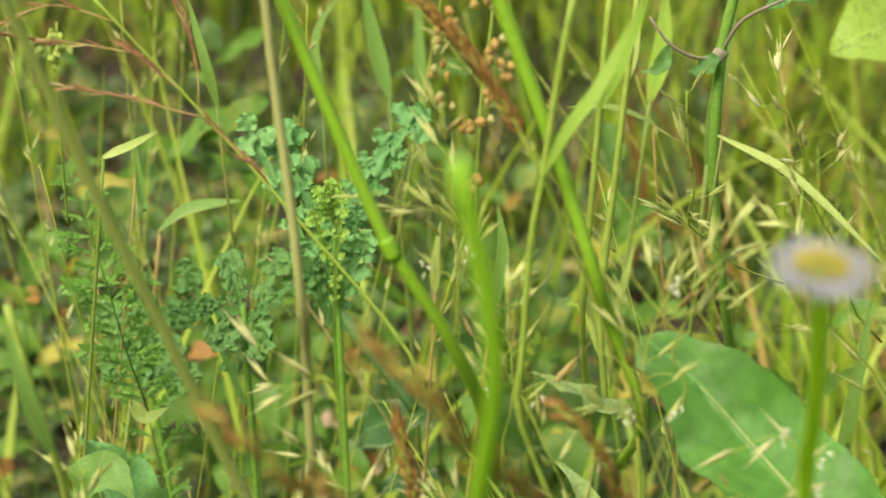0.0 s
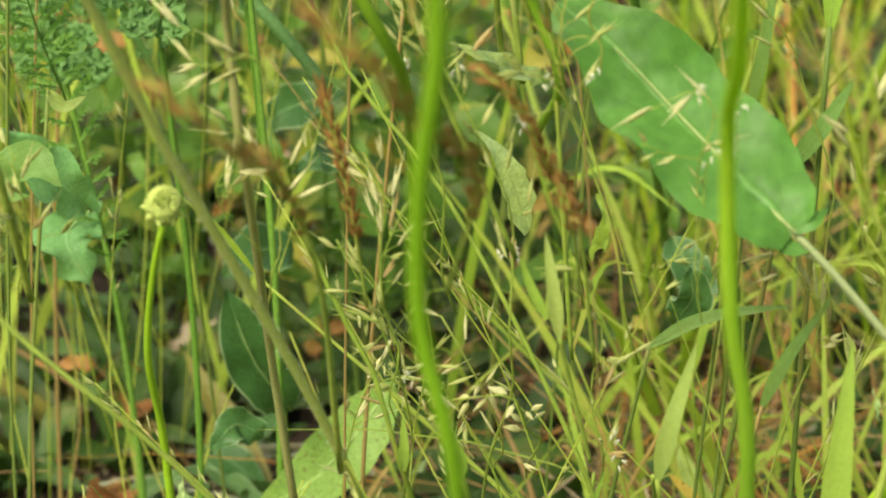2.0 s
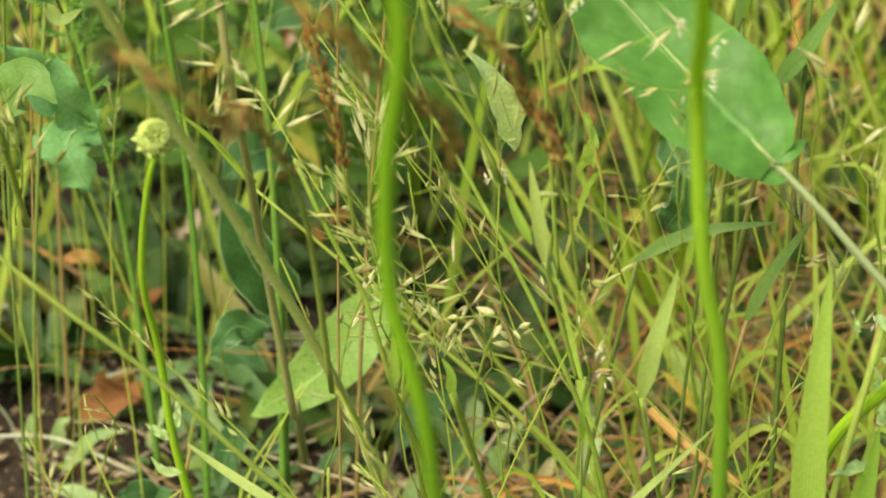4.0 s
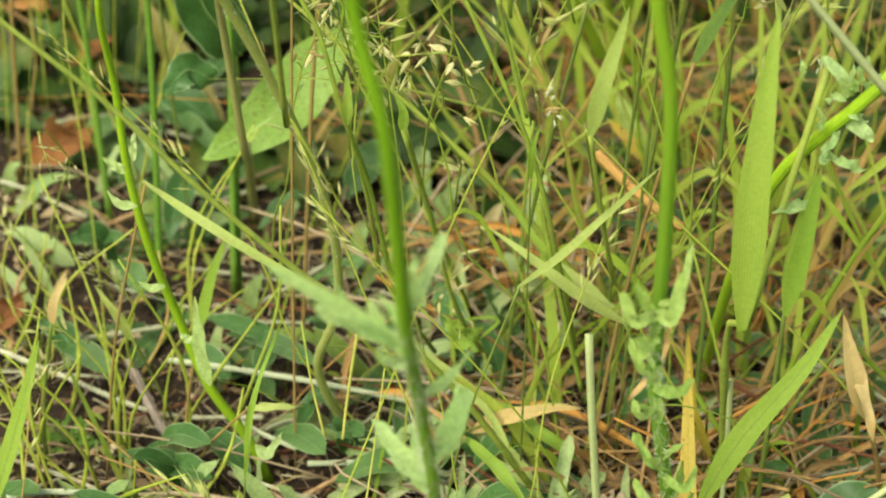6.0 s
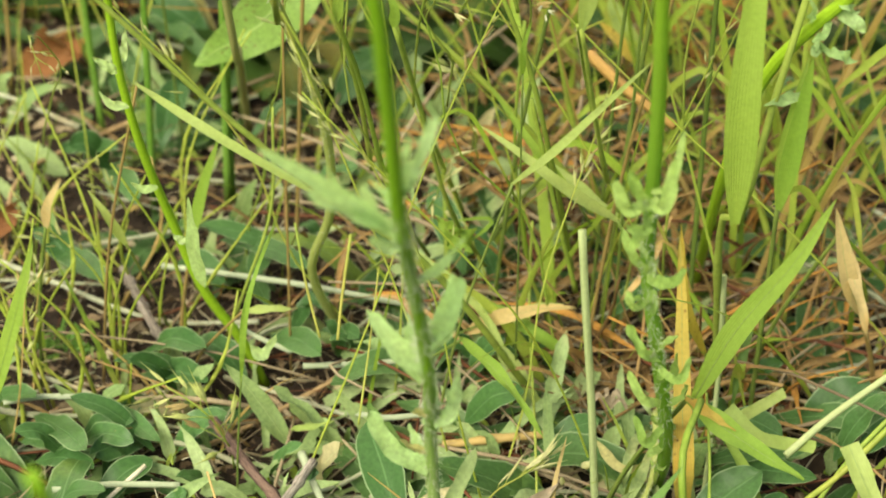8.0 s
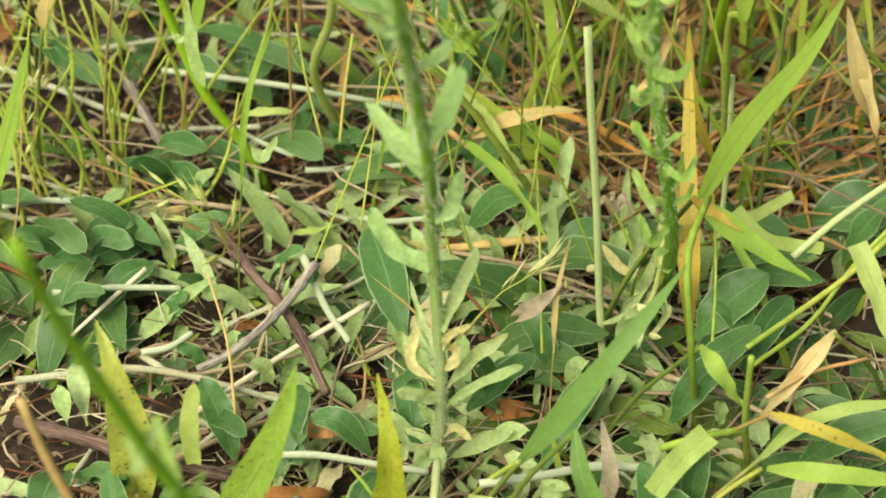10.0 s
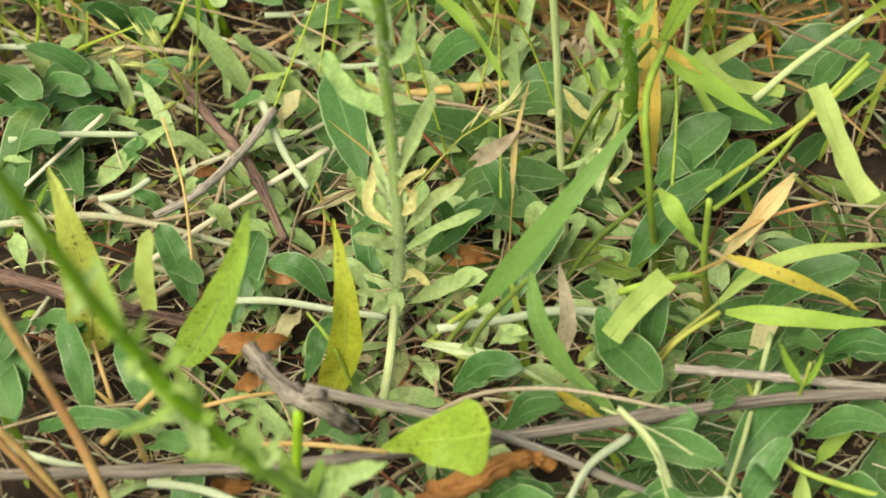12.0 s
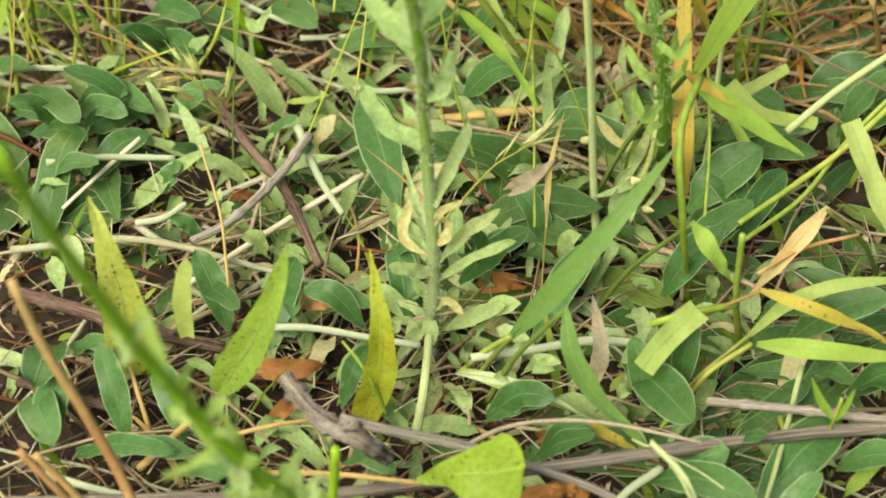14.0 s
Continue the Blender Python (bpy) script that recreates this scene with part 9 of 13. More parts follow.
sprig("grass_sprig", "blade", sheet([(0.0108, -0.13, 0.0019), (0.0016, -0.14, 0.0508), (0.0008, -0.14, 0.0797)], 0.00531, "grass", (0.1, -0.7, 0.75), fold=0.3, n=18, wave=0.0008, twist=0.25), "papery", "dry papery grass blade", "grass", "blades near the soil", rib=tube([(0.0108, -0.1303, 0.0021), (0.0016, -0.1403, 0.051), (0.0009, -0.1403, 0.0779)], 0.00008, 0.00003, n=10, k=5))
sprig("grass_sprig", "blade", sheet([(0.0649, -0.03, 0.0218), (0.0658, -0.03, 0.0427), (0.0628, -0.02, 0.0578)], 0.00713, "grass", (0.1, -0.7, 0.75), fold=0.3, n=18, wave=0.0008, twist=0.25), "papery", "withered grey-brown leaf among meadow plants", "grass", "blades near the soil", rib=tube([(0.0649, -0.0303, 0.022), (0.0658, -0.0303, 0.0429), (0.063, -0.021, 0.0569)], 0.00011, 0.00004, n=10, k=5))
sprig("grass_sprig", "blade", sheet([(0.0162, 0.15, 0.0557), (0.0332, 0.1, 0.0711), (0.0469, 0.06, 0.0744)], 0.00618, "grass", (0.1, -0.7, 0.75), fold=0.3, n=18, wave=0.0008, twist=0.25), "blade", "long yellow-green leaning blade", "grass", "blades near the soil", rib=tube([(0.0162, 0.1497, 0.0559), (0.0332, 0.0997, 0.0713), (0.046, 0.0625, 0.0743)], 0.00010, 0.00003, n=10, k=5), stalk=tube([(-0.0138, 0.18, 0), (-0.0024, 0.165, 0.0279), (0.0172, 0.147, 0.0566)], 0.00099, 0.00080, n=12, k=6))
sprig("grass_sprig", "blade", sheet([(-0.0076, 0.22, 0.0557), (0.0213, 0.18, 0.0532), (0.0388, 0.13, 0.0543)], 0.00526, "grass", (0.1, -0.7, 0.75), fold=0.3, n=18, wave=0.0008, twist=0.25), "blade_pale", "pale leaning grass blade", "grass", "blades near the soil", stalk=tube([(-0.0376, 0.25, 0), (-0.0262, 0.235, 0.0279), (-0.0059, 0.2176, 0.0556)], 0.00084, 0.00068, n=12, k=6))
sprig("grass_sprig", "blade", sheet([(0.0574, 0.25, 0.0771), (0.0755, 0.22, 0.0782), (0.0912, 0.2, 0.0752)], 0.00584, "grass", (0.1, -0.7, 0.75), fold=0.3, n=18, wave=0.0008, twist=0.25), "blade_pale", "pale crossing grass blade", "grass", "blades near the soil", stalk=tube([(0.0274, 0.28, 0), (0.0388, 0.265, 0.0385), (0.0585, 0.2482, 0.0771)], 0.00093, 0.00076, n=12, k=6))
sprig("grass_sprig", "blade", sheet([(0.0484, 0.03, 0.0442), (0.0495, 0.04, 0.0633), (0.0547, 0.05, 0.0835)], 0.00252, "grass", (0.1, -0.7, 0.75), fold=0.3, n=18, wave=0.0008, twist=0.25), "blade_tan", "thin reddish dry blade", "grass", "blades near the soil", stalk=tube([(0.047, 0.02, 0), (0.0475, 0.025, 0.0221), (0.0485, 0.0306, 0.0454)], 0.00040, 0.00033, n=12, k=6))
sprig("grass_sprig", "blade", sheet([(-0.1822, 0.2, 0.014), (-0.1737, 0.2, 0.0441), (-0.1669, 0.2, 0.0718)], 0.00635, "grass", (0.1, -0.7, 0.75), fold=0.3, n=18, wave=0.0008, twist=0.25), "blade", "upright bright grass blade", "grass", "blades near the soil")
sprig("grass_sprig", "blade", sheet([(-0.0705, 0.1, 0.0721), (-0.0661, 0.1, 0.1097), (-0.0551, 0.12, 0.1349)], 0.00301, "grass", (0.1, -0.7, 0.75), fold=0.3, n=18, wave=0.0008, twist=0.25), "blade", "thin upright grass blade", "grass", "blades near the soil", stalk=tube([(-0.0755, 0.1, 0), (-0.0736, 0.1, 0.0361), (-0.0702, 0.1, 0.0744)], 0.00048, 0.00039, n=12, k=6))
sprig("grass_sprig", "blade", sheet([(-0.1806, 0.3, 0.0142), (-0.176, 0.3, 0.0268), (-0.1712, 0.3, 0.0392)], 0.00640, "grass", (0.1, -0.7, 0.75), fold=0.3, n=18, wave=0.0008, twist=0.25), "blade_tan", "short tan blade among meadow plants", "grass", "blades near the soil")
sprig("grass_sprig", "blade", sheet([(0.1694, 0.15, 0.1083), (0.1731, 0.13, 0.0974), (0.1797, 0.12, 0.0743)], 0.00669, "grass", (0.1, -0.7, 0.75), fold=0.3, n=18, wave=0.0008, twist=0.25), "blade_tan", "long tan dry blade", "grass", "blades near the soil", rib=tube([(0.1694, 0.1497, 0.1085), (0.1731, 0.1297, 0.0976), (0.1792, 0.1204, 0.0761)], 0.00011, 0.00003, n=10, k=5), stalk=tube([(0.1394, 0.18, 0), (0.1508, 0.165, 0.0542), (0.1696, 0.1488, 0.1077)], 0.00107, 0.00087, n=12, k=6))
sprig("grass_sprig", "blade", sheet([(0.1472, 0.2, 0.0351), (0.134, 0.15, 0.0386), (0.1218, 0.1, 0.0363)], 0.00424, "grass", (0.1, -0.7, 0.75), fold=0.3, n=18, wave=0.0008, twist=0.25), "blade_deep", "narrow green blade among meadow plants", "grass", "blades near the soil", stalk=tube([(0.1652, 0.23, 0), (0.1583, 0.215, 0.0176), (0.1464, 0.197, 0.0354)], 0.00068, 0.00055, n=12, k=6))
sprig("grass_sprig", "blade", sheet([(0.1443, 0.1, 0.0645), (0.137, 0.1, 0.059), (0.1253, 0.1, 0.0506)], 0.00490, "cut", (0.1, -0.7, 0.75), fold=0.3, n=18, wave=0.0008, twist=0.25), "blade_pale", "pale cut grass blade", "grass", "blades near the soil")
sprig("grass_sprig", "culm", tube([(0.105, 0.0362, 0), (0.0948, 0, 0.0766), (0.0928, 0.01, 0.1064), (0.1023, 0.04, 0.1077)], 0.00130, 0.00143, n=20, k=8), "culm", "yellow-green jointed grass culm", "grass", "thin culms near the soil")
sprig("grass_sprig", "culm", tube([(0.1248, 0.04, 0.0287), (0.1475, 0.055, 0.037), (0.1649, 0.07, 0.0527), (0.1846, 0.08, 0.0712)], 0.00096, 0.00096, n=20, k=8), "culm", "long thin bent grass culm", "grass", "thin culms near the soil")
sprig("grass_sprig", "culm", tube([(0.0843, -0.02, 0.0426), (0.098, -0.02, 0.0479), (0.1156, -0.01, 0.0425)], 0.00140, 0.00131, n=20, k=8), "culm", "cut yellow-green culm lying across", "grass", "thin culms near the soil")
sprig("grass_sprig", "culm", tube([(0.0887, -0.0399, 0.01), (0.1009, -0.03, 0.0199), (0.1054, -0.03, 0.0284), (0.1211, -0.02, 0.0325)], 0.00081, 0.00101, n=20, k=8), "culm", "thin yellow culm among meadow plants", "grass", "thin culms near the soil")
sprig("grass_sprig", "culm", tube([(0.1306, -0.04, 0.0154), (0.1346, -0.07, 0.0209), (0.1403, -0.09, 0.0269), (0.1729, -0.1, 0.0206)], 0.00101, 0.00114, n=20, k=8), "culm", "bent jointed yellow-green culm", "grass", "thin culms near the soil")
sprig("weed_sprig", "stalk", tube([(0.1383, -0.03, 0.0308), (0.1231, -0.08, 0.0289), (0.1083, -0.12, 0.0232)], 0.00120, 0.00074, n=20, k=8), "stem_grey", "straight pale green stalk", "stem", "thin culms near the soil")
sprig("grass_sprig", "culm", tube([(0.0161, -0.01, 0.0069), (0.0243, -0.02, 0.028), (0.0341, -0.03, 0.0464)], 0.00104, 0.00099, n=20, k=8), "culm", "thin culm under a wide blade", "grass", "thin culms near the soil")
sprig("weed_sprig", "stalk", tube([(-0.0789, -0.13, 0.0319), (-0.0916, -0.12, 0.0746), (-0.1002, -0.12, 0.1047), (-0.1087, -0.12, 0.1309), (-0.1148, -0.12, 0.1579)], 0.00200, 0.00154, n=20, k=8), "culm_tan", "tan stalk close in front", "stem", "thin culms near the soil")
sprig("weed_sprig", "stalk", tube([(-0.0997, -0.1, 0.0114), (-0.1105, -0.1, 0.0398), (-0.1224, -0.1, 0.0615)], 0.00153, 0.00128, n=20, k=8), "culm_tan", "reddish tan stalk among meadow plants", "stem", "thin culms near the soil")
sprig("weed_sprig", "stalk", tube([(-0.098, -0.11, 0.0257), (-0.1105, -0.12, 0.0644), (-0.1218, -0.12, 0.0852)], 0.00131, 0.00122, n=20, k=8), "culm_tan", "reddish tan stalk among meadow plants", "stem", "thin culms near the soil")
sprig("weed_sprig", "stalk", tube([(-0.0922, -0.05, 0.0083), (-0.0976, -0.04, 0.0239), (-0.1018, -0.03, 0.0309)], 0.00090, 0.00090, n=20, k=8), "culm_tan", "reddish stem of spotted leaf", "stem", "thin culms near the soil")
sprig("weed_sprig", "stalk", tube([(-0.0971, -0.06, 0.0103), (-0.0836, -0.06, 0.0273), (-0.0748, -0.06, 0.0383)], 0.00158, 0.00116, n=20, k=8), "culm_tan", "short tan stalk among meadow plants", "stem", "thin culms near the soil")
sprig("grass_sprig", "culm", tube([(-0.0407, 0.13, 0.0706), (-0.046, 0.14, 0.0899), (-0.05, 0.15, 0.1129)], 0.00057, 0.00045, n=20, k=8), "culm", "thin upright culm among meadow plants", "grass", "thin culms near the soil")
sprig("grass_sprig", "culm", tube([(-0.0335, 0.13, 0.0692), (-0.0315, 0.14, 0.0843), (-0.0277, 0.15, 0.1074)], 0.00057, 0.00068, n=20, k=8), "culm", "thin upright culm among meadow plants", "grass", "thin culms near the soil")
sprig("grass_sprig", "culm", tube([(-0.0248, 0.1, 0.0493), (-0.02, 0.12, 0.0763), (-0.0165, 0.14, 0.0978)], 0.00045, 0.00034, n=20, k=8), "culm", "thin upright culm among meadow plants", "grass", "thin culms near the soil")
sprig("grass_sprig", "culm", tube([(-0.0679, 0, 0.0418), (-0.0712, 0.02, 0.0597), (-0.0789, 0.04, 0.0755)], 0.00062, 0.00042, n=20, k=8), "culm_tan", "thin brownish culm among meadow plants", "grass", "thin culms near the soil")
sprig("grass_sprig", "culm", tube([(0.0442, 0.03, 0.0443), (0.0459, 0.1, 0.0429), (0.0474, 0.2, 0.0421), (0.0479, 0.2, 0.0798)], 0.00053, 0.00060, n=20, k=8), "culm", "thin yellow culm among meadow plants", "grass", "thin culms near the soil")
sprig("grass_sprig", "culm", tube([(-0.0859, 0.2, 0.02), (-0.0727, 0.18, 0.0651), (-0.0619, 0.18, 0.0997), (-0.0591, 0.18, 0.149)], 0.00087, 0.00057, n=20, k=8), "culm", "thin branching culm among meadow plants", "grass", "thin culms near the soil")
sprig("grass_sprig", "culm", tube([(0.0677, 0.2, 0.0429), (0.0555, 0.19, 0.0996), (0.0458, 0.19, 0.1464)], 0.00111, 0.00092, n=20, k=8), "culm", "thin yellow-green culm among meadow plants", "grass", "thin culms near the soil")
sprig("grass_sprig", "culm", tube([(0.0797, 0.2, 0.0989), (0.0677, 0.18, 0.1578), (0.0585, 0.12, 0.2186)], 0.00095, 0.00082, n=20, k=8), "culm", "thin green culm among meadow plants", "grass", "thin culms near the soil")
sprig("grass_sprig", "culm", tube([(0.0474, 0.25, 0.0288), (0.0415, 0.24, 0.096), (0.0448, 0.24, 0.1551)], 0.00077, 0.00072, n=20, k=8), "culm", "thin green culm among meadow plants", "grass", "thin culms near the soil")
sprig("grass_sprig", "culm", tube([(-0.0203, 0.2, 0.1066), (-0.0234, 0.17, 0.1579), (-0.0287, 0.15, 0.1999)], 0.00107, 0.00096, n=20, k=8), "culm", "thin green culm among meadow plants", "grass", "thin culms near the soil")
sprig("grass_sprig", "culm", tube([(0.0187, 0.25, 0.0534), (0.0034, 0.2, 0.1263), (-0.0084, 0.15, 0.2025)], 0.00115, 0.00096, n=20, k=8), "culm", "thin green culm among meadow plants", "grass", "thin culms near the soil")
sprig("grass_sprig", "culm", tube([(0.1183, 0.02, 0.0549), (0.1416, 0.04, 0.0569), (0.1591, 0.05, 0.0649), (0.18, 0.06, 0.0824)], 0.00104, 0.00127, n=20, k=8), "culm", "slanting jointed culm among meadow plants", "grass", "thin culms near the soil")
sprig("grass_sprig", "culm", tube([(0.1072, 0.03, 0.0492), (0.1108, 0.06, 0.0573), (0.1117, 0.09, 0.0724)], 0.00063, 0.00055, n=20, k=8), "culm", "thin yellow culm among meadow plants", "grass", "thin culms near the soil")
sprig("weed_sprig", "stalk", tube([(0.1391, 0.06, 0.0652), (0.1567, 0.07, 0.0757), (0.1804, 0.08, 0.0886)], 0.00150, 0.00129, n=20, k=8), "stem_grey", "hairy slanting stalk among meadow plants", "stem", "thin culms near the soil")
sprig("weed_sprig", "stalk", tube([(-0.0312, 0.1, 0.0047), (-0.0231, 0.06, 0.0094), (-0.0258, 0.03, 0.0013)], 0.00068, 0.00054, n=20, k=8), "culm_tan", "thin dry stalk among meadow plants", "stem", "thin culms near the soil")
sprig("weed_sprig", "stalk", tube([(-0.0101, -0.04, 0.0171), (-0.0173, -0.04, 0.0397), (-0.0253, -0.03, 0.0438)], 0.00080, 0.00059, n=20, k=8), "culm", "thin pale shoot among meadow plants", "stem", "thin culms near the soil")
sprig("weed_sprig", "stalk", tube([(0, -0.05, 0.0129), (0.0032, -0.04, 0.0283), (0.0052, -0.02, 0.0367)], 0.00180, 0.00151, n=20, k=8), "stem_grey", "pale shoot at plant base", "stem", "thin culms near the soil")
solo("stolon", tube([(0.0202, -0.0225, 0.028), (0.0426, -0.0184, 0.028), (0.063, -0.0138, 0.028), (0.0829, -0.0151, 0.028)], 0.00156, 0.00168, n=20, k=8, wobble=0.12), "stolon", "pale hairy creeping runner on soil", "stem", "pale stolons")
solo("stolon", tube([(-0.1471, 0.086, 0.028), (-0.1253, 0.0892, 0.028), (-0.0964, 0.0888, 0.028)], 0.00137, 0.00125, n=20, k=8, wobble=0.12), "stolon", "pale hairy creeping runner on soil", "stem", "pale stolons")
solo("stolon", tube([(-0.1081, 0.05, 0.028), (-0.0976, 0.0532, 0.028), (-0.0897, 0.0614, 0.028)], 0.00144, 0.00122, n=20, k=8, wobble=0.12), "stolon", "pale hairy creeping runner on soil", "stem", "pale stolons")
solo("stolon", tube([(-0.0768, -0.0945, 0.028), (-0.0576, -0.0986, 0.028), (-0.0345, -0.1112, 0.028)], 0.00165, 0.00144, n=20, k=8, wobble=0.12), "stolon", "pale hairy creeping runner on soil", "stem", "pale stolons")
solo("stolon", tube([(-0.126, -0.0785, 0.028), (-0.1081, -0.0852, 0.028), (-0.0865, -0.0919, 0.028)], 0.00138, 0.00127, n=20, k=8, wobble=0.12), "stolon", "pale hairy creeping runner on soil", "stem", "pale stolons")
solo("stolon", tube([(-0.0533, -0.0069, 0.028), (-0.039, -0.0071, 0.028), (-0.0184, -0.0118, 0.028), (0.002, -0.0164, 0.028)], 0.00137, 0.00126, n=20, k=8, wobble=0.12), "stolon", "pale hairy creeping runner on soil", "stem", "pale stolons")
solo("stolon", tube([(0.0851, -0.0758, 0.028), (0.071, -0.0887, 0.028), (0.0603, -0.1111, 0.028)], 0.00159, 0.00125, n=20, k=8, wobble=0.12), "stolon", "pale hairy creeping runner on soil", "stem", "pale stolons")
solo("stolon", tube([(0.0936, -0.0915, 0.028), (0.1019, -0.1042, 0.028), (0.1168, -0.1044, 0.028)], 0.00117, 0.00096, n=20, k=8, wobble=0.12), "stolon", "pale hairy creeping runner on soil", "stem", "pale stolons")
solo("stolon", tube([(0.0433, -0.1231, 0.028), (0.051, -0.1135, 0.028), (0.06, -0.1173, 0.028)], 0.00142, 0.00124, n=20, k=8, wobble=0.12), "stolon", "pale hairy creeping runner on soil", "stem", "pale stolons")
solo("stolon", tube([(-0.0506, 0.1669, 0.028), (-0.0218, 0.1686, 0.028), (-0.0074, 0.1704, 0.028)], 0.00136, 0.00124, n=20, k=8, wobble=0.12), "stolon", "pale hairy creeping runner on soil", "stem", "pale stolons")
solo("stolon", tube([(-0.0306, 0.1352, 0.028), (-0.0165, 0.1312, 0.028), (-0.0001, 0.1329, 0.028)], 0.00144, 0.00120, n=20, k=8, wobble=0.12), "stolon", "pale hairy creeping runner on soil", "stem", "pale stolons")
solo("stolon", tube([(-0.0866, 0.2007, 0.028), (-0.0711, 0.1877, 0.028), (-0.0559, 0.1772, 0.028)], 0.00127, 0.00112, n=20, k=8, wobble=0.12), "stolon", "pale hairy creeping runner on soil", "stem", "pale stolons")
solo("stolon", tube([(-0.1385, 0.1462, 0.028), (-0.1618, 0.1464, 0.028), (-0.1752, 0.1428, 0.028)], 0.00132, 0.00131, n=20, k=8, wobble=0.12), "stolon", "pale hairy creeping runner on soil", "stem", "pale stolons")
solo("stolon", tube([(-0.0485, 0.1078, 0.028), (-0.0382, 0.0757, 0.028), (-0.0288, 0.0556, 0.028)], 0.00186, 0.00134, n=20, k=8, wobble=0.12), "stolon", "pale hairy creeping runner on soil", "stem", "pale stolons")
sprig("branch", "bark", tube([(-0.0426, -0.065, 0.0613), (-0.0362, -0.075, 0.0598), (-0.0288, -0.08, 0.0555), (-0.0175, -0.085, 0.0525), (-0.0087, -0.08, 0.0384)], 0.00377, 0.00304, n=34, k=16, ridges=0.16, nodes=(0.15, 0.45, 0.8), wobble=0.3), "twig", "knotted dark grey broken twig", "twig", "fallen twigs", stalk=tube([(-0.0248, -0.0817, 0.0544), (-0.0214, -0.0846, 0.0584), (-0.0179, -0.0874, 0.0624)], 0.00207, 0.00151, n=6, k=8, wobble=0.3))
sprig("twig", "bark", tube([(-0.0236, -0.083, 0.0604), (-0.0081, -0.085, 0.0572), (0.0188, -0.086, 0.0499), (0.0376, -0.086, 0.0412), (0.0595, -0.087, 0.0312), (0.077, -0.088, 0.0208), (0.0986, -0.09, 0.0113), (0.1251, -0.094, 0.0009)], 0.0019, 0.0013, n=40, k=14, ridges=0.12, nodes=(0.32, 0.66), wobble=0.06), "twig_pale", "thin grey forked twig", "twig", "fallen twigs")
sprig("twig", "bark", tube([(-0.1355, -0.098, 0.036), (-0.0908, -0.097, 0.036), (-0.0347, -0.0952, 0.036), (0.0368, -0.0841, 0.036), (0.0983, -0.073, 0.036), (0.1414, -0.0662, 0.036), (0.1841, -0.0639, 0.036)], 0.0020, 0.0022, n=34, k=16, ridges=0.16, nodes=(0.18, 0.47, 0.71), wobble=0.10), "twig", "long dark weathered stick on the ground", "twig", "fallen twigs", stalk=tube([(0.0582, -0.0801, 0.036), (0.0613, -0.0777, 0.036), (0.0643, -0.0752, 0.036)], 0.00128, 0.00093, n=6, k=8, wobble=0.3))
sprig("twig", "bark", tube([(0.1018, -0.0534, 0.038), (0.1248, -0.0565, 0.038), (0.176, -0.0646, 0.038)], 0.00161, 0.00149, n=34, k=16, ridges=0.16, nodes=(0.18, 0.47, 0.71), wobble=0.08), "twig_pale", "pale grey broken stick", "twig", "fallen twigs", stalk=tube([(0.1428, -0.0594, 0.038), (0.1452, -0.058, 0.038), (0.1477, -0.0568, 0.038)], 0.00088, 0.00064, n=6, k=8, wobble=0.3))
sprig("branch", "bark", tube([(-0.145, -0.099, 0.022), (-0.1175, -0.1077, 0.022), (-0.0865, -0.1178, 0.022), (-0.0654, -0.1264, 0.022)], 0.00502, 0.00414, n=34, k=16, ridges=0.16, nodes=(0.18, 0.47, 0.71), wobble=0.10), "twig", "thick brown weathered branch", "twig", "fallen twigs", stalk=tube([(-0.0791, -0.1208, 0.022), (-0.0764, -0.1197, 0.022), (-0.0737, -0.1186, 0.022)], 0.00276, 0.00201, n=6, k=8, wobble=0.3))
sprig("twig", "bark", tube([(-0.153, 0.0224, 0.018), (-0.1281, 0.0113, 0.02), (-0.1019, 0.0003, 0.02), (-0.071, -0.0037, 0.014)], 0.00275, 0.00249, n=34, k=16, ridges=0.16, nodes=(0.18, 0.47, 0.71), wobble=0.10), "twig_dark", "brown mottled twig under leaves", "twig", "fallen twigs", stalk=tube([(-0.0911, -0.0011, 0.0179), (-0.0877, -0.0029, 0.0218), (-0.0842, -0.0048, 0.0256)], 0.00151, 0.00110, n=6, k=8, wobble=0.3))
sprig("twig", "bark", tube([(-0.1438, -0.0269, 0.02), (-0.1269, -0.0329, 0.02), (-0.1038, -0.0416, 0.02)], 0.00164, 0.00142, n=34, k=16, ridges=0.16, nodes=(0.18, 0.47, 0.71), wobble=0.10), "twig_dark", "dark thin twig under leaves", "twig", "fallen twigs", stalk=tube([(-0.1188, -0.0359, 0.02), (-0.1173, -0.0349, 0.02), (-0.1159, -0.0339, 0.02)], 0.00090, 0.00066, n=6, k=8, wobble=0.3))
sprig("twig", "bark", tube([(-0.0859, 0.1275, 0.03), (-0.0678, 0.0947, 0.03), (-0.0531, 0.0703, 0.03), (-0.0361, 0.0244, 0.03)], 0.0024, 0.0018, n=34, k=16, ridges=0.16, nodes=(0.18, 0.47, 0.71), wobble=0.10), "twig_dark", "dark purplish woody stem", "twig", "fallen twigs", stalk=tube([(-0.0472, 0.0541, 0.03), (-0.0458, 0.0543, 0.03), (-0.0444, 0.0546, 0.03)], 0.00166, 0.00121, n=6, k=8, wobble=0.3))
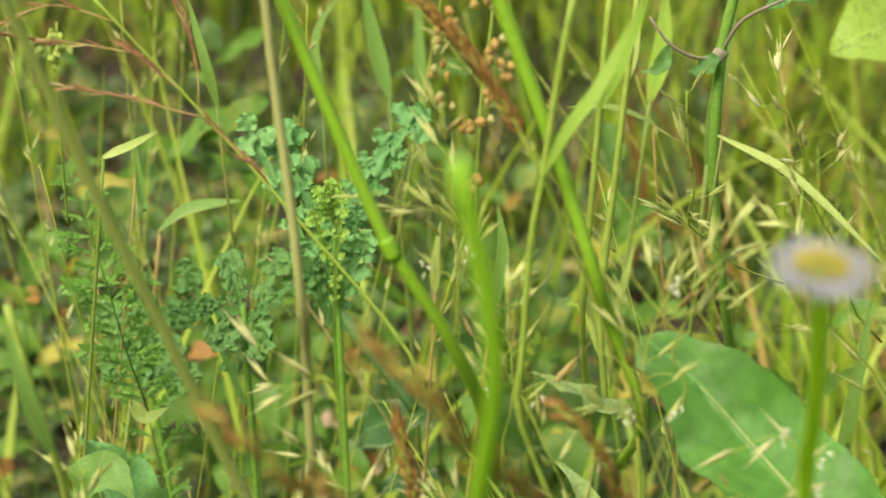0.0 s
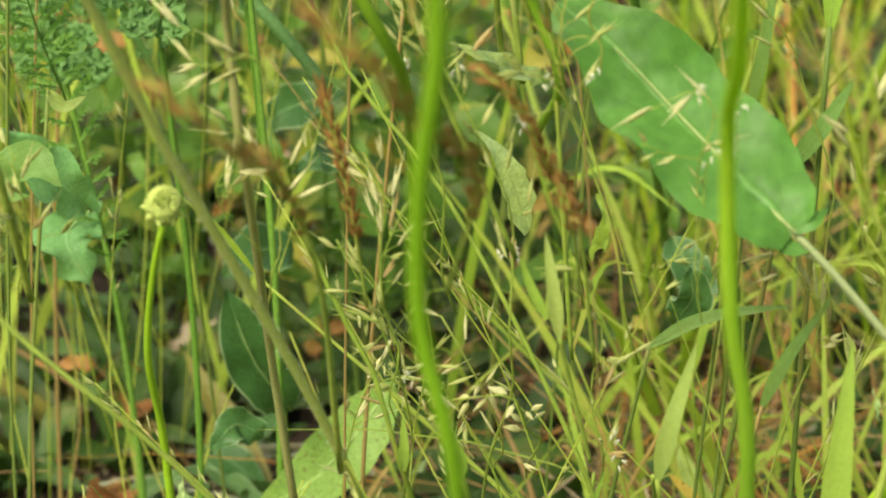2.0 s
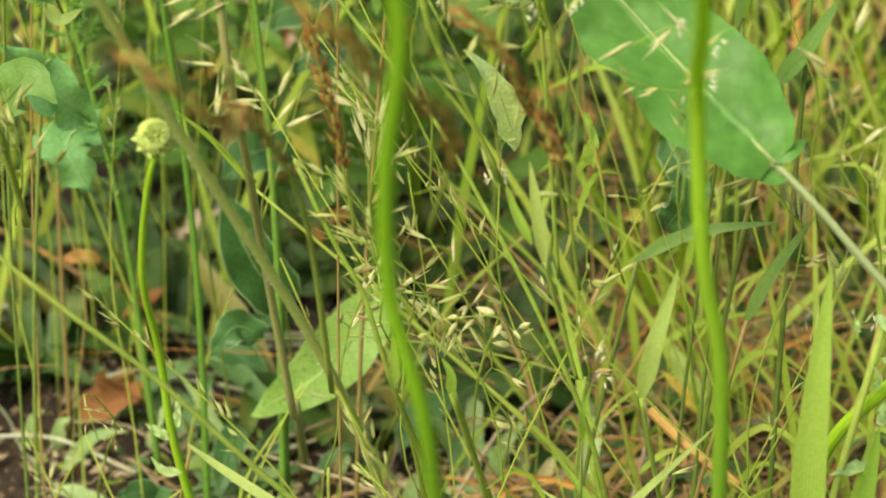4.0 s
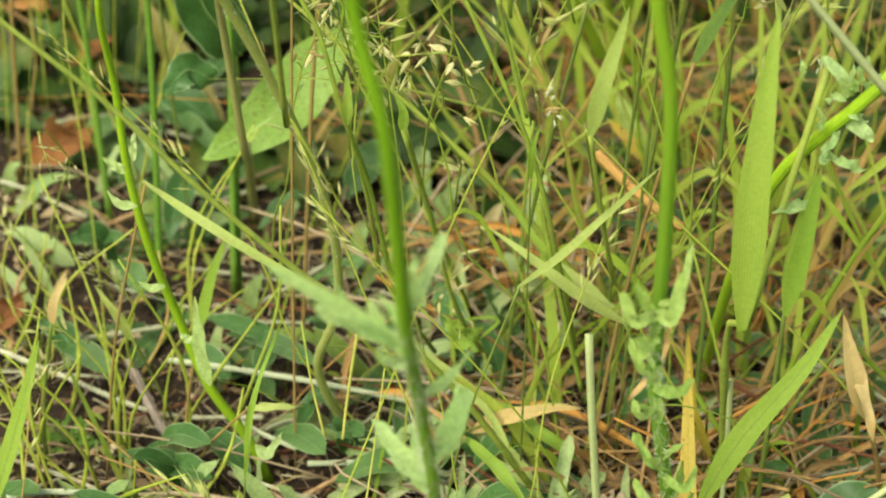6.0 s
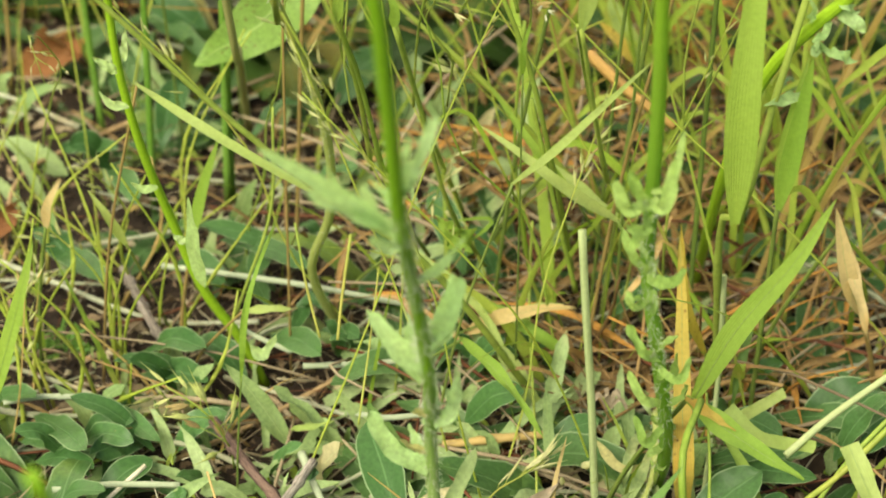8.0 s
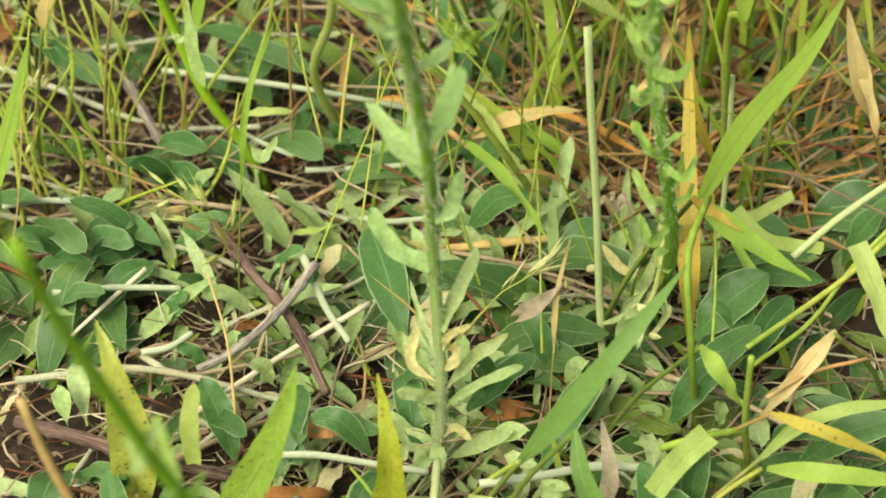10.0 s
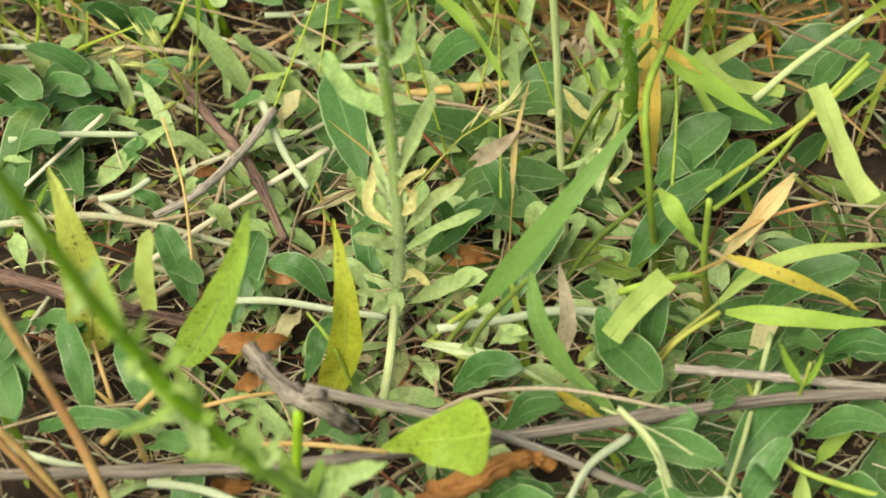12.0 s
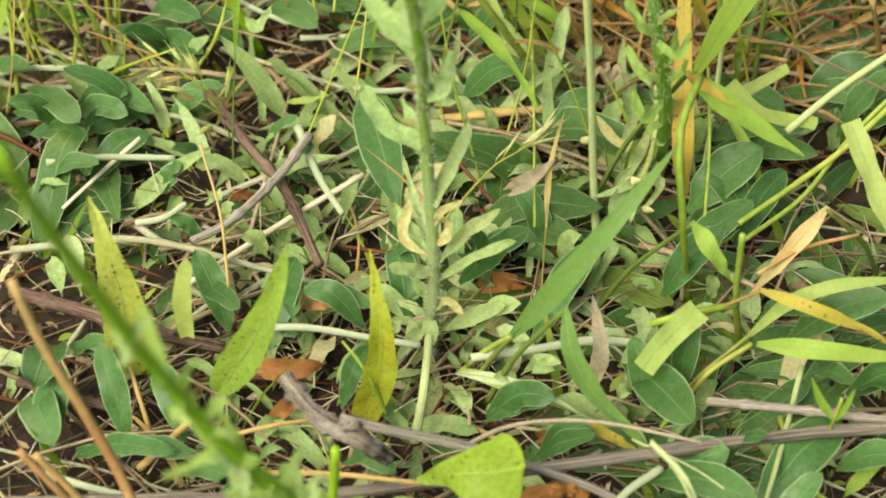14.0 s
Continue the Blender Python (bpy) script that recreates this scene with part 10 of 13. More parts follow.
sprig("twig", "bark", tube([(-0.0429, 0.0933, 0.036), (-0.0548, 0.0666, 0.036), (-0.0724, 0.0405, 0.036), (-0.0844, 0.031, 0.036)], 0.00206, 0.00154, n=34, k=16, ridges=0.16, nodes=(0.18, 0.47, 0.71), wobble=0.10), "twig_pale", "grey split twig lying on soil", "twig", "fallen twigs", stalk=tube([(-0.0766, 0.0371, 0.036), (-0.0786, 0.0383, 0.036), (-0.0804, 0.0396, 0.036)], 0.00113, 0.00082, n=6, k=8, wobble=0.3))
sprig("twig", "bark", tube([(-0.1375, 0.2525, 0.02), (-0.1175, 0.2036, 0.02), (-0.1069, 0.1877, 0.01)], 0.00232, 0.00198, n=34, k=16, ridges=0.16, nodes=(0.18, 0.47, 0.71), wobble=0.10), "twig", "grey slanting twig on the soil", "twig", "fallen twigs", stalk=tube([(-0.1138, 0.198, 0.0165), (-0.1119, 0.1947, 0.0192), (-0.1101, 0.1914, 0.022)], 0.00128, 0.00093, n=6, k=8, wobble=0.3))
solo("dry_straw", tube([(-0.0212, 0.0764, 0.03), (-0.0526, 0.0531, 0.025), (-0.0863, 0.0247, 0.02)], 0.00121, 0.00106, n=10), "straw", "straight bleached straw on the ground", "straw", "fallen straws")
solo("dry_straw", tube([(-0.1111, 0.0986, 0.03), (-0.1251, 0.0838, 0.025), (-0.1392, 0.0677, 0.02)], 0.00101, 0.00077, n=8), "straw", "short bleached straw among meadow plants", "straw", "fallen straws")
solo("dry_straw", tube([(-0.0852, 0.0415, 0.012), (-0.0659, 0.0438, 0.012)], 0.00076, 0.00065, n=6), "straw", "thin bleached straw among meadow plants", "straw", "fallen straws")
solo("dry_straw", tube([(0.0088, 0.1228, 0.02), (0.0275, 0.1263, 0.02), (0.0628, 0.1307, 0.02)], 0.00186, 0.00164, n=8, nodes=(0.4,)), "culm_tan", "flattened tan straw among meadow plants", "straw", "fallen straws")
solo("dry_straw", tube([(0.0179, -0.08, 0.0441), (0.0332, -0.07, 0.0431), (0.0599, -0.07, 0.0455), (0.0971, -0.08, 0.0458)], 0.00085, 0.00057, n=12), "papery", "long thin grey straw", "straw", "fallen straws")
solo("dry_straw", tube([(0.0789, -0.09, 0.0565), (0.0896, -0.1, 0.0508), (0.0972, -0.11, 0.0343), (0.104, -0.11, 0.0173)], 0.00111, 0.00113, n=10), "stem_grey", "pale thin straw beside the sticks", "straw", "fallen straws")
solo("dry_straw", tube([(-0.0651, -0.0532, 0.02), (-0.049, -0.0528, 0.025), (-0.0338, -0.0453, 0.02)], 0.00089, 0.00070, n=8), "culm_tan", "orange brown straw among meadow plants", "straw", "fallen straws")
solo("dry_straw", tube([(0.1235, -0.0018, 0.05), (0.1412, 0.0117, 0.05), (0.1627, 0.0192, 0.05)], 0.00081, 0.00072, n=8), "culm_tan", "tan straw lying by grass", "straw", "fallen straws")
p = thing("heart_leaf", "bright green heart-shaped leaf on a tan stalk", "leaf")
part("petiole", tube([(-0.0508, -0.0663, 0.015), (-0.0231, -0.095, 0.0463), (0.0031, -0.105, 0.053)], 0.00108, 0.00082), "culm_tan", p)
part("blade", sheet([(0.0017, -0.105, 0.0552), (0.0196, -0.113, 0.0669), (0.0368, -0.11, 0.0659)], 0.02685, "delta", (0.2, -0.75, 0.65), fold=0.16, n=30, k=10, wave=0.0010, crumple=0.0005), "lime", p)
p = thing("dead_leaf", "rolled and wrinkled rust-brown dead leaf", "leaf", "dead leaves")
part("roll", tube([(0.013, -0.1, 0.024), (0.0221, -0.1013, 0.028), (0.0315, -0.1003, 0.031), (0.04, -0.0956, 0.033), (0.0477, -0.0906, 0.033), (0.0545, -0.0869, 0.03), (0.0585, -0.0877, 0.026)], 0.0024, 0.0030, n=60, k=18, ridges=0.30, nodes=(0.2, 0.42, 0.6, 0.85), wobble=0.55), "rust", p)
part("edge", sheet([(0.0164, -0.0995, 0.028), (0.0315, -0.0988, 0.033), (0.0447, -0.0933, 0.036), (0.0552, -0.0915, 0.034)], 0.0062, "lance", (0.1, -0.4, 0.9), fold=0.7, n=50, k=10, wave=0.0007, twist=0.5, crumple=0.0013), "rust", p)
solo("dead_leaf", sheet([(-0.0754, 0.0855, 0.01), (-0.0704, 0.0831, 0.014), (-0.0665, 0.0864, 0.01)], 0.00447, "ellipse", fold=0.6, n=10, k=4, wave=0.002), "dead_leaf", "small curled brown dead leaf", "leaf", "dead leaves")
solo("dead_leaf", sheet([(0.0228, 0.0343, 0.01), (0.0335, 0.032, 0.014), (0.0411, 0.0341, 0.01)], 0.00771, "ellipse", fold=0.6, n=10, k=4, wave=0.002), "dead_leaf", "small curled brown dead leaf", "leaf", "dead leaves")
solo("dead_leaf", sheet([(-0.0583, -0.0788, 0.01), (-0.0501, -0.0828, 0.012), (-0.0436, -0.079, 0.01)], 0.00504, "ellipse", fold=0.6, n=10, k=4, wave=0.002), "dead_leaf", "small curled brown dead leaf", "leaf", "dead leaves")
solo("dead_leaf", sheet([(-0.0608, -0.0072, 0.008), (-0.0478, -0.0129, 0.012), (-0.0337, -0.0081, 0.01)], 0.00825, "ellipse", fold=0.6, n=10, k=4, wave=0.002), "dead_leaf", "small curled brown dead leaf", "leaf", "dead leaves")
solo("dead_leaf", sheet([(-0.053, -0.0362, 0.008), (-0.0467, -0.0337, 0.014), (-0.0392, -0.0241, 0.01)], 0.00607, "ellipse", fold=0.6, n=10, k=4, wave=0.002), "dead_leaf", "small curled brown dead leaf", "leaf", "dead leaves")
solo("dead_leaf", sheet([(0.0441, -0.045, 0.01), (0.0479, -0.0475, 0.014), (0.0521, -0.045, 0.01)], 0.00440, "ellipse", fold=0.6, n=10, k=4, wave=0.002), "dead_leaf", "small curled brown dead leaf", "leaf", "dead leaves")
solo("dead_leaf", sheet([(0.0449, 0.0519, 0.01), (0.0512, 0.0479, 0.014), (0.0579, 0.051, 0.01)], 0.00391, "ellipse", fold=0.6, n=10, k=4, wave=0.002), "dead_leaf", "small curled brown dead leaf", "leaf", "dead leaves")
solo("dead_leaf", sheet([(-0.2122, 0.4408, 0.012), (-0.199, 0.4481, 0.02), (-0.1859, 0.483, 0.016)], 0.0229, "ellipse", (0.1, -0.5, 0.9), fold=0.4, n=20, k=6, wave=0.003, crumple=0.003), "dead_leaf", "dark brown dead leaf under the stalks", "leaf", "dead leaves")
solo("dead_leaf", sheet([(-0.2124, 0.2919, 0.012), (-0.2027, 0.2874, 0.02), (-0.1952, 0.3055, 0.016)], 0.0150, "ellipse", (0.1, -0.5, 0.9), fold=0.4, n=20, k=6, wave=0.003, crumple=0.003), "dead_leaf", "dark brown dead leaf under the stalks", "leaf", "dead leaves")
solo("dead_leaf", sheet([(-0.1838, 0.6248, 0.03), (-0.1687, 0.6272, 0.038), (-0.1586, 0.6558, 0.034)], 0.0150, "ellipse", (0.1, -0.5, 0.9), fold=0.4, n=20, k=6, wave=0.003, crumple=0.003), "papery", "pale tan dead leaf under the grass", "leaf", "dead leaves")
solo("dead_leaf", sheet([(-0.2084, 0.5397, 0.02), (-0.197, 0.5516, 0.028), (-0.1852, 0.5809, 0.024)], 0.0224, "ellipse", (0.1, -0.5, 0.9), fold=0.4, n=20, k=6, wave=0.003, crumple=0.003), "dead_leaf", "rust-brown dead leaf among the stalks", "leaf", "dead leaves")
solo("red_leaf", sheet([(-0.0448, 0.0213, 0.014), (-0.0364, 0.0179, 0.018), (-0.0287, 0.0218, 0.014)], 0.00759, "ellipse", fold=0.3, n=10, wave=0.001), "red_leaf", "leaf turned orange-red and cream", "leaf")
solo("dead_leaf", sheet([(0.0338, 0.04, 0.0539), (0.0409, 0.035, 0.0621), (0.0514, 0.04, 0.0687)], 0.00628, "lance", fold=0.6, n=10, wave=0.002), "papery", "grey-brown papery curled leaf", "leaf", "dead leaves")
sprig("grass_sprig", "blade", sheet([(0.0147, -0.0243, 0.022), (0.0347, -0.033, 0.026), (0.0485, -0.0404, 0.026), (0.0581, -0.0438, 0.022)], 0.0046, "grass", (0.0, -0.4, 0.9), fold=0.2, n=18, wave=0.0004), "blade_ash", "flat pale grey-green blade lying on soil", "grass", "blades near the soil", rib=tube([(0.0147, -0.0243, 0.0223), (0.0347, -0.033, 0.0263), (0.0485, -0.0404, 0.0263), (0.0581, -0.0438, 0.0223)], 0.00018, 0.00006, n=12, k=5))
p = thing("fleabane_rosette", "pale woolly rosette of small spoon leaves", "plant", "fleabanes")
leaves_on(p, [
    ((0.0979, 0.1301, 0.022), (0.0871, 0.1103, 0.032), (0.0799, 0.0812, 0.03), 0.00458, "spoon"),
    ((0.0975, 0.1227, 0.022), (0.088, 0.089, 0.032), (0.0804, 0.0693, 0.03), 0.00496, "spoon"),
    ((0.0951, 0.1047, 0.022), (0.0835, 0.0686, 0.032), (0.0681, 0.0627, 0.03), 0.00458, "spoon"),
    ((0.0931, 0.0907, 0.022), (0.0842, 0.0619, 0.032), (0.0813, 0.0478, 0.03), 0.00535, "spoon"),
    ((0.0967, 0.1118, 0.022), (0.1006, 0.1101, 0.032), (0.1099, 0.1272, 0.03), 0.00382, "spoon"),
    ((0.0954, 0.1083, 0.022), (0.0805, 0.0926, 0.032), (0.0715, 0.1129, 0.03), 0.00420, "spoon"),
    ((0.0933, 0.0941, 0.022), (0.0805, 0.0737, 0.032), (0.0737, 0.066, 0.03), 0.00420, "spoon"),
    ((0.0982, 0.1338, 0.022), (0.0941, 0.1321, 0.032), (0.0895, 0.1499, 0.03), 0.00382, "spoon"),
    ((0.0929, 0.0872, 0.022), (0.0764, 0.057, 0.032), (0.0746, 0.0414, 0.03), 0.00573, "spoon"),
    ((0.0935, 0.0976, 0.022), (0.0931, 0.0651, 0.032), (0.0872, 0.0559, 0.03), 0.00420, "spoon"),
    ((0.0977, 0.1264, 0.022), (0.1031, 0.0994, 0.032), (0.1052, 0.081, 0.03), 0.00344, "spoon"),
    ((0.0984, 0.1375, 0.022), (0.1046, 0.1358, 0.032), (0.111, 0.1574, 0.03), 0.00344, "spoon")], "rosette_leaf")
part("stem", tube([(0.0975, 0.131, 0.03), (0.0954, 0.1055, 0.03), (0.0912, 0.0845, 0.03), (0.0846, 0.0676, 0.03)], 0.0016, 0.0011, n=20, k=8, wobble=0.15), "stem_hairy", p)
part("hairs", hairs([(0.0975, 0.131, 0.03), (0.0954, 0.1055, 0.03), (0.0912, 0.0845, 0.03), (0.0846, 0.0676, 0.03)], 0.0016, 0.0012, 160, 0.0016), "hair", p, "fine white hairs")
part("stem", tube([(0.0973, 0.1273, 0.03), (0.1032, 0.1459, 0.03), (0.1092, 0.1652, 0.03), (0.1166, 0.185, 0.03)], 0.0016, 0.0011, n=20, k=8, wobble=0.15), "stem_hairy", p)
part("hairs", hairs([(0.0973, 0.1273, 0.03), (0.1032, 0.1459, 0.03), (0.1092, 0.1652, 0.03), (0.1166, 0.185, 0.03)], 0.0016, 0.0012, 160, 0.0016), "hair", p, "fine white hairs")
sprig("weed_sprig", "stalk", tube([(0.08, -0.083, 0.05), (0.0899, -0.1045, 0.05), (0.0936, -0.1208, 0.045), (0.1007, -0.1295, 0.03)], 0.0006, 0.00035, n=20, k=6), "stem_grey", "thin dry stalk with pale buds", "stem", "thin culms near the soil")
sprig("weed_sprig", "stalk", tube([(0.0753, -0.0688, 0.035), (0.0974, -0.0891, 0.04), (0.1133, -0.1032, 0.036), (0.1201, -0.1079, 0.03)], 0.0006, 0.00035, n=20, k=6), "stem_grey", "thin dry stalk with pale buds", "stem", "thin culms near the soil")
sprig("weed_sprig", "stalk", tube([(0.1078, -0.1276, 0.03), (0.1229, -0.1282, 0.034), (0.1336, -0.1223, 0.034), (0.1425, -0.1159, 0.03)], 0.0006, 0.00035, n=20, k=6), "stem_grey", "thin dry stalk with pale buds", "stem", "thin culms near the soil")
p = thing("hawkweed_plant", "low plant with oval hairy green leaves", "plant", "hawkweed rosettes")
part("leaf", sheet([(-0.1113, 0.1263, 0.0151), (-0.1281, 0.129, 0.0342), (-0.1449, 0.1315, 0.0397)], 0.00972, "spatulate", (0.22, -0.29, 1.0), fold=0.25, n=16, k=6, wave=0.0003, twist=-0.03), "hawk", p)
part("leaf", sheet([(-0.1153, 0.132, 0.015), (-0.1247, 0.1188, 0.025), (-0.1341, 0.1055, 0.0291)], 0.01267, "spatulate", (0.19, -0.48, 1.0), fold=0.11, n=16, k=6, wave=0.0011, twist=0.30), "hawk", p)
part("leaf", sheet([(-0.104, 0.1304, 0.0103), (-0.0922, 0.1311, 0.027), (-0.0803, 0.1319, 0.0302)], 0.01064, "spatulate", (0.05, -0.5, 1.0), fold=0.10, n=16, k=6, wave=0.0009, twist=0.18), "hawk", p)
part("leaf", sheet([(-0.138, 0.12, 0.0072), (-0.1476, 0.1227, 0.0193), (-0.1573, 0.1252, 0.0227)], 0.00850, "spatulate", (0.21, -0.28, 1.0), fold=0.10, n=16, k=6, wave=0.0009, twist=-0.29), "hawk", p)
p = thing("hawkweed_plant", "low plant with oval hairy green leaves", "plant", "hawkweed rosettes")
part("leaf", sheet([(-0.1452, 0.116, 0.0193), (-0.1545, 0.1105, 0.0381), (-0.1637, 0.105, 0.0422)], 0.00955, "spatulate", (-0.19, -0.39, 1.0), fold=0.11, n=16, k=6, wave=0.0007, twist=0.06), "hawk", p)
part("leaf", sheet([(-0.1433, 0.1253, 0.0183), (-0.1302, 0.1188, 0.0305), (-0.1172, 0.1125, 0.0309)], 0.01051, "spatulate", (-0.19, -0.3, 1.0), fold=0.19, n=16, k=6, wave=0.0008, twist=-0.22), "hawk", p)
part("leaf", sheet([(-0.1587, 0.1147, 0.0193), (-0.1449, 0.1043, 0.0295), (-0.131, 0.0941, 0.0331)], 0.01040, "spatulate", (0.09, -0.52, 1.0), fold=0.07, n=16, k=6, wave=0.0007, twist=0.12), "hawk", p)
part("leaf", sheet([(-0.1462, 0.1364, 0.0078), (-0.1325, 0.1323, 0.0256), (-0.1189, 0.1282, 0.0293)], 0.01087, "spatulate", (0.19, -0.3, 1.0), fold=0.15, n=16, k=6, wave=0.0006, twist=0.02), "hawk", p)
p = thing("hawkweed_plant", "low plant with oval hairy green leaves", "plant", "hawkweed rosettes")
part("leaf", sheet([(-0.102, -0.0495, 0.0108), (-0.107, -0.0377, 0.0304), (-0.1119, -0.0258, 0.039)], 0.01029, "spatulate", (0.09, -0.48, 1.0), fold=0.26, n=16, k=6, wave=0.0009, twist=0.37), "hawk", p)
part("leaf", sheet([(-0.1181, -0.0604, 0.0196), (-0.096, -0.0683, 0.032), (-0.0741, -0.0763, 0.036)], 0.00895, "spatulate", (0.14, -0.29, 1.0), fold=0.11, n=16, k=6, wave=0.0010, twist=0.10), "hawk", p)
part("leaf", sheet([(-0.1201, -0.0599, 0.0162), (-0.1005, -0.0691, 0.0329), (-0.0808, -0.0783, 0.0389)], 0.00786, "spatulate", (0.21, -0.42, 1.0), fold=0.14, n=16, k=6, wave=0.0010, twist=-0.24), "hawk", p)
part("leaf", sheet([(-0.0809, -0.0545, 0.0186), (-0.0863, -0.0432, 0.0319), (-0.0916, -0.0319, 0.0356)], 0.01095, "spatulate", (-0.17, -0.5, 1.0), fold=0.07, n=16, k=6, wave=0.0005, twist=0.08), "hawk", p)
p = thing("hawkweed_plant", "low plant with oval hairy green leaves", "plant", "hawkweed rosettes")
part("leaf", sheet([(-0.0679, -0.1091, 0.007), (-0.0641, -0.0964, 0.0233), (-0.0603, -0.0836, 0.0305)], 0.01086, "spatulate", (-0.1, -0.26, 1.0), fold=0.16, n=16, k=6, wave=0.0006, twist=-0.02), "hawk", p)
part("leaf", sheet([(-0.0428, -0.1119, 0.0129), (-0.0376, -0.1134, 0.034), (-0.0323, -0.1147, 0.0405)], 0.00856, "spatulate", (0.02, -0.54, 1.0), fold=0.22, n=16, k=6, wave=0.0006, twist=0.06), "hawk", p)
part("leaf", sheet([(-0.0826, -0.0645, 0.0121), (-0.0717, -0.0751, 0.0274), (-0.0608, -0.0856, 0.0347)], 0.00822, "spatulate", (-0.12, -0.24, 1.0), fold=0.15, n=16, k=6, wave=0.0010, twist=-0.26), "hawk", p)
part("leaf", sheet([(-0.009, -0.1106, 0.0109), (-0.0019, -0.1061, 0.0265), (0.005, -0.1016, 0.0318)], 0.01040, "spatulate", (-0.07, -0.29, 1.0), fold=0.19, n=16, k=6, wave=0.0003, twist=-0.20), "hawk", p)
p = thing("hawkweed_plant", "low plant with oval hairy green leaves", "plant", "hawkweed rosettes")
part("leaf", sheet([(-0.0193, 0.0049, 0.0162), (-0.0306, 0.0084, 0.0303), (-0.0421, 0.012, 0.0291)], 0.00958, "spatulate", (-0.24, -0.29, 1.0), fold=0.24, n=16, k=6, wave=0.0003, twist=0.23), "hawk", p)
part("leaf", sheet([(-0.0029, 0.0167, 0.0077), (-0.0056, 0.03, 0.0226), (-0.0083, 0.0433, 0.0221)], 0.01177, "spatulate", (0.09, -0.47, 1.0), fold=0.08, n=16, k=6, wave=0.0011, twist=0.13), "hawk", p)
part("leaf", sheet([(-0.0388, 0.0249, 0.0089), (-0.0278, 0.0159, 0.0224), (-0.0168, 0.007, 0.0253)], 0.00855, "spatulate", (0.02, -0.23, 1.0), fold=0.17, n=16, k=6, wave=0.0008, twist=-0.06), "hawk", p)
part("leaf", sheet([(-0.0539, -0.0085, 0.0179), (-0.0495, 0.0089, 0.0314), (-0.0451, 0.0265, 0.032)], 0.01261, "spatulate", (0.22, -0.33, 1.0), fold=0.23, n=16, k=6, wave=0.0004, twist=-0.05), "hawk", p)
p = thing("hawkweed_plant", "low plant with oval hairy green leaves", "plant", "hawkweed rosettes")
part("leaf", sheet([(-0.0079, 0.0774, 0.0118), (-0.015, 0.0997, 0.0256), (-0.0221, 0.1221, 0.0336)], 0.01781, "spatulate", (-0.23, -0.49, 1.0), fold=0.26, n=16, k=6, wave=0.0005, twist=0.20), "hawk", p)
part("leaf", sheet([(-0.0116, 0.044, 0.0147), (-0.001, 0.0359, 0.0299), (0.0096, 0.0279, 0.0307)], 0.00787, "spatulate", (-0.01, -0.44, 1.0), fold=0.23, n=16, k=6, wave=0.0003, twist=0.18), "hawk", p)
part("leaf", sheet([(-0.0496, 0.093, 0.0166), (-0.0452, 0.0924, 0.0305), (-0.0408, 0.0918, 0.0315)], 0.00740, "spatulate", (0.08, -0.52, 1.0), fold=0.20, n=16, k=6, wave=0.0004, twist=-0.30), "hawk", p)
part("leaf", sheet([(0.0207, 0.0377, 0.018), (0.0313, 0.0345, 0.0321), (0.0419, 0.0314, 0.0398)], 0.00980, "spatulate", (0.24, -0.42, 1.0), fold=0.19, n=16, k=6, wave=0.0009, twist=-0.19), "hawk", p)
p = thing("hawkweed_plant", "low plant with oval hairy green leaves", "plant", "hawkweed rosettes")
part("leaf", sheet([(0.0271, 0.0322, 0.0191), (0.0232, 0.0283, 0.0377), (0.0193, 0.0243, 0.0471)], 0.00971, "spatulate", (-0.07, -0.37, 1.0), fold=0.22, n=16, k=6, wave=0.0004, twist=0.20), "hawk", p)
part("leaf", sheet([(0.0164, 0.0279, 0.0174), (0.0293, 0.0284, 0.0337), (0.0421, 0.029, 0.0439)], 0.01090, "spatulate", (0.22, -0.52, 1.0), fold=0.13, n=16, k=6, wave=0.0008, twist=0.33), "hawk", p)
part("leaf", sheet([(0.0361, 0.0519, 0.0072), (0.0437, 0.0399, 0.0219), (0.0511, 0.0279, 0.0284)], 0.00875, "spatulate", (0.09, -0.39, 1.0), fold=0.23, n=16, k=6, wave=0.0008, twist=0.24), "hawk", p)
part("leaf", sheet([(0.0493, 0.0223, 0.0123), (0.0582, 0.0268, 0.0245), (0.067, 0.0313, 0.0298)], 0.01174, "spatulate", (-0.22, -0.3, 1.0), fold=0.14, n=16, k=6, wave=0.0010, twist=-0.35), "hawk", p)
p = thing("hawkweed_plant", "low plant with oval hairy green leaves", "plant", "hawkweed rosettes")
part("leaf", sheet([(0.1127, 0.1078, 0.0114), (0.1344, 0.0928, 0.0309), (0.1561, 0.0777, 0.0391)], 0.01115, "spatulate", (-0.09, -0.44, 1.0), fold=0.10, n=16, k=6, wave=0.0004, twist=-0.28), "hawk", p)
part("leaf", sheet([(0.1128, 0.1131, 0.016), (0.1327, 0.1003, 0.0342), (0.1526, 0.0874, 0.0448)], 0.01035, "spatulate", (-0.23, -0.2, 1.0), fold=0.17, n=16, k=6, wave=0.0006, twist=-0.21), "hawk", p)
part("leaf", sheet([(0.1216, 0.0802, 0.0109), (0.1117, 0.0492, 0.0271), (0.1017, 0.0181, 0.0369)], 0.01601, "spatulate", (0.17, -0.31, 1.0), fold=0.15, n=16, k=6, wave=0.0005, twist=0.22), "hawk", p)
part("leaf", sheet([(0.1223, 0.1352, 0.0175), (0.1354, 0.1257, 0.0302), (0.1484, 0.1162, 0.0295)], 0.01291, "spatulate", (-0.07, -0.54, 1.0), fold=0.11, n=16, k=6, wave=0.0007, twist=-0.09), "hawk", p)
p = thing("hawkweed_plant", "low plant with oval hairy green leaves", "plant", "hawkweed rosettes")
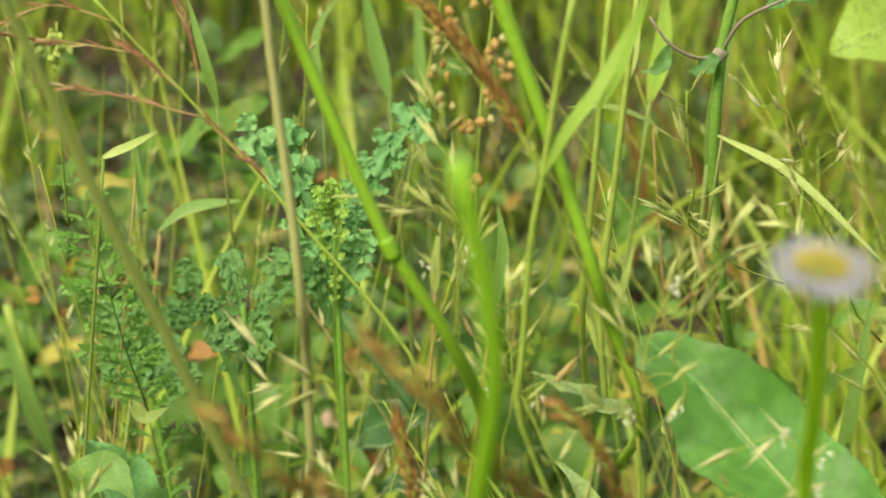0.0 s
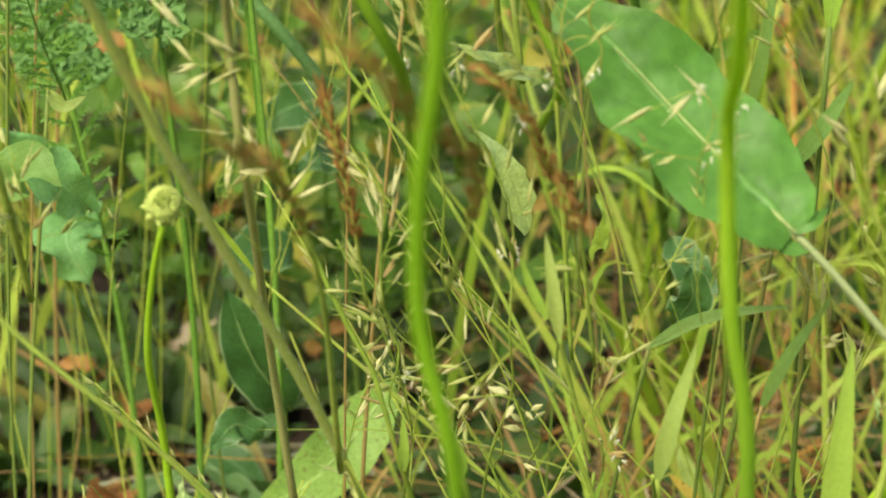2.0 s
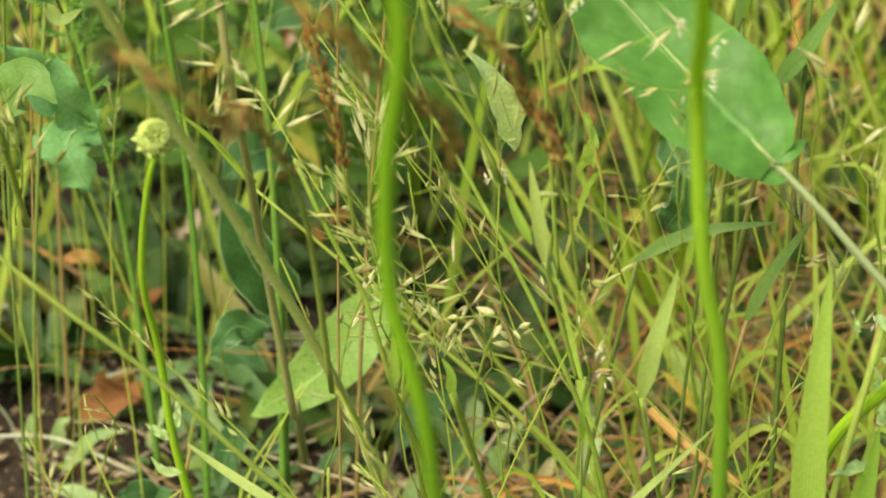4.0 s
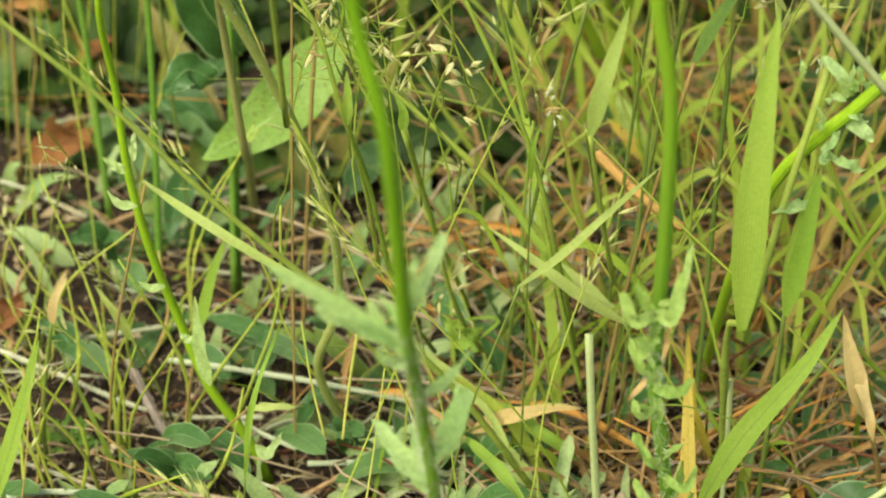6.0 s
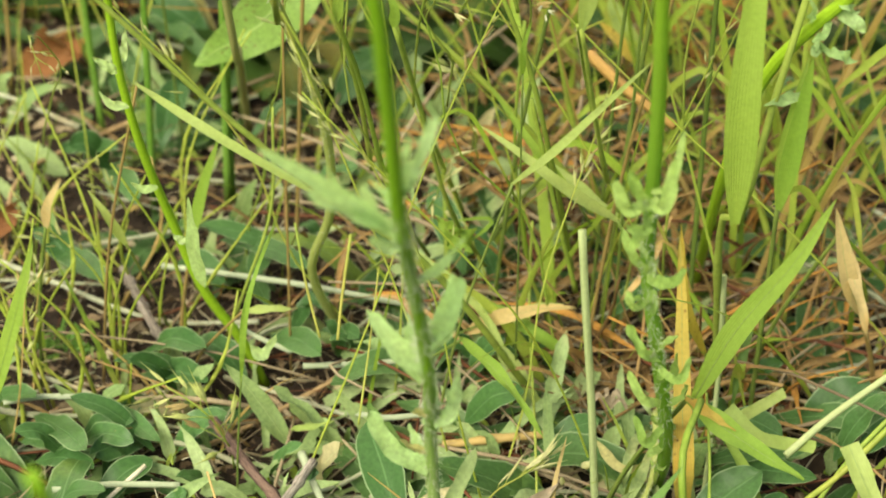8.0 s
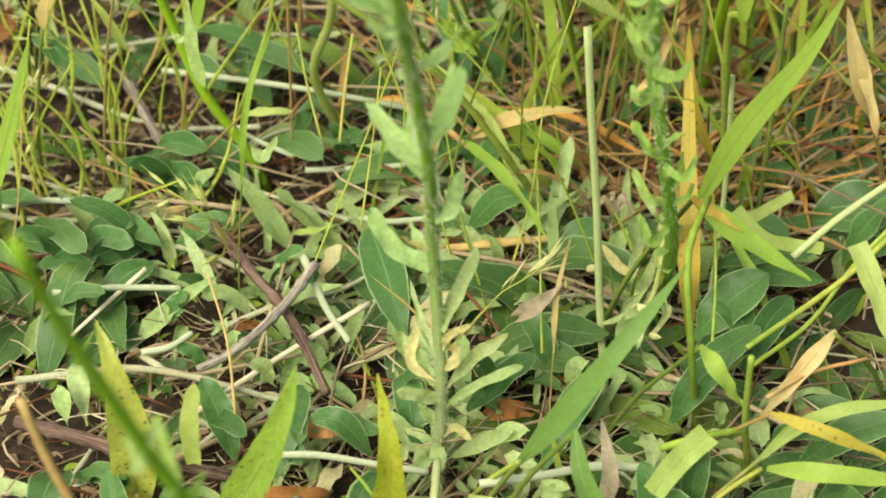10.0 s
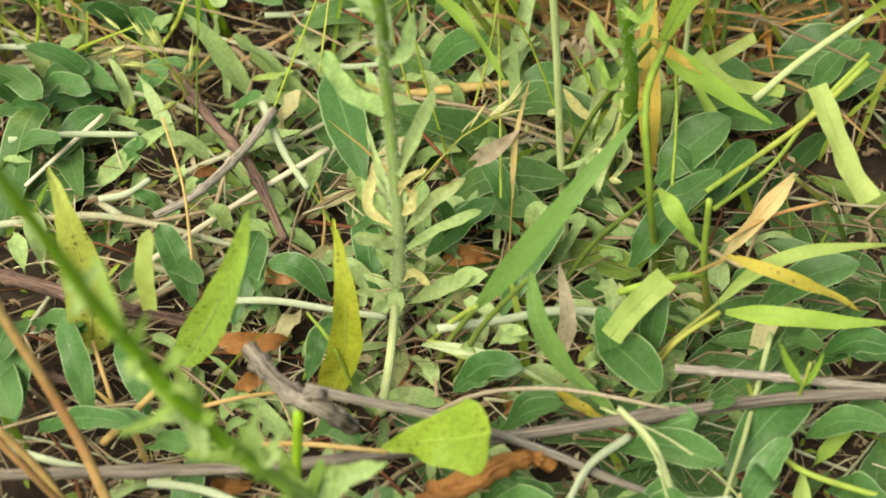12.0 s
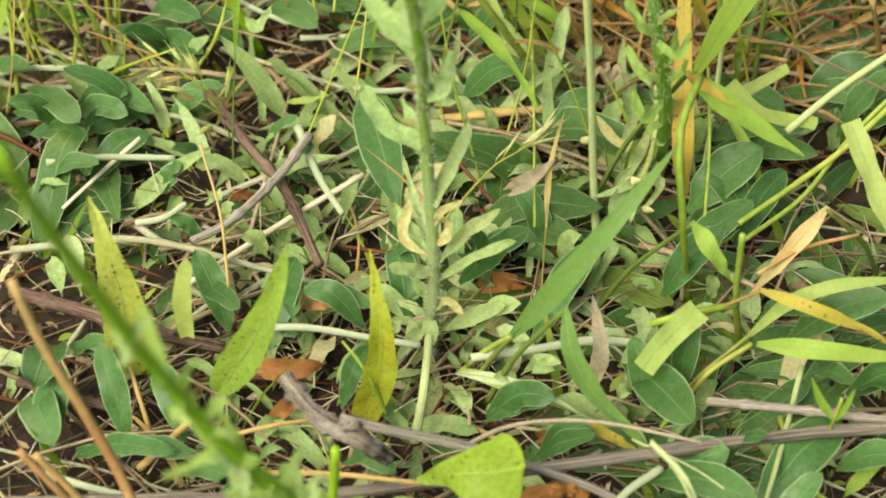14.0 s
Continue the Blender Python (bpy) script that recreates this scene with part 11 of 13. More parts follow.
part("leaf", sheet([(0.0954, -0.0276, 0.0147), (0.0977, -0.0214, 0.0329), (0.1002, -0.0152, 0.0407)], 0.00970, "spatulate", (-0.04, -0.53, 1.0), fold=0.25, n=16, k=6, wave=0.0003, twist=-0.01), "hawk", p)
part("leaf", sheet([(0.0922, -0.0163, 0.0165), (0.0981, -0.014, 0.0289), (0.1039, -0.0115, 0.0307)], 0.01035, "spatulate", (0.1, -0.55, 1.0), fold=0.22, n=16, k=6, wave=0.0006, twist=0.00), "hawk", p)
part("leaf", sheet([(0.0827, -0.0344, 0.016), (0.0801, -0.029, 0.0345), (0.0776, -0.0238, 0.0402)], 0.00998, "spatulate", (-0.16, -0.28, 1.0), fold=0.18, n=16, k=6, wave=0.0008, twist=-0.06), "hawk", p)
part("leaf", sheet([(0.0773, -0.0124, 0.0149), (0.0866, -0.0392, 0.0309), (0.0958, -0.0661, 0.0403)], 0.01662, "spatulate", (0.0, -0.54, 1.0), fold=0.14, n=16, k=6, wave=0.0006, twist=-0.38), "hawk", p)
p = thing("hawkweed_plant", "low plant with oval hairy green leaves", "plant", "hawkweed rosettes")
part("leaf", sheet([(-0.0703, 0.0101, 0.0089), (-0.0765, 0.0186, 0.0264), (-0.0829, 0.0272, 0.0353)], 0.01164, "spatulate", (-0.02, -0.2, 1.0), fold=0.24, n=16, k=6, wave=0.0011, twist=-0.04), "hawk", p)
part("leaf", sheet([(-0.0584, 0.0116, 0.0088), (-0.0508, 0.0037, 0.0217), (-0.0433, -0.0043, 0.0215)], 0.00963, "spatulate", (0.03, -0.55, 1.0), fold=0.07, n=16, k=6, wave=0.0010, twist=-0.00), "hawk", p)
part("leaf", sheet([(-0.0839, 0.0323, 0.0104), (-0.0738, 0.012, 0.0284), (-0.0636, -0.0083, 0.0385)], 0.00851, "spatulate", (-0.21, -0.43, 1.0), fold=0.08, n=16, k=6, wave=0.0006, twist=0.10), "hawk", p)
part("leaf", sheet([(-0.0502, 0.0286, 0.0155), (-0.0474, 0.0123, 0.0265), (-0.0447, -0.0041, 0.0303)], 0.00774, "spatulate", (-0.0, -0.31, 1.0), fold=0.16, n=16, k=6, wave=0.0008, twist=0.33), "hawk", p)
p = thing("hawkweed_plant", "low plant with oval hairy green leaves", "plant", "hawkweed rosettes")
part("leaf", sheet([(-0.1269, -0.0059, 0.0133), (-0.1158, -0.0176, 0.0308), (-0.1047, -0.0293, 0.0377)], 0.00939, "spatulate", (-0.1, -0.41, 1.0), fold=0.09, n=16, k=6, wave=0.0006, twist=0.39), "hawk", p)
part("leaf", sheet([(-0.1285, -0.0024, 0.0134), (-0.1161, -0.0157, 0.0281), (-0.1036, -0.0291, 0.0349)], 0.00867, "spatulate", (-0.02, -0.53, 1.0), fold=0.08, n=16, k=6, wave=0.0006, twist=-0.28), "hawk", p)
part("leaf", sheet([(-0.1302, -0.0063, 0.0195), (-0.1313, -0.0283, 0.0362), (-0.1324, -0.0502, 0.0421)], 0.01483, "spatulate", (-0.08, -0.52, 1.0), fold=0.12, n=16, k=6, wave=0.0009, twist=0.29), "hawk", p)
part("leaf", sheet([(-0.1404, -0.0281, 0.0139), (-0.1321, -0.0487, 0.0306), (-0.1238, -0.0693, 0.0324)], 0.01463, "spatulate", (-0.1, -0.36, 1.0), fold=0.23, n=16, k=6, wave=0.0004, twist=-0.12), "hawk", p)
p = thing("hawkweed_plant", "low plant with oval hairy green leaves", "plant", "hawkweed rosettes")
part("leaf", sheet([(-0.1311, -0.0555, 0.0117), (-0.1274, -0.0459, 0.0311), (-0.1239, -0.0362, 0.037)], 0.01277, "spatulate", (0.1, -0.32, 1.0), fold=0.22, n=16, k=6, wave=0.0006, twist=0.16), "hawk", p)
p = thing("hawkweed_plant", "low plant with oval hairy green leaves", "plant", "hawkweed rosettes")
part("leaf", sheet([(0.0434, 0.0008, 0.0107), (0.0555, 0.0181, 0.0274), (0.0676, 0.0353, 0.0309)], 0.01238, "spatulate", (0.1, -0.45, 1.0), fold=0.26, n=16, k=6, wave=0.0008, twist=0.06), "hawk", p)
part("leaf", sheet([(0.0257, -0.035, 0.009), (0.0379, -0.0396, 0.027), (0.05, -0.0443, 0.0297)], 0.01108, "spatulate", (0.1, -0.52, 1.0), fold=0.08, n=16, k=6, wave=0.0008, twist=-0.10), "hawk", p)
part("leaf", sheet([(0.0261, -0.0374, 0.0111), (0.0371, -0.0397, 0.0225), (0.0481, -0.042, 0.0262)], 0.00888, "spatulate", (-0.23, -0.39, 1.0), fold=0.14, n=16, k=6, wave=0.0008, twist=0.07), "hawk", p)
part("leaf", sheet([(0.0513, 0.0501, 0.0115), (0.0447, 0.0572, 0.0295), (0.0382, 0.0644, 0.0344)], 0.00999, "spatulate", (0.16, -0.43, 1.0), fold=0.24, n=16, k=6, wave=0.0010, twist=0.15), "hawk", p)
p = thing("hawkweed_plant", "low plant with oval hairy green leaves", "plant", "hawkweed rosettes")
part("leaf", sheet([(0.0922, 0.0181, 0.0197), (0.1033, 0.0215, 0.0393), (0.1145, 0.0249, 0.0479)], 0.01272, "spatulate", (0.01, -0.49, 1.0), fold=0.23, n=16, k=6, wave=0.0010, twist=-0.02), "hawk", p)
part("leaf", sheet([(0.0938, 0.0249, 0.0152), (0.111, 0.0383, 0.0342), (0.1283, 0.0517, 0.0381)], 0.01372, "spatulate", (-0.19, -0.28, 1.0), fold=0.13, n=16, k=6, wave=0.0004, twist=0.11), "hawk", p)
part("leaf", sheet([(0.1276, 0.0102, 0.0151), (0.137, -0.0014, 0.0337), (0.1463, -0.013, 0.0403)], 0.01141, "spatulate", (0.11, -0.54, 1.0), fold=0.10, n=16, k=6, wave=0.0007, twist=0.12), "hawk", p)
part("leaf", sheet([(0.1229, 0.0503, 0.0163), (0.1334, 0.0645, 0.0277), (0.1438, 0.0785, 0.0304)], 0.01207, "spatulate", (0.21, -0.5, 1.0), fold=0.19, n=16, k=6, wave=0.0006, twist=-0.27), "hawk", p)
p = thing("hawkweed_plant", "low plant with oval hairy green leaves", "plant", "hawkweed rosettes")
part("leaf", sheet([(0.1379, 0.0035, 0.0098), (0.1562, 0.0037, 0.0277), (0.1744, 0.004, 0.0335)], 0.01341, "spatulate", (-0.23, -0.38, 1.0), fold=0.11, n=16, k=6, wave=0.0003, twist=-0.29), "hawk", p)
part("leaf", sheet([(0.1422, -0.0236, 0.0193), (0.1465, -0.0392, 0.0382), (0.1507, -0.055, 0.0481)], 0.00917, "spatulate", (-0.17, -0.22, 1.0), fold=0.08, n=16, k=6, wave=0.0007, twist=0.19), "hawk", p)
part("leaf", sheet([(0.1585, -0.0213, 0.0109), (0.1685, -0.0335, 0.0267), (0.1785, -0.0456, 0.0305)], 0.01302, "spatulate", (0.21, -0.42, 1.0), fold=0.17, n=16, k=6, wave=0.0009, twist=0.35), "hawk", p)
part("leaf", sheet([(0.1569, -0.026, 0.0124), (0.1691, -0.0314, 0.0288), (0.1813, -0.0366, 0.0298)], 0.01152, "spatulate", (-0.0, -0.45, 1.0), fold=0.16, n=16, k=6, wave=0.0004, twist=0.10), "hawk", p)
p = thing("hawkweed_plant", "low plant with oval hairy green leaves", "plant", "hawkweed rosettes")
part("leaf", sheet([(0.0418, -0.056, 0.0101), (0.052, -0.0625, 0.0267), (0.0624, -0.0689, 0.0374)], 0.00904, "spatulate", (-0.05, -0.45, 1.0), fold=0.14, n=16, k=6, wave=0.0004, twist=0.27), "hawk", p)
part("leaf", sheet([(0.0441, -0.0568, 0.0118), (0.0536, -0.0575, 0.0276), (0.0633, -0.0581, 0.0319)], 0.00907, "spatulate", (0.23, -0.47, 1.0), fold=0.18, n=16, k=6, wave=0.0005, twist=0.04), "hawk", p)
part("leaf", sheet([(0.0341, -0.0886, 0.0096), (0.0428, -0.0909, 0.0226), (0.0514, -0.0934, 0.0217)], 0.01059, "spatulate", (0.23, -0.34, 1.0), fold=0.09, n=16, k=6, wave=0.0005, twist=0.34), "hawk", p)
part("leaf", sheet([(0.0388, -0.0894, 0.0119), (0.049, -0.0966, 0.0241), (0.0593, -0.1037, 0.0244)], 0.01089, "spatulate", (-0.2, -0.36, 1.0), fold=0.13, n=16, k=6, wave=0.0008, twist=0.37), "hawk", p)
p = thing("hawkweed_plant", "low plant with oval hairy green leaves", "plant", "hawkweed rosettes")
part("leaf", sheet([(0.0895, -0.077, 0.0176), (0.0987, -0.0763, 0.034), (0.1077, -0.0755, 0.0367)], 0.01595, "spatulate", (0.07, -0.42, 1.0), fold=0.09, n=16, k=6, wave=0.0008, twist=0.05), "hawk", p)
part("leaf", sheet([(0.0813, -0.0733, 0.0194), (0.0976, -0.0886, 0.0367), (0.114, -0.1037, 0.043)], 0.01314, "spatulate", (-0.22, -0.41, 1.0), fold=0.22, n=16, k=6, wave=0.0006, twist=0.07), "hawk", p)
part("leaf", sheet([(0.1079, -0.0656, 0.0194), (0.1134, -0.0726, 0.0396), (0.119, -0.0795, 0.0479)], 0.00780, "spatulate", (-0.07, -0.24, 1.0), fold=0.06, n=16, k=6, wave=0.0004, twist=0.05), "hawk", p)
part("leaf", sheet([(0.0736, -0.0995, 0.0177), (0.0813, -0.1116, 0.0363), (0.089, -0.1237, 0.0452)], 0.01028, "spatulate", (0.25, -0.29, 1.0), fold=0.25, n=16, k=6, wave=0.0004, twist=0.22), "hawk", p)
p = thing("hawkweed_plant", "low plant with oval hairy green leaves", "plant", "hawkweed rosettes")
part("leaf", sheet([(0.1183, -0.0828, 0.015), (0.1338, -0.0685, 0.0281), (0.1493, -0.0543, 0.0293)], 0.01789, "spatulate", (0.2, -0.42, 1.0), fold=0.15, n=16, k=6, wave=0.0005, twist=-0.17), "hawk", p)
part("leaf", sheet([(0.1347, -0.0872, 0.0196), (0.1266, -0.1029, 0.0364), (0.1186, -0.1186, 0.0381)], 0.01072, "spatulate", (0.21, -0.34, 1.0), fold=0.11, n=16, k=6, wave=0.0011, twist=-0.00), "hawk", p)
part("leaf", sheet([(0.1216, -0.1027, 0.0187), (0.1293, -0.0964, 0.0362), (0.137, -0.09, 0.0417)], 0.01041, "spatulate", (-0.23, -0.54, 1.0), fold=0.22, n=16, k=6, wave=0.0006, twist=0.30), "hawk", p)
part("leaf", sheet([(0.1312, -0.1063, 0.0127), (0.1413, -0.1135, 0.0266), (0.1513, -0.1207, 0.0292)], 0.01034, "spatulate", (0.24, -0.4, 1.0), fold=0.10, n=16, k=6, wave=0.0007, twist=0.33), "hawk", p)
p = thing("hawkweed_plant", "low plant with oval hairy green leaves", "plant", "hawkweed rosettes")
part("leaf", sheet([(0.1481, -0.0625, 0.0128), (0.161, -0.069, 0.0279), (0.174, -0.0753, 0.0297)], 0.01078, "spatulate", (0.16, -0.55, 1.0), fold=0.17, n=16, k=6, wave=0.0005, twist=0.35), "hawk", p)
part("leaf", sheet([(0.1614, -0.0521, 0.0131), (0.1677, -0.0619, 0.0266), (0.1741, -0.0717, 0.0267)], 0.01087, "spatulate", (-0.19, -0.36, 1.0), fold=0.08, n=16, k=6, wave=0.0011, twist=0.03), "hawk", p)
part("leaf", sheet([(0.1535, -0.0838, 0.0099), (0.1609, -0.0956, 0.0218), (0.1683, -0.1073, 0.0223)], 0.01234, "spatulate", (-0.11, -0.51, 1.0), fold=0.17, n=16, k=6, wave=0.0010, twist=0.36), "hawk", p)
p = thing("hawkweed_plant", "low plant with oval hairy green leaves", "plant", "hawkweed rosettes")
part("leaf", sheet([(0.0868, -0.1146, 0.0172), (0.0917, -0.1065, 0.0295), (0.0967, -0.0984, 0.0332)], 0.01036, "spatulate", (-0.17, -0.2, 1.0), fold=0.12, n=16, k=6, wave=0.0008, twist=-0.02), "hawk", p)
part("leaf", sheet([(0.0881, -0.1111, 0.0125), (0.0942, -0.1129, 0.0346), (0.1003, -0.1148, 0.041)], 0.01199, "spatulate", (-0.14, -0.4, 1.0), fold=0.11, n=16, k=6, wave=0.0007, twist=-0.17), "hawk", p)
part("leaf", sheet([(0.0641, -0.1044, 0.0157), (0.0728, -0.1131, 0.0264), (0.0814, -0.1217, 0.0297)], 0.01035, "spatulate", (-0.02, -0.52, 1.0), fold=0.14, n=16, k=6, wave=0.0010, twist=0.31), "hawk", p)
part("leaf", sheet([(0.0553, -0.1078, 0.0154), (0.0681, -0.1174, 0.0331), (0.0809, -0.1271, 0.0375)], 0.01025, "spatulate", (-0.19, -0.28, 1.0), fold=0.13, n=16, k=6, wave=0.0007, twist=-0.13), "hawk", p)
p = thing("hawkweed_plant", "low plant with oval hairy green leaves", "plant", "hawkweed rosettes")
part("leaf", sheet([(0.1284, 0.0639, 0.0188), (0.1206, 0.07, 0.0313), (0.1129, 0.0762, 0.0331)], 0.01412, "spatulate", (0.02, -0.38, 1.0), fold=0.13, n=16, k=6, wave=0.0004, twist=0.07), "hawk", p)
part("leaf", sheet([(0.1058, 0.0688, 0.0172), (0.1198, 0.0726, 0.0346), (0.1339, 0.0765, 0.0434)], 0.01816, "spatulate", (-0.2, -0.46, 1.0), fold=0.14, n=16, k=6, wave=0.0010, twist=-0.19), "hawk", p)
p = thing("hawkweed_plant", "low plant with oval hairy green leaves", "plant", "hawkweed rosettes")
part("leaf", sheet([(0.1795, 0.1175, 0.0176), (0.1918, 0.1202, 0.0282), (0.2041, 0.123, 0.0306)], 0.01264, "spatulate", (0.16, -0.27, 1.0), fold=0.20, n=16, k=6, wave=0.0003, twist=0.18), "hawk", p)
part("leaf", sheet([(0.1693, 0.1113, 0.0197), (0.1797, 0.115, 0.0405), (0.1899, 0.1186, 0.0487)], 0.01249, "spatulate", (-0.23, -0.26, 1.0), fold=0.11, n=16, k=6, wave=0.0008, twist=0.36), "hawk", p)
part("leaf", sheet([(0.163, 0.1345, 0.0085), (0.1847, 0.1394, 0.0204), (0.2064, 0.1444, 0.0257)], 0.01529, "spatulate", (0.14, -0.26, 1.0), fold=0.13, n=16, k=6, wave=0.0004, twist=-0.33), "hawk", p)
part("leaf", sheet([(0.1605, 0.1407, 0.0119), (0.176, 0.1411, 0.028), (0.1914, 0.1414, 0.0316)], 0.01962, "spatulate", (0.12, -0.52, 1.0), fold=0.14, n=16, k=6, wave=0.0007, twist=-0.10), "hawk", p)
p = thing("hawkweed_plant", "low plant with oval hairy green leaves", "plant", "hawkweed rosettes")
part("leaf", sheet([(-0.0837, 0.0543, 0.0151), (-0.0894, 0.0542, 0.0248), (-0.0952, 0.0541, 0.0277)], 0.00600, "spatulate", (-0.06, -0.52, 1.0), fold=0.07, n=16, k=6, wave=0.0008, twist=0.19), "hawk", p)
part("leaf", sheet([(-0.0998, 0.0793, 0.0184), (-0.0961, 0.0792, 0.0306), (-0.0924, 0.0791, 0.0326)], 0.00814, "spatulate", (-0.09, -0.34, 1.0), fold=0.16, n=16, k=6, wave=0.0011, twist=-0.10), "hawk", p)
part("leaf", sheet([(-0.0839, 0.1077, 0.0077), (-0.0907, 0.0987, 0.0233), (-0.0976, 0.0896, 0.0315)], 0.00708, "spatulate", (0.07, -0.37, 1.0), fold=0.25, n=16, k=6, wave=0.0007, twist=0.10), "hawk", p)
p = thing("hawkweed_plant", "low plant with oval hairy green leaves", "plant", "hawkweed rosettes")
part("leaf", sheet([(-0.0636, 0.115, 0.0104), (-0.056, 0.1127, 0.0253), (-0.0485, 0.1104, 0.0317)], 0.00546, "spatulate", (0.13, -0.37, 1.0), fold=0.09, n=16, k=6, wave=0.0005, twist=-0.10), "hawk", p)
p = thing("hawkweed_plant", "low plant with oval hairy green leaves", "plant", "hawkweed rosettes")
part("leaf", sheet([(-0.0262, -0.0376, 0.0177), (-0.0213, -0.0291, 0.0307), (-0.0166, -0.0205, 0.0319)], 0.00815, "spatulate", (-0.07, -0.47, 1.0), fold=0.13, n=16, k=6, wave=0.0008, twist=-0.12), "hawk", p)
part("leaf", sheet([(-0.0257, -0.0597, 0.012), (-0.0156, -0.072, 0.0308), (-0.0054, -0.0843, 0.0346)], 0.00894, "spatulate", (-0.09, -0.27, 1.0), fold=0.17, n=16, k=6, wave=0.0004, twist=-0.36), "hawk", p)
p = thing("hawkweed_plant", "low plant with oval hairy green leaves", "plant", "hawkweed rosettes")
part("leaf", sheet([(-0.0592, 0.227, 0.012), (-0.0496, 0.2191, 0.0261), (-0.0398, 0.2113, 0.0262)], 0.00929, "spatulate", (0.07, -0.27, 1.0), fold=0.15, n=16, k=6, wave=0.0010, twist=0.01), "hawk", p)
part("leaf", sheet([(-0.0593, 0.2153, 0.0078), (-0.0499, 0.2187, 0.0249), (-0.0406, 0.2223, 0.028)], 0.00794, "spatulate", (0.23, -0.44, 1.0), fold=0.24, n=16, k=6, wave=0.0008, twist=0.34), "hawk", p)
part("leaf", sheet([(-0.0662, 0.2029, 0.018), (-0.0544, 0.1817, 0.0316), (-0.0424, 0.1604, 0.0388)], 0.01357, "spatulate", (-0.04, -0.47, 1.0), fold=0.20, n=16, k=6, wave=0.0004, twist=-0.18), "hawk", p)
part("leaf", sheet([(-0.0398, 0.2014, 0.01), (-0.0331, 0.1905, 0.0289), (-0.0263, 0.1796, 0.0337)], 0.00912, "spatulate", (-0.01, -0.51, 1.0), fold=0.10, n=16, k=6, wave=0.0004, twist=-0.33), "hawk", p)
p = thing("hawkweed_plant", "low plant with oval hairy green leaves", "plant", "hawkweed rosettes")
part("leaf", sheet([(-0.0278, 0.1886, 0.0147), (-0.0333, 0.1812, 0.0321), (-0.0388, 0.1738, 0.0363)], 0.00764, "spatulate", (-0.05, -0.52, 1.0), fold=0.07, n=16, k=6, wave=0.0005, twist=-0.37), "hawk", p)
part("leaf", sheet([(-0.0356, 0.1877, 0.0174), (-0.0385, 0.1883, 0.0324), (-0.0415, 0.1889, 0.0348)], 0.00997, "spatulate", (0.18, -0.33, 1.0), fold=0.23, n=16, k=6, wave=0.0006, twist=-0.39), "hawk", p)
part("leaf", sheet([(0.0202, 0.2005, 0.009), (0.0311, 0.1843, 0.0236), (0.042, 0.168, 0.0314)], 0.00910, "spatulate", (0.13, -0.29, 1.0), fold=0.23, n=16, k=6, wave=0.0009, twist=0.17), "hawk", p)
part("leaf", sheet([(-0.0766, 0.1791, 0.0131), (-0.0872, 0.1848, 0.0236), (-0.0978, 0.1906, 0.0266)], 0.01356, "spatulate", (-0.17, -0.42, 1.0), fold=0.14, n=16, k=6, wave=0.0010, twist=-0.28), "hawk", p)
p = thing("hawkweed_plant", "low plant with oval hairy green leaves", "plant", "hawkweed rosettes")
part("leaf", sheet([(-0.1211, 0.1887, 0.0186), (-0.1062, 0.1771, 0.0353), (-0.0913, 0.1655, 0.0387)], 0.01117, "spatulate", (-0.25, -0.39, 1.0), fold=0.25, n=16, k=6, wave=0.0008, twist=-0.06), "hawk", p)
part("leaf", sheet([(-0.1236, 0.1814, 0.0121), (-0.1071, 0.1713, 0.0229), (-0.0908, 0.161, 0.0241)], 0.01351, "spatulate", (-0.16, -0.32, 1.0), fold=0.25, n=16, k=6, wave=0.0010, twist=0.09), "hawk", p)
part("leaf", sheet([(-0.1052, 0.169, 0.0118), (-0.114, 0.1625, 0.032), (-0.1228, 0.1561, 0.0397)], 0.01106, "spatulate", (0.09, -0.38, 1.0), fold=0.26, n=16, k=6, wave=0.0004, twist=0.13), "hawk", p)
part("leaf", sheet([(-0.0947, 0.1799, 0.0104), (-0.1126, 0.1716, 0.0265), (-0.1307, 0.1633, 0.0339)], 0.01349, "spatulate", (-0.22, -0.28, 1.0), fold=0.18, n=16, k=6, wave=0.0003, twist=-0.36), "hawk", p)
p = thing("hawkweed_plant", "low plant with oval hairy green leaves", "plant", "hawkweed rosettes")
part("leaf", sheet([(-0.1707, 0.1678, 0.0103), (-0.1759, 0.1567, 0.0224), (-0.1811, 0.1457, 0.0269)], 0.00885, "spatulate", (-0.11, -0.47, 1.0), fold=0.16, n=16, k=6, wave=0.0003, twist=0.34), "hawk", p)
part("leaf", sheet([(-0.1846, 0.159, 0.0143), (-0.172, 0.1469, 0.0293), (-0.1593, 0.1348, 0.0365)], 0.01055, "spatulate", (-0.15, -0.34, 1.0), fold=0.20, n=16, k=6, wave=0.0009, twist=0.18), "hawk", p)
part("leaf", sheet([(-0.163, 0.1455, 0.0186), (-0.1482, 0.1194, 0.0339), (-0.1335, 0.0933, 0.0428)], 0.01262, "spatulate", (0.07, -0.25, 1.0), fold=0.08, n=16, k=6, wave=0.0009, twist=-0.19), "hawk", p)
part("leaf", sheet([(-0.1686, 0.1379, 0.011), (-0.1535, 0.1224, 0.0251), (-0.1385, 0.1069, 0.0274)], 0.01188, "spatulate", (0.2, -0.49, 1.0), fold=0.19, n=16, k=6, wave=0.0009, twist=-0.22), "hawk", p)
p = thing("hawkweed_plant", "low plant with oval hairy green leaves", "plant", "hawkweed rosettes")
part("leaf", sheet([(0.0215, 0.1808, 0.0108), (0.0288, 0.1797, 0.029), (0.0363, 0.1785, 0.0341)], 0.01034, "spatulate", (-0.17, -0.48, 1.0), fold=0.07, n=16, k=6, wave=0.0005, twist=-0.34), "hawk", p)
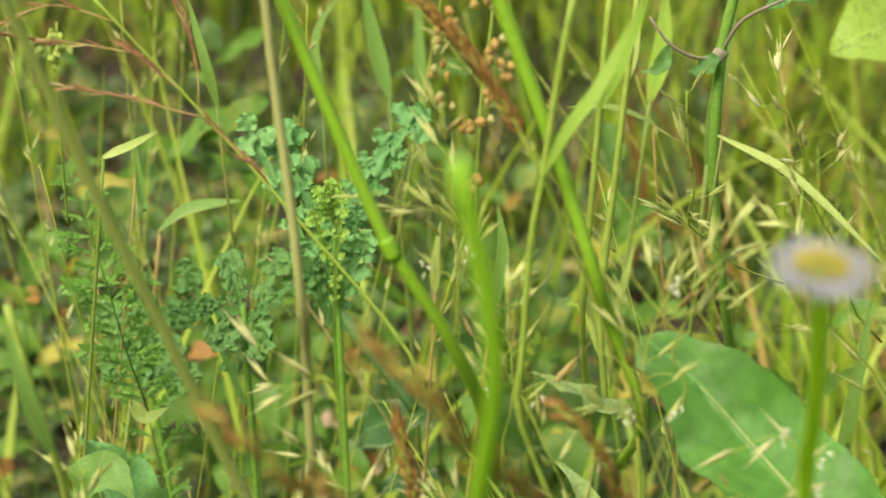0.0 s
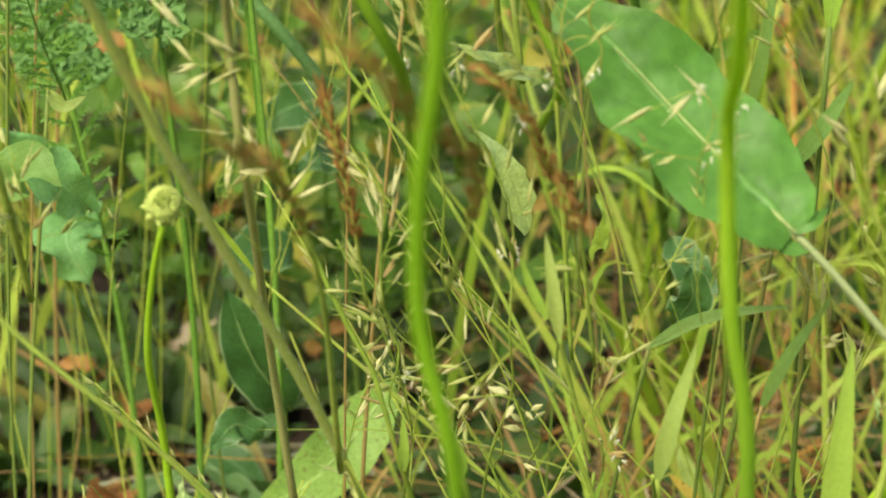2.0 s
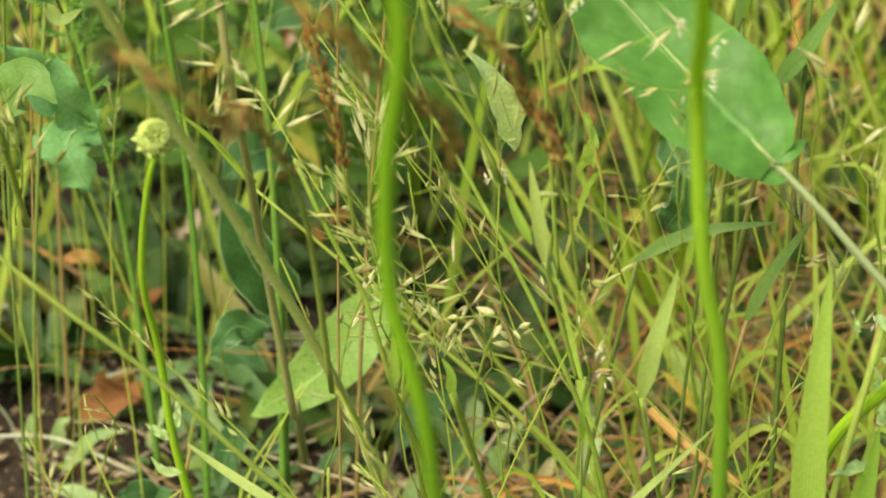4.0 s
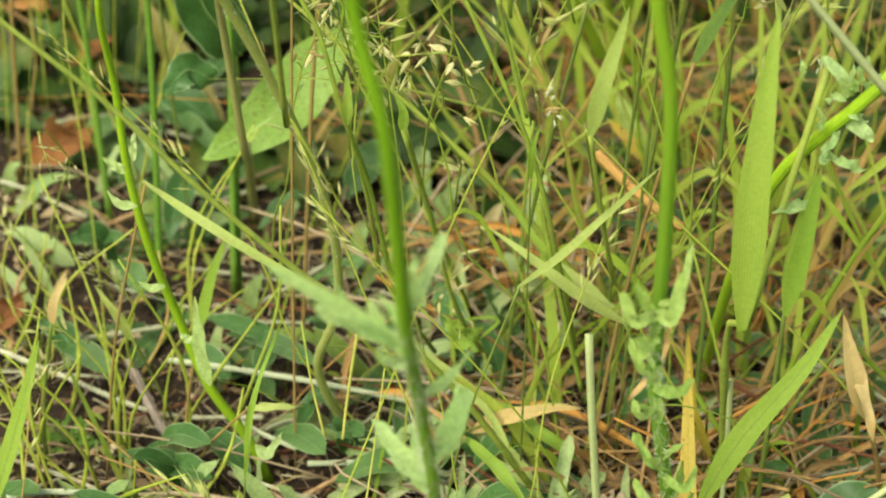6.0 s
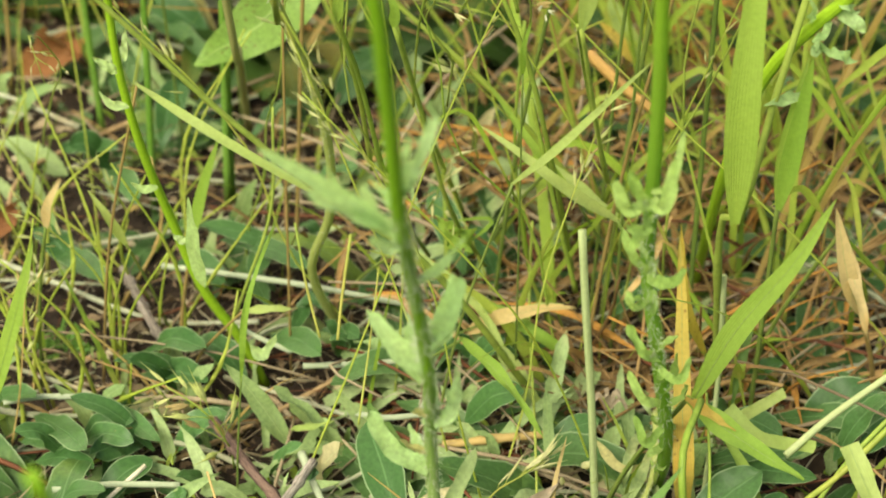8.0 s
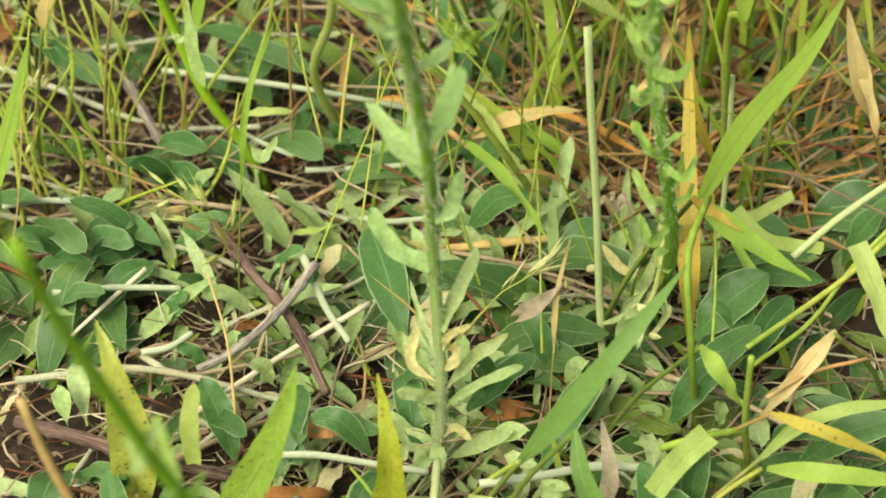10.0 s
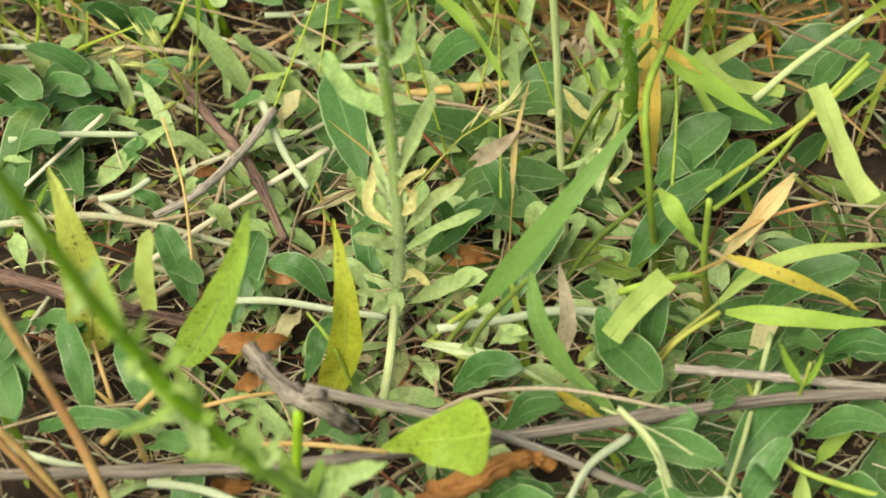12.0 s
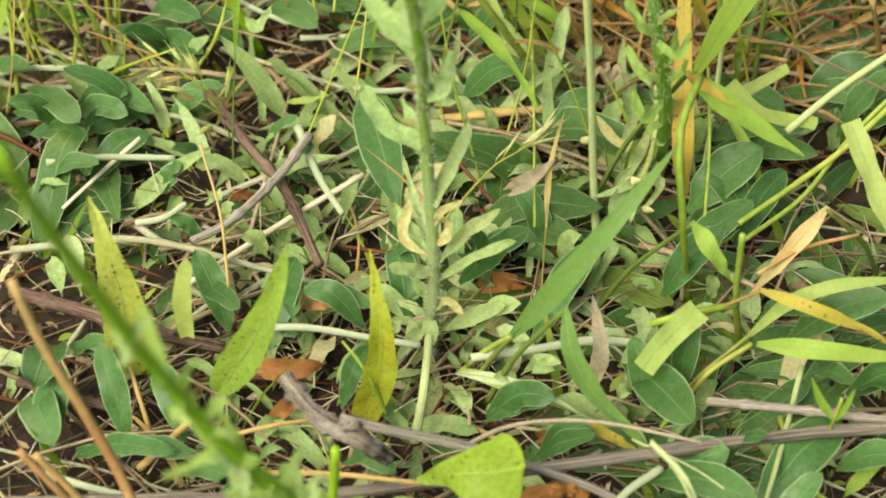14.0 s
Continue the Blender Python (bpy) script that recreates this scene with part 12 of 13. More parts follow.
part("leaf", sheet([(0.0287, 0.1872, 0.0121), (0.0181, 0.1865, 0.0242), (0.0075, 0.1857, 0.0276)], 0.01137, "spatulate", (-0.15, -0.35, 1.0), fold=0.13, n=16, k=6, wave=0.0009, twist=-0.21), "hawk", p)
part("leaf", sheet([(0.0633, 0.184, 0.0087), (0.0511, 0.1841, 0.0248), (0.0389, 0.1842, 0.0267)], 0.01134, "spatulate", (0.22, -0.34, 1.0), fold=0.11, n=16, k=6, wave=0.0006, twist=-0.11), "hawk", p)
part("leaf", sheet([(0.0179, 0.1377, 0.019), (0.0301, 0.131, 0.0391), (0.0422, 0.1242, 0.0472)], 0.01291, "spatulate", (0.23, -0.51, 1.0), fold=0.08, n=16, k=6, wave=0.0004, twist=-0.23), "hawk", p)
p = thing("hawkweed_plant", "low plant with oval hairy green leaves", "plant", "hawkweed rosettes")
part("leaf", sheet([(0.0201, 0.2573, 0.0122), (0.0123, 0.2729, 0.0312), (0.0045, 0.2885, 0.0407)], 0.01445, "spatulate", (-0.09, -0.39, 1.0), fold=0.12, n=16, k=6, wave=0.0009, twist=0.17), "hawk", p)
part("leaf", sheet([(0.0355, 0.2478, 0.0091), (0.0295, 0.2639, 0.0233), (0.0234, 0.2801, 0.0251)], 0.01201, "spatulate", (0.22, -0.32, 1.0), fold=0.15, n=16, k=6, wave=0.0011, twist=-0.39), "hawk", p)
p = thing("hawkweed_plant", "low plant with oval hairy green leaves", "plant", "hawkweed rosettes")
part("leaf", sheet([(-0.0616, 0.2743, 0.0078), (-0.08, 0.2695, 0.0253), (-0.0986, 0.2648, 0.033)], 0.01111, "spatulate", (-0.23, -0.36, 1.0), fold=0.27, n=16, k=6, wave=0.0007, twist=-0.12), "hawk", p)
part("leaf", sheet([(-0.0595, 0.2617, 0.0165), (-0.0799, 0.2606, 0.0326), (-0.1002, 0.2594, 0.0403)], 0.01202, "spatulate", (0.16, -0.42, 1.0), fold=0.09, n=16, k=6, wave=0.0004, twist=-0.26), "hawk", p)
part("leaf", sheet([(-0.046, 0.2829, 0.0082), (-0.0525, 0.2842, 0.0221), (-0.0589, 0.2856, 0.0213)], 0.00879, "spatulate", (-0.0, -0.22, 1.0), fold=0.07, n=16, k=6, wave=0.0005, twist=-0.36), "hawk", p)
part("leaf", sheet([(-0.0677, 0.2912, 0.0093), (-0.0721, 0.2611, 0.0245), (-0.0765, 0.2311, 0.03)], 0.01205, "spatulate", (0.02, -0.52, 1.0), fold=0.13, n=16, k=6, wave=0.0004, twist=0.03), "hawk", p)
p = thing("hawkweed_plant", "low plant with oval hairy green leaves", "plant", "hawkweed rosettes")
part("leaf", sheet([(-0.1754, 0.2788, 0.0122), (-0.1597, 0.2572, 0.0228), (-0.144, 0.2356, 0.0251)], 0.01439, "spatulate", (-0.05, -0.44, 1.0), fold=0.07, n=16, k=6, wave=0.0003, twist=0.38), "hawk", p)
part("leaf", sheet([(-0.1604, 0.2627, 0.0102), (-0.1709, 0.2725, 0.0219), (-0.1815, 0.2823, 0.0235)], 0.01451, "spatulate", (0.04, -0.46, 1.0), fold=0.07, n=16, k=6, wave=0.0009, twist=-0.36), "hawk", p)
part("leaf", sheet([(-0.1185, 0.2681, 0.0082), (-0.1035, 0.2482, 0.026), (-0.0886, 0.2283, 0.0283)], 0.01438, "spatulate", (0.02, -0.41, 1.0), fold=0.26, n=16, k=6, wave=0.0004, twist=-0.12), "hawk", p)
p = thing("hawkweed_plant", "low plant with oval hairy green leaves", "plant", "hawkweed rosettes")
part("leaf", sheet([(0.0821, 0.2109, 0.019), (0.097, 0.2105, 0.0372), (0.1117, 0.2102, 0.0411)], 0.01055, "spatulate", (-0.14, -0.54, 1.0), fold=0.17, n=16, k=6, wave=0.0007, twist=0.06), "hawk", p)
p = thing("hawkweed_plant", "low plant with oval hairy green leaves", "plant", "hawkweed rosettes")
part("leaf", sheet([(0.136, 0.1498, 0.0119), (0.125, 0.133, 0.0297), (0.114, 0.1161, 0.0344)], 0.01084, "spatulate", (0.21, -0.44, 1.0), fold=0.16, n=16, k=6, wave=0.0010, twist=-0.22), "hawk", p)
part("leaf", sheet([(0.1443, 0.149, 0.0109), (0.1763, 0.1324, 0.026), (0.2082, 0.1158, 0.0258)], 0.01496, "spatulate", (0.15, -0.24, 1.0), fold=0.17, n=16, k=6, wave=0.0004, twist=-0.07), "hawk", p)
part("leaf", sheet([(0.1385, 0.1704, 0.0085), (0.1464, 0.1675, 0.0243), (0.1544, 0.1644, 0.0306)], 0.00895, "spatulate", (0.09, -0.38, 1.0), fold=0.26, n=16, k=6, wave=0.0011, twist=-0.34), "hawk", p)
p = thing("hawkweed_plant", "low plant with oval hairy green leaves", "plant", "hawkweed rosettes")
part("leaf", sheet([(-0.1507, 0.3688, 0.0096), (-0.1644, 0.3577, 0.0228), (-0.178, 0.3466, 0.0264)], 0.01289, "spatulate", (-0.2, -0.4, 1.0), fold=0.13, n=16, k=6, wave=0.0009, twist=0.04), "hawk", p)
part("leaf", sheet([(-0.1594, 0.364, 0.0081), (-0.1473, 0.3308, 0.0228), (-0.1351, 0.2976, 0.0261)], 0.01281, "spatulate", (0.13, -0.3, 1.0), fold=0.13, n=16, k=6, wave=0.0010, twist=-0.18), "hawk", p)
part("leaf", sheet([(-0.1313, 0.3705, 0.0126), (-0.1274, 0.3872, 0.029), (-0.1234, 0.4039, 0.032)], 0.01586, "spatulate", (0.22, -0.36, 1.0), fold=0.26, n=16, k=6, wave=0.0008, twist=-0.32), "hawk", p)
part("leaf", sheet([(-0.1711, 0.352, 0.014), (-0.1589, 0.3399, 0.0314), (-0.1468, 0.3277, 0.0395)], 0.00923, "spatulate", (0.05, -0.31, 1.0), fold=0.17, n=16, k=6, wave=0.0005, twist=-0.34), "hawk", p)
p = thing("hawkweed_plant", "low plant with oval hairy green leaves", "plant", "hawkweed rosettes")
part("leaf", sheet([(-0.1529, 0.3398, 0.0186), (-0.1616, 0.3333, 0.0369), (-0.1702, 0.327, 0.0417)], 0.01524, "spatulate", (0.04, -0.4, 1.0), fold=0.23, n=16, k=6, wave=0.0008, twist=0.36), "hawk", p)
p = thing("hawkweed_plant", "low plant with oval hairy green leaves", "plant", "hawkweed rosettes")
part("leaf", sheet([(0.1173, 0.3757, 0.0113), (0.0964, 0.378, 0.0231), (0.0755, 0.3802, 0.0234)], 0.01317, "spatulate", (0.16, -0.3, 1.0), fold=0.08, n=16, k=6, wave=0.0007, twist=-0.26), "hawk", p)
part("leaf", sheet([(0.0788, 0.3717, 0.0169), (0.0959, 0.354, 0.0333), (0.1128, 0.3363, 0.0411)], 0.00775, "spatulate", (-0.19, -0.38, 1.0), fold=0.13, n=16, k=6, wave=0.0009, twist=0.33), "hawk", p)
part("leaf", sheet([(0.1644, 0.3931, 0.0178), (0.1792, 0.3891, 0.0311), (0.1939, 0.385, 0.0381)], 0.01588, "spatulate", (-0.17, -0.52, 1.0), fold=0.21, n=16, k=6, wave=0.0010, twist=-0.24), "hawk", p)
p = thing("hawkweed_plant", "low plant with oval hairy green leaves", "plant", "hawkweed rosettes")
part("leaf", sheet([(-0.0441, 0.4043, 0.0162), (-0.0301, 0.4148, 0.0335), (-0.016, 0.4254, 0.0358)], 0.01884, "spatulate", (0.15, -0.51, 1.0), fold=0.13, n=16, k=6, wave=0.0010, twist=-0.03), "hawk", p)
part("leaf", sheet([(-0.0857, 0.3733, 0.0163), (-0.0737, 0.3801, 0.0295), (-0.0619, 0.387, 0.0294)], 0.00789, "spatulate", (0.08, -0.22, 1.0), fold=0.25, n=16, k=6, wave=0.0009, twist=0.27), "hawk", p)
p = thing("hawkweed_plant", "low plant with oval hairy green leaves", "plant", "hawkweed rosettes")
part("leaf", sheet([(-0.1139, 0.4719, 0.0176), (-0.1312, 0.4801, 0.0303), (-0.1484, 0.4881, 0.0367)], 0.01974, "spatulate", (0.24, -0.54, 1.0), fold=0.18, n=16, k=6, wave=0.0007, twist=0.31), "hawk", p)
part("leaf", sheet([(-0.1452, 0.4911, 0.0137), (-0.1284, 0.5093, 0.0284), (-0.1115, 0.5276, 0.0356)], 0.01437, "spatulate", (-0.06, -0.44, 1.0), fold=0.07, n=16, k=6, wave=0.0005, twist=-0.09), "hawk", p)
part("leaf", sheet([(-0.1578, 0.5065, 0.0132), (-0.1328, 0.4605, 0.03), (-0.1078, 0.4146, 0.037)], 0.01682, "spatulate", (0.24, -0.26, 1.0), fold=0.25, n=16, k=6, wave=0.0009, twist=0.14), "hawk", p)
p = thing("hawkweed_plant", "low plant with oval hairy green leaves", "plant", "hawkweed rosettes")
part("leaf", sheet([(0.226, 0.3985, 0.0116), (0.2106, 0.3776, 0.0273), (0.1953, 0.3569, 0.0276)], 0.01317, "spatulate", (0.17, -0.25, 1.0), fold=0.19, n=16, k=6, wave=0.0006, twist=-0.29), "hawk", p)
p = thing("hawkweed_plant", "low plant with oval hairy green leaves", "plant", "hawkweed rosettes")
part("leaf", sheet([(-0.0575, 0.3238, 0.0166), (-0.0436, 0.3167, 0.0317), (-0.0298, 0.3098, 0.039)], 0.01005, "spatulate", (0.01, -0.24, 1.0), fold=0.11, n=16, k=6, wave=0.0011, twist=0.04), "hawk", p)
part("leaf", sheet([(-0.0949, 0.2774, 0.0188), (-0.0723, 0.2534, 0.0316), (-0.0498, 0.2292, 0.0358)], 0.01104, "spatulate", (0.05, -0.21, 1.0), fold=0.10, n=16, k=6, wave=0.0003, twist=-0.31), "hawk", p)
p = thing("hawkweed_plant", "low plant with oval hairy green leaves", "plant", "hawkweed rosettes")
part("leaf", sheet([(-0.1421, 0.157, 0.012), (-0.1248, 0.1375, 0.0252), (-0.1073, 0.1181, 0.0258)], 0.00876, "spatulate", (0.03, -0.3, 1.0), fold=0.14, n=16, k=6, wave=0.0010, twist=-0.23), "hawk", p)
p = thing("hawkweed_plant", "low plant with oval hairy green leaves", "plant", "hawkweed rosettes")
part("leaf", sheet([(0.0605, 0.3404, 0.012), (0.0714, 0.3099, 0.0258), (0.0821, 0.2794, 0.0288)], 0.01006, "spatulate", (0.1, -0.27, 1.0), fold=0.18, n=16, k=6, wave=0.0005, twist=-0.13), "hawk", p)
p = thing("hawkweed_plant", "low plant with oval hairy green leaves", "plant", "hawkweed rosettes")
part("leaf", sheet([(0.0512, 0.1243, 0.0137), (0.0627, 0.1277, 0.0242), (0.0741, 0.131, 0.0266)], 0.01080, "spatulate", (0.24, -0.4, 1.0), fold=0.16, n=16, k=6, wave=0.0004, twist=-0.18), "hawk", p)
p = thing("hawkweed_plant", "low plant with oval hairy green leaves", "plant", "hawkweed rosettes")
part("leaf", sheet([(0.0376, -0.0986, 0.0192), (0.0481, -0.1063, 0.0292), (0.0587, -0.114, 0.0316)], 0.01212, "spatulate", (-0.04, -0.46, 1.0), fold=0.22, n=16, k=6, wave=0.0006, twist=0.22), "hawk", p)
p = thing("hawkweed_plant", "low plant with oval hairy green leaves", "plant", "hawkweed rosettes")
part("leaf", sheet([(-0.1324, 0.0908, 0.0109), (-0.1212, 0.1008, 0.0234), (-0.11, 0.1109, 0.0228)], 0.01247, "spatulate", (0.01, -0.23, 1.0), fold=0.16, n=16, k=6, wave=0.0004, twist=-0.23), "hawk", p)
part("leaf", sheet([(-0.148, 0.0842, 0.0192), (-0.1357, 0.0783, 0.0342), (-0.1235, 0.0726, 0.039)], 0.01015, "spatulate", (0.21, -0.35, 1.0), fold=0.17, n=16, k=6, wave=0.0005, twist=0.20), "hawk", p)
sprig("chickweed_plant", "leaf", sheet([(0.0626, 0.0829, 0.0092), (0.0554, 0.0742, 0.0232), (0.0482, 0.0656, 0.0292)], 0.00661, "spoon", (0.1, -0.6, 0.8), fold=0.3, n=12, k=4, wave=0.0008), "flea_leaf", "small pale green spoon-shaped leaf", "plant", "pale spoon leaves")
sprig("chickweed_plant", "leaf", sheet([(0.0524, 0.0791, 0.0096), (0.0517, 0.0801, 0.0186), (0.0511, 0.0811, 0.0196)], 0.00666, "spoon", (0.1, -0.6, 0.8), fold=0.3, n=12, k=4, wave=0.0008), "flea_leaf", "small pale green spoon-shaped leaf", "plant", "pale spoon leaves")
sprig("chickweed_plant", "leaf", sheet([(0.0716, 0.1076, 0.0091), (0.0772, 0.1203, 0.0198), (0.0828, 0.133, 0.0224)], 0.00779, "spoon", (0.1, -0.6, 0.8), fold=0.3, n=12, k=4, wave=0.0008), "flea_leaf", "small pale green spoon-shaped leaf", "plant", "pale spoon leaves")
sprig("chickweed_plant", "leaf", sheet([(0.0542, 0.0424, 0.0154), (0.0582, 0.04, 0.0286), (0.0621, 0.0377, 0.0337)], 0.00767, "spoon", (0.1, -0.6, 0.8), fold=0.3, n=12, k=4, wave=0.0008), "flea_leaf", "small pale green spoon-shaped leaf", "plant", "pale spoon leaves")
sprig("chickweed_plant", "leaf", sheet([(0.0902, 0.0765, 0.01), (0.0853, 0.0661, 0.0222), (0.0804, 0.0558, 0.0263)], 0.00569, "spoon", (0.1, -0.6, 0.8), fold=0.3, n=12, k=4, wave=0.0008), "flea_leaf", "small pale green spoon-shaped leaf", "plant", "pale spoon leaves")
sprig("chickweed_plant", "leaf", sheet([(0.1126, 0.026, 0.0093), (0.1115, 0.0257, 0.0207), (0.1104, 0.0254, 0.0242)], 0.00593, "spoon", (0.1, -0.6, 0.8), fold=0.3, n=12, k=4, wave=0.0008), "flea_leaf", "small pale green spoon-shaped leaf", "plant", "pale spoon leaves")
sprig("chickweed_plant", "leaf", sheet([(0.0013, 0.0351, 0.011), (-0.003, 0.0494, 0.0212), (-0.0074, 0.0638, 0.0233)], 0.00648, "spoon", (0.1, -0.6, 0.8), fold=0.3, n=12, k=4, wave=0.0008), "flea_leaf", "small pale green spoon-shaped leaf", "plant", "pale spoon leaves")
sprig("chickweed_plant", "leaf", sheet([(-0.0301, 0.0711, 0.0086), (-0.0271, 0.0766, 0.021), (-0.0242, 0.0822, 0.0253)], 0.00575, "spoon", (0.1, -0.6, 0.8), fold=0.3, n=12, k=4, wave=0.0008), "flea_leaf", "small pale green spoon-shaped leaf", "plant", "pale spoon leaves")
sprig("chickweed_plant", "leaf", sheet([(-0.0078, 0.0664, 0.0095), (-0.0097, 0.0649, 0.0221), (-0.0117, 0.0633, 0.0266)], 0.00569, "spoon", (0.1, -0.6, 0.8), fold=0.3, n=12, k=4, wave=0.0008), "flea_leaf", "small pale green spoon-shaped leaf", "plant", "pale spoon leaves")
sprig("chickweed_plant", "leaf", sheet([(0.0226, 0.0118, 0.012), (0.0309, 0.0089, 0.0236), (0.0391, 0.0061, 0.0271)], 0.00750, "spoon", (0.1, -0.6, 0.8), fold=0.3, n=12, k=4, wave=0.0008), "flea_leaf", "small pale green spoon-shaped leaf", "plant", "pale spoon leaves")
sprig("chickweed_plant", "leaf", sheet([(0.0384, -0.0278, 0.0157), (0.0333, -0.0305, 0.0266), (0.0281, -0.0331, 0.0295)], 0.00482, "spoon", (0.1, -0.6, 0.8), fold=0.3, n=12, k=4, wave=0.0008), "flea_leaf", "small pale green spoon-shaped leaf", "plant", "pale spoon leaves")
sprig("chickweed_plant", "leaf", sheet([(-0.0566, 0.0404, 0.0185), (-0.061, 0.0361, 0.032), (-0.0654, 0.0318, 0.0375)], 0.00762, "spoon", (0.1, -0.6, 0.8), fold=0.3, n=12, k=4, wave=0.0008), "flea_leaf", "small pale green spoon-shaped leaf", "plant", "pale spoon leaves")
sprig("chickweed_plant", "leaf", sheet([(-0.1278, 0.0268, 0.0114), (-0.1311, 0.0378, 0.0214), (-0.1343, 0.0488, 0.0234)], 0.00855, "spoon", (0.1, -0.6, 0.8), fold=0.3, n=12, k=4, wave=0.0008), "flea_leaf", "small pale green spoon-shaped leaf", "plant", "pale spoon leaves")
sprig("chickweed_plant", "leaf", sheet([(-0.1334, 0.0191, 0.0185), (-0.1356, 0.0249, 0.0273), (-0.1379, 0.0306, 0.0281)], 0.00716, "spoon", (0.1, -0.6, 0.8), fold=0.3, n=12, k=4, wave=0.0008), "flea_leaf", "small pale green spoon-shaped leaf", "plant", "pale spoon leaves")
sprig("chickweed_plant", "leaf", sheet([(-0.076, 0.0666, 0.013), (-0.0738, 0.0649, 0.0235), (-0.0715, 0.0632, 0.026)], 0.00480, "spoon", (0.1, -0.6, 0.8), fold=0.3, n=12, k=4, wave=0.0008), "flea_leaf", "small pale green spoon-shaped leaf", "plant", "pale spoon leaves")
sprig("chickweed_plant", "leaf", sheet([(0.0549, -0.0206, 0.0197), (0.0485, -0.0261, 0.0285), (0.0422, -0.0316, 0.0293)], 0.00604, "spoon", (0.1, -0.6, 0.8), fold=0.3, n=12, k=4, wave=0.0008), "flea_leaf", "small pale green spoon-shaped leaf", "plant", "pale spoon leaves")
sprig("chickweed_plant", "leaf", sheet([(0.0386, -0.0193, 0.0159), (0.0454, -0.0245, 0.0284), (0.0522, -0.0297, 0.0329)], 0.00524, "spoon", (0.1, -0.6, 0.8), fold=0.3, n=12, k=4, wave=0.0008), "flea_leaf", "small pale green spoon-shaped leaf", "plant", "pale spoon leaves")
sprig("chickweed_plant", "leaf", sheet([(0.0789, -0.0294, 0.0167), (0.0754, -0.0348, 0.0247), (0.0719, -0.0401, 0.0248)], 0.00521, "spoon", (0.1, -0.6, 0.8), fold=0.3, n=12, k=4, wave=0.0008), "flea_leaf", "small pale green spoon-shaped leaf", "plant", "pale spoon leaves")
sprig("chickweed_plant", "leaf", sheet([(-0.0837, -0.0895, 0.0193), (-0.0841, -0.0897, 0.0292), (-0.0844, -0.0899, 0.0311)], 0.00493, "spoon", (0.1, -0.6, 0.8), fold=0.3, n=12, k=4, wave=0.0008), "flea_leaf", "small pale green spoon-shaped leaf", "plant", "pale spoon leaves")
solo("seed", moved(grain(0.0075, 0.0038, 0, 0, 8), aim((0.0648, 0.0962, 0.03), (0.56, -0.3, 0.53))), "grain_pale", "plump cream seed pod", "seed", "cream seed pods")
solo("seed", moved(grain(0.006, 0.003, 0, 0, 8), aim((0.0566, 0.0858, 0.03), (-0.13, -0.3, 0.72))), "grain_pale", "plump cream seed pod", "seed", "cream seed pods")
solo("seed", moved(grain(0.0067, 0.0034, 0, 0, 8), aim((0.0868, 0.0564, 0.03), (0.28, -0.3, 0.17))), "grain_pale", "plump cream seed pod", "seed", "cream seed pods")
solo("seed", moved(grain(0.009, 0.0046, 0, 0, 8), aim((0.0812, 0.0717, 0.03), (0.37, -0.3, 0.36))), "grain_pale", "plump cream seed pod", "seed", "cream seed pods")
solo("seed", moved(grain(0.009, 0.0046, 0, 0, 8), aim((-0.0121, -0.0688, 0.03), (0.34, -0.3, 0.48))), "grain_pale", "plump cream seed pod", "seed", "cream seed pods")
solo("seed", moved(grain(0.0083, 0.0042, 0, 0, 8), aim((0.0925, -0.1036, 0.03), (0.47, -0.3, -0.02))), "grain_pale", "plump cream seed pod", "seed", "cream seed pods")
solo("seed", moved(grain(0.009, 0.0046, 0, 0, 8), aim((0.1196, -0.1039, 0.03), (-0.01, -0.3, -0.20))), "grain_pale", "plump cream seed pod", "seed", "cream seed pods")
solo("seed", moved(grain(0.0075, 0.0038, 0, 0, 8), aim((0.1204, -0.1223, 0.03), (0.47, -0.3, 0.65))), "grain_pale", "plump cream seed pod", "seed", "cream seed pods")
solo("seed", moved(grain(0.0075, 0.0038, 0, 0, 8), aim((0.1277, -0.1224, 0.03), (0.54, -0.3, -0.15))), "grain_pale", "plump cream seed pod", "seed", "cream seed pods")
solo("seed", moved(grain(0.0075, 0.0038, 0, 0, 8), aim((0.1413, -0.1165, 0.03), (0.06, -0.3, 0.33))), "grain_pale", "plump cream seed pod", "seed", "cream seed pods")
solo("seed", moved(grain(0.0052, 0.0027, 0, 0, 8), aim((0.0407, -0.1129, 0.03), (-0.61, -0.3, 0.02))), "grain_pale", "plump cream seed pod", "seed", "cream seed pods")
p = thing("withered_head", "grey withered curled flower head", "flower")
part("petal", sheet([(0.0778, 0.1329, 0.03), (0.0826, 0.1329, 0.036), (0.0858, 0.1329, 0.03)], 0.0018, "strap", fold=0.5, n=8, k=2), "papery", p)
part("petal", sheet([(0.0778, 0.1329, 0.03), (0.0808, 0.1318, 0.0398), (0.0828, 0.1311, 0.0363)], 0.0018, "strap", fold=0.5, n=8, k=2), "papery", p)
part("petal", sheet([(0.0778, 0.1329, 0.03), (0.0768, 0.1315, 0.0407), (0.076, 0.1306, 0.0378)], 0.0018, "strap", fold=0.5, n=8, k=2), "papery", p)
part("petal", sheet([(0.0778, 0.1329, 0.03), (0.0735, 0.1323, 0.0381), (0.0706, 0.1319, 0.0334)], 0.0018, "strap", fold=0.5, n=8, k=2), "papery", p)
part("petal", sheet([(0.0778, 0.1329, 0.03), (0.0735, 0.1336, 0.0381), (0.0707, 0.134, 0.0335)], 0.0018, "strap", fold=0.5, n=8, k=2), "papery", p)
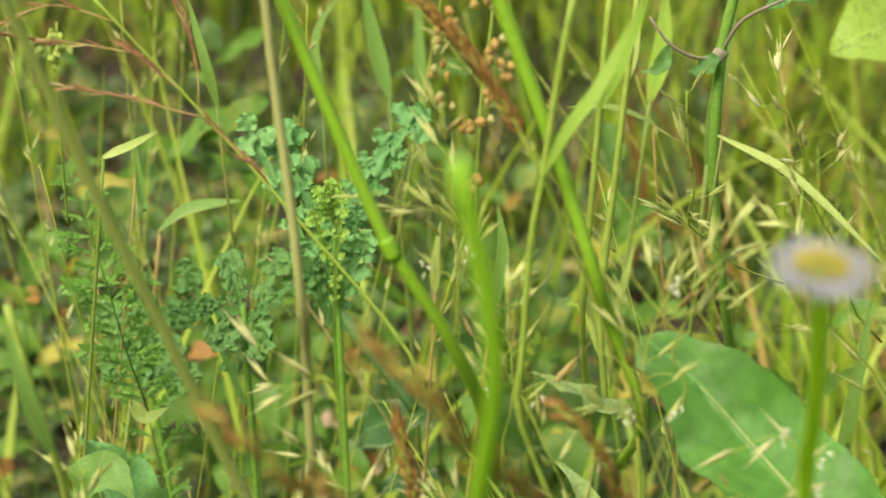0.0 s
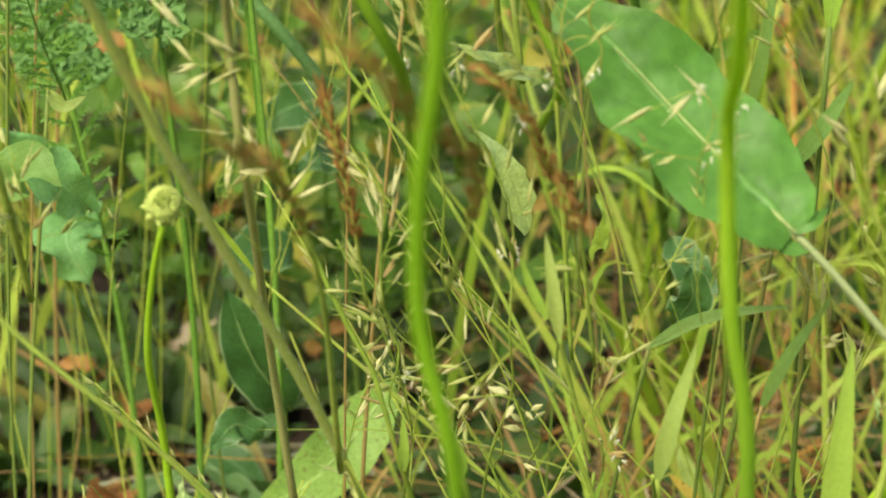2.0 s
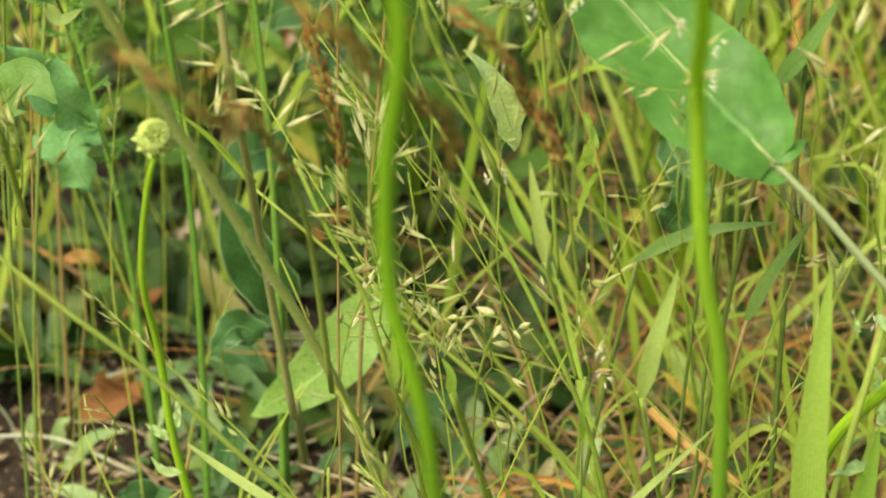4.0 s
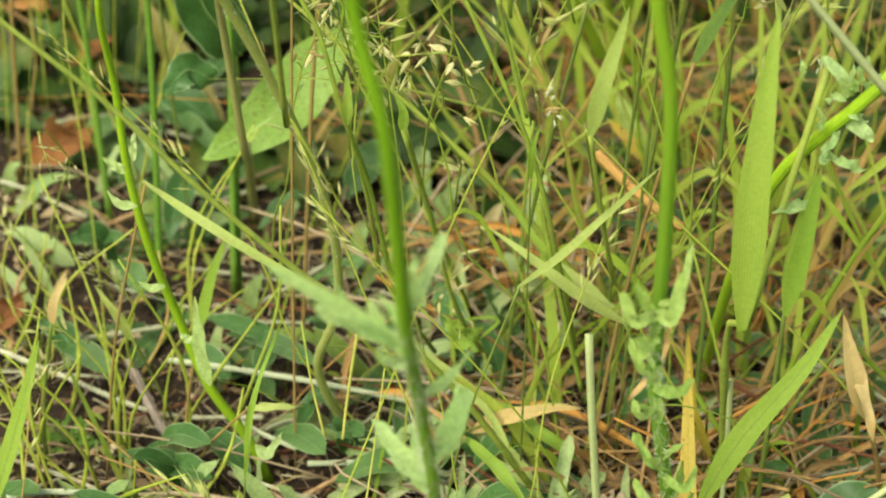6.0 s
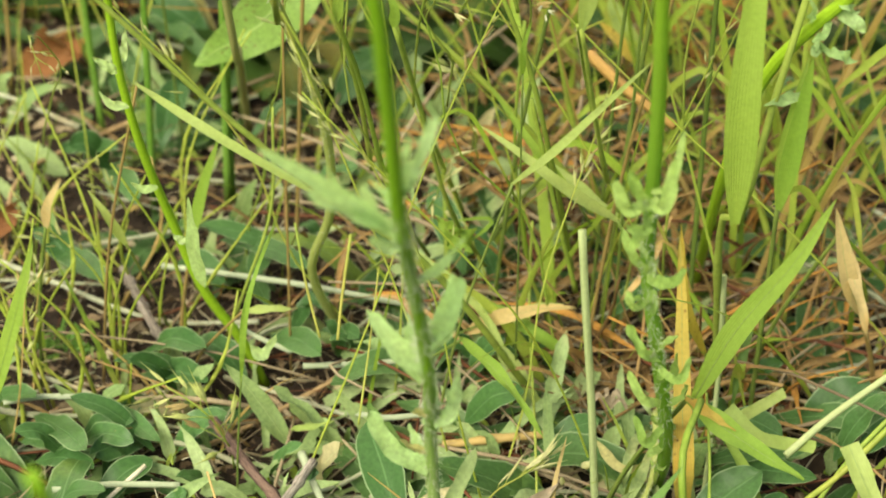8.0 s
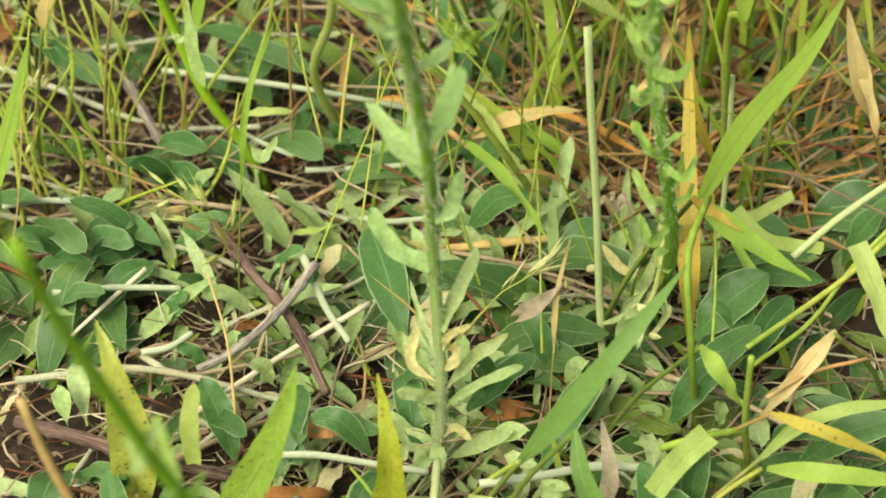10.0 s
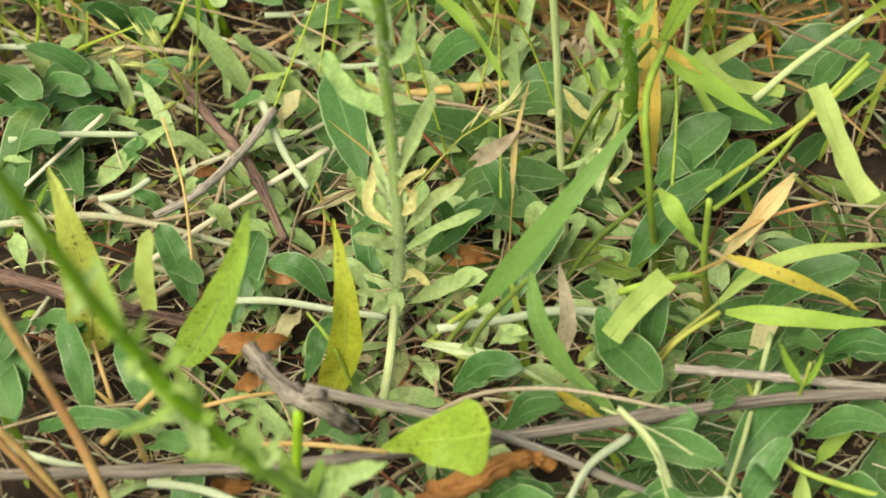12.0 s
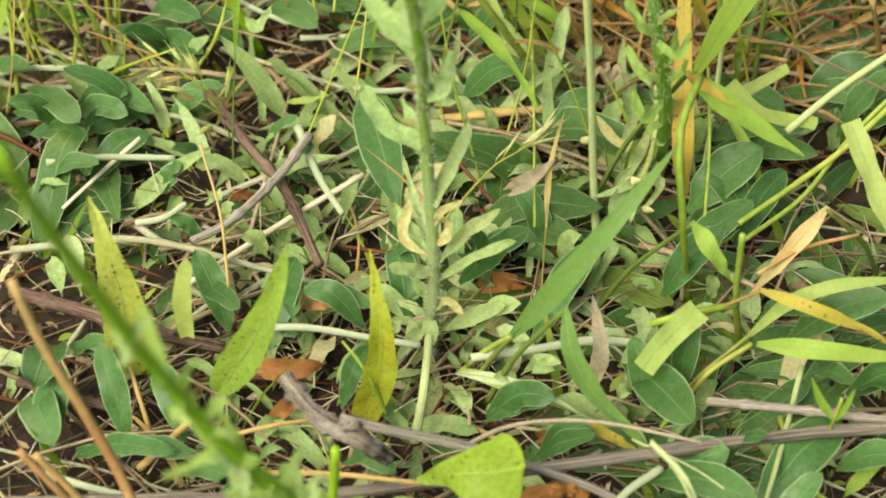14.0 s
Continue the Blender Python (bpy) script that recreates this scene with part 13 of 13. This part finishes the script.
part("petal", sheet([(0.0778, 0.1329, 0.03), (0.0768, 0.1343, 0.0407), (0.0762, 0.1353, 0.0378)], 0.0018, "strap", fold=0.5, n=8, k=2), "papery", p)
part("petal", sheet([(0.0778, 0.1329, 0.03), (0.0809, 0.134, 0.0397), (0.0829, 0.1348, 0.0362)], 0.0018, "strap", fold=0.5, n=8, k=2), "papery", p)
p = thing("fleabane_shoot", "blurred green leafy shoot close in front", "plant")
part("stem", tube([(-0.0044, -0.13, 0.0309), (-0.019, -0.16, 0.0922), (-0.0314, -0.175, 0.1235), (-0.0463, -0.19, 0.1621), (-0.0562, -0.205, 0.2), (-0.0628, -0.22, 0.2342), (-0.068, -0.235, 0.2677), (-0.0717, -0.25, 0.2978), (-0.0735, -0.27, 0.3337)], 0.00255, 0.00158, n=30, k=10, ridges=0.1), "stem_main", p)
leaves_on(p, [
    ((-0.0629, -0.22, 0.2333), (-0.0647, -0.22, 0.2351), (-0.0661, -0.22, 0.2396), 0.00393),
    ((-0.0628, -0.22, 0.2342), (-0.0591, -0.22, 0.2386), (-0.0575, -0.22, 0.2413), 0.00339),
    ((-0.0623, -0.22, 0.2333), (-0.0642, -0.22, 0.2279), (-0.0659, -0.22, 0.2242), 0.00344)])
leaves_on(p, [
    ((-0.0465, -0.19, 0.16), (-0.0509, -0.19, 0.16), (-0.0564, -0.19, 0.1579), 0.00448),
    ((-0.0451, -0.19, 0.1578), (-0.0441, -0.19, 0.1512), (-0.0433, -0.19, 0.1423), 0.00543),
    ((-0.0478, -0.19, 0.1621), (-0.0467, -0.19, 0.1664), (-0.0455, -0.19, 0.1727), 0.00385)])
leaves_on(p, [
    ((-0.0314, -0.175, 0.1235), (-0.0307, -0.175, 0.1351), (-0.0293, -0.175, 0.1463), 0.00687),
    ((-0.0307, -0.175, 0.1223), (-0.0343, -0.175, 0.1282), (-0.037, -0.175, 0.1351), 0.00535),
    ((-0.0298, -0.175, 0.1235), (-0.0264, -0.175, 0.1281), (-0.0236, -0.175, 0.1372), 0.00472)])
leaves_on(p, [
    ((-0.0194, -0.155, 0.0866), (-0.009, -0.155, 0.0964), (0.0053, -0.155, 0.1024), 0.00998),
    ((-0.0194, -0.155, 0.0866), (-0.0141, -0.155, 0.094), (-0.0105, -0.155, 0.1026), 0.00667),
    ((-0.0195, -0.155, 0.0841), (-0.0216, -0.155, 0.0738), (-0.0203, -0.155, 0.066), 0.00749),
    ((-0.0162, -0.155, 0.0815), (-0.008, -0.155, 0.0762), (0.0022, -0.155, 0.0735), 0.00849),
    ((-0.0131, -0.155, 0.0737), (-0.0152, -0.155, 0.0633), (-0.0207, -0.155, 0.0554), 0.00688)])
leafy_stem(p, [(-0.0044, -0.13, 0.0309), (-0.019, -0.16, 0.0922), (-0.0314, -0.175, 0.1235), (-0.0463, -0.19, 0.1621), (-0.0562, -0.205, 0.2), (-0.0628, -0.22, 0.2342), (-0.068, -0.235, 0.2677), (-0.0717, -0.25, 0.2978), (-0.0735, -0.27, 0.3337)], 0.02, 0.60, 34, 0.016, 0.0042, "shoot_leaf")
p = thing("grass_shoot", "small bright grass shoot", "grass", "leafy grass shoots")
part("culm", tube([(0.1433, -0.06, 0.0244), (0.1434, -0.07, 0.0485), (0.1444, -0.07, 0.0566)], 0.00078, 0.00057, n=18, k=7, nodes=(0.4,)), "culm", p)
part("blade", sheet([(0.1427, -0.07, 0.0458), (0.1368, -0.07, 0.0567), (0.1329, -0.07, 0.0673)], 0.00339, "grass", fold=0.35, n=14), "blade", p)
part("blade", sheet([(0.1437, -0.07, 0.0458), (0.1466, -0.07, 0.0539), (0.1485, -0.07, 0.0618)], 0.00265, "grass", fold=0.35, n=14), "blade", p)
